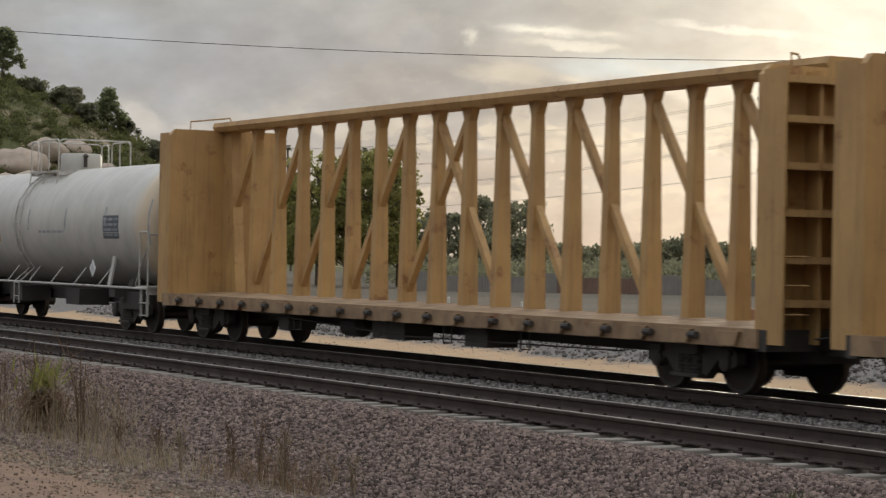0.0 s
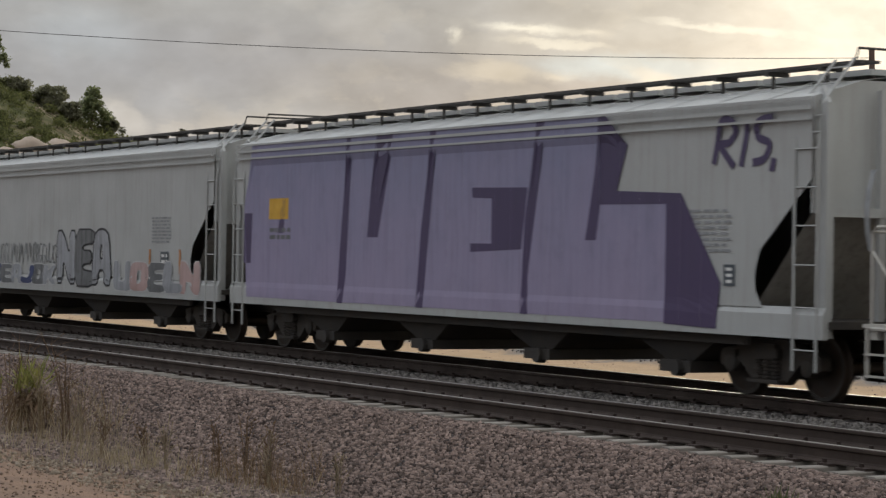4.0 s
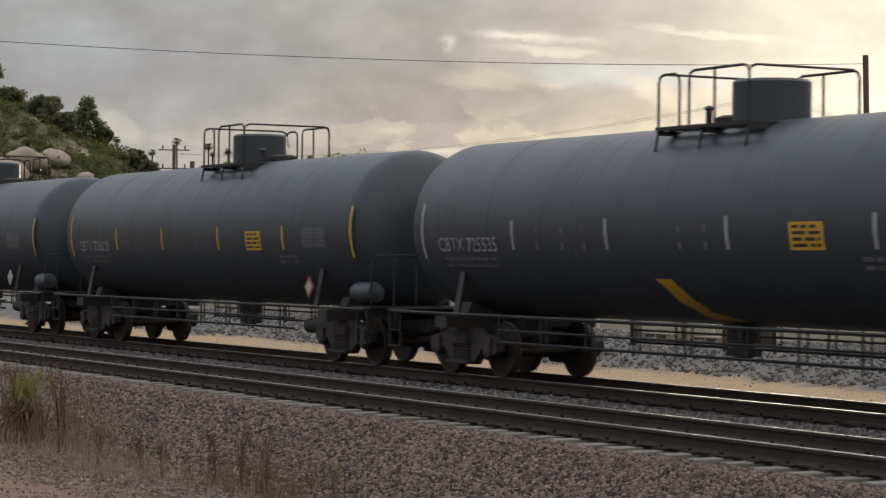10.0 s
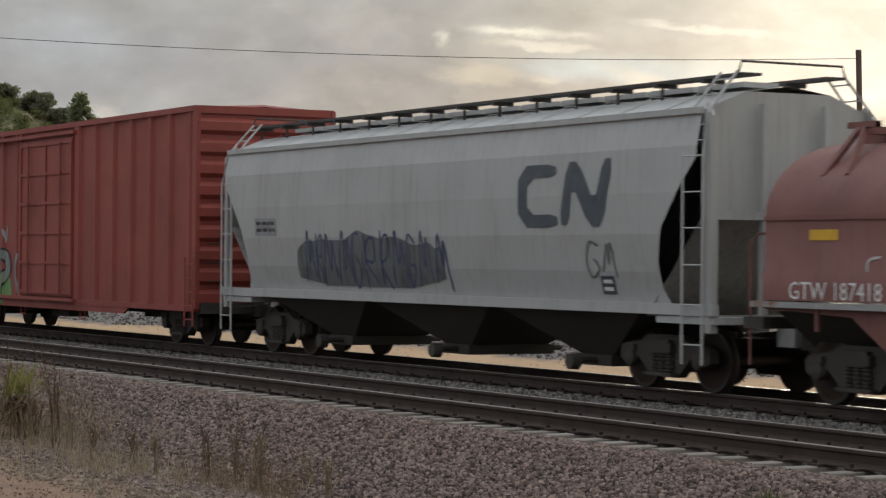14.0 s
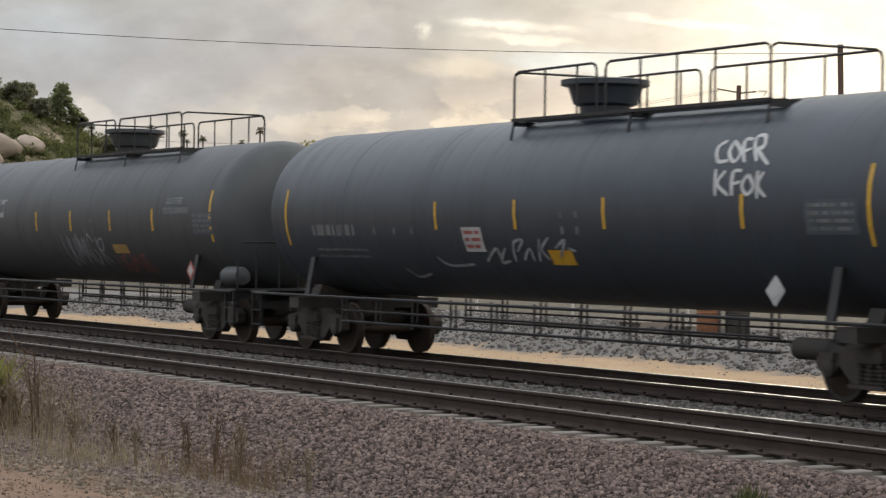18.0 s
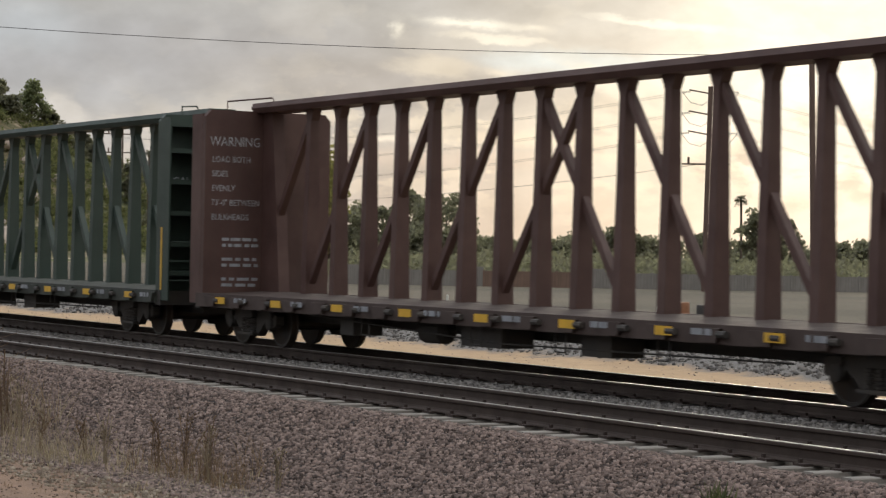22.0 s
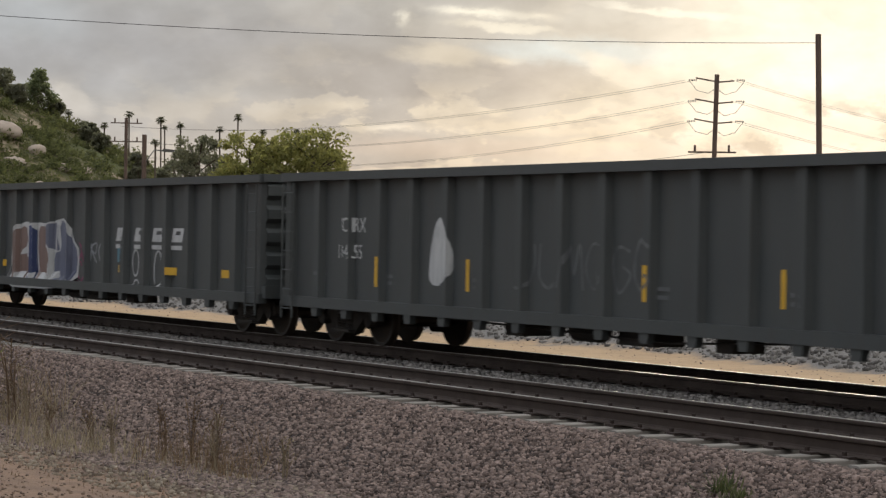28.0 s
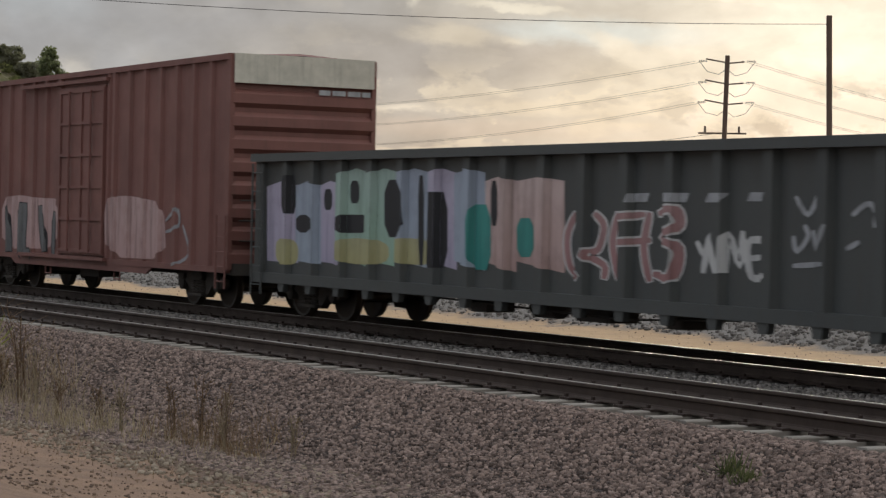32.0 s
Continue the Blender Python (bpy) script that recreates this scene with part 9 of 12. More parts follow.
fat(car, side, (), [(0.6, 1.6), (0.88, 1.75), (0.81, 1.52), (1.19, 1.72)], 0.045, S_PALE, None, 0, 0.009, 1.3, "pale sprayed scrawl")
fat(car, side, (), [(0.83, 1.47), (1.45, 1.58)], 0.045, S_PALE, None, 0, 0.009, 1.3, "pale sprayed scrawl")
fat(car, side, (), [(1.11, 1.43), (1.21, 1.3), (1.63, 1.36)], 0.045, S_PALE, None, 0, 0.009, 1.3, "pale sprayed scrawl")
fat(car, side, (), [(0.8, 1.74), (1.18, 1.81)], 0.045, S_PALE, None, 0, 0.009, 1.3, "pale sprayed scrawl")
for i, entry in enumerate((k1, k2)):
    car, side = on_tank(entry)
    stripes(car, side, ((-5.34, -2.77, -0.24, 2.4, 5.58), (2.53, 5.06))[i], 2.2, 2.72, M_ORANGE if i == 0 else S_DIM, 0.045, tall=((8.0, 2.0, 3.1), (-7.9, 2.0, 3.1)))
    stripes(car, side, (-6.6, -6.0, -4.4, -1.6, 0.9) if i == 0 else (-4.2, -3.4, -2.6, -1.8, 0.2, 1.0, 1.6), 2.2, 2.5, S_DIM, 0.03)
    diamond(car, (6.13, 6.0)[i], 1.46, 0.21, -1.58, MAT_RED_SIGN, M_PALE_LABEL)
car, side = on_tank(k1)
scrawl(car, side, -2.9, -0.7, 1.6, 2.17, S_PALE, 61, 0.055, 0.42)
scrawl(car, side, -2.6, 2.6, 1.42, 1.66, S_DIM, 62, 0.05, 0.34)
scrawl(car, side, 0.6, 1.6, 1.75, 2.1, S_PALE, 63, 0.05, 0.4)
bars(car, -7.4, 2.06, 4.0, 1, side, S_DIM, 0.2, 0.05, 6, "number", "row of dim stencilled marks")
panel(car, side, 7.0, 7.9, 2.2, 2.75, M_DARK_LABEL, S_DIM, 4)
car, side = on_tank(k2)
scrawl(car, side, -2.5, -1.2, 1.65, 2.2, S_PALE, 64, 0.055, 0.5)
scrawl(car, side, -1.0, 0.9, 1.6, 2.0, S_PALE, 65, 0.045, 0.4)
panel(car, side, 1.37, 2.2, 1.55, 1.82, M_TAN_LABEL, None, label="yellow-brown label")
panel(car, side, 6.8, 7.9, 2.2, 2.72, M_PALE_LABEL, MAT_LETTER_DARK, 5, label="pale label panel with lines of print")

# covered hoppers
car, _, side = h1
side = hopper_side(side)
body = [(-8.3, 1.02), (5.66, 1.0), (5.66, 2.71), (4.0, 2.72), (3.97, 3.9), (4.0, 4.05), (-8.1, 4.05), (-8.5, 2.8)]
part("painted_block", painted([body], side, [-8 + 0.5 * i for i in range(28)], 0.1), S_PURPLE, car, "huge lilac block letters sprayed over the whole side")
deep = raised(side, 0.003)
for pts in ([(3.62, 2.18), (3.9, 2.18), (4.0, 2.72), (5.66, 2.71), (5.66, 0.98), (6.87, 0.95), (6.94, 1.59), (6.01, 2.86), (4.43, 2.92), (4.69, 3.6), (4.15, 4.06), (3.95, 4.06), (3.85, 3.2)],
            [(-3.31, 2.22), (-2.91, 2.22), (-2.35, 4.05), (-2.94, 4.05), (-3.2, 3.0)], [(0.30, 3.05), (1.99, 3.02), (1.82, 2.03), (0.27, 1.98), (0.27, 2.12), (0.92, 2.12), (0.92, 2.86), (0.32, 2.88)],
            [(-6.95, 2.3), (-6.7, 2.3), (-6.6, 2.95), (-6.75, 3.0)], [(-4.42, 1.0), (-4.20, 1.0), (-4.1, 1.6), (-3.92, 4.05), (-4.08, 4.05), (-4.3, 2.4)],
            [(-1.5, 1.0), (-1.26, 1.0), (-1.2, 1.6), (-0.85, 4.05), (-1.05, 4.05), (-1.36, 2.4)], [(1.85, 1.0), (2.06, 1.0), (2.02, 1.6), (2.5, 4.05), (2.26, 4.05), (1.92, 2.5)],
            [(-8.5, 1.7), (-8.15, 1.7), (-8.1, 2.7), (-8.45, 2.7)]):
    part("painted_shade", painted([pts], deep, [-8 + 0.5 * i for i in range(30)], 0.1), S_PURPLE_DARK, car, "dark violet edge of the block letters")
s = Shape()
for pts in ([(6.75, 3.25), (6.95, 3.85), (7.25, 3.75), (7.1, 3.55), (6.9, 3.5), (7.2, 3.2)], [(7.35, 3.2), (7.5, 3.8)], [(8.05, 3.85), (7.75, 3.8), (7.7, 3.6), (7.95, 3.5), (7.85, 3.3), (7.6, 3.25)], [(8.05, 3.3), (8.0, 3.12)]):
    ribbon(s, curve_through(pts, 4), 0.11, side)
part("painted_tag", s, S_PURPLE_DARK, car, "small dark slanted tag high on the side")
panel(car, deep, -7.34, -6.5, 2.57, 2.98, M_YELLOW_LABEL, None, label="yellow placard with a dark border")
bars(car, -7.3, 2.4, 0.9, 2, deep, S_DIM, 0.08, 0.06, 8)
bars(car, 6.2, 2.62, 0.95, 8, side, MAT_LETTER_FADED, 0.04, 0.04, 9)
panel(car, side, 7.0, 7.25, 1.55, 1.85, M_DARK_LABEL, MAT_LETTER_WHITE, 3)
for entry, px, digits in ((h2, -7.45, "53341"), (h4, -7.35, "53378")):
    car, _, side = entry
    side = hopper_side(side)
    p = panel(car, side, px, px + 0.95, 2.55, 3.03, M_YELLOW_LABEL, None, label="yellow placard with a dark border")
    blocks(p, raised(side, 0.003), px + 0.14, px + 0.76, 2.68, 2.9, 4, MAT_LETTER_DARK, 0.05)
    wording(car, digits, px - 0.02, 2.07, 0.2, side, MAT_LETTER_DARK)
    bars(car, px + 0.05, 1.85, 0.8, 3, side, MAT_LETTER_FADED, 0.035, 0.05, 3)
    bars(car, 6.0, 2.66, 1.05, 8, side, MAT_LETTER_FADED, 0.04, 0.035, 4)
    panel(car, side, 6.5, 6.94, 1.59, 1.9, M_DARK_LABEL, MAT_LETTER_WHITE, 2, label="dark panel of two boxes")
    stripes(car, side, (5.9, 7.55), 1.42, 1.95, M_ORANGE, 0.05)
car, _, side = h2
side = hopper_side(side)
scrawl(car, side, -8.9, -7.9, 3.2, 3.5, S_DIM, 71, 0.035, 0.25)
scrawl(car, side, -8.7, -7.6, 2.85, 3.15, S_BLACK, 72, 0.03, 0.25)
piece(car, side, (), -6.4, 0.0, 1.02, 1.55, ["ring", "zig", "cup", "comb", "arch", "hook", "ring", "fork"], [S_DIM, S_PALE, S_NAVY], S_WHITE, 73, 0.03)
piece(car, side, (), 0.2, 3.6, 1.05, 2.42, ["zig", "comb", "arch"], [S_PALE, S_DIM], S_BLACK, 74, 0.06)
piece(car, side, (), 3.9, 8.6, 0.98, 1.7, ["cup", "ring", "comb", "leg", "zig"], [S_PALE, S_PINK, S_DIM], S_WHITE, 75, 0.03)
scrawl(car, side, -6.4, 0.0, 1.55, 2.05, S_DIM, 76, 0.03, 0.3)
car, _, side = h3
side = hopper_side(side)
panel(car, side, -6.92, -6.32, 2.42, 2.75, S_WHITE, None, label="white painted patch behind the marks")
wording(car, "ASOX", -6.85, 2.48, 0.21, raised(side, 0.003), MAT_LETTER_DARK, wide=0.8)
wording(car, "893144", -6.88, 2.0, 0.2, side, MAT_LETTER_DARK, wide=0.95)
wording(car, "PLASTIC", 5.84, 2.4, 0.12, side, MAT_LETTER_FADED)
wording(car, "GRANULES", 5.8, 2.18, 0.12, side, MAT_LETTER_FADED, wide=0.9)
panel(car, side, 6.02, 6.55, 1.56, 1.9, M_DARK_LABEL, MAT_LETTER_FADED, 2, label="dark panel of four boxes")
fat(car, side, (), [(-2.78, 1), (-2.69, 1.57), (-2.6, 2.03)], 0.14, S_GREEN, None, 0.05, 0.0015, 1.6, "green sprayed halo stroke")
fat(car, side, (), [(-2.5, 2.08), (-1.99, 2.18), (-1.38, 2.06)], 0.14, S_GREEN, None, 0.05, 0.0015, 1.6, "green sprayed halo stroke")
fat(car, side, (), [(-1.08, 1.99), (-0.61, 2.22), (0.15, 2.13), (1.05, 2.07)], 0.12, S_GREEN, None, 0.05, 0.0015, 1.6, "green sprayed halo stroke")
fat(car, side, (), [(1.23, 2), (1.75, 1.91), (2.09, 1.64)], 0.12, S_GREEN, None, 0.05, 0.0015, 1.6, "green sprayed halo stroke")
fat(car, side, (), [(-2.7, 1.87), (-3.02, 1.77)], 0.1, S_GREEN, None, 0.05, 0.0015, 1.6, "green sprayed halo stroke")
fat(car, side, (), [(-2.16, 1.17), (-2.42, 1.47), (-1.97, 1.78)], 0.12, S_GREEN, None, 0.05, 0.0015, 1.6, "green sprayed halo stroke")
fat(car, side, (), [(-1.78, 2.1), (-1.54, 2.22)], 0.08, S_GREEN, None, 0.05, 0.0015, 1.6, "green sprayed halo stroke")
fat(car, side, (), [(-0.68, 2.18), (-0.53, 2.28)], 0.08, S_GREEN, None, 0.05, 0.0015, 1.6, "green sprayed halo stroke")
fat(car, side, (), [(-1.95, 0.98), (-2.12, 1.38), (-1.77, 1.78), (-1.27, 1.59), (-1.55, 1.14), (-1.05, 1.01)], 0.144, S_MAGENTA, S_MAROON, 0.035, 0.004, 1.6, "magenta sprayed letter")
fat(car, side, (), [(-1.05, 1.05), (-1.21, 1.59), (-0.69, 1.79), (-0.57, 1.21)], 0.144, S_MAGENTA, S_MAROON, 0.035, 0.004, 1.6, "magenta sprayed letter")
fat(car, side, (), [(-0.47, 1.02), (-0.41, 1.89), (0.08, 1.42), (0.15, 1.9)], 0.144, S_MAGENTA, S_MAROON, 0.035, 0.004, 1.6, "magenta sprayed letter")
fat(car, side, (), [(0.15, 1.9), (0.45, 1.33), (0.27, 1)], 0.144, S_MAGENTA, S_MAROON, 0.035, 0.004, 1.6, "magenta sprayed letter")
fat(car, side, (), [(0.64, 1.06), (0.56, 1.81), (1.05, 1.91), (1.28, 1.45), (1.05, 1.07)], 0.144, S_MAGENTA, S_MAROON, 0.035, 0.004, 1.6, "magenta sprayed letter")
fat(car, side, (), [(1.43, 1.03), (1.34, 1.63), (1.66, 1.82), (2.01, 1.46), (1.77, 1.09)], 0.144, S_MAGENTA, S_MAROON, 0.035, 0.004, 1.6, "magenta sprayed letter")
fat(car, side, (), [(-2.24, 1.07), (-1.34, 0.94), (-0.19, 0.95), (1.26, 0.96)], 0.115, S_MAGENTA, S_MAROON, 0.035, 0.004, 1.6, "magenta sprayed letter")
fat(car, side, (), [(-1.87, 1.58), (-1.46, 1.49)], 0.045, S_MAROON, None, 0, 0.009, 1.3, "thin sprayed line")
fat(car, side, (), [(-0.88, 1.6), (-0.86, 1.21)], 0.045, S_MAROON, None, 0, 0.009, 1.3, "thin sprayed line")
fat(car, side, (), [(-0.12, 1.61), (-0.01, 1.18)], 0.045, S_MAROON, None, 0, 0.009, 1.3, "thin sprayed line")
fat(car, side, (), [(0.8, 1.62), (0.9, 1.2)], 0.045, S_MAROON, None, 0, 0.009, 1.3, "thin sprayed line")
fat(car, side, (), [(1.59, 1.54), (1.68, 1.18)], 0.045, S_MAROON, None, 0, 0.009, 1.3, "thin sprayed line")
fat(car, side, (), [(1.78, 0.86), (2.02, 1.28), (2.17, 1.74), (2.33, 2.19), (2.98, 1.92), (3.29, 2.28)], 0.028, S_NAVY, None, 0, 0.006, 1.3, "thin sprayed line")
fat(car, side, (), [(2.98, 1.92), (2.68, 1.47), (2.53, 0.89)], 0.028, S_NAVY, None, 0, 0.006, 1.3, "thin sprayed line")
fat(car, side, (), [(3.41, 0.87), (3.47, 1.49), (3.54, 1.93), (3.91, 2.32), (4.15, 1.93), (4.09, 1.42), (3.95, 0.89)], 0.028, S_NAVY, None, 0, 0.006, 1.3, "thin sprayed line")
fat(car, side, (), [(4.25, 0.95), (4.46, 1.51), (4.58, 2.28), (4.89, 1.86), (4.83, 1.18), (5.34, 0.95)], 0.028, S_NAVY, None, 0, 0.006, 1.3, "thin sprayed line")
fat(car, side, (), [(2.02, 1.28), (2.92, 1.26), (3.55, 1.32)], 0.028, S_NAVY, None, 0, 0.006, 1.3, "thin sprayed line")
fat(car, side, (), [(4.15, 1.93), (4.66, 2.11)], 0.028, S_NAVY, None, 0, 0.006, 1.3, "thin sprayed line")
fat(car, side, (), [(2.9, 2.19), (3.68, 2.32), (4.29, 2.15)], 0.028, S_NAVY, None, 0, 0.006, 1.3, "thin sprayed line")
fat(car, side, (), [(4.96, 1.77), (5.18, 1.53), (5.54, 1.37)], 0.028, S_NAVY, None, 0, 0.006, 1.3, "thin sprayed line")
fat(car, side, (), [(2.44, 1.11), (3.01, 0.9), (3.56, 1.14)], 0.028, S_NAVY, None, 0, 0.006, 1.3, "thin sprayed line")
part("painted_patch", painted([rounded([(2.43, 1.65), (2.75, 1.74), (2.92, 1.48), (2.6, 1.25)], 2)], raised(side, 0.003), (), 0.2), S_OLIVE, car, "yellow-green sprayed filling")
part("painted_patch", painted([rounded([(3.31, 1.49), (3.61, 1.93), (3.91, 2.11), (4, 1.67), (3.71, 1.32)], 2)], raised(side, 0.003), (), 0.2), S_OLIVE, car, "yellow-green sprayed filling")
part("painted_patch", painted([rounded([(4.25, 1.08), (4.68, 1.3), (5.05, 1.06), (4.47, 0.93)], 2)], raised(side, 0.003), (), 0.2), S_OLIVE, car, "yellow-green sprayed filling")
part("painted_patch", painted([rounded([(3.71, 1.15), (4.01, 1.29), (4.02, 0.91), (3.69, 0.9)], 2)], raised(side, 0.003), (), 0.2), S_OLIVE, car, "yellow-green sprayed filling")
part("painted_patch", painted([rounded([(2.03, 1.1), (2.52, 1.25), (2.61, 0.93), (1.86, 0.88)], 2)], raised(side, 0.003), (), 0.2), S_PALEBLUE, car, "pale blue sprayed filling")
part("painted_patch", painted([rounded([(4.45, 1.68), (4.74, 1.77), (4.82, 1.43), (4.49, 1.38)], 2)], raised(side, 0.003), (), 0.2), S_PALEBLUE, car, "pale blue sprayed filling")
fat(car, side, (), [(5.61, 1.24), (5.75, 1.04), (5.89, 1.25), (6.05, 1.04)], 0.05, MAT_LETTER_FADED, None, 0, 0.004, 1.3, "thin sprayed line")
fat(car, side, (), [(6.22, 1.22), (6.16, 1.02), (6.43, 1.03)], 0.05, MAT_LETTER_FADED, None, 0, 0.004, 1.3, "thin sprayed line")
fat(car, side, (), [(6.56, 1.03), (6.58, 1.25), (6.79, 1.24), (6.61, 1.14)], 0.05, MAT_LETTER_FADED, None, 0, 0.004, 1.3, "thin sprayed line")
fat(car, side, (), [(6.95, 1.24), (6.93, 1.02), (7.18, 1.03), (7.23, 1.25)], 0.05, MAT_LETTER_FADED, None, 0, 0.004, 1.3, "thin sprayed line")
fat(car, side, (), [(7.4, 1.02), (7.43, 1.24), (7.61, 1.03)], 0.05, MAT_LETTER_FADED, None, 0, 0.004, 1.3, "thin sprayed line")
fat(car, side, (), [(-5.15, 2.01), (-4.98, 1.85), (-5.13, 1.53)], 0.03, S_RUST, None, 0, 0.004, 1.2, "rust run on the paint")
fat(car, side, (), [(-4.69, 1.96), (-4.74, 1.64)], 0.03, S_RUST, None, 0, 0.004, 1.2, "rust run on the paint")
fat(car, side, (), [(5.08, 2.62), (5.13, 2.2)], 0.03, S_RUST, None, 0, 0.004, 1.2, "rust run on the paint")
fat(car, side, (), [(5.37, 2.28), (5.31, 1.95)], 0.03, S_RUST, None, 0, 0.004, 1.2, "rust run on the paint")
fat(car, side, (), [(7.36, 2.28), (7.34, 1.73), (7.42, 1.41)], 0.03, S_RUST, None, 0, 0.004, 1.2, "rust run on the paint")
fat(car, side, (), [(1.75, 2.83), (1.87, 2.46)], 0.03, S_RUST, None, 0, 0.004, 1.2, "rust run on the paint")
fat(car, side, (), [(-2.46, 2.79), (-2.37, 2.43)], 0.03, S_RUST, None, 0, 0.004, 1.2, "rust run on the paint")
fat(car, side, (), [(1.88, 3.15), (1.95, 2.92)], 0.03, S_RUST, None, 0, 0.004, 1.2, "rust run on the paint")
fat(car, side, (), [(5.46, 3.61), (5.42, 3.28)], 0.03, S_RUST, None, 0, 0.004, 1.2, "rust run on the paint")
fat(car, side, (), [(4.43, 2.54), (4.4, 2.32)], 0.03, S_RUST, None, 0, 0.004, 1.2, "rust run on the paint")
rng_r = random.Random(85)
for i in range(46):
    x = rng_r.choice((rng_r.uniform(-7.5, 7.0), rng_r.uniform(-5.6, -4.0), rng_r.uniform(0.8, 5.8)))
    z = rng_r.uniform(1.7, 3.4) if i % 3 else rng_r.uniform(1.4, 2.2)
    w, h = rng_r.uniform(0.012, 0.04), rng_r.uniform(0.15, 0.55)
    part("rust_run", painted([[(x - w, z), (x - w * 0.4, z - h), (x + w * 0.5, z - h * 0.95), (x + w, z), (x + w * 0.3, z + 0.05)]], side, dz=0.3), S_RUST, car, "dark rust run on the paint")
car, _, side = h4
side = hopper_side(side)
fat(car, side, (), [(-4.9, 2.02), (-5.21, 2.19), (-5.51, 1.98), (-5.45, 1.66), (-5.12, 1.53)], 0.2, S_PALE, S_STRAND, 0.045, 0.004, 1.5, "grey sprayed letter with a dark edge")
fat(car, side, (), [(-5.33, 1.5), (-4.88, 1.53), (-4.75, 1.67)], 0.16, S_DIM, S_STRAND, 0.04, 0.006, 1.5, "grey sprayed letter with a dark edge")
fat(car, side, (), [(-4.6, 1.43), (-4.76, 1.83), (-4.58, 2.13), (-4.31, 2.15), (-4.17, 1.83), (-4.15, 1.39)], 0.18, S_PALE, S_STRAND, 0.045, 0.004, 1.5, "grey sprayed letter with a dark edge")
fat(car, side, (), [(-3.75, 1.46), (-3.81, 1.78), (-3.77, 2.09), (-3.29, 2.09)], 0.2, S_PALE, S_STRAND, 0.045, 0.006, 1.5, "grey sprayed letter with a dark edge")
fat(car, side, (), [(-3.7, 1.75), (-3.28, 1.76)], 0.16, S_DIM, S_STRAND, 0.03, 0.0085, 1.5, "grey sprayed letter with a dark edge")
fat(car, side, (), [(-3.71, 1.47), (-3.19, 1.46)], 0.18, S_DIM, S_STRAND, 0.03, 0.0085, 1.5, "grey sprayed letter with a dark edge")
fat(car, side, (), [(-2.93, 1.45), (-3.01, 1.84), (-3, 2.11), (-2.66, 2.14), (-2.53, 1.9), (-2.73, 1.7), (-2.55, 1.42)], 0.2, S_PALE, S_STRAND, 0.045, 0.004, 1.5, "grey sprayed letter with a dark edge")
fat(car, side, (), [(0.3, 1.3), (0.16, 1.68), (0.28, 1.93), (0.64, 1.95), (0.89, 1.84), (0.83, 1.63), (0.54, 1.67)], 0.24, S_PALE, S_DIM, 0.03, 0.003, 1.5, "pale sprayed letter with a grey edge")
fat(car, side, (), [(0.94, 2.1), (0.95, 1.8)], 0.2, S_PALE, S_STRAND, 0.045, 0.006, 1.5, "pale sprayed letter with a grey edge")
fat(car, side, (), [(1.29, 2.1), (1.37, 1.6), (1.63, 1.5), (1.73, 1.61), (1.65, 2.07)], 0.2, S_PALE, S_STRAND, 0.045, 0.004, 1.5, "pale sprayed letter with a grey edge")
part("painted_block", painted([rounded([(1.95, 2.13), (2.45, 2.13), (2.46, 1.87), (1.96, 1.85)], 0)], raised(side, 0.005), dz=0.1), S_SLATE, car, "slate-blue counter of a sprayed letter")
part("painted_block", painted([rounded([(2.64, 2.13), (3.62, 2.12), (3.63, 1.86), (2.88, 1.88), (2.65, 1.8)], 0)], raised(side, 0.005), dz=0.1), S_SLATE, car, "slate-blue counter of a sprayed letter")
part("painted_block", painted([rounded([(2.03, 1.57), (2.46, 1.58), (2.47, 1.41), (2.04, 1.41)], 0)], raised(side, 0.005), dz=0.1), S_SLATE, car, "slate-blue counter of a sprayed letter")
part("painted_block", painted([rounded([(2.62, 1.89), (2.81, 1.89), (2.89, 1.49), (2.69, 1.45)], 0)], raised(side, 0.005), dz=0.1), S_SLATE, car, "slate-blue counter of a sprayed letter")
part("painted_block", painted([rounded([(2.85, 1.58), (3.36, 1.57), (3.36, 1.4), (2.86, 1.4)], 0)], raised(side, 0.005), dz=0.1), S_SLATE, car, "slate-blue counter of a sprayed letter")
part("painted_letter", painted([rounded([(1.85, 2.16), (2.56, 2.16), (2.6, 1.35), (1.91, 1.36)], 1)], raised(side, 0.002), dz=0.1), S_PALE, car, "pale sprayed letter")
part("painted_patch", painted([rounded([(3.59, 2.03), (4.35, 2.08), (4.82, 2.06), (4.97, 1.83), (4.92, 1.32), (3.3, 1.37), (3.38, 1.81)], 1)], raised(side, 0.0015), dz=0.1), S_STRAW, car, "faded yellow-green paint patch")
part("painted_patch", painted([rounded([(-1.87, 1.93), (-1.47, 1.94), (-1.38, 1.66), (-1.82, 1.63)], 1)], raised(side, 0.0015), dz=0.1), S_STRAW, car, "faded yellow-green paint patch")
part("painted_patch", painted([rounded([(-0.13, 2.01), (0.27, 2.06), (0.18, 1.59), (-0.04, 1.52)], 1)], raised(side, 0.0012), dz=0.1), S_STRAW, car, "faded yellow-green paint patch")
part("painted_patch", painted([rounded([(-6.2, 1.9), (-5.79, 1.86), (-5.83, 1.53), (-6.12, 1.55)], 2)], raised(side, 0.002), dz=0.1), S_DIM, car, "dim grey smudge")
fat(car, side, (), [(-2.07, 1.87), (-1.43, 1.86)], 0.05, S_GREYGREEN, None, 0.04, 0.004, 1.3, "thin sprayed line")
fat(car, side, (), [(-1.99, 1.75), (-1.47, 1.74)], 0.05, S_GREYGREEN, None, 0.04, 0.004, 1.3, "thin sprayed line")
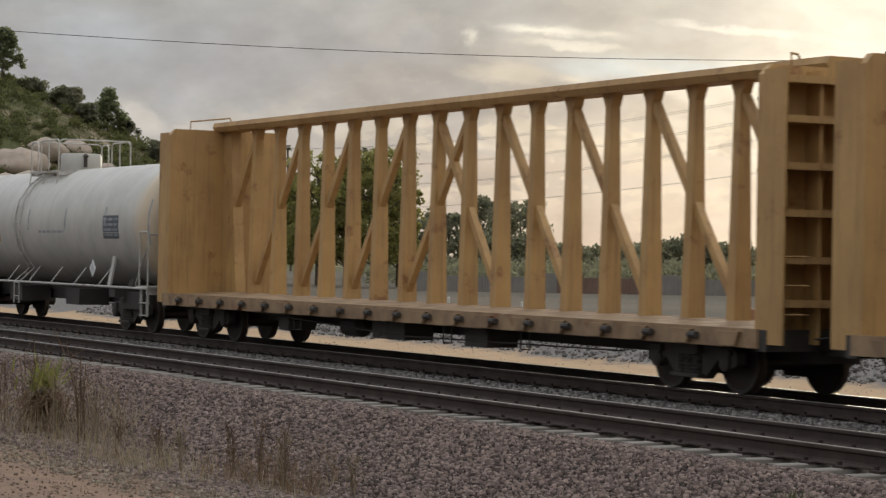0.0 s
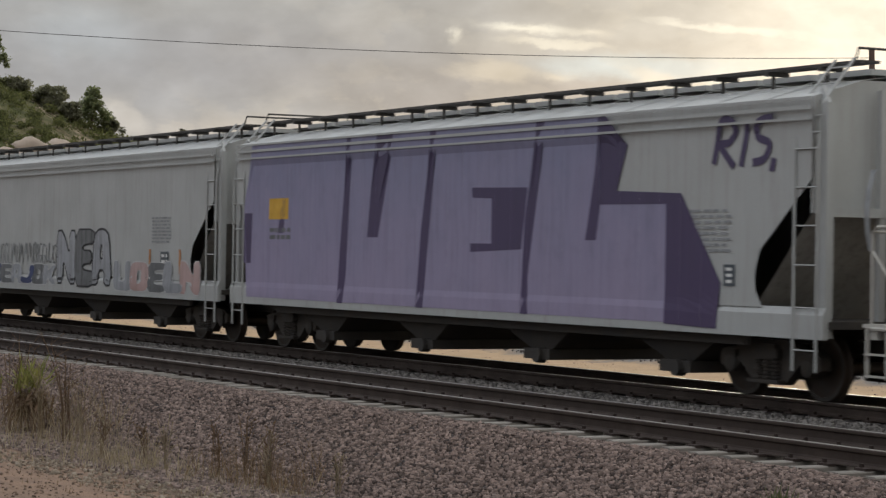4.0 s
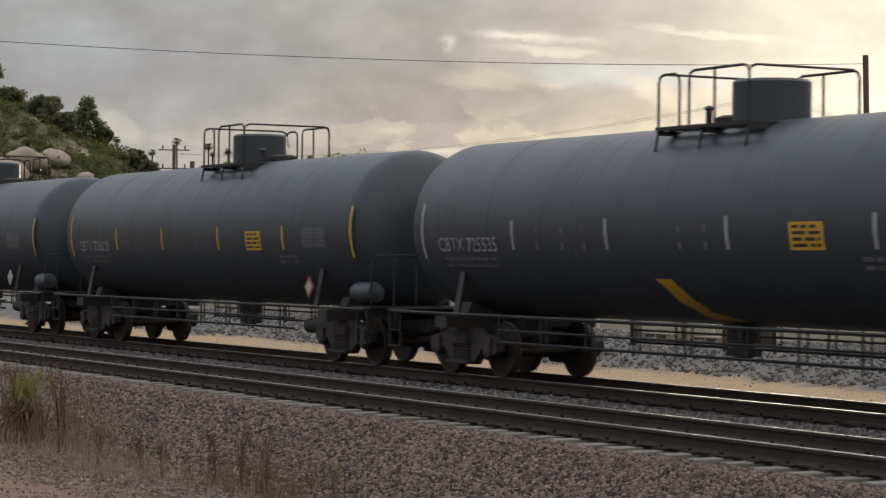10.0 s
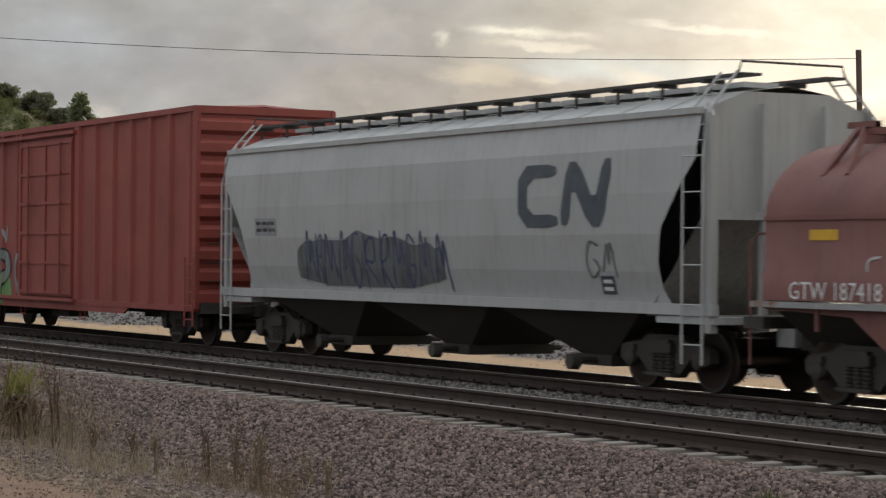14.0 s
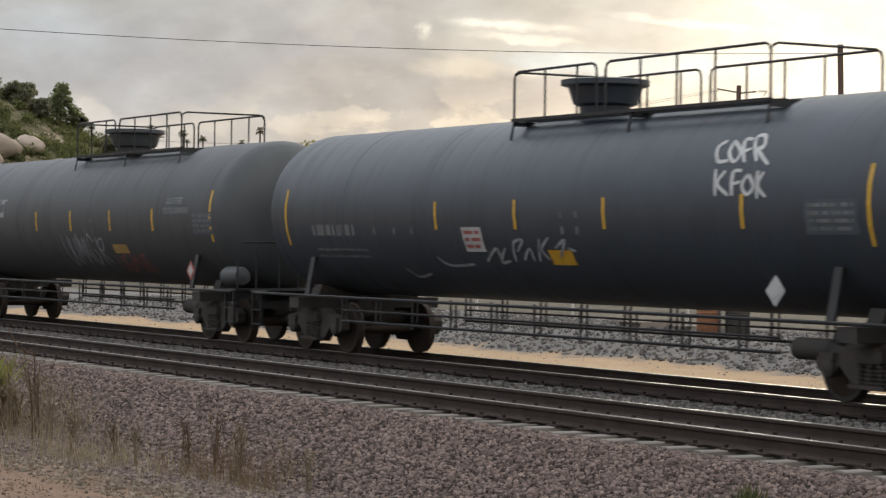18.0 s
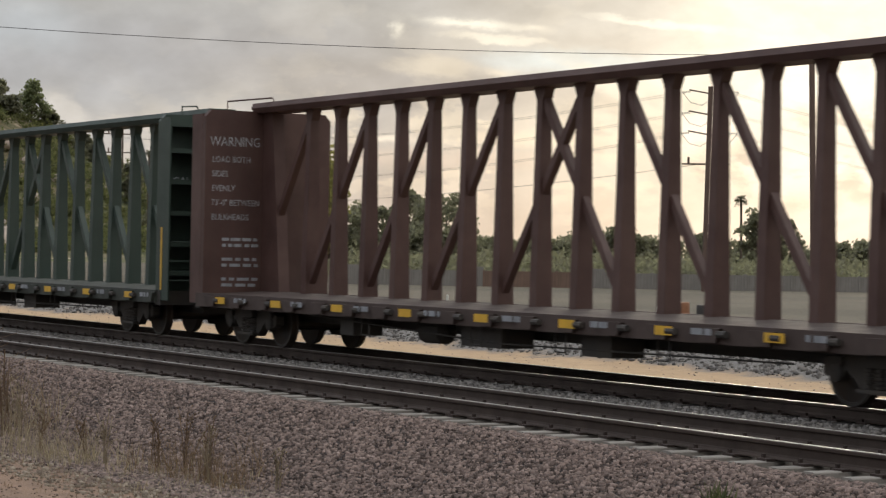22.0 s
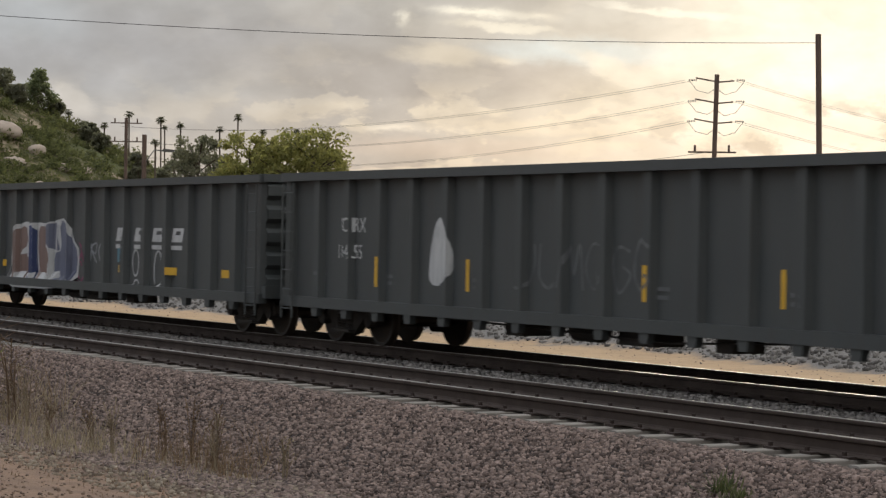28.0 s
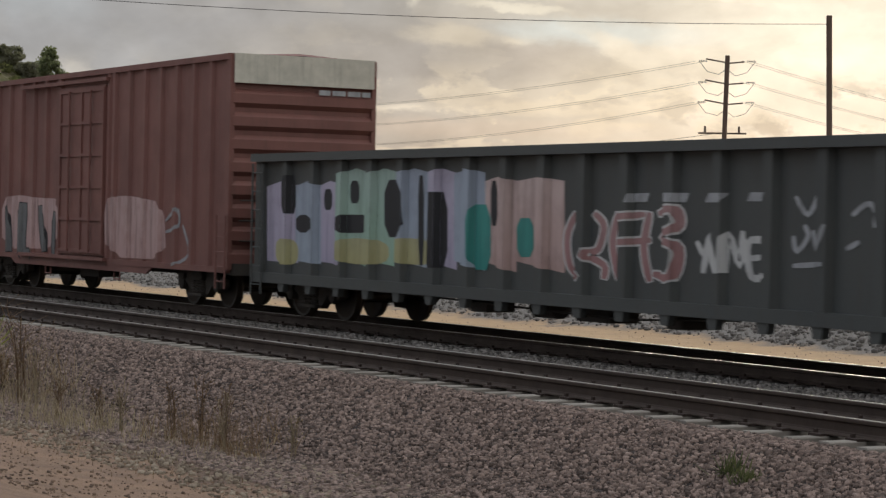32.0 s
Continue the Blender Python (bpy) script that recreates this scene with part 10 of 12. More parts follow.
fat(car, side, (), [(-2.04, 1.99), (-1.55, 1.97)], 0.05, S_GREYGREEN, None, 0.04, 0.004, 1.3, "thin sprayed line")
fat(car, side, (), [(-0.84, 1.57), (-0.49, 1.65), (-0.12, 1.58)], 0.05, S_GREYGREEN, None, 0.04, 0.004, 1.3, "thin sprayed line")
fat(car, side, (), [(-1.03, 1.61), (-0.83, 1.49)], 0.05, S_GREYGREEN, None, 0.04, 0.004, 1.3, "thin sprayed line")
fat(car, side, (), [(-2.27, 1.55), (-1.86, 1.43)], 0.05, S_GREYGREEN, None, 0.04, 0.004, 1.3, "thin sprayed line")
part("painted_patch", painted([rounded([(-5.53, 1.12), (-5.14, 0.96), (-4.97, 1.18), (-4.73, 0.92), (-5.42, 0.85)], 0)], raised(side, 0.003), dz=0.1), S_DIM, car, "sprayed paint carried on over the sill")
part("painted_patch", painted([rounded([(-4.52, 0.9), (-4.32, 1.15), (-3.96, 1.05), (-3.82, 0.88)], 0)], raised(side, 0.003), dz=0.1), S_DIM, car, "sprayed paint carried on over the sill")
part("painted_patch", painted([rounded([(-3.1, 1.23), (-2.84, 1.23), (-2.58, 0.85), (-2.83, 0.84)], 0)], raised(side, 0.003), dz=0.1), S_STRAND, car, "sprayed paint carried on over the sill")
part("painted_patch", painted([rounded([(-2.5, 1.09), (-2.17, 1.15), (-2.04, 0.85), (-2.41, 0.84)], 0)], raised(side, 0.003), dz=0.1), S_DIM, car, "sprayed paint carried on over the sill")
part("painted_patch", painted([rounded([(-1.77, 1.16), (-1.21, 1.19), (-1.16, 0.88), (-1.72, 0.88)], 0)], raised(side, 0.003), dz=0.1), S_SLATE, car, "sprayed paint carried on over the sill")
part("painted_patch", painted([rounded([(-1.1, 1.22), (-0.75, 1.18), (-0.74, 0.87), (-1.05, 0.86)], 0)], raised(side, 0.003), dz=0.1), S_SLATE, car, "sprayed paint carried on over the sill")
part("painted_patch", painted([rounded([(1.93, 1.25), (2.99, 1.27), (3, 0.97), (1.93, 0.96)], 0)], raised(side, 0.003), dz=0.1), S_SLATE, car, "sprayed paint carried on over the sill")
part("painted_patch", painted([rounded([(2.99, 1.29), (4.88, 1.32), (5.51, 1.3), (5.52, 0.94), (3, 0.94)], 0)], raised(side, 0.003), dz=0.1), S_STRAW, car, "sprayed paint carried on over the sill")
part("painted_patch", painted([rounded([(0.35, 1.21), (1.5, 1.22), (1.47, 0.94), (0.49, 0.93)], 0)], raised(side, 0.003), dz=0.1), S_MURALGREY, car, "sprayed paint carried on over the sill")
fat(car, side, (), [(-5.15, 1.18), (-4.86, 0.95), (-4.64, 1.17), (-4.29, 0.94)], 0.05, S_STRAND, None, 0.04, 0.006, 1.3, "thin sprayed line")
fat(car, side, (), [(-3.09, 1.12), (-2.75, 0.93), (-2.42, 1.09)], 0.05, S_STRAND, None, 0.04, 0.006, 1.3, "thin sprayed line")
fat(car, side, (), [(-0.48, 1.14), (0.04, 1.13)], 0.05, S_PALE, None, 0.04, 0.006, 1.3, "thin sprayed line")
fat(car, side, (), [(-0.48, 1.03), (0.05, 1.02)], 0.05, S_PALE, None, 0.04, 0.006, 1.3, "thin sprayed line")
fat(car, side, (), [(1.6, 1.28), (1.68, 0.92)], 0.05, S_PALE, None, 0.04, 0.006, 1.3, "thin sprayed line")

car, _, side = h5
out = [(3.19, 2.42), (4.3, 2.42), (4.3, 2.62), (3.45, 2.62), (3.45, 3.2), (4.25, 3.2), (4.25, 3.4), (3.19, 3.4)]
part("brand_mark", painted([rounded(out)], side), M_DARK_LABEL, car, "dark bent bar of a rail brand mark")
part("brand_mark", painted([rounded([(4.35, 2.45), (4.6, 2.45), (4.7, 3.1), (5.15, 2.42), (5.5, 2.42), (5.75, 3.44), (5.5, 3.44), (5.3, 2.75), (4.85, 3.42), (4.55, 3.42)])], side), M_DARK_LABEL, car, "dark zigzag bar of a rail brand mark")
mass(car, side, (), -4.6, 0.8, 1.4, [(-4.6, 2.1), (-2.0, 2.35), (0.8, 2.1)], S_DIM, 91, "painted_out_patch", "grey paint over old spray work", 0.1, dz=0.12)
scrawl(car, raised(side, 0.003), -4.3, 0.7, 1.45, 2.35, S_NAVY, 92, 0.035, 0.5)
scrawl(car, side, 5.0, 5.8, 1.7, 2.2, S_DIM, 93, 0.04, 0.35)
panel(car, side, -6.3, -5.4, 2.35, 2.68, MAT_LETTER_FADED, MAT_LETTER_DARK, 2)
panel(car, side, 5.3, 5.65, 1.4, 1.68, M_DARK_LABEL, MAT_LETTER_WHITE, 2)
car, _, side = h6
wording(car, "TCMX", -6.77, 2.5, 0.21, side, MAT_LETTER_DARK)
wording(car, "350062", -6.73, 2.22, 0.2, side, MAT_LETTER_DARK, wide=0.9)
fat(car, side, (), [(-5.3, 1.44), (-5.49, 1.96), (-4.92, 2.12), (-4.66, 1.86), (-4.78, 1.45)], 0.16, S_YELLOW, S_SKYBLUE, 0.04, 0.003, 1.5, "faded yellow sprayed letter with a blue edge")
fat(car, side, (), [(-4.18, 1.49), (-4.28, 1.96), (-3.82, 2.1), (-3.57, 1.77), (-3.6, 1.46)], 0.16, S_YELLOW, S_SKYBLUE, 0.04, 0.003, 1.5, "faded yellow sprayed letter with a blue edge")
fat(car, side, (), [(-3, 1.45), (-3.17, 2.02), (-2.51, 2.17), (-2.08, 1.97), (-2.57, 1.77), (-1.99, 1.47)], 0.16, S_YELLOW, S_SKYBLUE, 0.04, 0.003, 1.5, "faded yellow sprayed letter with a blue edge")
fat(car, side, (), [(-6.68, 2.01), (-5.99, 2.09)], 0.08, S_SKYBLUE, None, 0, 0.003, 1.3, "thin sprayed line")
fat(car, side, (), [(-6.55, 1.79), (-5.75, 1.69)], 0.08, S_SKYBLUE, None, 0, 0.003, 1.3, "thin sprayed line")
fat(car, side, (), [(-1.85, 1.73), (-1.47, 1.59)], 0.08, S_SKYBLUE, None, 0, 0.003, 1.3, "thin sprayed line")
fat(car, side, (), [(-5.75, 1.75), (-5.42, 1.91)], 0.08, S_SKYBLUE, None, 0, 0.003, 1.3, "thin sprayed line")
scrawl(car, side, 0.5, 2.2, 1.53, 1.9, S_NAVY, 95, 0.05, 0.4)
panel(car, side, 4.76, 5.15, 1.76, 2.02, M_DARK_LABEL, MAT_LETTER_WHITE, 2)
patch(car, "reflector_stripe", 5.7, 6.6, 1.56, 1.64, side, M_ORANGE, "orange bar")

# coil car
car, _, side = co
wording(car, "GTW 187418", -6.58, 1.42, 0.235, raised(side, 0.04), MAT_LETTER_WHITE, wide=0.95)
fat(car, side, (), [(-4.85, 1.98), (-5.06, 1.94), (-5.06, 1.77), (-4.79, 1.77)], 0.035, S_WHITE, None, 0, 0.004, 1.2, "small white tag")
fat(car, side, (), [(-4.68, 1.78), (-4.63, 1.98), (-4.53, 1.87), (-4.37, 2.01), (-4.37, 1.78)], 0.035, S_WHITE, None, 0, 0.004, 1.2, "small white tag")
fat(car, side, (), [(-4.26, 1.78), (-4.26, 2.01)], 0.035, S_WHITE, None, 0, 0.004, 1.2, "small white tag")
fat(car, side, (), [(-4.05, 2.01), (-4.24, 1.89), (-4.02, 1.78)], 0.035, S_WHITE, None, 0, 0.004, 1.2, "small white tag")
fat(car, side, (), [(-4.1, 1.85), (-4, 1.76)], 0.035, S_WHITE, None, 0, 0.004, 1.2, "small white tag")
fat(car, side, (), [(5.47, 1.89), (5.44, 2.25), (5.65, 2.34), (5.84, 2.27), (5.67, 2.11), (5.91, 1.91)], 0.045, S_WHITE, None, 0, 0.004, 1.2, "white looping tag")
fat(car, side, (), [(5.99, 2.11), (5.84, 2.02), (6.01, 1.93), (6.14, 2)], 0.045, S_WHITE, None, 0, 0.004, 1.2, "white looping tag")
fat(car, side, (), [(6, 2.18), (6.23, 2.23), (6.2, 2.07)], 0.045, S_WHITE, None, 0, 0.004, 1.2, "white looping tag")
fat(car, side, (), [(6.32, 1.98), (6.33, 2.2), (6.48, 2.25), (6.46, 2.02)], 0.045, S_WHITE, None, 0, 0.004, 1.2, "white looping tag")
fat(car, side, (), [(6.59, 2.3), (6.53, 1.96)], 0.045, S_WHITE, None, 0, 0.004, 1.2, "white looping tag")
fat(car, side, (), [(5.91, 1.83), (6.11, 1.85)], 0.045, S_WHITE, None, 0, 0.004, 1.2, "white looping tag")
fat(car, side, (), [(6.24, 1.89), (6.3, 1.76), (6.43, 1.87)], 0.045, S_WHITE, None, 0, 0.004, 1.2, "white looping tag")
fat(car, side, (), [(6.5, 1.91), (6.66, 1.8)], 0.045, S_WHITE, None, 0, 0.004, 1.2, "white looping tag")
fat(car, side, (), [(5.43, 2.34), (5.57, 1.96)], 0.045, S_WHITE, None, 0, 0.004, 1.2, "white looping tag")
hood_top = lambda x, z: (x * ALONG, -1.46 * math.cos(math.asin(min(1.0, max(0.0, (z - 2.5) / 1.05)))) - 0.008, z)
bars(car, 4.3, 2.84, 1.2, 1, hood_top, MAT_LETTER_WHITE, 0.13, 0.05, 12, "brand_line", "white line of print on the hood")
patch(car, "reflector_stripe", -6.2, -5.65, 2.2, 2.34, side, MAT_GLOW_YELLOW, "yellow reflective label")
bars(car, -3.9, 1.58, 0.6, 2, raised(side, 0.04), S_PALE, 0.06, 0.05)
bars(car, -1.7, 1.52, 0.5, 1, raised(side, 0.04), S_PALE, 0.07, 0.05)
bars(car, 4.2, 1.55, 1.0, 2, raised(side, 0.04), S_PALE, 0.05, 0.05)
bars(car, 5.5, 1.58, 0.7, 2, raised(side, 0.04), S_WHITE, 0.07, 0.06)
scrawl(car, flat_side(-1.456), -4.6, 1.2, 0.45, 1.15, S_DIM, 104, 0.05, 0.55)
scrawl(car, flat_side(-1.456), -3.2, -2.2, 0.5, 1.1, S_PALE, 105, 0.05, 0.5)
scrawl(car, flat_side(-1.456), 2.6, 3.5, 0.7, 1.15, S_PALE, 106, 0.045, 0.4)

# box cars
car, _, side, cuts = b1
wording(car, "CIGX", -8.07, 2.1, 0.24, side, MAT_LETTER_WHITE, wide=0.8)
wording(car, "150831", -8.25, 1.74, 0.22, side, MAT_LETTER_WHITE, wide=0.85)
part("painted_cloud", painted([rounded([(-5.6, 0.66), (-5.64, 1.17), (-5.35, 1.22), (-4.92, 1.14), (-4.36, 1.53), (-3.69, 1.5), (-2.79, 1.4), (-2.63, 0.85), (-2.71, 0.68), (-4.77, 0.64)], 1)], raised(side, 0.001), cuts, 0.2), S_GREEN, car, "green lower half of a sprayed piece")
fat(car, side, cuts, [(-5.57, 1.42), (-5.5, 1.76), (-5.24, 2.02), (-5.18, 1.68), (-5.2, 1.18), (-5.28, 0.75)], 0.22, S_GREYGREEN, S_BLACK, 0.05, 0.004, 1.5, "grey-green sprayed letter with a black edge")
fat(car, side, cuts, [(-4.52, 0.78), (-4.5, 1.36), (-4.62, 1.77), (-4.37, 2.02), (-3.96, 1.94), (-3.88, 1.54), (-4.09, 1.29), (-3.95, 0.8)], 0.22, S_GREYGREEN, S_BLACK, 0.05, 0.004, 1.5, "grey-green sprayed letter with a black edge")
fat(car, side, cuts, [(-3.48, 0.82), (-3.42, 1.22), (-2.97, 1.51), (-3.05, 1.87), (-3.49, 1.94), (-3.61, 1.62)], 0.22, S_GREYGREEN, S_BLACK, 0.05, 0.004, 1.5, "grey-green sprayed letter with a black edge")
fat(car, side, cuts, [(-4.29, 1.16), (-3.55, 1.06)], 0.16, S_GREYGREEN, S_BLACK, 0.05, 0.004, 1.5, "grey-green sprayed letter with a black edge")
fat(car, side, cuts, [(-5.37, 2.65), (-5.31, 2.44)], 0.06, S_PALE, None, 0, 0.006, 1.3, "thin sprayed line")
fat(car, side, cuts, [(-5.11, 2.68), (-5.08, 2.4)], 0.06, S_PALE, None, 0, 0.006, 1.3, "thin sprayed line")
fat(car, side, cuts, [(-3.25, 2.58), (-3.12, 2.26)], 0.06, S_PALE, None, 0, 0.006, 1.3, "thin sprayed line")
fat(car, side, cuts, [(-3.03, 2.66), (-3.08, 2.26)], 0.06, S_PALE, None, 0, 0.006, 1.3, "thin sprayed line")
fat(car, side, cuts, [(-2.45, 2.03), (-2.3, 1.64), (-2.36, 1.1)], 0.06, S_PALE, None, 0, 0.006, 1.3, "thin sprayed line")
fat(car, side, cuts, [(-2.18, 1.95), (-2.22, 1.41), (-2.07, 0.8)], 0.06, S_PALE, None, 0, 0.006, 1.3, "thin sprayed line")
fat(car, side, cuts, [(-6.71, 1.84), (-6.4, 2.02), (-6.17, 1.76)], 0.06, S_PINK, None, 0, 0.006, 1.3, "thin sprayed line")
fat(car, side, cuts, [(-6.63, 1.58), (-6.09, 1.5), (-6.47, 1.14), (-6.05, 0.98)], 0.06, S_PINK, None, 0, 0.006, 1.3, "thin sprayed line")
fat(car, side, cuts, [(-6.78, 1.31), (-6.66, 0.88)], 0.06, S_PINK, None, 0, 0.006, 1.3, "thin sprayed line")
fat(car, side, cuts, [(-6.24, 1.32), (-6.31, 0.8)], 0.06, S_PINK, None, 0, 0.006, 1.3, "thin sprayed line")
fat(car, side, cuts, [(-4.23, 1.98), (-4.3, 1.78)], 0.06, S_PALE, None, 0, 0.006, 1.3, "thin sprayed line")
part("small_print", painted([rounded([(-1.21, 4.04), (-0.27, 3.99), (-0.27, 4.08), (-1.21, 4.13)], 0)], raised(side, 0.075), cuts, 0.2), S_PALE, car, "line of small print")
part("small_print", painted([rounded([(-1.38, 3.9), (-0.35, 3.85), (-0.35, 3.93), (-1.38, 3.99)], 0)], raised(side, 0.075), cuts, 0.2), S_PALE, car, "line of small print")
part("small_print", painted([rounded([(-0.35, 2.24), (0.02, 2.24), (0.02, 2.35), (-0.35, 2.35)], 0)], raised(side, 0.075), cuts, 0.2), S_PALE, car, "line of small print")
part("small_print", painted([rounded([(0.18, 2.19), (0.67, 2.19), (0.67, 2.28), (0.18, 2.29)], 0)], raised(side, 0.075), cuts, 0.2), S_PALE, car, "line of small print")
part("small_print", painted([rounded([(0.18, 2.08), (0.68, 2.08), (0.68, 2.15), (0.18, 2.15)], 0)], raised(side, 0.075), cuts, 0.2), S_PALE, car, "line of small print")
part("small_print", painted([rounded([(-7.91, 1.27), (-7.18, 1.29), (-7.18, 1.32), (-7.91, 1.31)], 0)], raised(side, 0.004), cuts, 0.2), S_PALE, car, "line of small print")
part("small_print", painted([rounded([(-7.91, 1.13), (-7.17, 1.15), (-7.17, 1.2), (-7.91, 1.18)], 0)], raised(side, 0.004), cuts, 0.2), S_PALE, car, "line of small print")

car, _, side, cuts = b2
far_out = lambda x, z: (x * ALONG, -1.69, z) if -1.86 < x < 1.73 else side(x, z)
part("painted_mural", painted([rounded([(-8.53, 3.19), (-7.17, 3.06), (-6.37, 2.11), (-6.34, 0.84), (-8.76, 0.84), (-8.65, 2.1)], 1)], raised(side, 0), cuts, 0.2), S_DUSTPINK, car, "dusty pink wash at the end of the side")
part("painted_mural", painted([rounded([(-6.38, 5), (-5.06, 5.04), (-4.05, 5.01), (-3.12, 4.91), (-2.6, 4.36), (-2.53, 3.73), (-1.94, 3.15), (-2.23, 1.73), (-2.34, 0.74), (-6.4, 0.69), (-6.43, 2), (-7.18, 3.16), (-7.2, 4.01), (-6.77, 4.63)], 1)], raised(side, 0.002), cuts, 0.2), S_TURQ, car, "grey-green mural of flowing strands")
part("painted_mural", painted([rounded([(-6.24, 1.28), (-4.76, 1.21), (-2.44, 1.26), (-2.43, 0.67), (-6.22, 0.65)], 1)], raised(side, 0.004), cuts, 0.2), S_LILAC, car, "lilac lower edge of the mural")
part("painted_mural", painted([rounded([(-6.39, 2.16), (-6.05, 2.26), (-5.82, 2), (-4.99, 2.16), (-4.57, 2.01), (-3.36, 2.09), (-3.34, 1.53), (-3.76, 1.33), (-3.97, 1.72), (-4.56, 1.61), (-4.96, 1.2), (-5.29, 1.7), (-5.8, 1.18), (-6.27, 0.91)], 2)], raised(side, 0.005), cuts, 0.2), S_SKYBLUE, car, "blue sprayed into the mural")
part("painted_shape", painted([rounded([(-3.84, 4.32), (-3.22, 4.39), (-3.02, 3.8), (-3.13, 3.08), (-3.37, 2.69), (-3.99, 2.6), (-4.76, 2.91), (-4.91, 3.27), (-4.45, 3.41), (-4.18, 3.84), (-4.07, 4.17)], 2)], raised(side, 0.006), cuts, 0.2), S_MURALGREY, car, "pale grey rounded shape in the mural")
part("painted_mural", painted([rounded([(1.65, 3.99), (2.06, 4.14), (2.49, 4.16), (2.89, 3.76), (3.33, 3.77), (3.61, 3.4), (3.85, 3.35), (3.93, 4.25), (4.07, 3.72), (4.44, 3.38), (4.6, 2.83), (4.94, 2.36), (5.28, 2.2), (5.17, 1.74), (5.43, 0.77), (1.72, 0.88)], 1)], raised(side, 0.002), cuts, 0.2), S_TURQ, car, "grey-green mural of flowing strands")
part("painted_mural", painted([rounded([(2, 3.48), (2.72, 3.37), (3.2, 3.52), (4.39, 3.23), (4.61, 2.68), (4.41, 2.36), (3.89, 2.61), (3.36, 2.37), (2.8, 2.62), (2.24, 2.41)], 2)], raised(side, 0.004), cuts, 0.2), S_MURALGREY, car, "pale grey strands in the mural")
part("painted_mural", painted([rounded([(1.96, 1.78), (2.25, 2.16), (2.68, 1.91), (3.23, 1.79), (3.5, 2.04), (4.16, 1.92), (4.79, 2.04), (5.22, 2.12), (5.33, 0.78), (4.69, 0.79), (4.31, 1.09), (3.79, 0.78), (3.11, 1.05), (2.56, 0.8), (2.06, 0.89)], 2)], raised(side, 0.005), cuts, 0.2), S_SKYBLUE, car, "blue sprayed into the mural")
part("painted_mural", painted([rounded([(5.24, 4.49), (5.72, 4.41), (6.24, 4.19), (6.31, 3.85), (6.87, 3.71), (7.1, 3.15), (7.58, 2.74), (7.75, 2.2), (7.98, 1.91), (8, 0.83), (5.96, 0.78), (5.45, 1.12), (5.44, 1.55), (6.02, 1.75), (6.24, 2.2), (5.99, 2.56), (5.57, 2.58), (5.65, 2.89), (6.04, 3.11), (5.87, 3.57), (5.91, 3.87), (5.63, 4.08), (5.32, 4.04), (5.16, 3.52), (5.22, 3.12), (4.99, 3.14), (4.91, 3.92), (5.05, 4.3)], 1)], raised(side, 0.002), cuts, 0.2), S_TURQ, car, "grey-green arching figure of the mural")
part("painted_mural", painted([rounded([(5.41, 1.51), (5.89, 1.59), (6.03, 1.29), (5.78, 0.83), (5.48, 1.05)], 2)], raised(side, 0.005), cuts, 0.2), S_SKYBLUE, car, "blue sprayed into the mural")
part("label_patch", painted([rounded([(7.15, 1.21), (7.7, 1.22), (7.71, 0.88), (7.16, 0.86)], 0)], raised(side, 0.012), cuts, 0.2), M_ORANGE, car, "orange reflective label")
fat(car, side, cuts, [(-4.72, 3.79), (-5.02, 3.3), (-4.76, 2.79), (-3.99, 2.54), (-3.18, 2.67)], 0.028, S_STRAND, None, 0, 0.009, 1.3, "thin sprayed line")
fat(car, side, cuts, [(-4.04, 4.78), (-4.55, 4.31), (-4.78, 3.8)], 0.028, S_STRAND, None, 0, 0.009, 1.3, "thin sprayed line")
fat(car, side, cuts, [(-3.84, 4.49), (-3.04, 4.54), (-2.62, 4.16)], 0.028, S_STRAND, None, 0, 0.009, 1.3, "thin sprayed line")
fat(car, side, cuts, [(-3.84, 4.67), (-3.08, 4.72), (-2.73, 4.41)], 0.022, S_STRAND, None, 0, 0.009, 1.3, "thin sprayed line")
fat(car, side, cuts, [(-3.14, 4.03), (-2.76, 3.97), (-2.68, 3.72), (-2.9, 3.48)], 0.028, S_STRAND, None, 0, 0.009, 1.3, "thin sprayed line")
fat(car, side, cuts, [(-2.93, 3.36), (-2.63, 3.14), (-2.99, 2.67), (-3.75, 2.19), (-3.97, 1.62)], 0.033, S_STRAND, None, 0, 0.009, 1.3, "thin sprayed line")
fat(car, side, cuts, [(-5.43, 4.86), (-5.75, 4.16), (-5.1, 3.42), (-5.59, 2.72), (-4.98, 2.01), (-5.38, 1.19)], 0.028, S_STRAND, None, 0, 0.009, 1.3, "thin sprayed line")
fat(car, side, cuts, [(-5.89, 4.68), (-6.2, 3.97), (-5.77, 3.13), (-6.05, 2.31)], 0.022, S_STRAND, None, 0, 0.009, 1.3, "thin sprayed line")
fat(car, side, cuts, [(-4.85, 4.93), (-5.21, 4.24), (-5.02, 3.62)], 0.022, S_STRAND, None, 0, 0.009, 1.3, "thin sprayed line")
fat(car, side, cuts, [(-6.75, 4), (-6.4, 3.46), (-6.81, 2.95), (-6.04, 2.21), (-6.2, 1.38)], 0.028, S_STRAND, None, 0, 0.009, 1.3, "thin sprayed line")
fat(car, side, cuts, [(-5, 2.61), (-4.5, 2.11), (-4.77, 1.51), (-4.15, 0.92)], 0.028, S_STRAND, None, 0, 0.009, 1.3, "thin sprayed line")
fat(car, side, cuts, [(-3.78, 2.21), (-3.29, 1.82), (-3.76, 1.33), (-3.37, 0.85)], 0.028, S_STRAND, None, 0, 0.009, 1.3, "thin sprayed line")
fat(car, side, cuts, [(-2.74, 2.4), (-2.97, 1.92), (-2.54, 1.45), (-2.8, 0.87)], 0.028, S_STRAND, None, 0, 0.009, 1.3, "thin sprayed line")
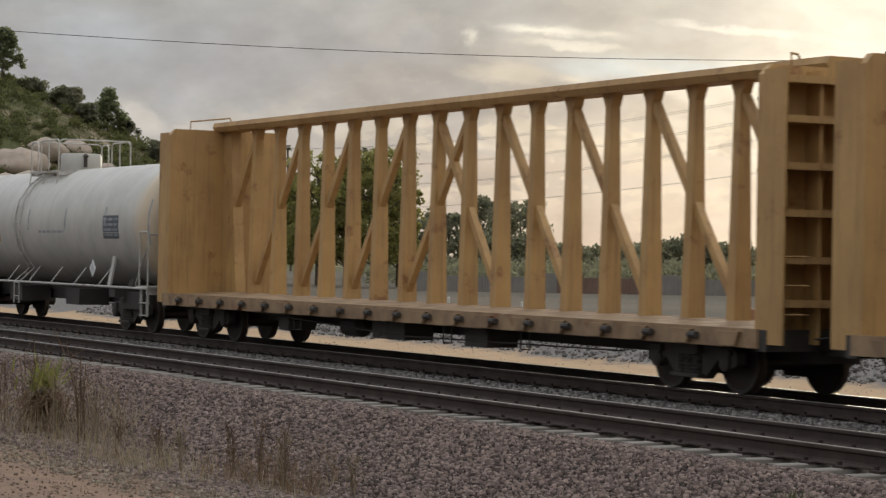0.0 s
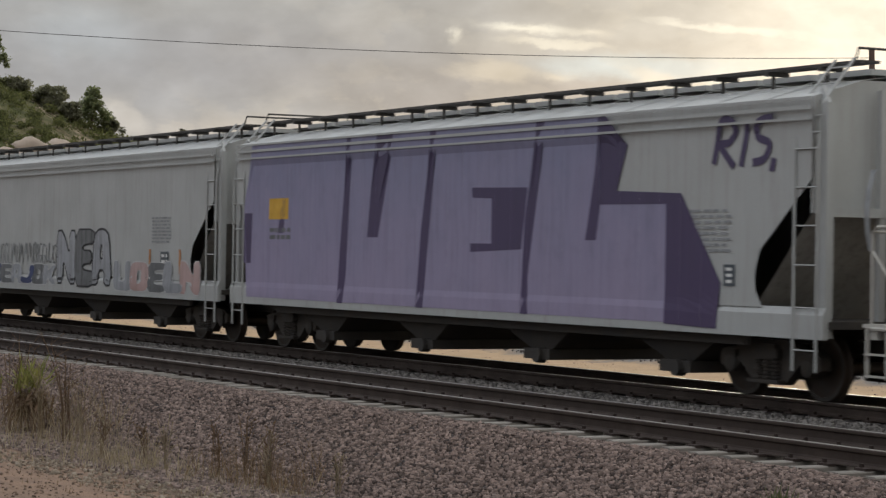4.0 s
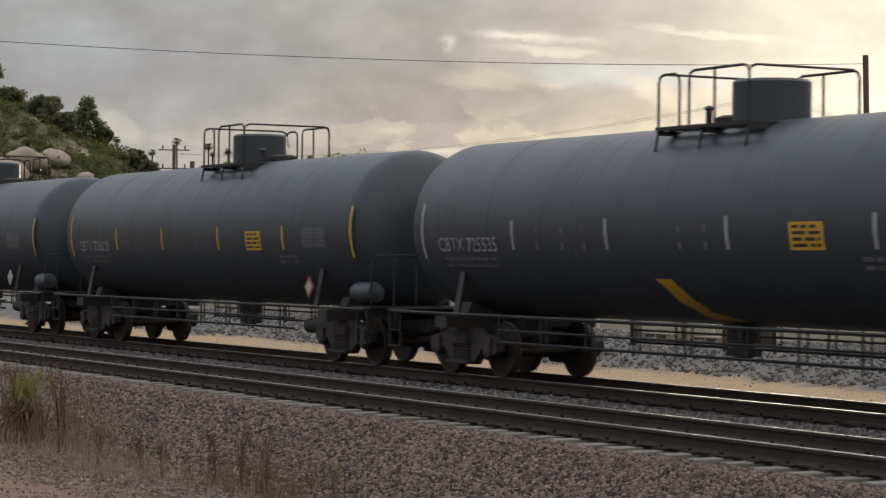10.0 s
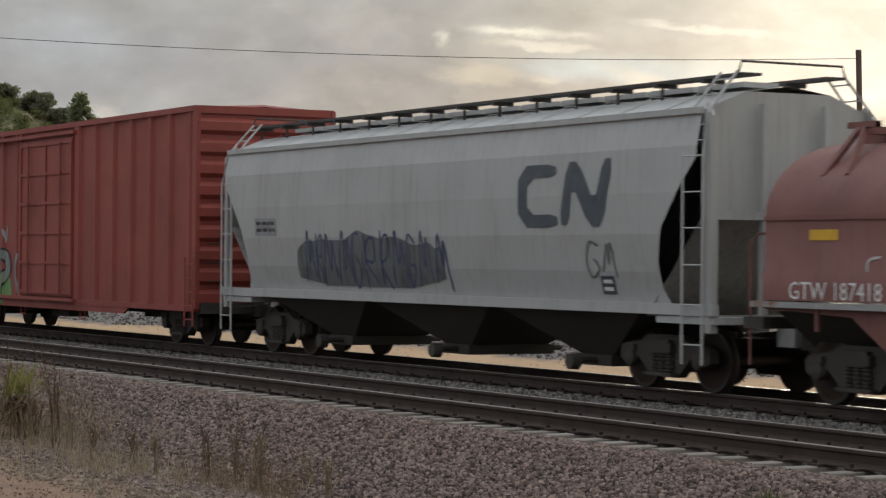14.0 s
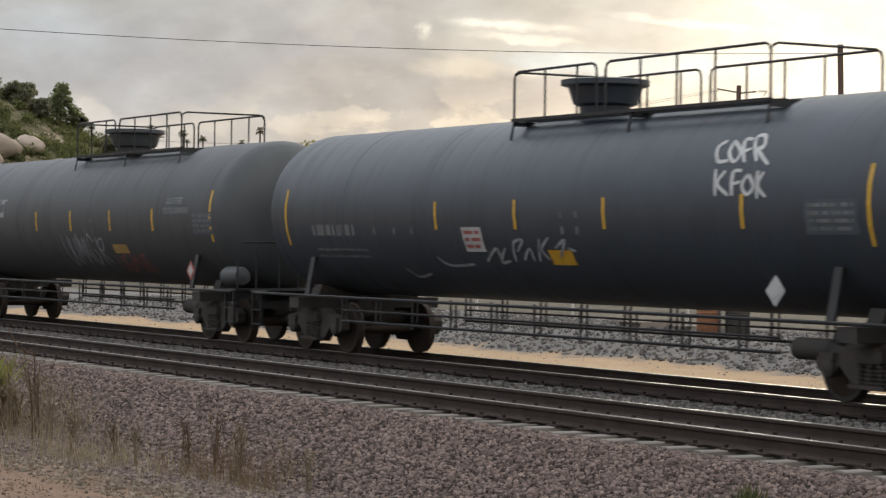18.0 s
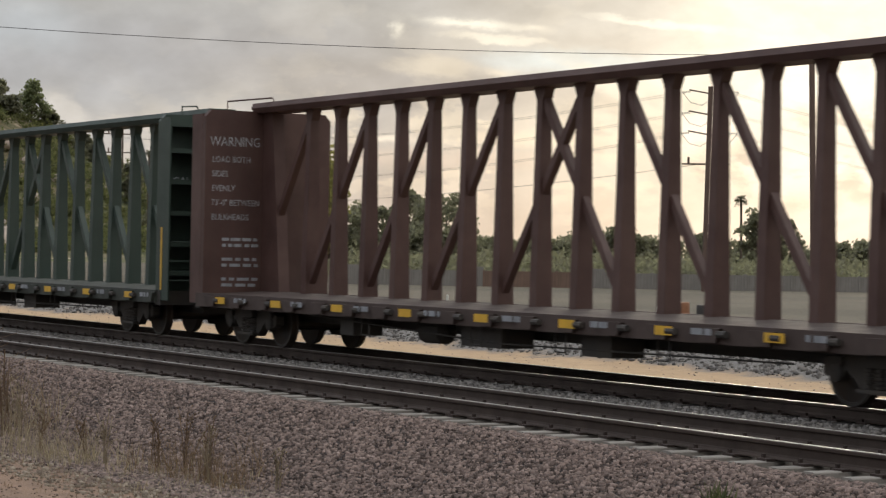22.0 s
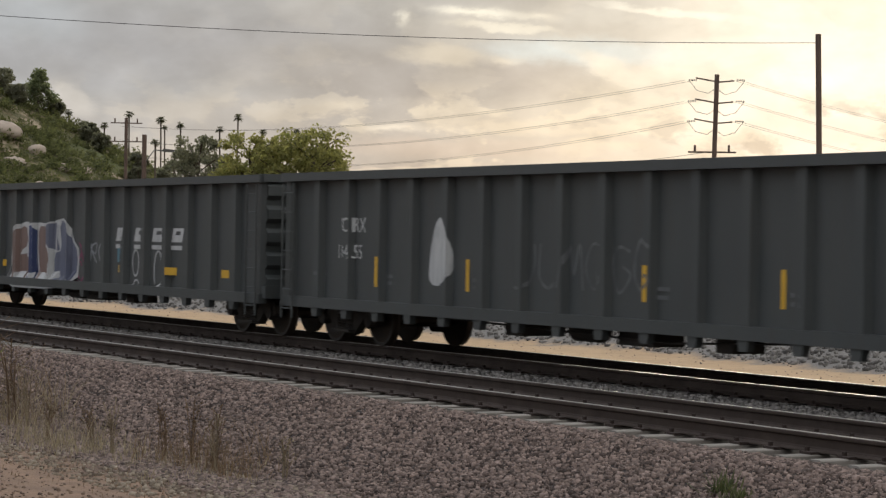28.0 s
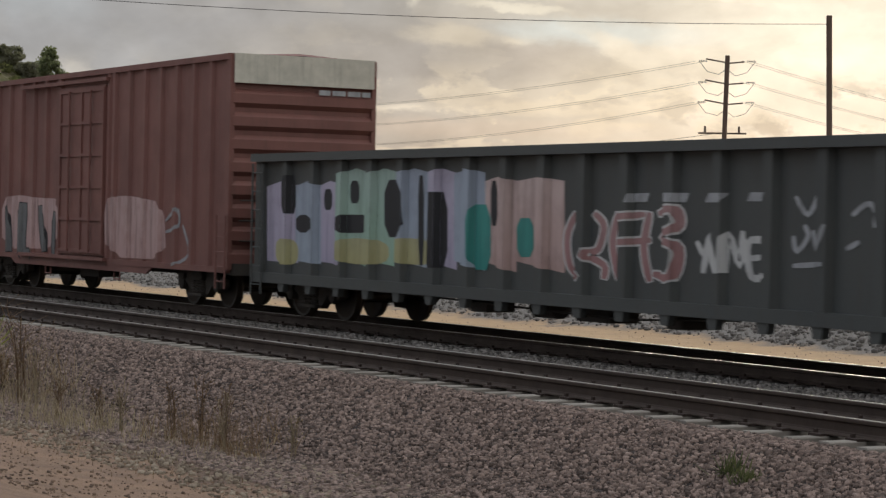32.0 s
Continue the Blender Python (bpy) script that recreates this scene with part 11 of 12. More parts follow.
fat(car, side, cuts, [(-7.07, 3.48), (-6.82, 3.16), (-6.99, 2.84)], 0.022, S_STRAND, None, 0, 0.009, 1.3, "thin sprayed line")
fat(car, side, cuts, [(2.06, 4.07), (2.25, 3.38), (1.94, 2.8), (2.27, 2.2)], 0.033, S_STRAND, None, 0, 0.009, 1.3, "thin sprayed line")
fat(car, side, cuts, [(2.52, 4.04), (2.36, 3.55), (2.74, 2.95), (2.5, 2.37), (2.82, 1.79)], 0.033, S_STRAND, None, 0, 0.009, 1.3, "thin sprayed line")
fat(car, side, cuts, [(2.92, 3.69), (3.18, 3.19), (2.86, 2.7), (3.23, 2.2), (3.07, 1.54)], 0.033, S_STRAND, None, 0, 0.009, 1.3, "thin sprayed line")
fat(car, side, cuts, [(3.33, 3.68), (3.48, 3.18), (3.24, 2.78), (3.63, 2.36)], 0.033, S_STRAND, None, 0, 0.009, 1.3, "thin sprayed line")
fat(car, side, cuts, [(3.87, 3.25), (3.72, 2.85), (4.1, 2.44), (3.85, 2.04), (4.17, 1.56)], 0.033, S_STRAND, None, 0, 0.009, 1.3, "thin sprayed line")
fat(car, side, cuts, [(4.2, 3.4), (4.35, 2.92), (4.1, 2.52), (4.49, 2.12), (4.35, 1.41)], 0.028, S_STRAND, None, 0, 0.009, 1.3, "thin sprayed line")
fat(car, side, cuts, [(4.66, 2.52), (4.54, 2.12), (4.87, 1.81), (4.63, 1.26)], 0.028, S_STRAND, None, 0, 0.009, 1.3, "thin sprayed line")
fat(car, side, cuts, [(2.25, 2.04), (2.55, 1.53), (2.27, 1.02)], 0.028, S_STRAND, None, 0, 0.009, 1.3, "thin sprayed line")
fat(car, side, cuts, [(3.5, 2.12), (3.32, 1.55), (3.65, 1.07)], 0.028, S_STRAND, None, 0, 0.009, 1.3, "thin sprayed line")
fat(car, side, cuts, [(4.91, 2.2), (5.12, 1.74), (4.96, 1.11)], 0.028, S_STRAND, None, 0, 0.009, 1.3, "thin sprayed line")
fat(car, side, cuts, [(5.36, 4.4), (5.6, 4.12), (5.96, 4.17), (6.19, 4.01)], 0.028, S_STRAND, None, 0, 0.009, 1.3, "thin sprayed line")
fat(car, side, cuts, [(5.9, 3.83), (6.15, 3.48), (5.98, 3.11), (6.37, 2.8)], 0.033, S_STRAND, None, 0, 0.009, 1.3, "thin sprayed line")
fat(car, side, cuts, [(6.53, 3.69), (6.39, 3.17), (6.77, 2.72), (6.56, 2.2)], 0.033, S_STRAND, None, 0, 0.009, 1.3, "thin sprayed line")
fat(car, side, cuts, [(5.69, 2.85), (5.92, 2.77), (5.87, 2.61), (5.61, 2.66)], 0.028, S_STRAND, None, 0, 0.009, 1.3, "thin sprayed line")
fat(car, side, cuts, [(6.99, 3.15), (6.82, 2.79), (7.24, 2.49), (7.01, 2.05)], 0.028, S_STRAND, None, 0, 0.009, 1.3, "thin sprayed line")
fat(car, side, cuts, [(7.44, 2.06), (7.75, 1.98), (7.72, 1.7), (7.36, 1.61), (7.16, 1.86), (7.39, 2.01)], 0.033, S_STRAND, None, 0, 0.009, 1.3, "thin sprayed line")
fat(car, side, cuts, [(7.53, 2.63), (7.37, 2.34), (7.69, 2.13)], 0.028, S_STRAND, None, 0, 0.009, 1.3, "thin sprayed line")
fat(car, side, cuts, [(6.34, 2.13), (6.57, 1.75), (6.31, 1.3), (6.61, 0.94)], 0.028, S_STRAND, None, 0, 0.009, 1.3, "thin sprayed line")
fat(car, side, cuts, [(7.12, 1.62), (6.98, 1.25), (7.24, 0.96)], 0.028, S_STRAND, None, 0, 0.009, 1.3, "thin sprayed line")
fat(car, side, cuts, [(5.53, 1.74), (5.77, 1.44), (5.57, 0.97)], 0.028, S_STRAND, None, 0, 0.009, 1.3, "thin sprayed line")
fat(car, side, cuts, [(3.31, 4.68), (3.66, 4.59), (3.81, 4.28), (3.73, 3.74), (3.82, 3.25)], 0.04, S_TURQ, None, 0, 0.009, 1.3, "thin sprayed line")
fat(car, side, cuts, [(3.46, 3.96), (3.75, 4.06)], 0.04, S_TURQ, None, 0, 0.009, 1.3, "thin sprayed line")
fat(car, side, cuts, [(-7.7, 3.66), (-7.92, 3.4), (-7.64, 3.12)], 0.04, S_TURQ, None, 0, 0.009, 1.3, "thin sprayed line")
fat(car, side, cuts, [(-7.63, 3.07), (-7.9, 2.75), (-7.53, 2.53)], 0.04, S_TURQ, None, 0, 0.009, 1.3, "thin sprayed line")
fat(car, side, cuts, [(2.25, 2.12), (2.68, 2), (2.82, 1.71), (2.48, 1.37)], 0.09, S_BRIGHTBLUE, None, 0, 0.009, 1.3, "thin sprayed line")
fat(car, side, cuts, [(3.9, 1.96), (4.29, 1.8), (3.98, 1.4), (4.43, 1.09)], 0.09, S_BRIGHTBLUE, None, 0, 0.009, 1.3, "thin sprayed line")
fat(car, side, cuts, [(4.67, 2.04), (4.95, 1.81)], 0.09, S_BRIGHTBLUE, None, 0, 0.009, 1.3, "thin sprayed line")
fat(car, side, cuts, [(-6.04, 1.9), (-5.6, 1.6), (-5.89, 1.28)], 0.09, S_BRIGHTBLUE, None, 0, 0.009, 1.3, "thin sprayed line")
fat(car, side, cuts, [(-3.78, 2.01), (-3.65, 1.52)], 0.09, S_BRIGHTBLUE, None, 0, 0.009, 1.3, "thin sprayed line")
rng_m = random.Random(127)
for x0, x1, z0, z1 in ((-6.33, -2.70, 1.06, 4.80), (1.79, 4.65, 1.03, 3.27), (5.62, 7.62, 1.00, 3.46)):
    s = Shape()
    for i in range(60):
        x, z, h, w = rng_m.uniform(x0, x1), rng_m.uniform(z0 + 0.5, z1), rng_m.uniform(0.35, 1.0), rng_m.uniform(-0.14, 0.14)
        ribbon(s, curve_through([(x, z), (x + w, z - h * 0.33), (x - w * 0.6, z - h * 0.7), (x + w * 0.4, max(z0, z - h))], 5), rng_m.uniform(0.014, 0.032), raised(side, 0.008))
    tagged(part("painted_strands", s, S_STRAND, car, "fine dark flowing lines of the mural"), kind="stuff")
dside = flat_side(-1.637)
part("painted_mural", painted([rounded([(-1.72, 2.93), (1.6, 2.92), (1.61, 0.99), (0.85, 1.01), (-1.71, 1.01)], 1)], raised(dside, 0), (), 0.2), S_DUSTPINK, car, "dusty pink field on the door")
part("painted_mural", painted([rounded([(-1.6, 3.12), (-1.34, 3.5), (-1.01, 3.86), (-0.51, 4.06), (-0.1, 4.3), (0.46, 4.41), (0.96, 4.31), (0.99, 4.21), (0.56, 4.18), (0.41, 3.92), (0.79, 3.66), (1.17, 3.68), (1.33, 4), (1.6, 4.02), (1.62, 3.16), (0.49, 3), (-0.48, 3.06), (-1.33, 3.02)], 1)], raised(dside, 0.003), (), 0.2), S_TURQ, car, "grey-green cloud on the door")
part("painted_mural", painted([rounded([(-0.12, 1.58), (0.35, 1.89), (0.86, 1.94), (0.88, 1.02), (-0.03, 1.06)], 2)], raised(dside, 0.004), (), 0.2), S_SKYBLUE, car, "blue patch low on the door")
fat(car, dside, (), [(-1, 3.31), (-0.5, 3.56), (-0.08, 3.37), (-0.32, 3.14)], 0.028, S_STRAND, None, 0, 0.007, 1.3, "thin sprayed line")
fat(car, dside, (), [(0.17, 3.13), (0.4, 3.35), (0.72, 3.17)], 0.028, S_STRAND, None, 0, 0.007, 1.3, "thin sprayed line")
fat(car, dside, (), [(-0.18, 4.18), (0.23, 3.98), (0.08, 3.63)], 0.028, S_STRAND, None, 0, 0.007, 1.3, "thin sprayed line")
fat(car, dside, (), [(1.18, 3.59), (1.41, 3.32)], 0.028, S_STRAND, None, 0, 0.007, 1.3, "thin sprayed line")
fat(car, dside, (), [(-0.99, 2.85), (-0.48, 2.66), (-0.8, 2.21), (-0.13, 2.03)], 0.022, S_STRAND, None, 0, 0.007, 1.3, "thin sprayed line")
fat(car, dside, (), [(0.2, 1.85), (0.6, 1.59), (0.29, 1.23)], 0.028, S_STRAND, None, 0, 0.007, 1.3, "thin sprayed line")
fat(car, dside, (), [(-0.79, 1.66), (-1.12, 1.38), (-0.61, 1.21)], 0.022, S_STRAND, None, 0, 0.007, 1.3, "thin sprayed line")
bars(car, -8.3, 2.9, 1.3, 1, side, S_PALE, 0.24, 0.05, 14, "brand_line", "pale brand letters half hidden by the mural")
bars(car, -8.3, 2.45, 1.3, 1, side, S_PALE, 0.2, 0.05, 15, "number", "pale number half hidden by the mural")
bars(car, 4.35, 2.15, 0.5, 6, raised(side, 0.01), S_PALE, 0.07, 0.06, 16)
bars(car, 5.3, 2.2, 0.7, 6, raised(side, 0.01), S_DUSTPINK, 0.07, 0.06, 17)
panel(car, raised(side, 0.014), 4.95, 5.55, 1.15, 1.75, S_WHITE, M_DARK_LABEL, 2)
for x in (-8.5, -7.0, -5.0, -2.9, 0.4, 3.1, 5.0, 6.6):
    patch(car, "reflector_stripe", x - 0.17, x + 0.17, 0.98, 1.12, raised(far_out, 0.012), MAT_GLOW_YELLOW, "yellow reflective patch")
wording(car, "EXCESS HEIGHT CAR", -1.3, 4.75, 0.15, None, MAT_LETTER_DARK, end=b2[1] - 0.75 + 0.124)

car, _, side, cuts = b3
part("painted_patch", painted([rounded([(1.77, 0.92), (1.61, 2.21), (2.55, 2.29), (3.46, 2.24), (4.66, 2.12), (4.83, 0.94)], 1)], raised(side, 0.002), cuts, 0.2), S_BLUSH, car, "pale pink paint on the lower side")
part("painted_patch", painted([rounded([(-4.93, 0.95), (-5, 2.19), (-3.83, 2.29), (-2.69, 2.22), (-1.1, 2.2), (-1.04, 1.04)], 1)], raised(side, 0.002), cuts, 0.2), S_BLUSH, car, "pale pink paint on the lower side")
fat(car, side, cuts, [(-4.59, 1.94), (-4.38, 0.96)], 0.2, S_DIM, S_BLACK, 0.04, 0.004, 1.6, "dark sprayed letter")
fat(car, side, cuts, [(-3.43, 2.01), (-3.52, 0.98), (-2.99, 0.86)], 0.25, S_DIM, S_BLACK, 0.04, 0.004, 1.6, "dark sprayed letter")
fat(car, side, cuts, [(-2.31, 1.95), (-2.07, 1.02)], 0.25, S_DIM, S_BLACK, 0.04, 0.004, 1.6, "dark sprayed letter")
fat(car, side, cuts, [(-1.4, 1.83), (-1.45, 0.9)], 0.2, S_DIM, S_BLACK, 0.04, 0.004, 1.6, "dark sprayed letter")
fat(car, side, cuts, [(-0.21, 1.06), (-0.58, 1.57), (-0.02, 1.91), (0.12, 1.33)], 0.07, S_PALE, None, 0, 0.075, 1.3, "thin sprayed line")
fat(car, side, cuts, [(-0.78, 1.44), (0.17, 1.52)], 0.07, S_PALE, None, 0, 0.075, 1.3, "thin sprayed line")
fat(car, side, cuts, [(-0.47, 0.86), (0.54, 0.85)], 0.07, S_PALE, None, 0, 0.075, 1.3, "thin sprayed line")
fat(car, side, cuts, [(4.79, 1.77), (5.34, 2.01), (5.41, 1.66), (4.8, 1.53)], 0.07, S_PALE, None, 0, 0.006, 1.3, "thin sprayed line")
fat(car, side, cuts, [(5.63, 1.66), (5.93, 1.09), (5.12, 0.83)], 0.07, S_PALE, None, 0, 0.006, 1.3, "thin sprayed line")
part("painted_shape", painted([rounded([(-0.36, 3.89), (0.38, 3.9), (0.66, 3.66), (0.48, 3.36), (0.76, 3), (0.45, 2.55), (0.18, 2.59), (0.03, 2.93), (-0.38, 3.03), (-0.47, 3.4)], 2)], raised(side, 0.075), cuts, 0.2), S_WHITE, car, "plain white painted shape")
bars(car, 0.3, 4.45, 1.2, 1, lambda x, z: (b3[1] - 0.45 + 0.124, x, z), S_PALE, 0.1, 0.05, 3)

# gondolas
def gond_side(entry):
    """The ribbed side, and below it the proud sill."""
    wall = entry[2]
    return entry[0], (lambda x, z: (x * ALONG, -1.608, z) if z < 0.835 else wall(x, z)), entry[3]


car, side, cuts = gond_side(gonds[0])
wording(car, "UCRX", -7.35, 2.02, 0.26, side, S_WHITE, wide=0.85)
wording(car, "100455", -7.5, 1.55, 0.25, side, S_WHITE, wide=0.85)
for x in (-8.3, -5.91, -3.2, 1.6, 4.4, 7.0):
    patch(car, "reflector_stripe", x - 0.05, x + 0.05, 1.08, 1.6, side, MAT_GLOW_YELLOW, "upright yellow reflector")
    bars(car, x + 0.15, 1.3, 0.3, 2, side, S_DIM, 0.06, 0.06, 3)
part("painted_shape", painted([rounded([(-4.4, 1.12), (-3.6, 1.2), (-3.65, 2.0), (-3.9, 2.37), (-4.2, 2.2), (-4.35, 1.7)], 2)], side, cuts, 0.2), S_WHITE, car, "white sprayed blob")
panel(car, side, -5.1, -4.83, 2.15, 2.43, S_PALE, MAT_LETTER_DARK, 2)
scrawl(car, side, -1.8, 1.6, 1.2, 1.9, S_DIM, 141, 0.05, 0.6)
car, side, cuts = gond_side(gonds[1])
part("painted_letter", painted([rounded([(-3.26, 2.08), (-2.65, 2.19), (-2.42, 2.1), (-1.94, 2.16), (-1.23, 2.11), (-0.71, 2.23), (0.06, 2.27), (0.21, 1.77), (0.62, 1.54), (0.5, 0.74), (-0.8, 0.61), (-2.37, 0.59), (-3.44, 0.6), (-3.71, 1.15), (-3.59, 1.8)], 1)], raised(side, 0.002), cuts, 0.2), S_WHITE, car, "white edge of a sprayed piece")
part("painted_fill", painted([rounded([(-3.42, 1.9), (-2.69, 2.12), (-2.54, 1.63), (-3.1, 1.44), (-2.53, 1.41), (-2.5, 0.68), (-3.34, 0.68), (-3.57, 1.15)], 1)], raised(side, 0.005), cuts, 0.2), S_UMBER, car, "filling of a sprayed letter")
part("painted_fill", painted([rounded([(-2.49, 2.05), (-1.97, 2.09), (-1.98, 1.38), (-1.79, 0.67), (-2.34, 0.65), (-2.46, 1.37)], 1)], raised(side, 0.005), cuts, 0.2), S_NAVY, car, "filling of a sprayed letter")
part("painted_fill", painted([rounded([(-1.9, 2.07), (-1.43, 2.06), (-1.48, 1.74), (-0.98, 1.49), (-0.99, 0.71), (-1.67, 0.66), (-1.91, 1.38)], 1)], raised(side, 0.005), cuts, 0.2), S_UMBER, car, "filling of a sprayed letter")
part("painted_fill", painted([rounded([(-1.37, 2.07), (-0.67, 2.17), (-0.72, 1.75), (-0.53, 1.5), (-0.92, 1.51), (-1.36, 1.78)], 1)], raised(side, 0.005), cuts, 0.2), S_SLATE, car, "filling of a sprayed letter")
part("painted_fill", painted([rounded([(-0.61, 2.18), (0.03, 2.22), (0.13, 1.76), (0.53, 1.5), (0.42, 0.78), (-0.86, 0.68), (-0.92, 1.45), (-0.44, 1.5)], 1)], raised(side, 0.005), cuts, 0.2), S_SLATE, car, "filling of a sprayed letter")
fat(car, side, cuts, [(-2.53, 1.45), (-3.03, 1.41)], 0.06, S_WHITE, None, 0, 0.008, 1.3, "thin sprayed line")
fat(car, side, cuts, [(-0.73, 2.13), (-0.8, 1.49)], 0.06, S_WHITE, None, 0, 0.008, 1.3, "thin sprayed line")
fat(car, side, cuts, [(-1.03, 0.71), (-1, 1.14), (-0.9, 1.23)], 0.06, S_WHITE, None, 0, 0.008, 1.3, "thin sprayed line")
fat(car, side, cuts, [(-3.57, 1.15), (-3.62, 0.78), (-3.2, 0.61)], 0.06, S_WHITE, None, 0, 0.008, 1.3, "thin sprayed line")
fat(car, side, cuts, [(0.58, 1.69), (0.76, 1.53), (0.62, 1.36)], 0.05, S_MAGENTA, None, 0, 0.006, 1.3, "thin sprayed line")
fat(car, side, cuts, [(0.78, 1.68), (0.96, 1.55), (1.12, 1.29)], 0.05, S_MAGENTA, None, 0, 0.006, 1.3, "thin sprayed line")
fat(car, side, cuts, [(0.57, 0.94), (0.78, 0.68), (1.1, 0.92)], 0.05, S_MAGENTA, None, 0, 0.006, 1.3, "thin sprayed line")
fat(car, side, cuts, [(0.63, 1.27), (1.04, 1.2)], 0.05, S_MAGENTA, None, 0, 0.006, 1.3, "thin sprayed line")
fat(car, side, cuts, [(-0.54, 0.9), (-0.58, 0.64)], 0.04, S_PALE, None, 0, 0.009, 1.3, "thin sprayed line")
fat(car, side, cuts, [(-0.36, 0.9), (-0.28, 0.67), (-0.15, 0.91)], 0.04, S_PALE, None, 0, 0.009, 1.3, "thin sprayed line")
fat(car, side, cuts, [(-0.02, 0.92), (-0.07, 0.68)], 0.04, S_PALE, None, 0, 0.009, 1.3, "thin sprayed line")
fat(car, side, cuts, [(0.07, 0.88), (0.25, 0.71)], 0.04, S_PALE, None, 0, 0.009, 1.3, "thin sprayed line")
bars(car, -7.7, 2.42, 1.3, 1, side, S_PALE, 0.2, 0.05, 5, "brand_line", "pale brand letters")
bars(car, -7.7, 2.1, 1.3, 1, side, S_PALE, 0.2, 0.05, 6, "number", "pale number")
for x0, x1 in ((2.6, 3.2), (3.57, 4.2), (4.49, 5.08), (5.46, 6.02)):
    blocks(car, side, x0, x1, 1.76, 2.05, 1, S_WHITE, 0.1, under=True)
for x, z, w, h, sd in ((3.7, 1.3, 0.16, 0.28, 1), (3.75, 0.8, 0.14, 0.14, 2), (4.85, 1.15, 0.2, 0.42, 3)):
    s = Shape()
    ribbon(s, [(x + w * math.cos(6.3 * k / 18), z + h * math.sin(6.3 * k / 18)) for k in range(19)], 0.04, side)
    part("painted_outline", s, S_WHITE, car, "white doodled oval")
scrawl(car, side, 1.2, 2.0, 1.3, 1.7, S_PALE, 143, 0.04, 0.4)
panel(car, side, 2.72, 3.15, 1.3, 1.62, S_BLUE, None, label="small blue painted square")
for x in (-8.9, -6.6, -4.2, 2.95, 5.6, 8.0):
    patch(car, "reflector_stripe", x - 0.17, x + 0.17, 1.08, 1.24, side, MAT_GLOW_YELLOW, "yellow reflective patch")
scrawl(car, side, -8.2, -6.8, 1.2, 1.8, S_DIM, 145, 0.05, 0.5)
car, side, cuts = gond_side(gonds[2])
part("painted_cloud", painted([rounded([(-7.97, 0.92), (-8, 1.54), (-7.68, 1.7), (-7.37, 1.86), (-7.05, 1.74), (-6.69, 1.64), (-6.38, 1.95), (-6.09, 1.77), (-5.82, 1.97), (-4.77, 1.89), (-4.74, 0.97), (-6.5, 0.91)], 1)], raised(side, 0.001), cuts, 0.2), S_BLUE, car, "blue sprayed cloud with drips")
part("painted_cloud", painted([rounded([(-2.23, 1.1), (-2.22, 1.64), (-2, 1.83), (-1.73, 2.04), (-1.54, 1.9), (-1.33, 2.15), (-1.16, 1.92), (-0.94, 2.15), (-0.77, 1.91), (-0.45, 1.85), (-0.34, 1.16)], 1)], raised(side, 0.001), cuts, 0.2), S_BLUE, car, "blue sprayed cloud with drips")
part("painted_cloud", painted([rounded([(3.99, 1.1), (3.99, 1.75), (4.24, 1.94), (4.5, 1.87), (4.75, 2.12), (4.99, 2.17), (5.2, 1.98), (5.46, 1.69), (5.78, 1.87), (6.04, 1.6), (6.33, 1.58), (6.61, 1.71), (6.89, 1.49), (6.87, 0.86), (5.4, 0.89)], 1)], raised(side, 0.001), cuts, 0.2), S_BLUE, car, "blue sprayed cloud with drips")
fat(car, side, cuts, [(-5.41, 1), (-5.4, 0.66)], 0.12, S_BLUE, None, 0.05, 0.001, 1.6, "blue paint drip")
fat(car, side, cuts, [(-6.7, 0.96), (-6.7, 0.76)], 0.12, S_BLUE, None, 0.05, 0.001, 1.6, "blue paint drip")
fat(car, side, cuts, [(-1.77, 1.11), (-1.73, 0.84)], 0.12, S_BLUE, None, 0.05, 0.001, 1.6, "blue paint drip")
fat(car, side, cuts, [(4.96, 0.91), (4.99, 0.76)], 0.12, S_BLUE, None, 0.05, 0.001, 1.6, "blue paint drip")
fat(car, side, cuts, [(5.72, 0.91), (5.73, 0.75)], 0.12, S_BLUE, None, 0.05, 0.001, 1.6, "blue paint drip")
fat(car, side, cuts, [(-5.73, 1.68), (-5.55, 2.27), (-5.21, 2.47), (-4.93, 2.18), (-4.88, 1.69), (-4.86, 1.11)], 0.2, S_PINK, S_WHITE, 0.06, 0.005, 1.6, "pink sprayed letter")
fat(car, side, cuts, [(-4.38, 2.27), (-4.34, 1.32), (-3.91, 1.09), (-3.77, 1.52), (-3.79, 2.13)], 0.19, S_PINK, S_WHITE, 0.06, 0.005, 1.6, "pink sprayed letter")
fat(car, side, cuts, [(-3.23, 2.35), (-3.24, 1.72), (-3.26, 1.14)], 0.2, S_PINK, S_WHITE, 0.06, 0.005, 1.6, "pink sprayed letter")
fat(car, side, cuts, [(-2.78, 2.14), (-3.07, 1.72), (-2.67, 1.18)], 0.19, S_PINK, S_WHITE, 0.06, 0.005, 1.6, "pink sprayed letter")
fat(car, side, cuts, [(-2.4, 2.14), (-2.43, 1.09)], 0.15, S_PINK, S_WHITE, 0.06, 0.005, 1.6, "pink sprayed letter")
fat(car, side, cuts, [(-3.9, 1.06), (-3.89, 0.78)], 0.14, S_PINK, S_WHITE, 0.06, 0.005, 1.6, "pink sprayed letter")
fat(car, side, cuts, [(0.74, 2.2), (0.34, 2.11), (0.27, 1.6), (0.17, 1.26), (-0.22, 1.12), (-0.38, 1.46)], 0.26, S_BROWN, S_WHITE, 0.05, 0.005, 1.6, "brown sprayed letter")
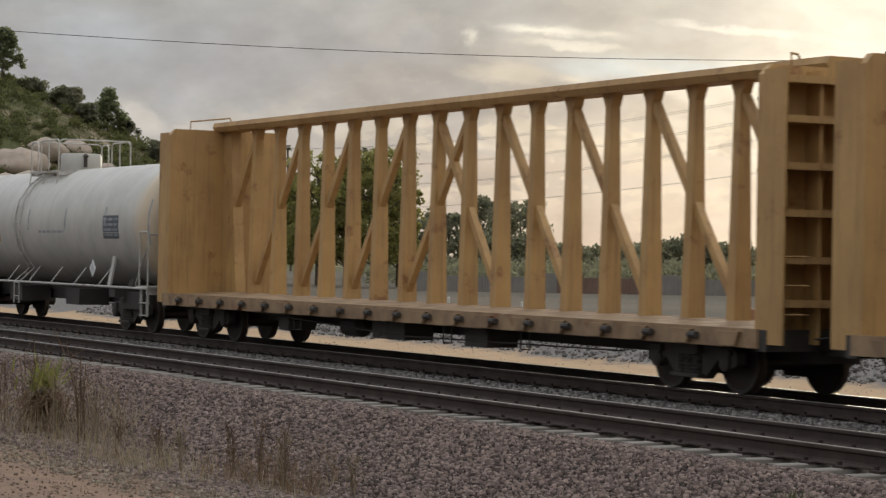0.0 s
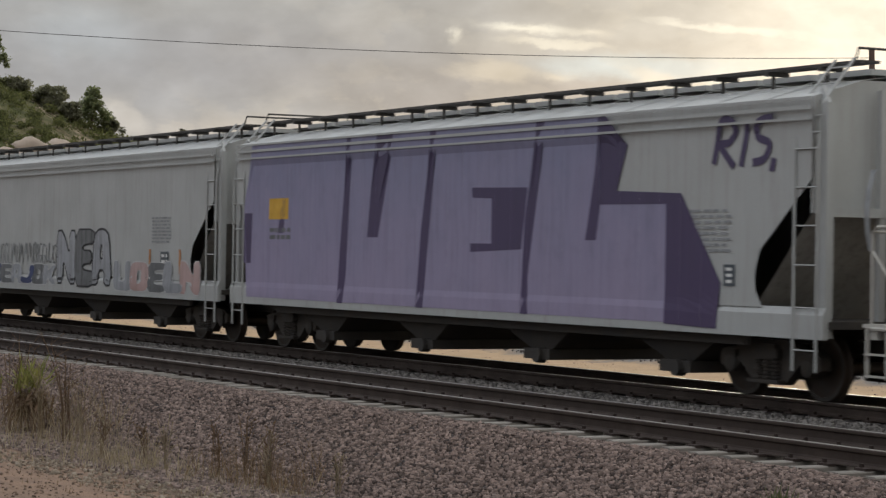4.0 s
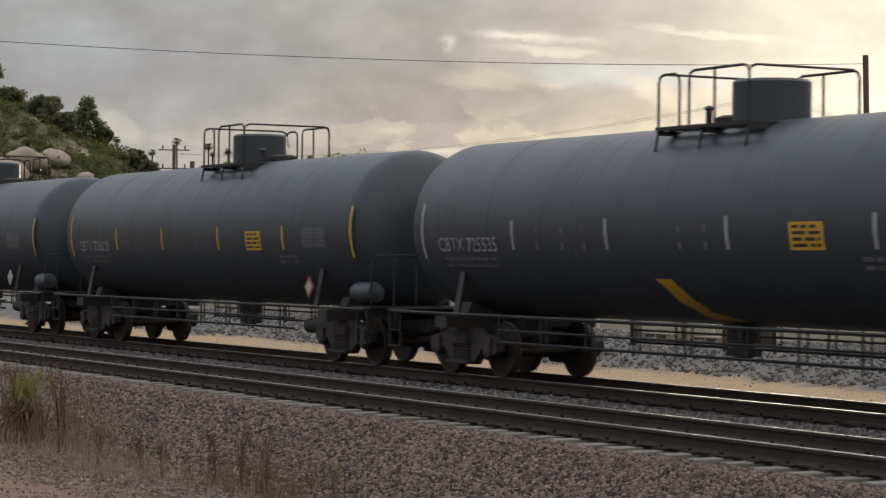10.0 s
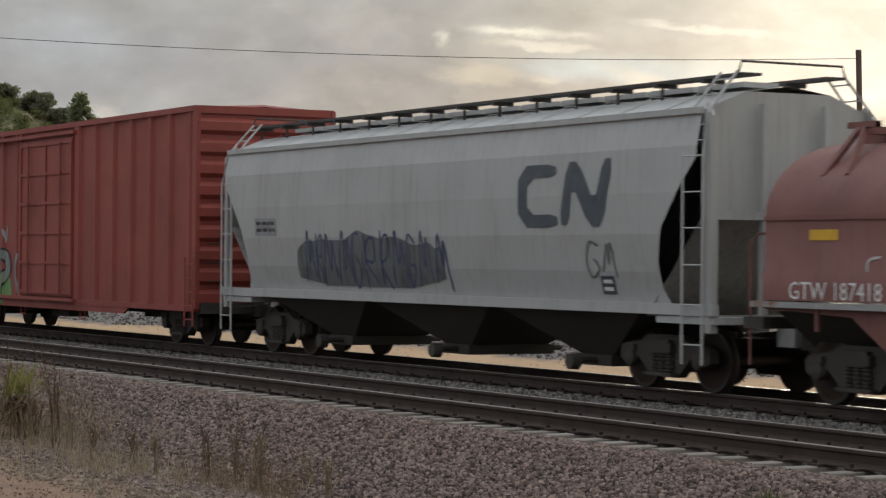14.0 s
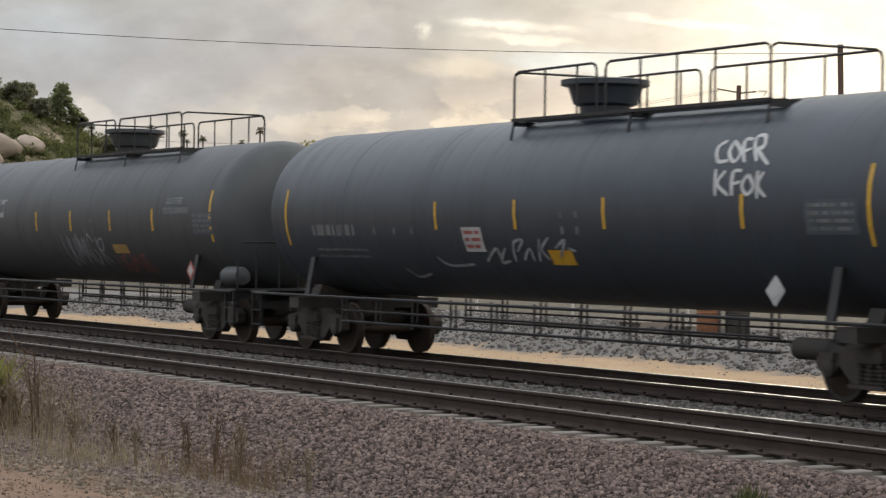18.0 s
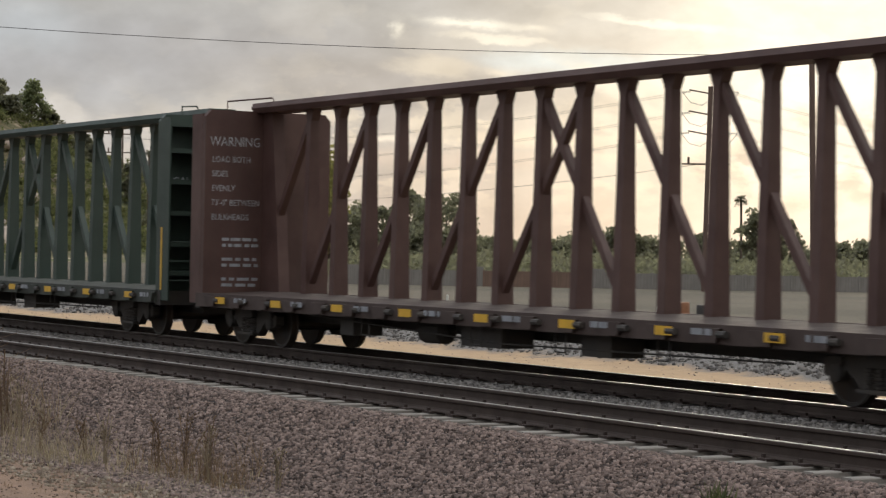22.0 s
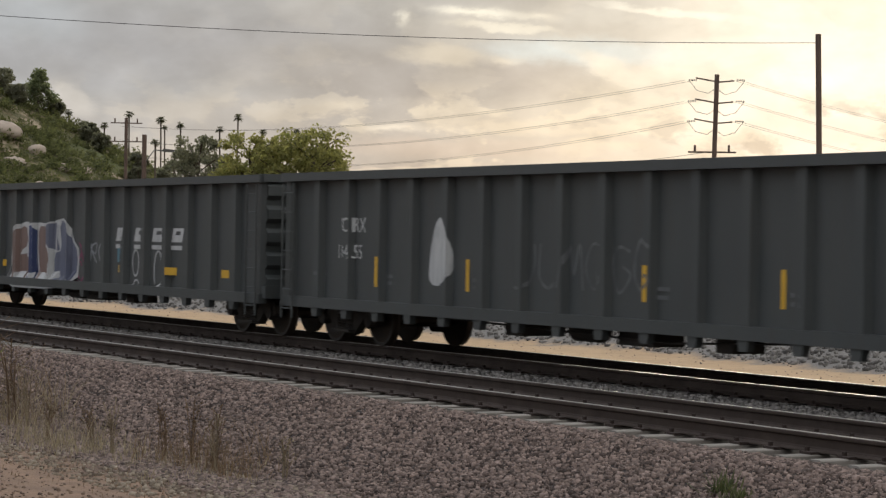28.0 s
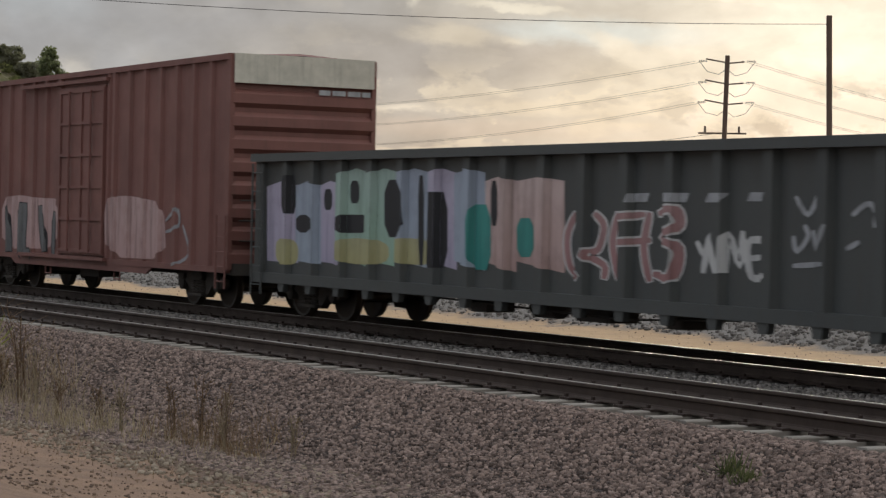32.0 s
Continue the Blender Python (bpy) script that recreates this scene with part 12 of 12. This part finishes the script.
fat(car, side, cuts, [(1.12, 1.08), (1.23, 1.7), (1.44, 2.12), (1.77, 2.1), (1.99, 1.63), (2.12, 1.07)], 0.24, S_BROWN, S_WHITE, 0.05, 0.005, 1.6, "brown sprayed letter")
fat(car, side, cuts, [(1.42, 1.46), (1.92, 1.45)], 0.2, S_BROWN, S_WHITE, 0.05, 0.005, 1.6, "brown sprayed letter")
fat(car, side, cuts, [(2.3, 2.04), (2.41, 1.72), (2.68, 1.49), (2.56, 1.09)], 0.22, S_BROWN, S_WHITE, 0.05, 0.005, 1.6, "brown sprayed letter")
fat(car, side, cuts, [(3.18, 2.09), (2.87, 1.89), (2.83, 1.41), (3.19, 1.11), (3.68, 1.2), (3.83, 1.67), (3.65, 2.05), (3.21, 2.1)], 0.24, S_BROWN, S_WHITE, 0.05, 0.005, 1.6, "brown sprayed letter")
fat(car, side, cuts, [(1.45, 1.05), (1.46, 0.75)], 0.16, S_BROWN, S_WHITE, 0.05, 0.005, 1.6, "brown sprayed letter")
fat(car, side, cuts, [(3.25, 1.08), (3.28, 0.76)], 0.16, S_BROWN, S_WHITE, 0.05, 0.005, 1.6, "brown sprayed letter")
part("painted_drop", painted([rounded([(4.39, 2.09), (4.6, 2.09), (4.6, 1.89), (4.4, 1.89)], 2)], raised(side, 0.002), cuts, 0.2), S_BLUE, car, "small blue sprayed drop")
part("painted_drop", painted([rounded([(5.32, 2.15), (5.51, 2.15), (5.52, 1.96), (5.32, 1.96)], 2)], raised(side, 0.002), cuts, 0.2), S_BLUE, car, "small blue sprayed drop")
part("painted_drop", painted([rounded([(6.43, 1.98), (6.61, 1.98), (6.61, 1.8), (6.43, 1.8)], 2)], raised(side, 0.002), cuts, 0.2), S_BLUE, car, "small blue sprayed drop")
part("painted_drop", painted([rounded([(-1.86, 2.11), (-1.57, 2.12), (-1.56, 1.88), (-1.85, 1.88)], 2)], raised(side, 0.002), cuts, 0.2), S_BLUE, car, "small blue sprayed drop")
blocks(car, raised(side, 0.001), 1.95, 4.93, 2.3, 2.5, 4, S_PALE, 0.1, under=False)
bars(car, -7.4, 2.57, 1.15, 1, side, S_PALE, 0.22, 0.05, 7, "brand_line", "pale brand letters")
bars(car, -7.4, 2.22, 1.15, 1, side, S_PALE, 0.22, 0.05, 8, "number", "pale number")
panel(car, side, 7.6, 8.0, 1.3, 1.6, S_PALE, MAT_LETTER_DARK, 2)
car, side, cuts = gond_side(gonds[3])
part("painted_shape", painted([rounded([(-1.8, 1.1), (-1.3, 1.15), (-0.9, 1.35), (-0.35, 1.45), (-0.35, 1.75), (-0.8, 1.87), (-1.2, 1.8), (-1.6, 1.5)], 2)], side, cuts, 0.2), S_PALE, car, "small white painted bird shape")
scrawl(car, side, 0.2, 1.8, 1.2, 1.8, S_DIM, 151, 0.04, 0.5)
blocks(car, side, 2.2, 5.2, 2.1, 2.34, 4, S_DIM, 0.1, under=False)
part("painted_spot", painted([rounded([(-0.7, 1.52), (-0.42, 1.55), (-0.42, 1.74), (-0.7, 1.74)], 1)], raised(side, 0.004), cuts, 0.2), S_BRIGHTBLUE, car, "small blue spot on the painted shape")
scrawl(car, side, 5.7, 6.6, 1.2, 2.3, S_DIM, 152, 0.05, 0.6)
panel(car, side, -5.2, -5.0, 1.5, 1.75, S_PALE, None, label="small pale label")
bars(car, -6.6, 2.5, 0.8, 3, side, S_DIM, 0.12, 0.1, 9)
bars(car, -8.8, 2.4, 0.5, 4, side, S_DIM, 0.08, 0.08, 10)
for x in (-8.6, -6.3, -3.6):
    patch(car, "reflector_stripe", x - 0.15, x + 0.15, 1.08, 1.22, side, M_TAN_LABEL, "dull yellow reflective patch")
car, side, cuts = gond_side(gonds[4])
part("painted_cloud", painted([rounded([(-9.27, 1.05), (-8.01, 1.04), (-8.07, 2.49), (-8.71, 2.58), (-9.34, 2.47)], 0)], raised(side, 0.001), cuts, 0.2), S_LILAC, car, "pastel band of a sprayed rainbow piece")
part("painted_cloud", painted([rounded([(-8.12, 1.08), (-7.13, 1.05), (-7.19, 2.49), (-7.7, 2.57), (-8.18, 2.47)], 0)], raised(side, 0.0016), cuts, 0.2), S_PALEBLUE, car, "pastel band of a sprayed rainbow piece")
part("painted_cloud", painted([rounded([(-7.24, 1.1), (-6.29, 1.05), (-6.35, 2.49), (-6.84, 2.57), (-7.3, 2.47)], 0)], raised(side, 0.001), cuts, 0.2), S_LILAC, car, "pastel band of a sprayed rainbow piece")
part("painted_cloud", painted([rounded([(-6.39, 1.13), (-5.27, 1.06), (-5.34, 2.7), (-5.91, 2.79), (-6.46, 2.69)], 0)], raised(side, 0.0016), cuts, 0.2), S_MINT, car, "pastel band of a sprayed rainbow piece")
part("painted_cloud", painted([rounded([(-5.38, 1.16), (-4.31, 1.07), (-4.38, 2.7), (-4.92, 2.78), (-5.44, 2.68)], 0)], raised(side, 0.001), cuts, 0.2), S_MINT, car, "pastel band of a sprayed rainbow piece")
part("painted_cloud", painted([rounded([(-4.41, 1.19), (-3.29, 1.08), (-3.36, 2.69), (-3.91, 2.77), (-4.47, 2.68)], 0)], raised(side, 0.0016), cuts, 0.2), S_PALEBLUE, car, "pastel band of a sprayed rainbow piece")
part("painted_cloud", painted([rounded([(-3.39, 1.21), (-2.5, 1.09), (-2.56, 2.68), (-3, 2.76), (-3.45, 2.67)], 0)], raised(side, 0.001), cuts, 0.2), S_LILAC, car, "pastel band of a sprayed rainbow piece")
part("painted_cloud", painted([rounded([(-2.59, 1.24), (-1.65, 1.1), (-1.71, 2.68), (-2.19, 2.75), (-2.65, 2.67)], 0)], raised(side, 0.0016), cuts, 0.2), S_PALEBLUE, car, "pastel band of a sprayed rainbow piece")
part("painted_cloud", painted([rounded([(-1.74, 1.26), (-0.76, 1.11), (-0.81, 2.55), (-1.3, 2.62), (-1.79, 2.53)], 0)], raised(side, 0.001), cuts, 0.2), S_PINK, car, "pastel band of a sprayed rainbow piece")
part("painted_cloud", painted([rounded([(-0.84, 1.29), (0.55, 1.14), (0.49, 2.54), (-0.19, 2.61), (-0.89, 2.53)], 0)], raised(side, 0.0016), cuts, 0.2), S_PINK, car, "pastel band of a sprayed rainbow piece")
part("painted_cloud", painted([rounded([(-8.92, 1.01), (-8.01, 1), (-8.03, 1.47), (-8.94, 1.51)], 2)], raised(side, 0.003), cuts, 0.2), S_YELLOW, car, "yellow-green glow low in the rainbow piece")
part("painted_cloud", painted([rounded([(-6.5, 1.08), (-4.69, 1.1), (-4.71, 1.54), (-6.52, 1.55)], 2)], raised(side, 0.003), cuts, 0.2), S_YELLOW, car, "yellow-green glow low in the rainbow piece")
part("painted_cloud", painted([rounded([(-4.5, 1.14), (-3.2, 1.14), (-3.22, 1.57), (-4.52, 1.59)], 2)], raised(side, 0.003), cuts, 0.2), S_YELLOW, car, "yellow-green glow low in the rainbow piece")
part("painted_block", painted([rounded([(-8.5, 1.96), (-8.14, 1.96), (-8.17, 2.68), (-8.53, 2.68)], 1)], raised(side, 0.005), cuts, 0.2), S_BLACK, car, "dark counter of a sprayed block letter")
part("painted_block", painted([rounded([(-8.12, 1.61), (-7.33, 1.62), (-7.34, 1.95), (-8.14, 1.94)], 1)], raised(side, 0.005), cuts, 0.2), S_BLACK, car, "dark counter of a sprayed block letter")
part("painted_block", painted([rounded([(-6.48, 1.63), (-5.38, 1.65), (-5.39, 1.97), (-6.49, 1.96)], 1)], raised(side, 0.005), cuts, 0.2), S_BLACK, car, "dark counter of a sprayed block letter")
part("painted_block", painted([rounded([(-7.05, 2.04), (-6.75, 2.04), (-6.76, 2.42), (-7.06, 2.42)], 1)], raised(side, 0.005), cuts, 0.2), S_BLACK, car, "dark counter of a sprayed block letter")
part("painted_block", painted([rounded([(-4.86, 1.58), (-4.1, 1.6), (-4.15, 2.58), (-4.91, 2.58)], 1)], raised(side, 0.005), cuts, 0.2), S_BLACK, car, "dark counter of a sprayed block letter")
part("painted_block", painted([rounded([(-6.09, 2.16), (-5.76, 2.17), (-5.78, 2.57), (-6.1, 2.57)], 1)], raised(side, 0.005), cuts, 0.2), S_BLACK, car, "dark counter of a sprayed block letter")
part("painted_block", painted([rounded([(-3.35, 1.1), (-2.78, 1.12), (-2.83, 2.37), (-3.4, 2.37)], 1)], raised(side, 0.005), cuts, 0.2), S_BLACK, car, "dark counter of a sprayed block letter")
part("painted_block", painted([rounded([(-2.05, 1.11), (-1.48, 1.12), (-1.53, 2.17), (-2.1, 2.17)], 1)], raised(side, 0.005), cuts, 0.2), S_TEAL, car, "dark counter of a sprayed block letter")
part("painted_block", painted([rounded([(-3.71, 1.13), (-3.53, 1.13), (-3.59, 2.65), (-3.78, 2.65)], 1)], raised(side, 0.005), cuts, 0.2), S_BLACK, car, "dark counter of a sprayed block letter")
part("painted_block", painted([rounded([(-0.75, 1.35), (-0.28, 1.36), (-0.31, 1.97), (-0.78, 1.96)], 1)], raised(side, 0.005), cuts, 0.2), S_TEAL, car, "dark counter of a sprayed block letter")
part("painted_block", painted([rounded([(-1.51, 1.83), (-1.32, 1.83), (-1.35, 2.55), (-1.54, 2.55)], 1)], raised(side, 0.005), cuts, 0.2), S_BLACK, car, "dark counter of a sprayed block letter")
fat(car, side, cuts, [(0.8, 2.03), (0.6, 1.69), (0.69, 1.26), (0.99, 1.1)], 0.1, S_PINKRED, S_WHITE, 0.03, 0.004, 1.5, "pink sprayed letter with a white edge")
fat(car, side, cuts, [(1.31, 2.04), (1.53, 1.87), (1.4, 1.53), (1.12, 1.44), (1.55, 1.29), (1.56, 1.12)], 0.1, S_PINKRED, S_WHITE, 0.03, 0.004, 1.5, "pink sprayed letter with a white edge")
fat(car, side, cuts, [(1.87, 2.04), (1.75, 1.63), (1.9, 1.13)], 0.1, S_PINKRED, S_WHITE, 0.03, 0.004, 1.5, "pink sprayed letter with a white edge")
fat(car, side, cuts, [(1.87, 2), (2.48, 2.05)], 0.09, S_PINKRED, S_WHITE, 0.03, 0.004, 1.5, "pink sprayed letter with a white edge")
fat(car, side, cuts, [(1.88, 1.63), (2.62, 1.68)], 0.09, S_PINKRED, S_WHITE, 0.03, 0.004, 1.5, "pink sprayed letter with a white edge")
fat(car, side, cuts, [(2.61, 2.05), (2.5, 1.56), (2.64, 1.12)], 0.1, S_PINKRED, S_WHITE, 0.03, 0.004, 1.5, "pink sprayed letter with a white edge")
fat(car, side, cuts, [(2.87, 2.07), (3.25, 2.13), (3.34, 1.9), (2.95, 1.73), (3.34, 1.58), (3.23, 1.18), (2.77, 1.2)], 0.1, S_PINKRED, S_WHITE, 0.03, 0.004, 1.5, "pink sprayed letter with a white edge")
fat(car, side, cuts, [(3.85, 1.28), (4.01, 1.79), (4.25, 1.29)], 0.1, S_WHITE, None, 0, 0.004, 1.4, "white sprayed letter")
fat(car, side, cuts, [(4.33, 1.3), (4.38, 1.8), (4.63, 1.38), (4.67, 1.82)], 0.1, S_WHITE, None, 0, 0.004, 1.4, "white sprayed letter")
fat(car, side, cuts, [(5.14, 1.73), (4.79, 1.69), (4.87, 1.24), (5.21, 1.26)], 0.1, S_WHITE, None, 0, 0.004, 1.4, "white sprayed letter")
fat(car, side, cuts, [(4.83, 1.48), (5.14, 1.51)], 0.08, S_WHITE, None, 0, 0.004, 1.4, "white sprayed letter")
fat(car, side, cuts, [(3.71, 1.67), (3.84, 1.51)], 0.08, S_WHITE, None, 0, 0.004, 1.4, "white sprayed letter")
fat(car, side, cuts, [(5.69, 1.78), (5.76, 1.6), (5.97, 1.79), (5.91, 1.93)], 0.07, S_PALE, None, 0, 0.004, 1.3, "thin sprayed line")
fat(car, side, cuts, [(6.07, 1.86), (6.19, 1.61), (6.39, 1.94)], 0.07, S_PALE, None, 0, 0.004, 1.3, "thin sprayed line")
fat(car, side, cuts, [(5.73, 2.3), (5.96, 2.08), (6.16, 2.34)], 0.07, S_PALE, None, 0, 0.004, 1.3, "thin sprayed line")
fat(car, side, cuts, [(5.71, 1.41), (6.35, 1.45)], 0.07, S_PALE, None, 0, 0.004, 1.3, "thin sprayed line")
fat(car, side, cuts, [(6.8, 2.09), (7.1, 2.23), (7.31, 1.95)], 0.07, S_PALE, None, 0, 0.004, 1.3, "thin sprayed line")
fat(car, side, cuts, [(6.71, 1.66), (6.91, 1.74)], 0.07, S_PALE, None, 0, 0.004, 1.3, "thin sprayed line")
part("brand_mark", painted([rounded([(2.13, 2.22), (2.54, 2.23), (2.61, 2.36), (2.21, 2.35)], 0)], raised(side, 0.003), cuts, 0.2), S_PALE, car, "white slanted bar of a rail brand mark")
part("brand_mark", painted([rounded([(2.99, 2.23), (3.44, 2.23), (3.51, 2.36), (3.07, 2.36)], 0)], raised(side, 0.003), cuts, 0.2), S_PALE, car, "white slanted bar of a rail brand mark")
part("brand_mark", painted([rounded([(3.85, 2.23), (4.3, 2.23), (4.37, 2.36), (3.92, 2.36)], 0)], raised(side, 0.003), cuts, 0.2), S_PALE, car, "white slanted bar of a rail brand mark")
part("brand_mark", painted([rounded([(4.74, 2.25), (5.17, 2.25), (5.24, 2.37), (4.8, 2.37)], 0)], raised(side, 0.003), cuts, 0.2), S_PALE, car, "white slanted bar of a rail brand mark")

# centre-beam cars: reflectors and print on the sill, warnings on the bulkhead's inner face
for entry, ink, glow in ((cb1, S_DIM, M_TAN_LABEL), (cb2, S_PALE, MAT_GLOW_YELLOW), (cb3, S_PALE, MAT_GLOW_YELLOW)):
    car, half, side, hl = entry
    sill = flat_side(-1.545)
    known = set(car.children)
    if entry is not cb1:
        for i in range(9):
            x = -hl / ALONG + 1.2 + i * (2 * hl / ALONG - 2.4) / 8
            patch(car, "reflector_stripe", x - 0.2, x + 0.2, 0.80, 0.93, sill, glow, "yellow reflective patch on the sill")
            bars(car, x + 0.6, 0.93, 0.5, 1, sill, ink, 0.09, 0.05, i)
        patch(car, "reflector_stripe", hl / ALONG + 0.1, hl / ALONG + 0.18, 1.0, 2.3, flat_side(-1.412), glow, "tall yellow reflective strip on the bulkhead")
    inner = -hl + 0.143
    if entry is not cb1:
        big = 1.45 if entry is cb2 else 1.0
        wording(car, "WARNING", -1.3 if big > 1 else -1.05, 3.95, 0.13 * big, None, ink, end=inner, wide=0.85)
        for k, txt in enumerate(("LOAD BOTH", "SIDES", "EVENLY", "73'-0\" BETWEEN", "BULKHEADS")):
            wording(car, txt, -1.25 if big > 1 else -1.0, 3.62 - 0.2 * big * k, 0.085 * big, None, ink, end=inner, wide=0.85)
        for k in range(3):
            bars(car, -1.0, 2.1 - 0.4 * k, 0.8, 2, lambda x, z: (inner, x, z), ink, 0.06, 0.06, k)

    if entry is cb3:
        scrawl(car, lambda x, z: (inner, x, z), 0.35, 1.25, 1.4, 3.2, ink, 181, 0.06, 0.45)
    for ob in car.children:
        if ob not in known:
            ob.location.x -= 0.27 if entry is cb1 else 0.248
car, half, side, hl = cb3
wording(car, "CAUTION", -1.2, 3.2, 0.16, None, S_PALE, end=hl - 0.07)


# ---- how things move ----
def run(t):
    """Metres that the train has run by t seconds; it gains a little speed, with two small surges."""
    surge = 0.0
    if 3.5 < t < 6.0:
        surge = -0.45 * (t - 3.5) / 2.0 if t <= 5.5 else -0.45 * (6.0 - t) / 0.5
    elif t > 25.3:
        pts = ((25.3, 0.0), (25.5, -0.4), (25.65, 0.3), (25.85, 1.0), (40.0, 1.0))
        for (a, p), (b, q) in zip(pts, pts[1:]):
            if a <= t <= b:
                surge = p + (q - p) * (t - a) / (b - a)
    return 20.09 * t + 0.0216 * t * t + 1.08 * surge


def motions():
    times = sorted([float(i) for i in range(33)] + [3.5, 5.25, 5.5, 5.75, 6.25, 25.15, 25.3, 25.5, 25.65, 25.85, 25.95, 26.15])
    for car, place in CARS:
        walk(car, [(t, pose(place + run(t), TRAIN_Y, 0.0)) for t in times])
    # wheels roll without slipping and all turn alike: wheelsets at the same end of their trucks share one set of keys
    for end in (-0.89, 0.89):
        sets = [w for w in WHEELSETS if abs(w.matrix_basis.translation.x - end) < 0.01]
        walk(sets[0], [(k / 30.0, pose(end, 0, WHEEL_R, 0, math.degrees(run(k / 30.0) / WHEEL_R) % 360.0, 0)) for k in range(961)])
        lead = sets[0].animation_data
        for w in sets[1:]:
            w.rotation_mode = "QUATERNION"
            keys = w.animation_data_create()
            keys.action, keys.action_slot = lead.action, lead.action_slot


motions()
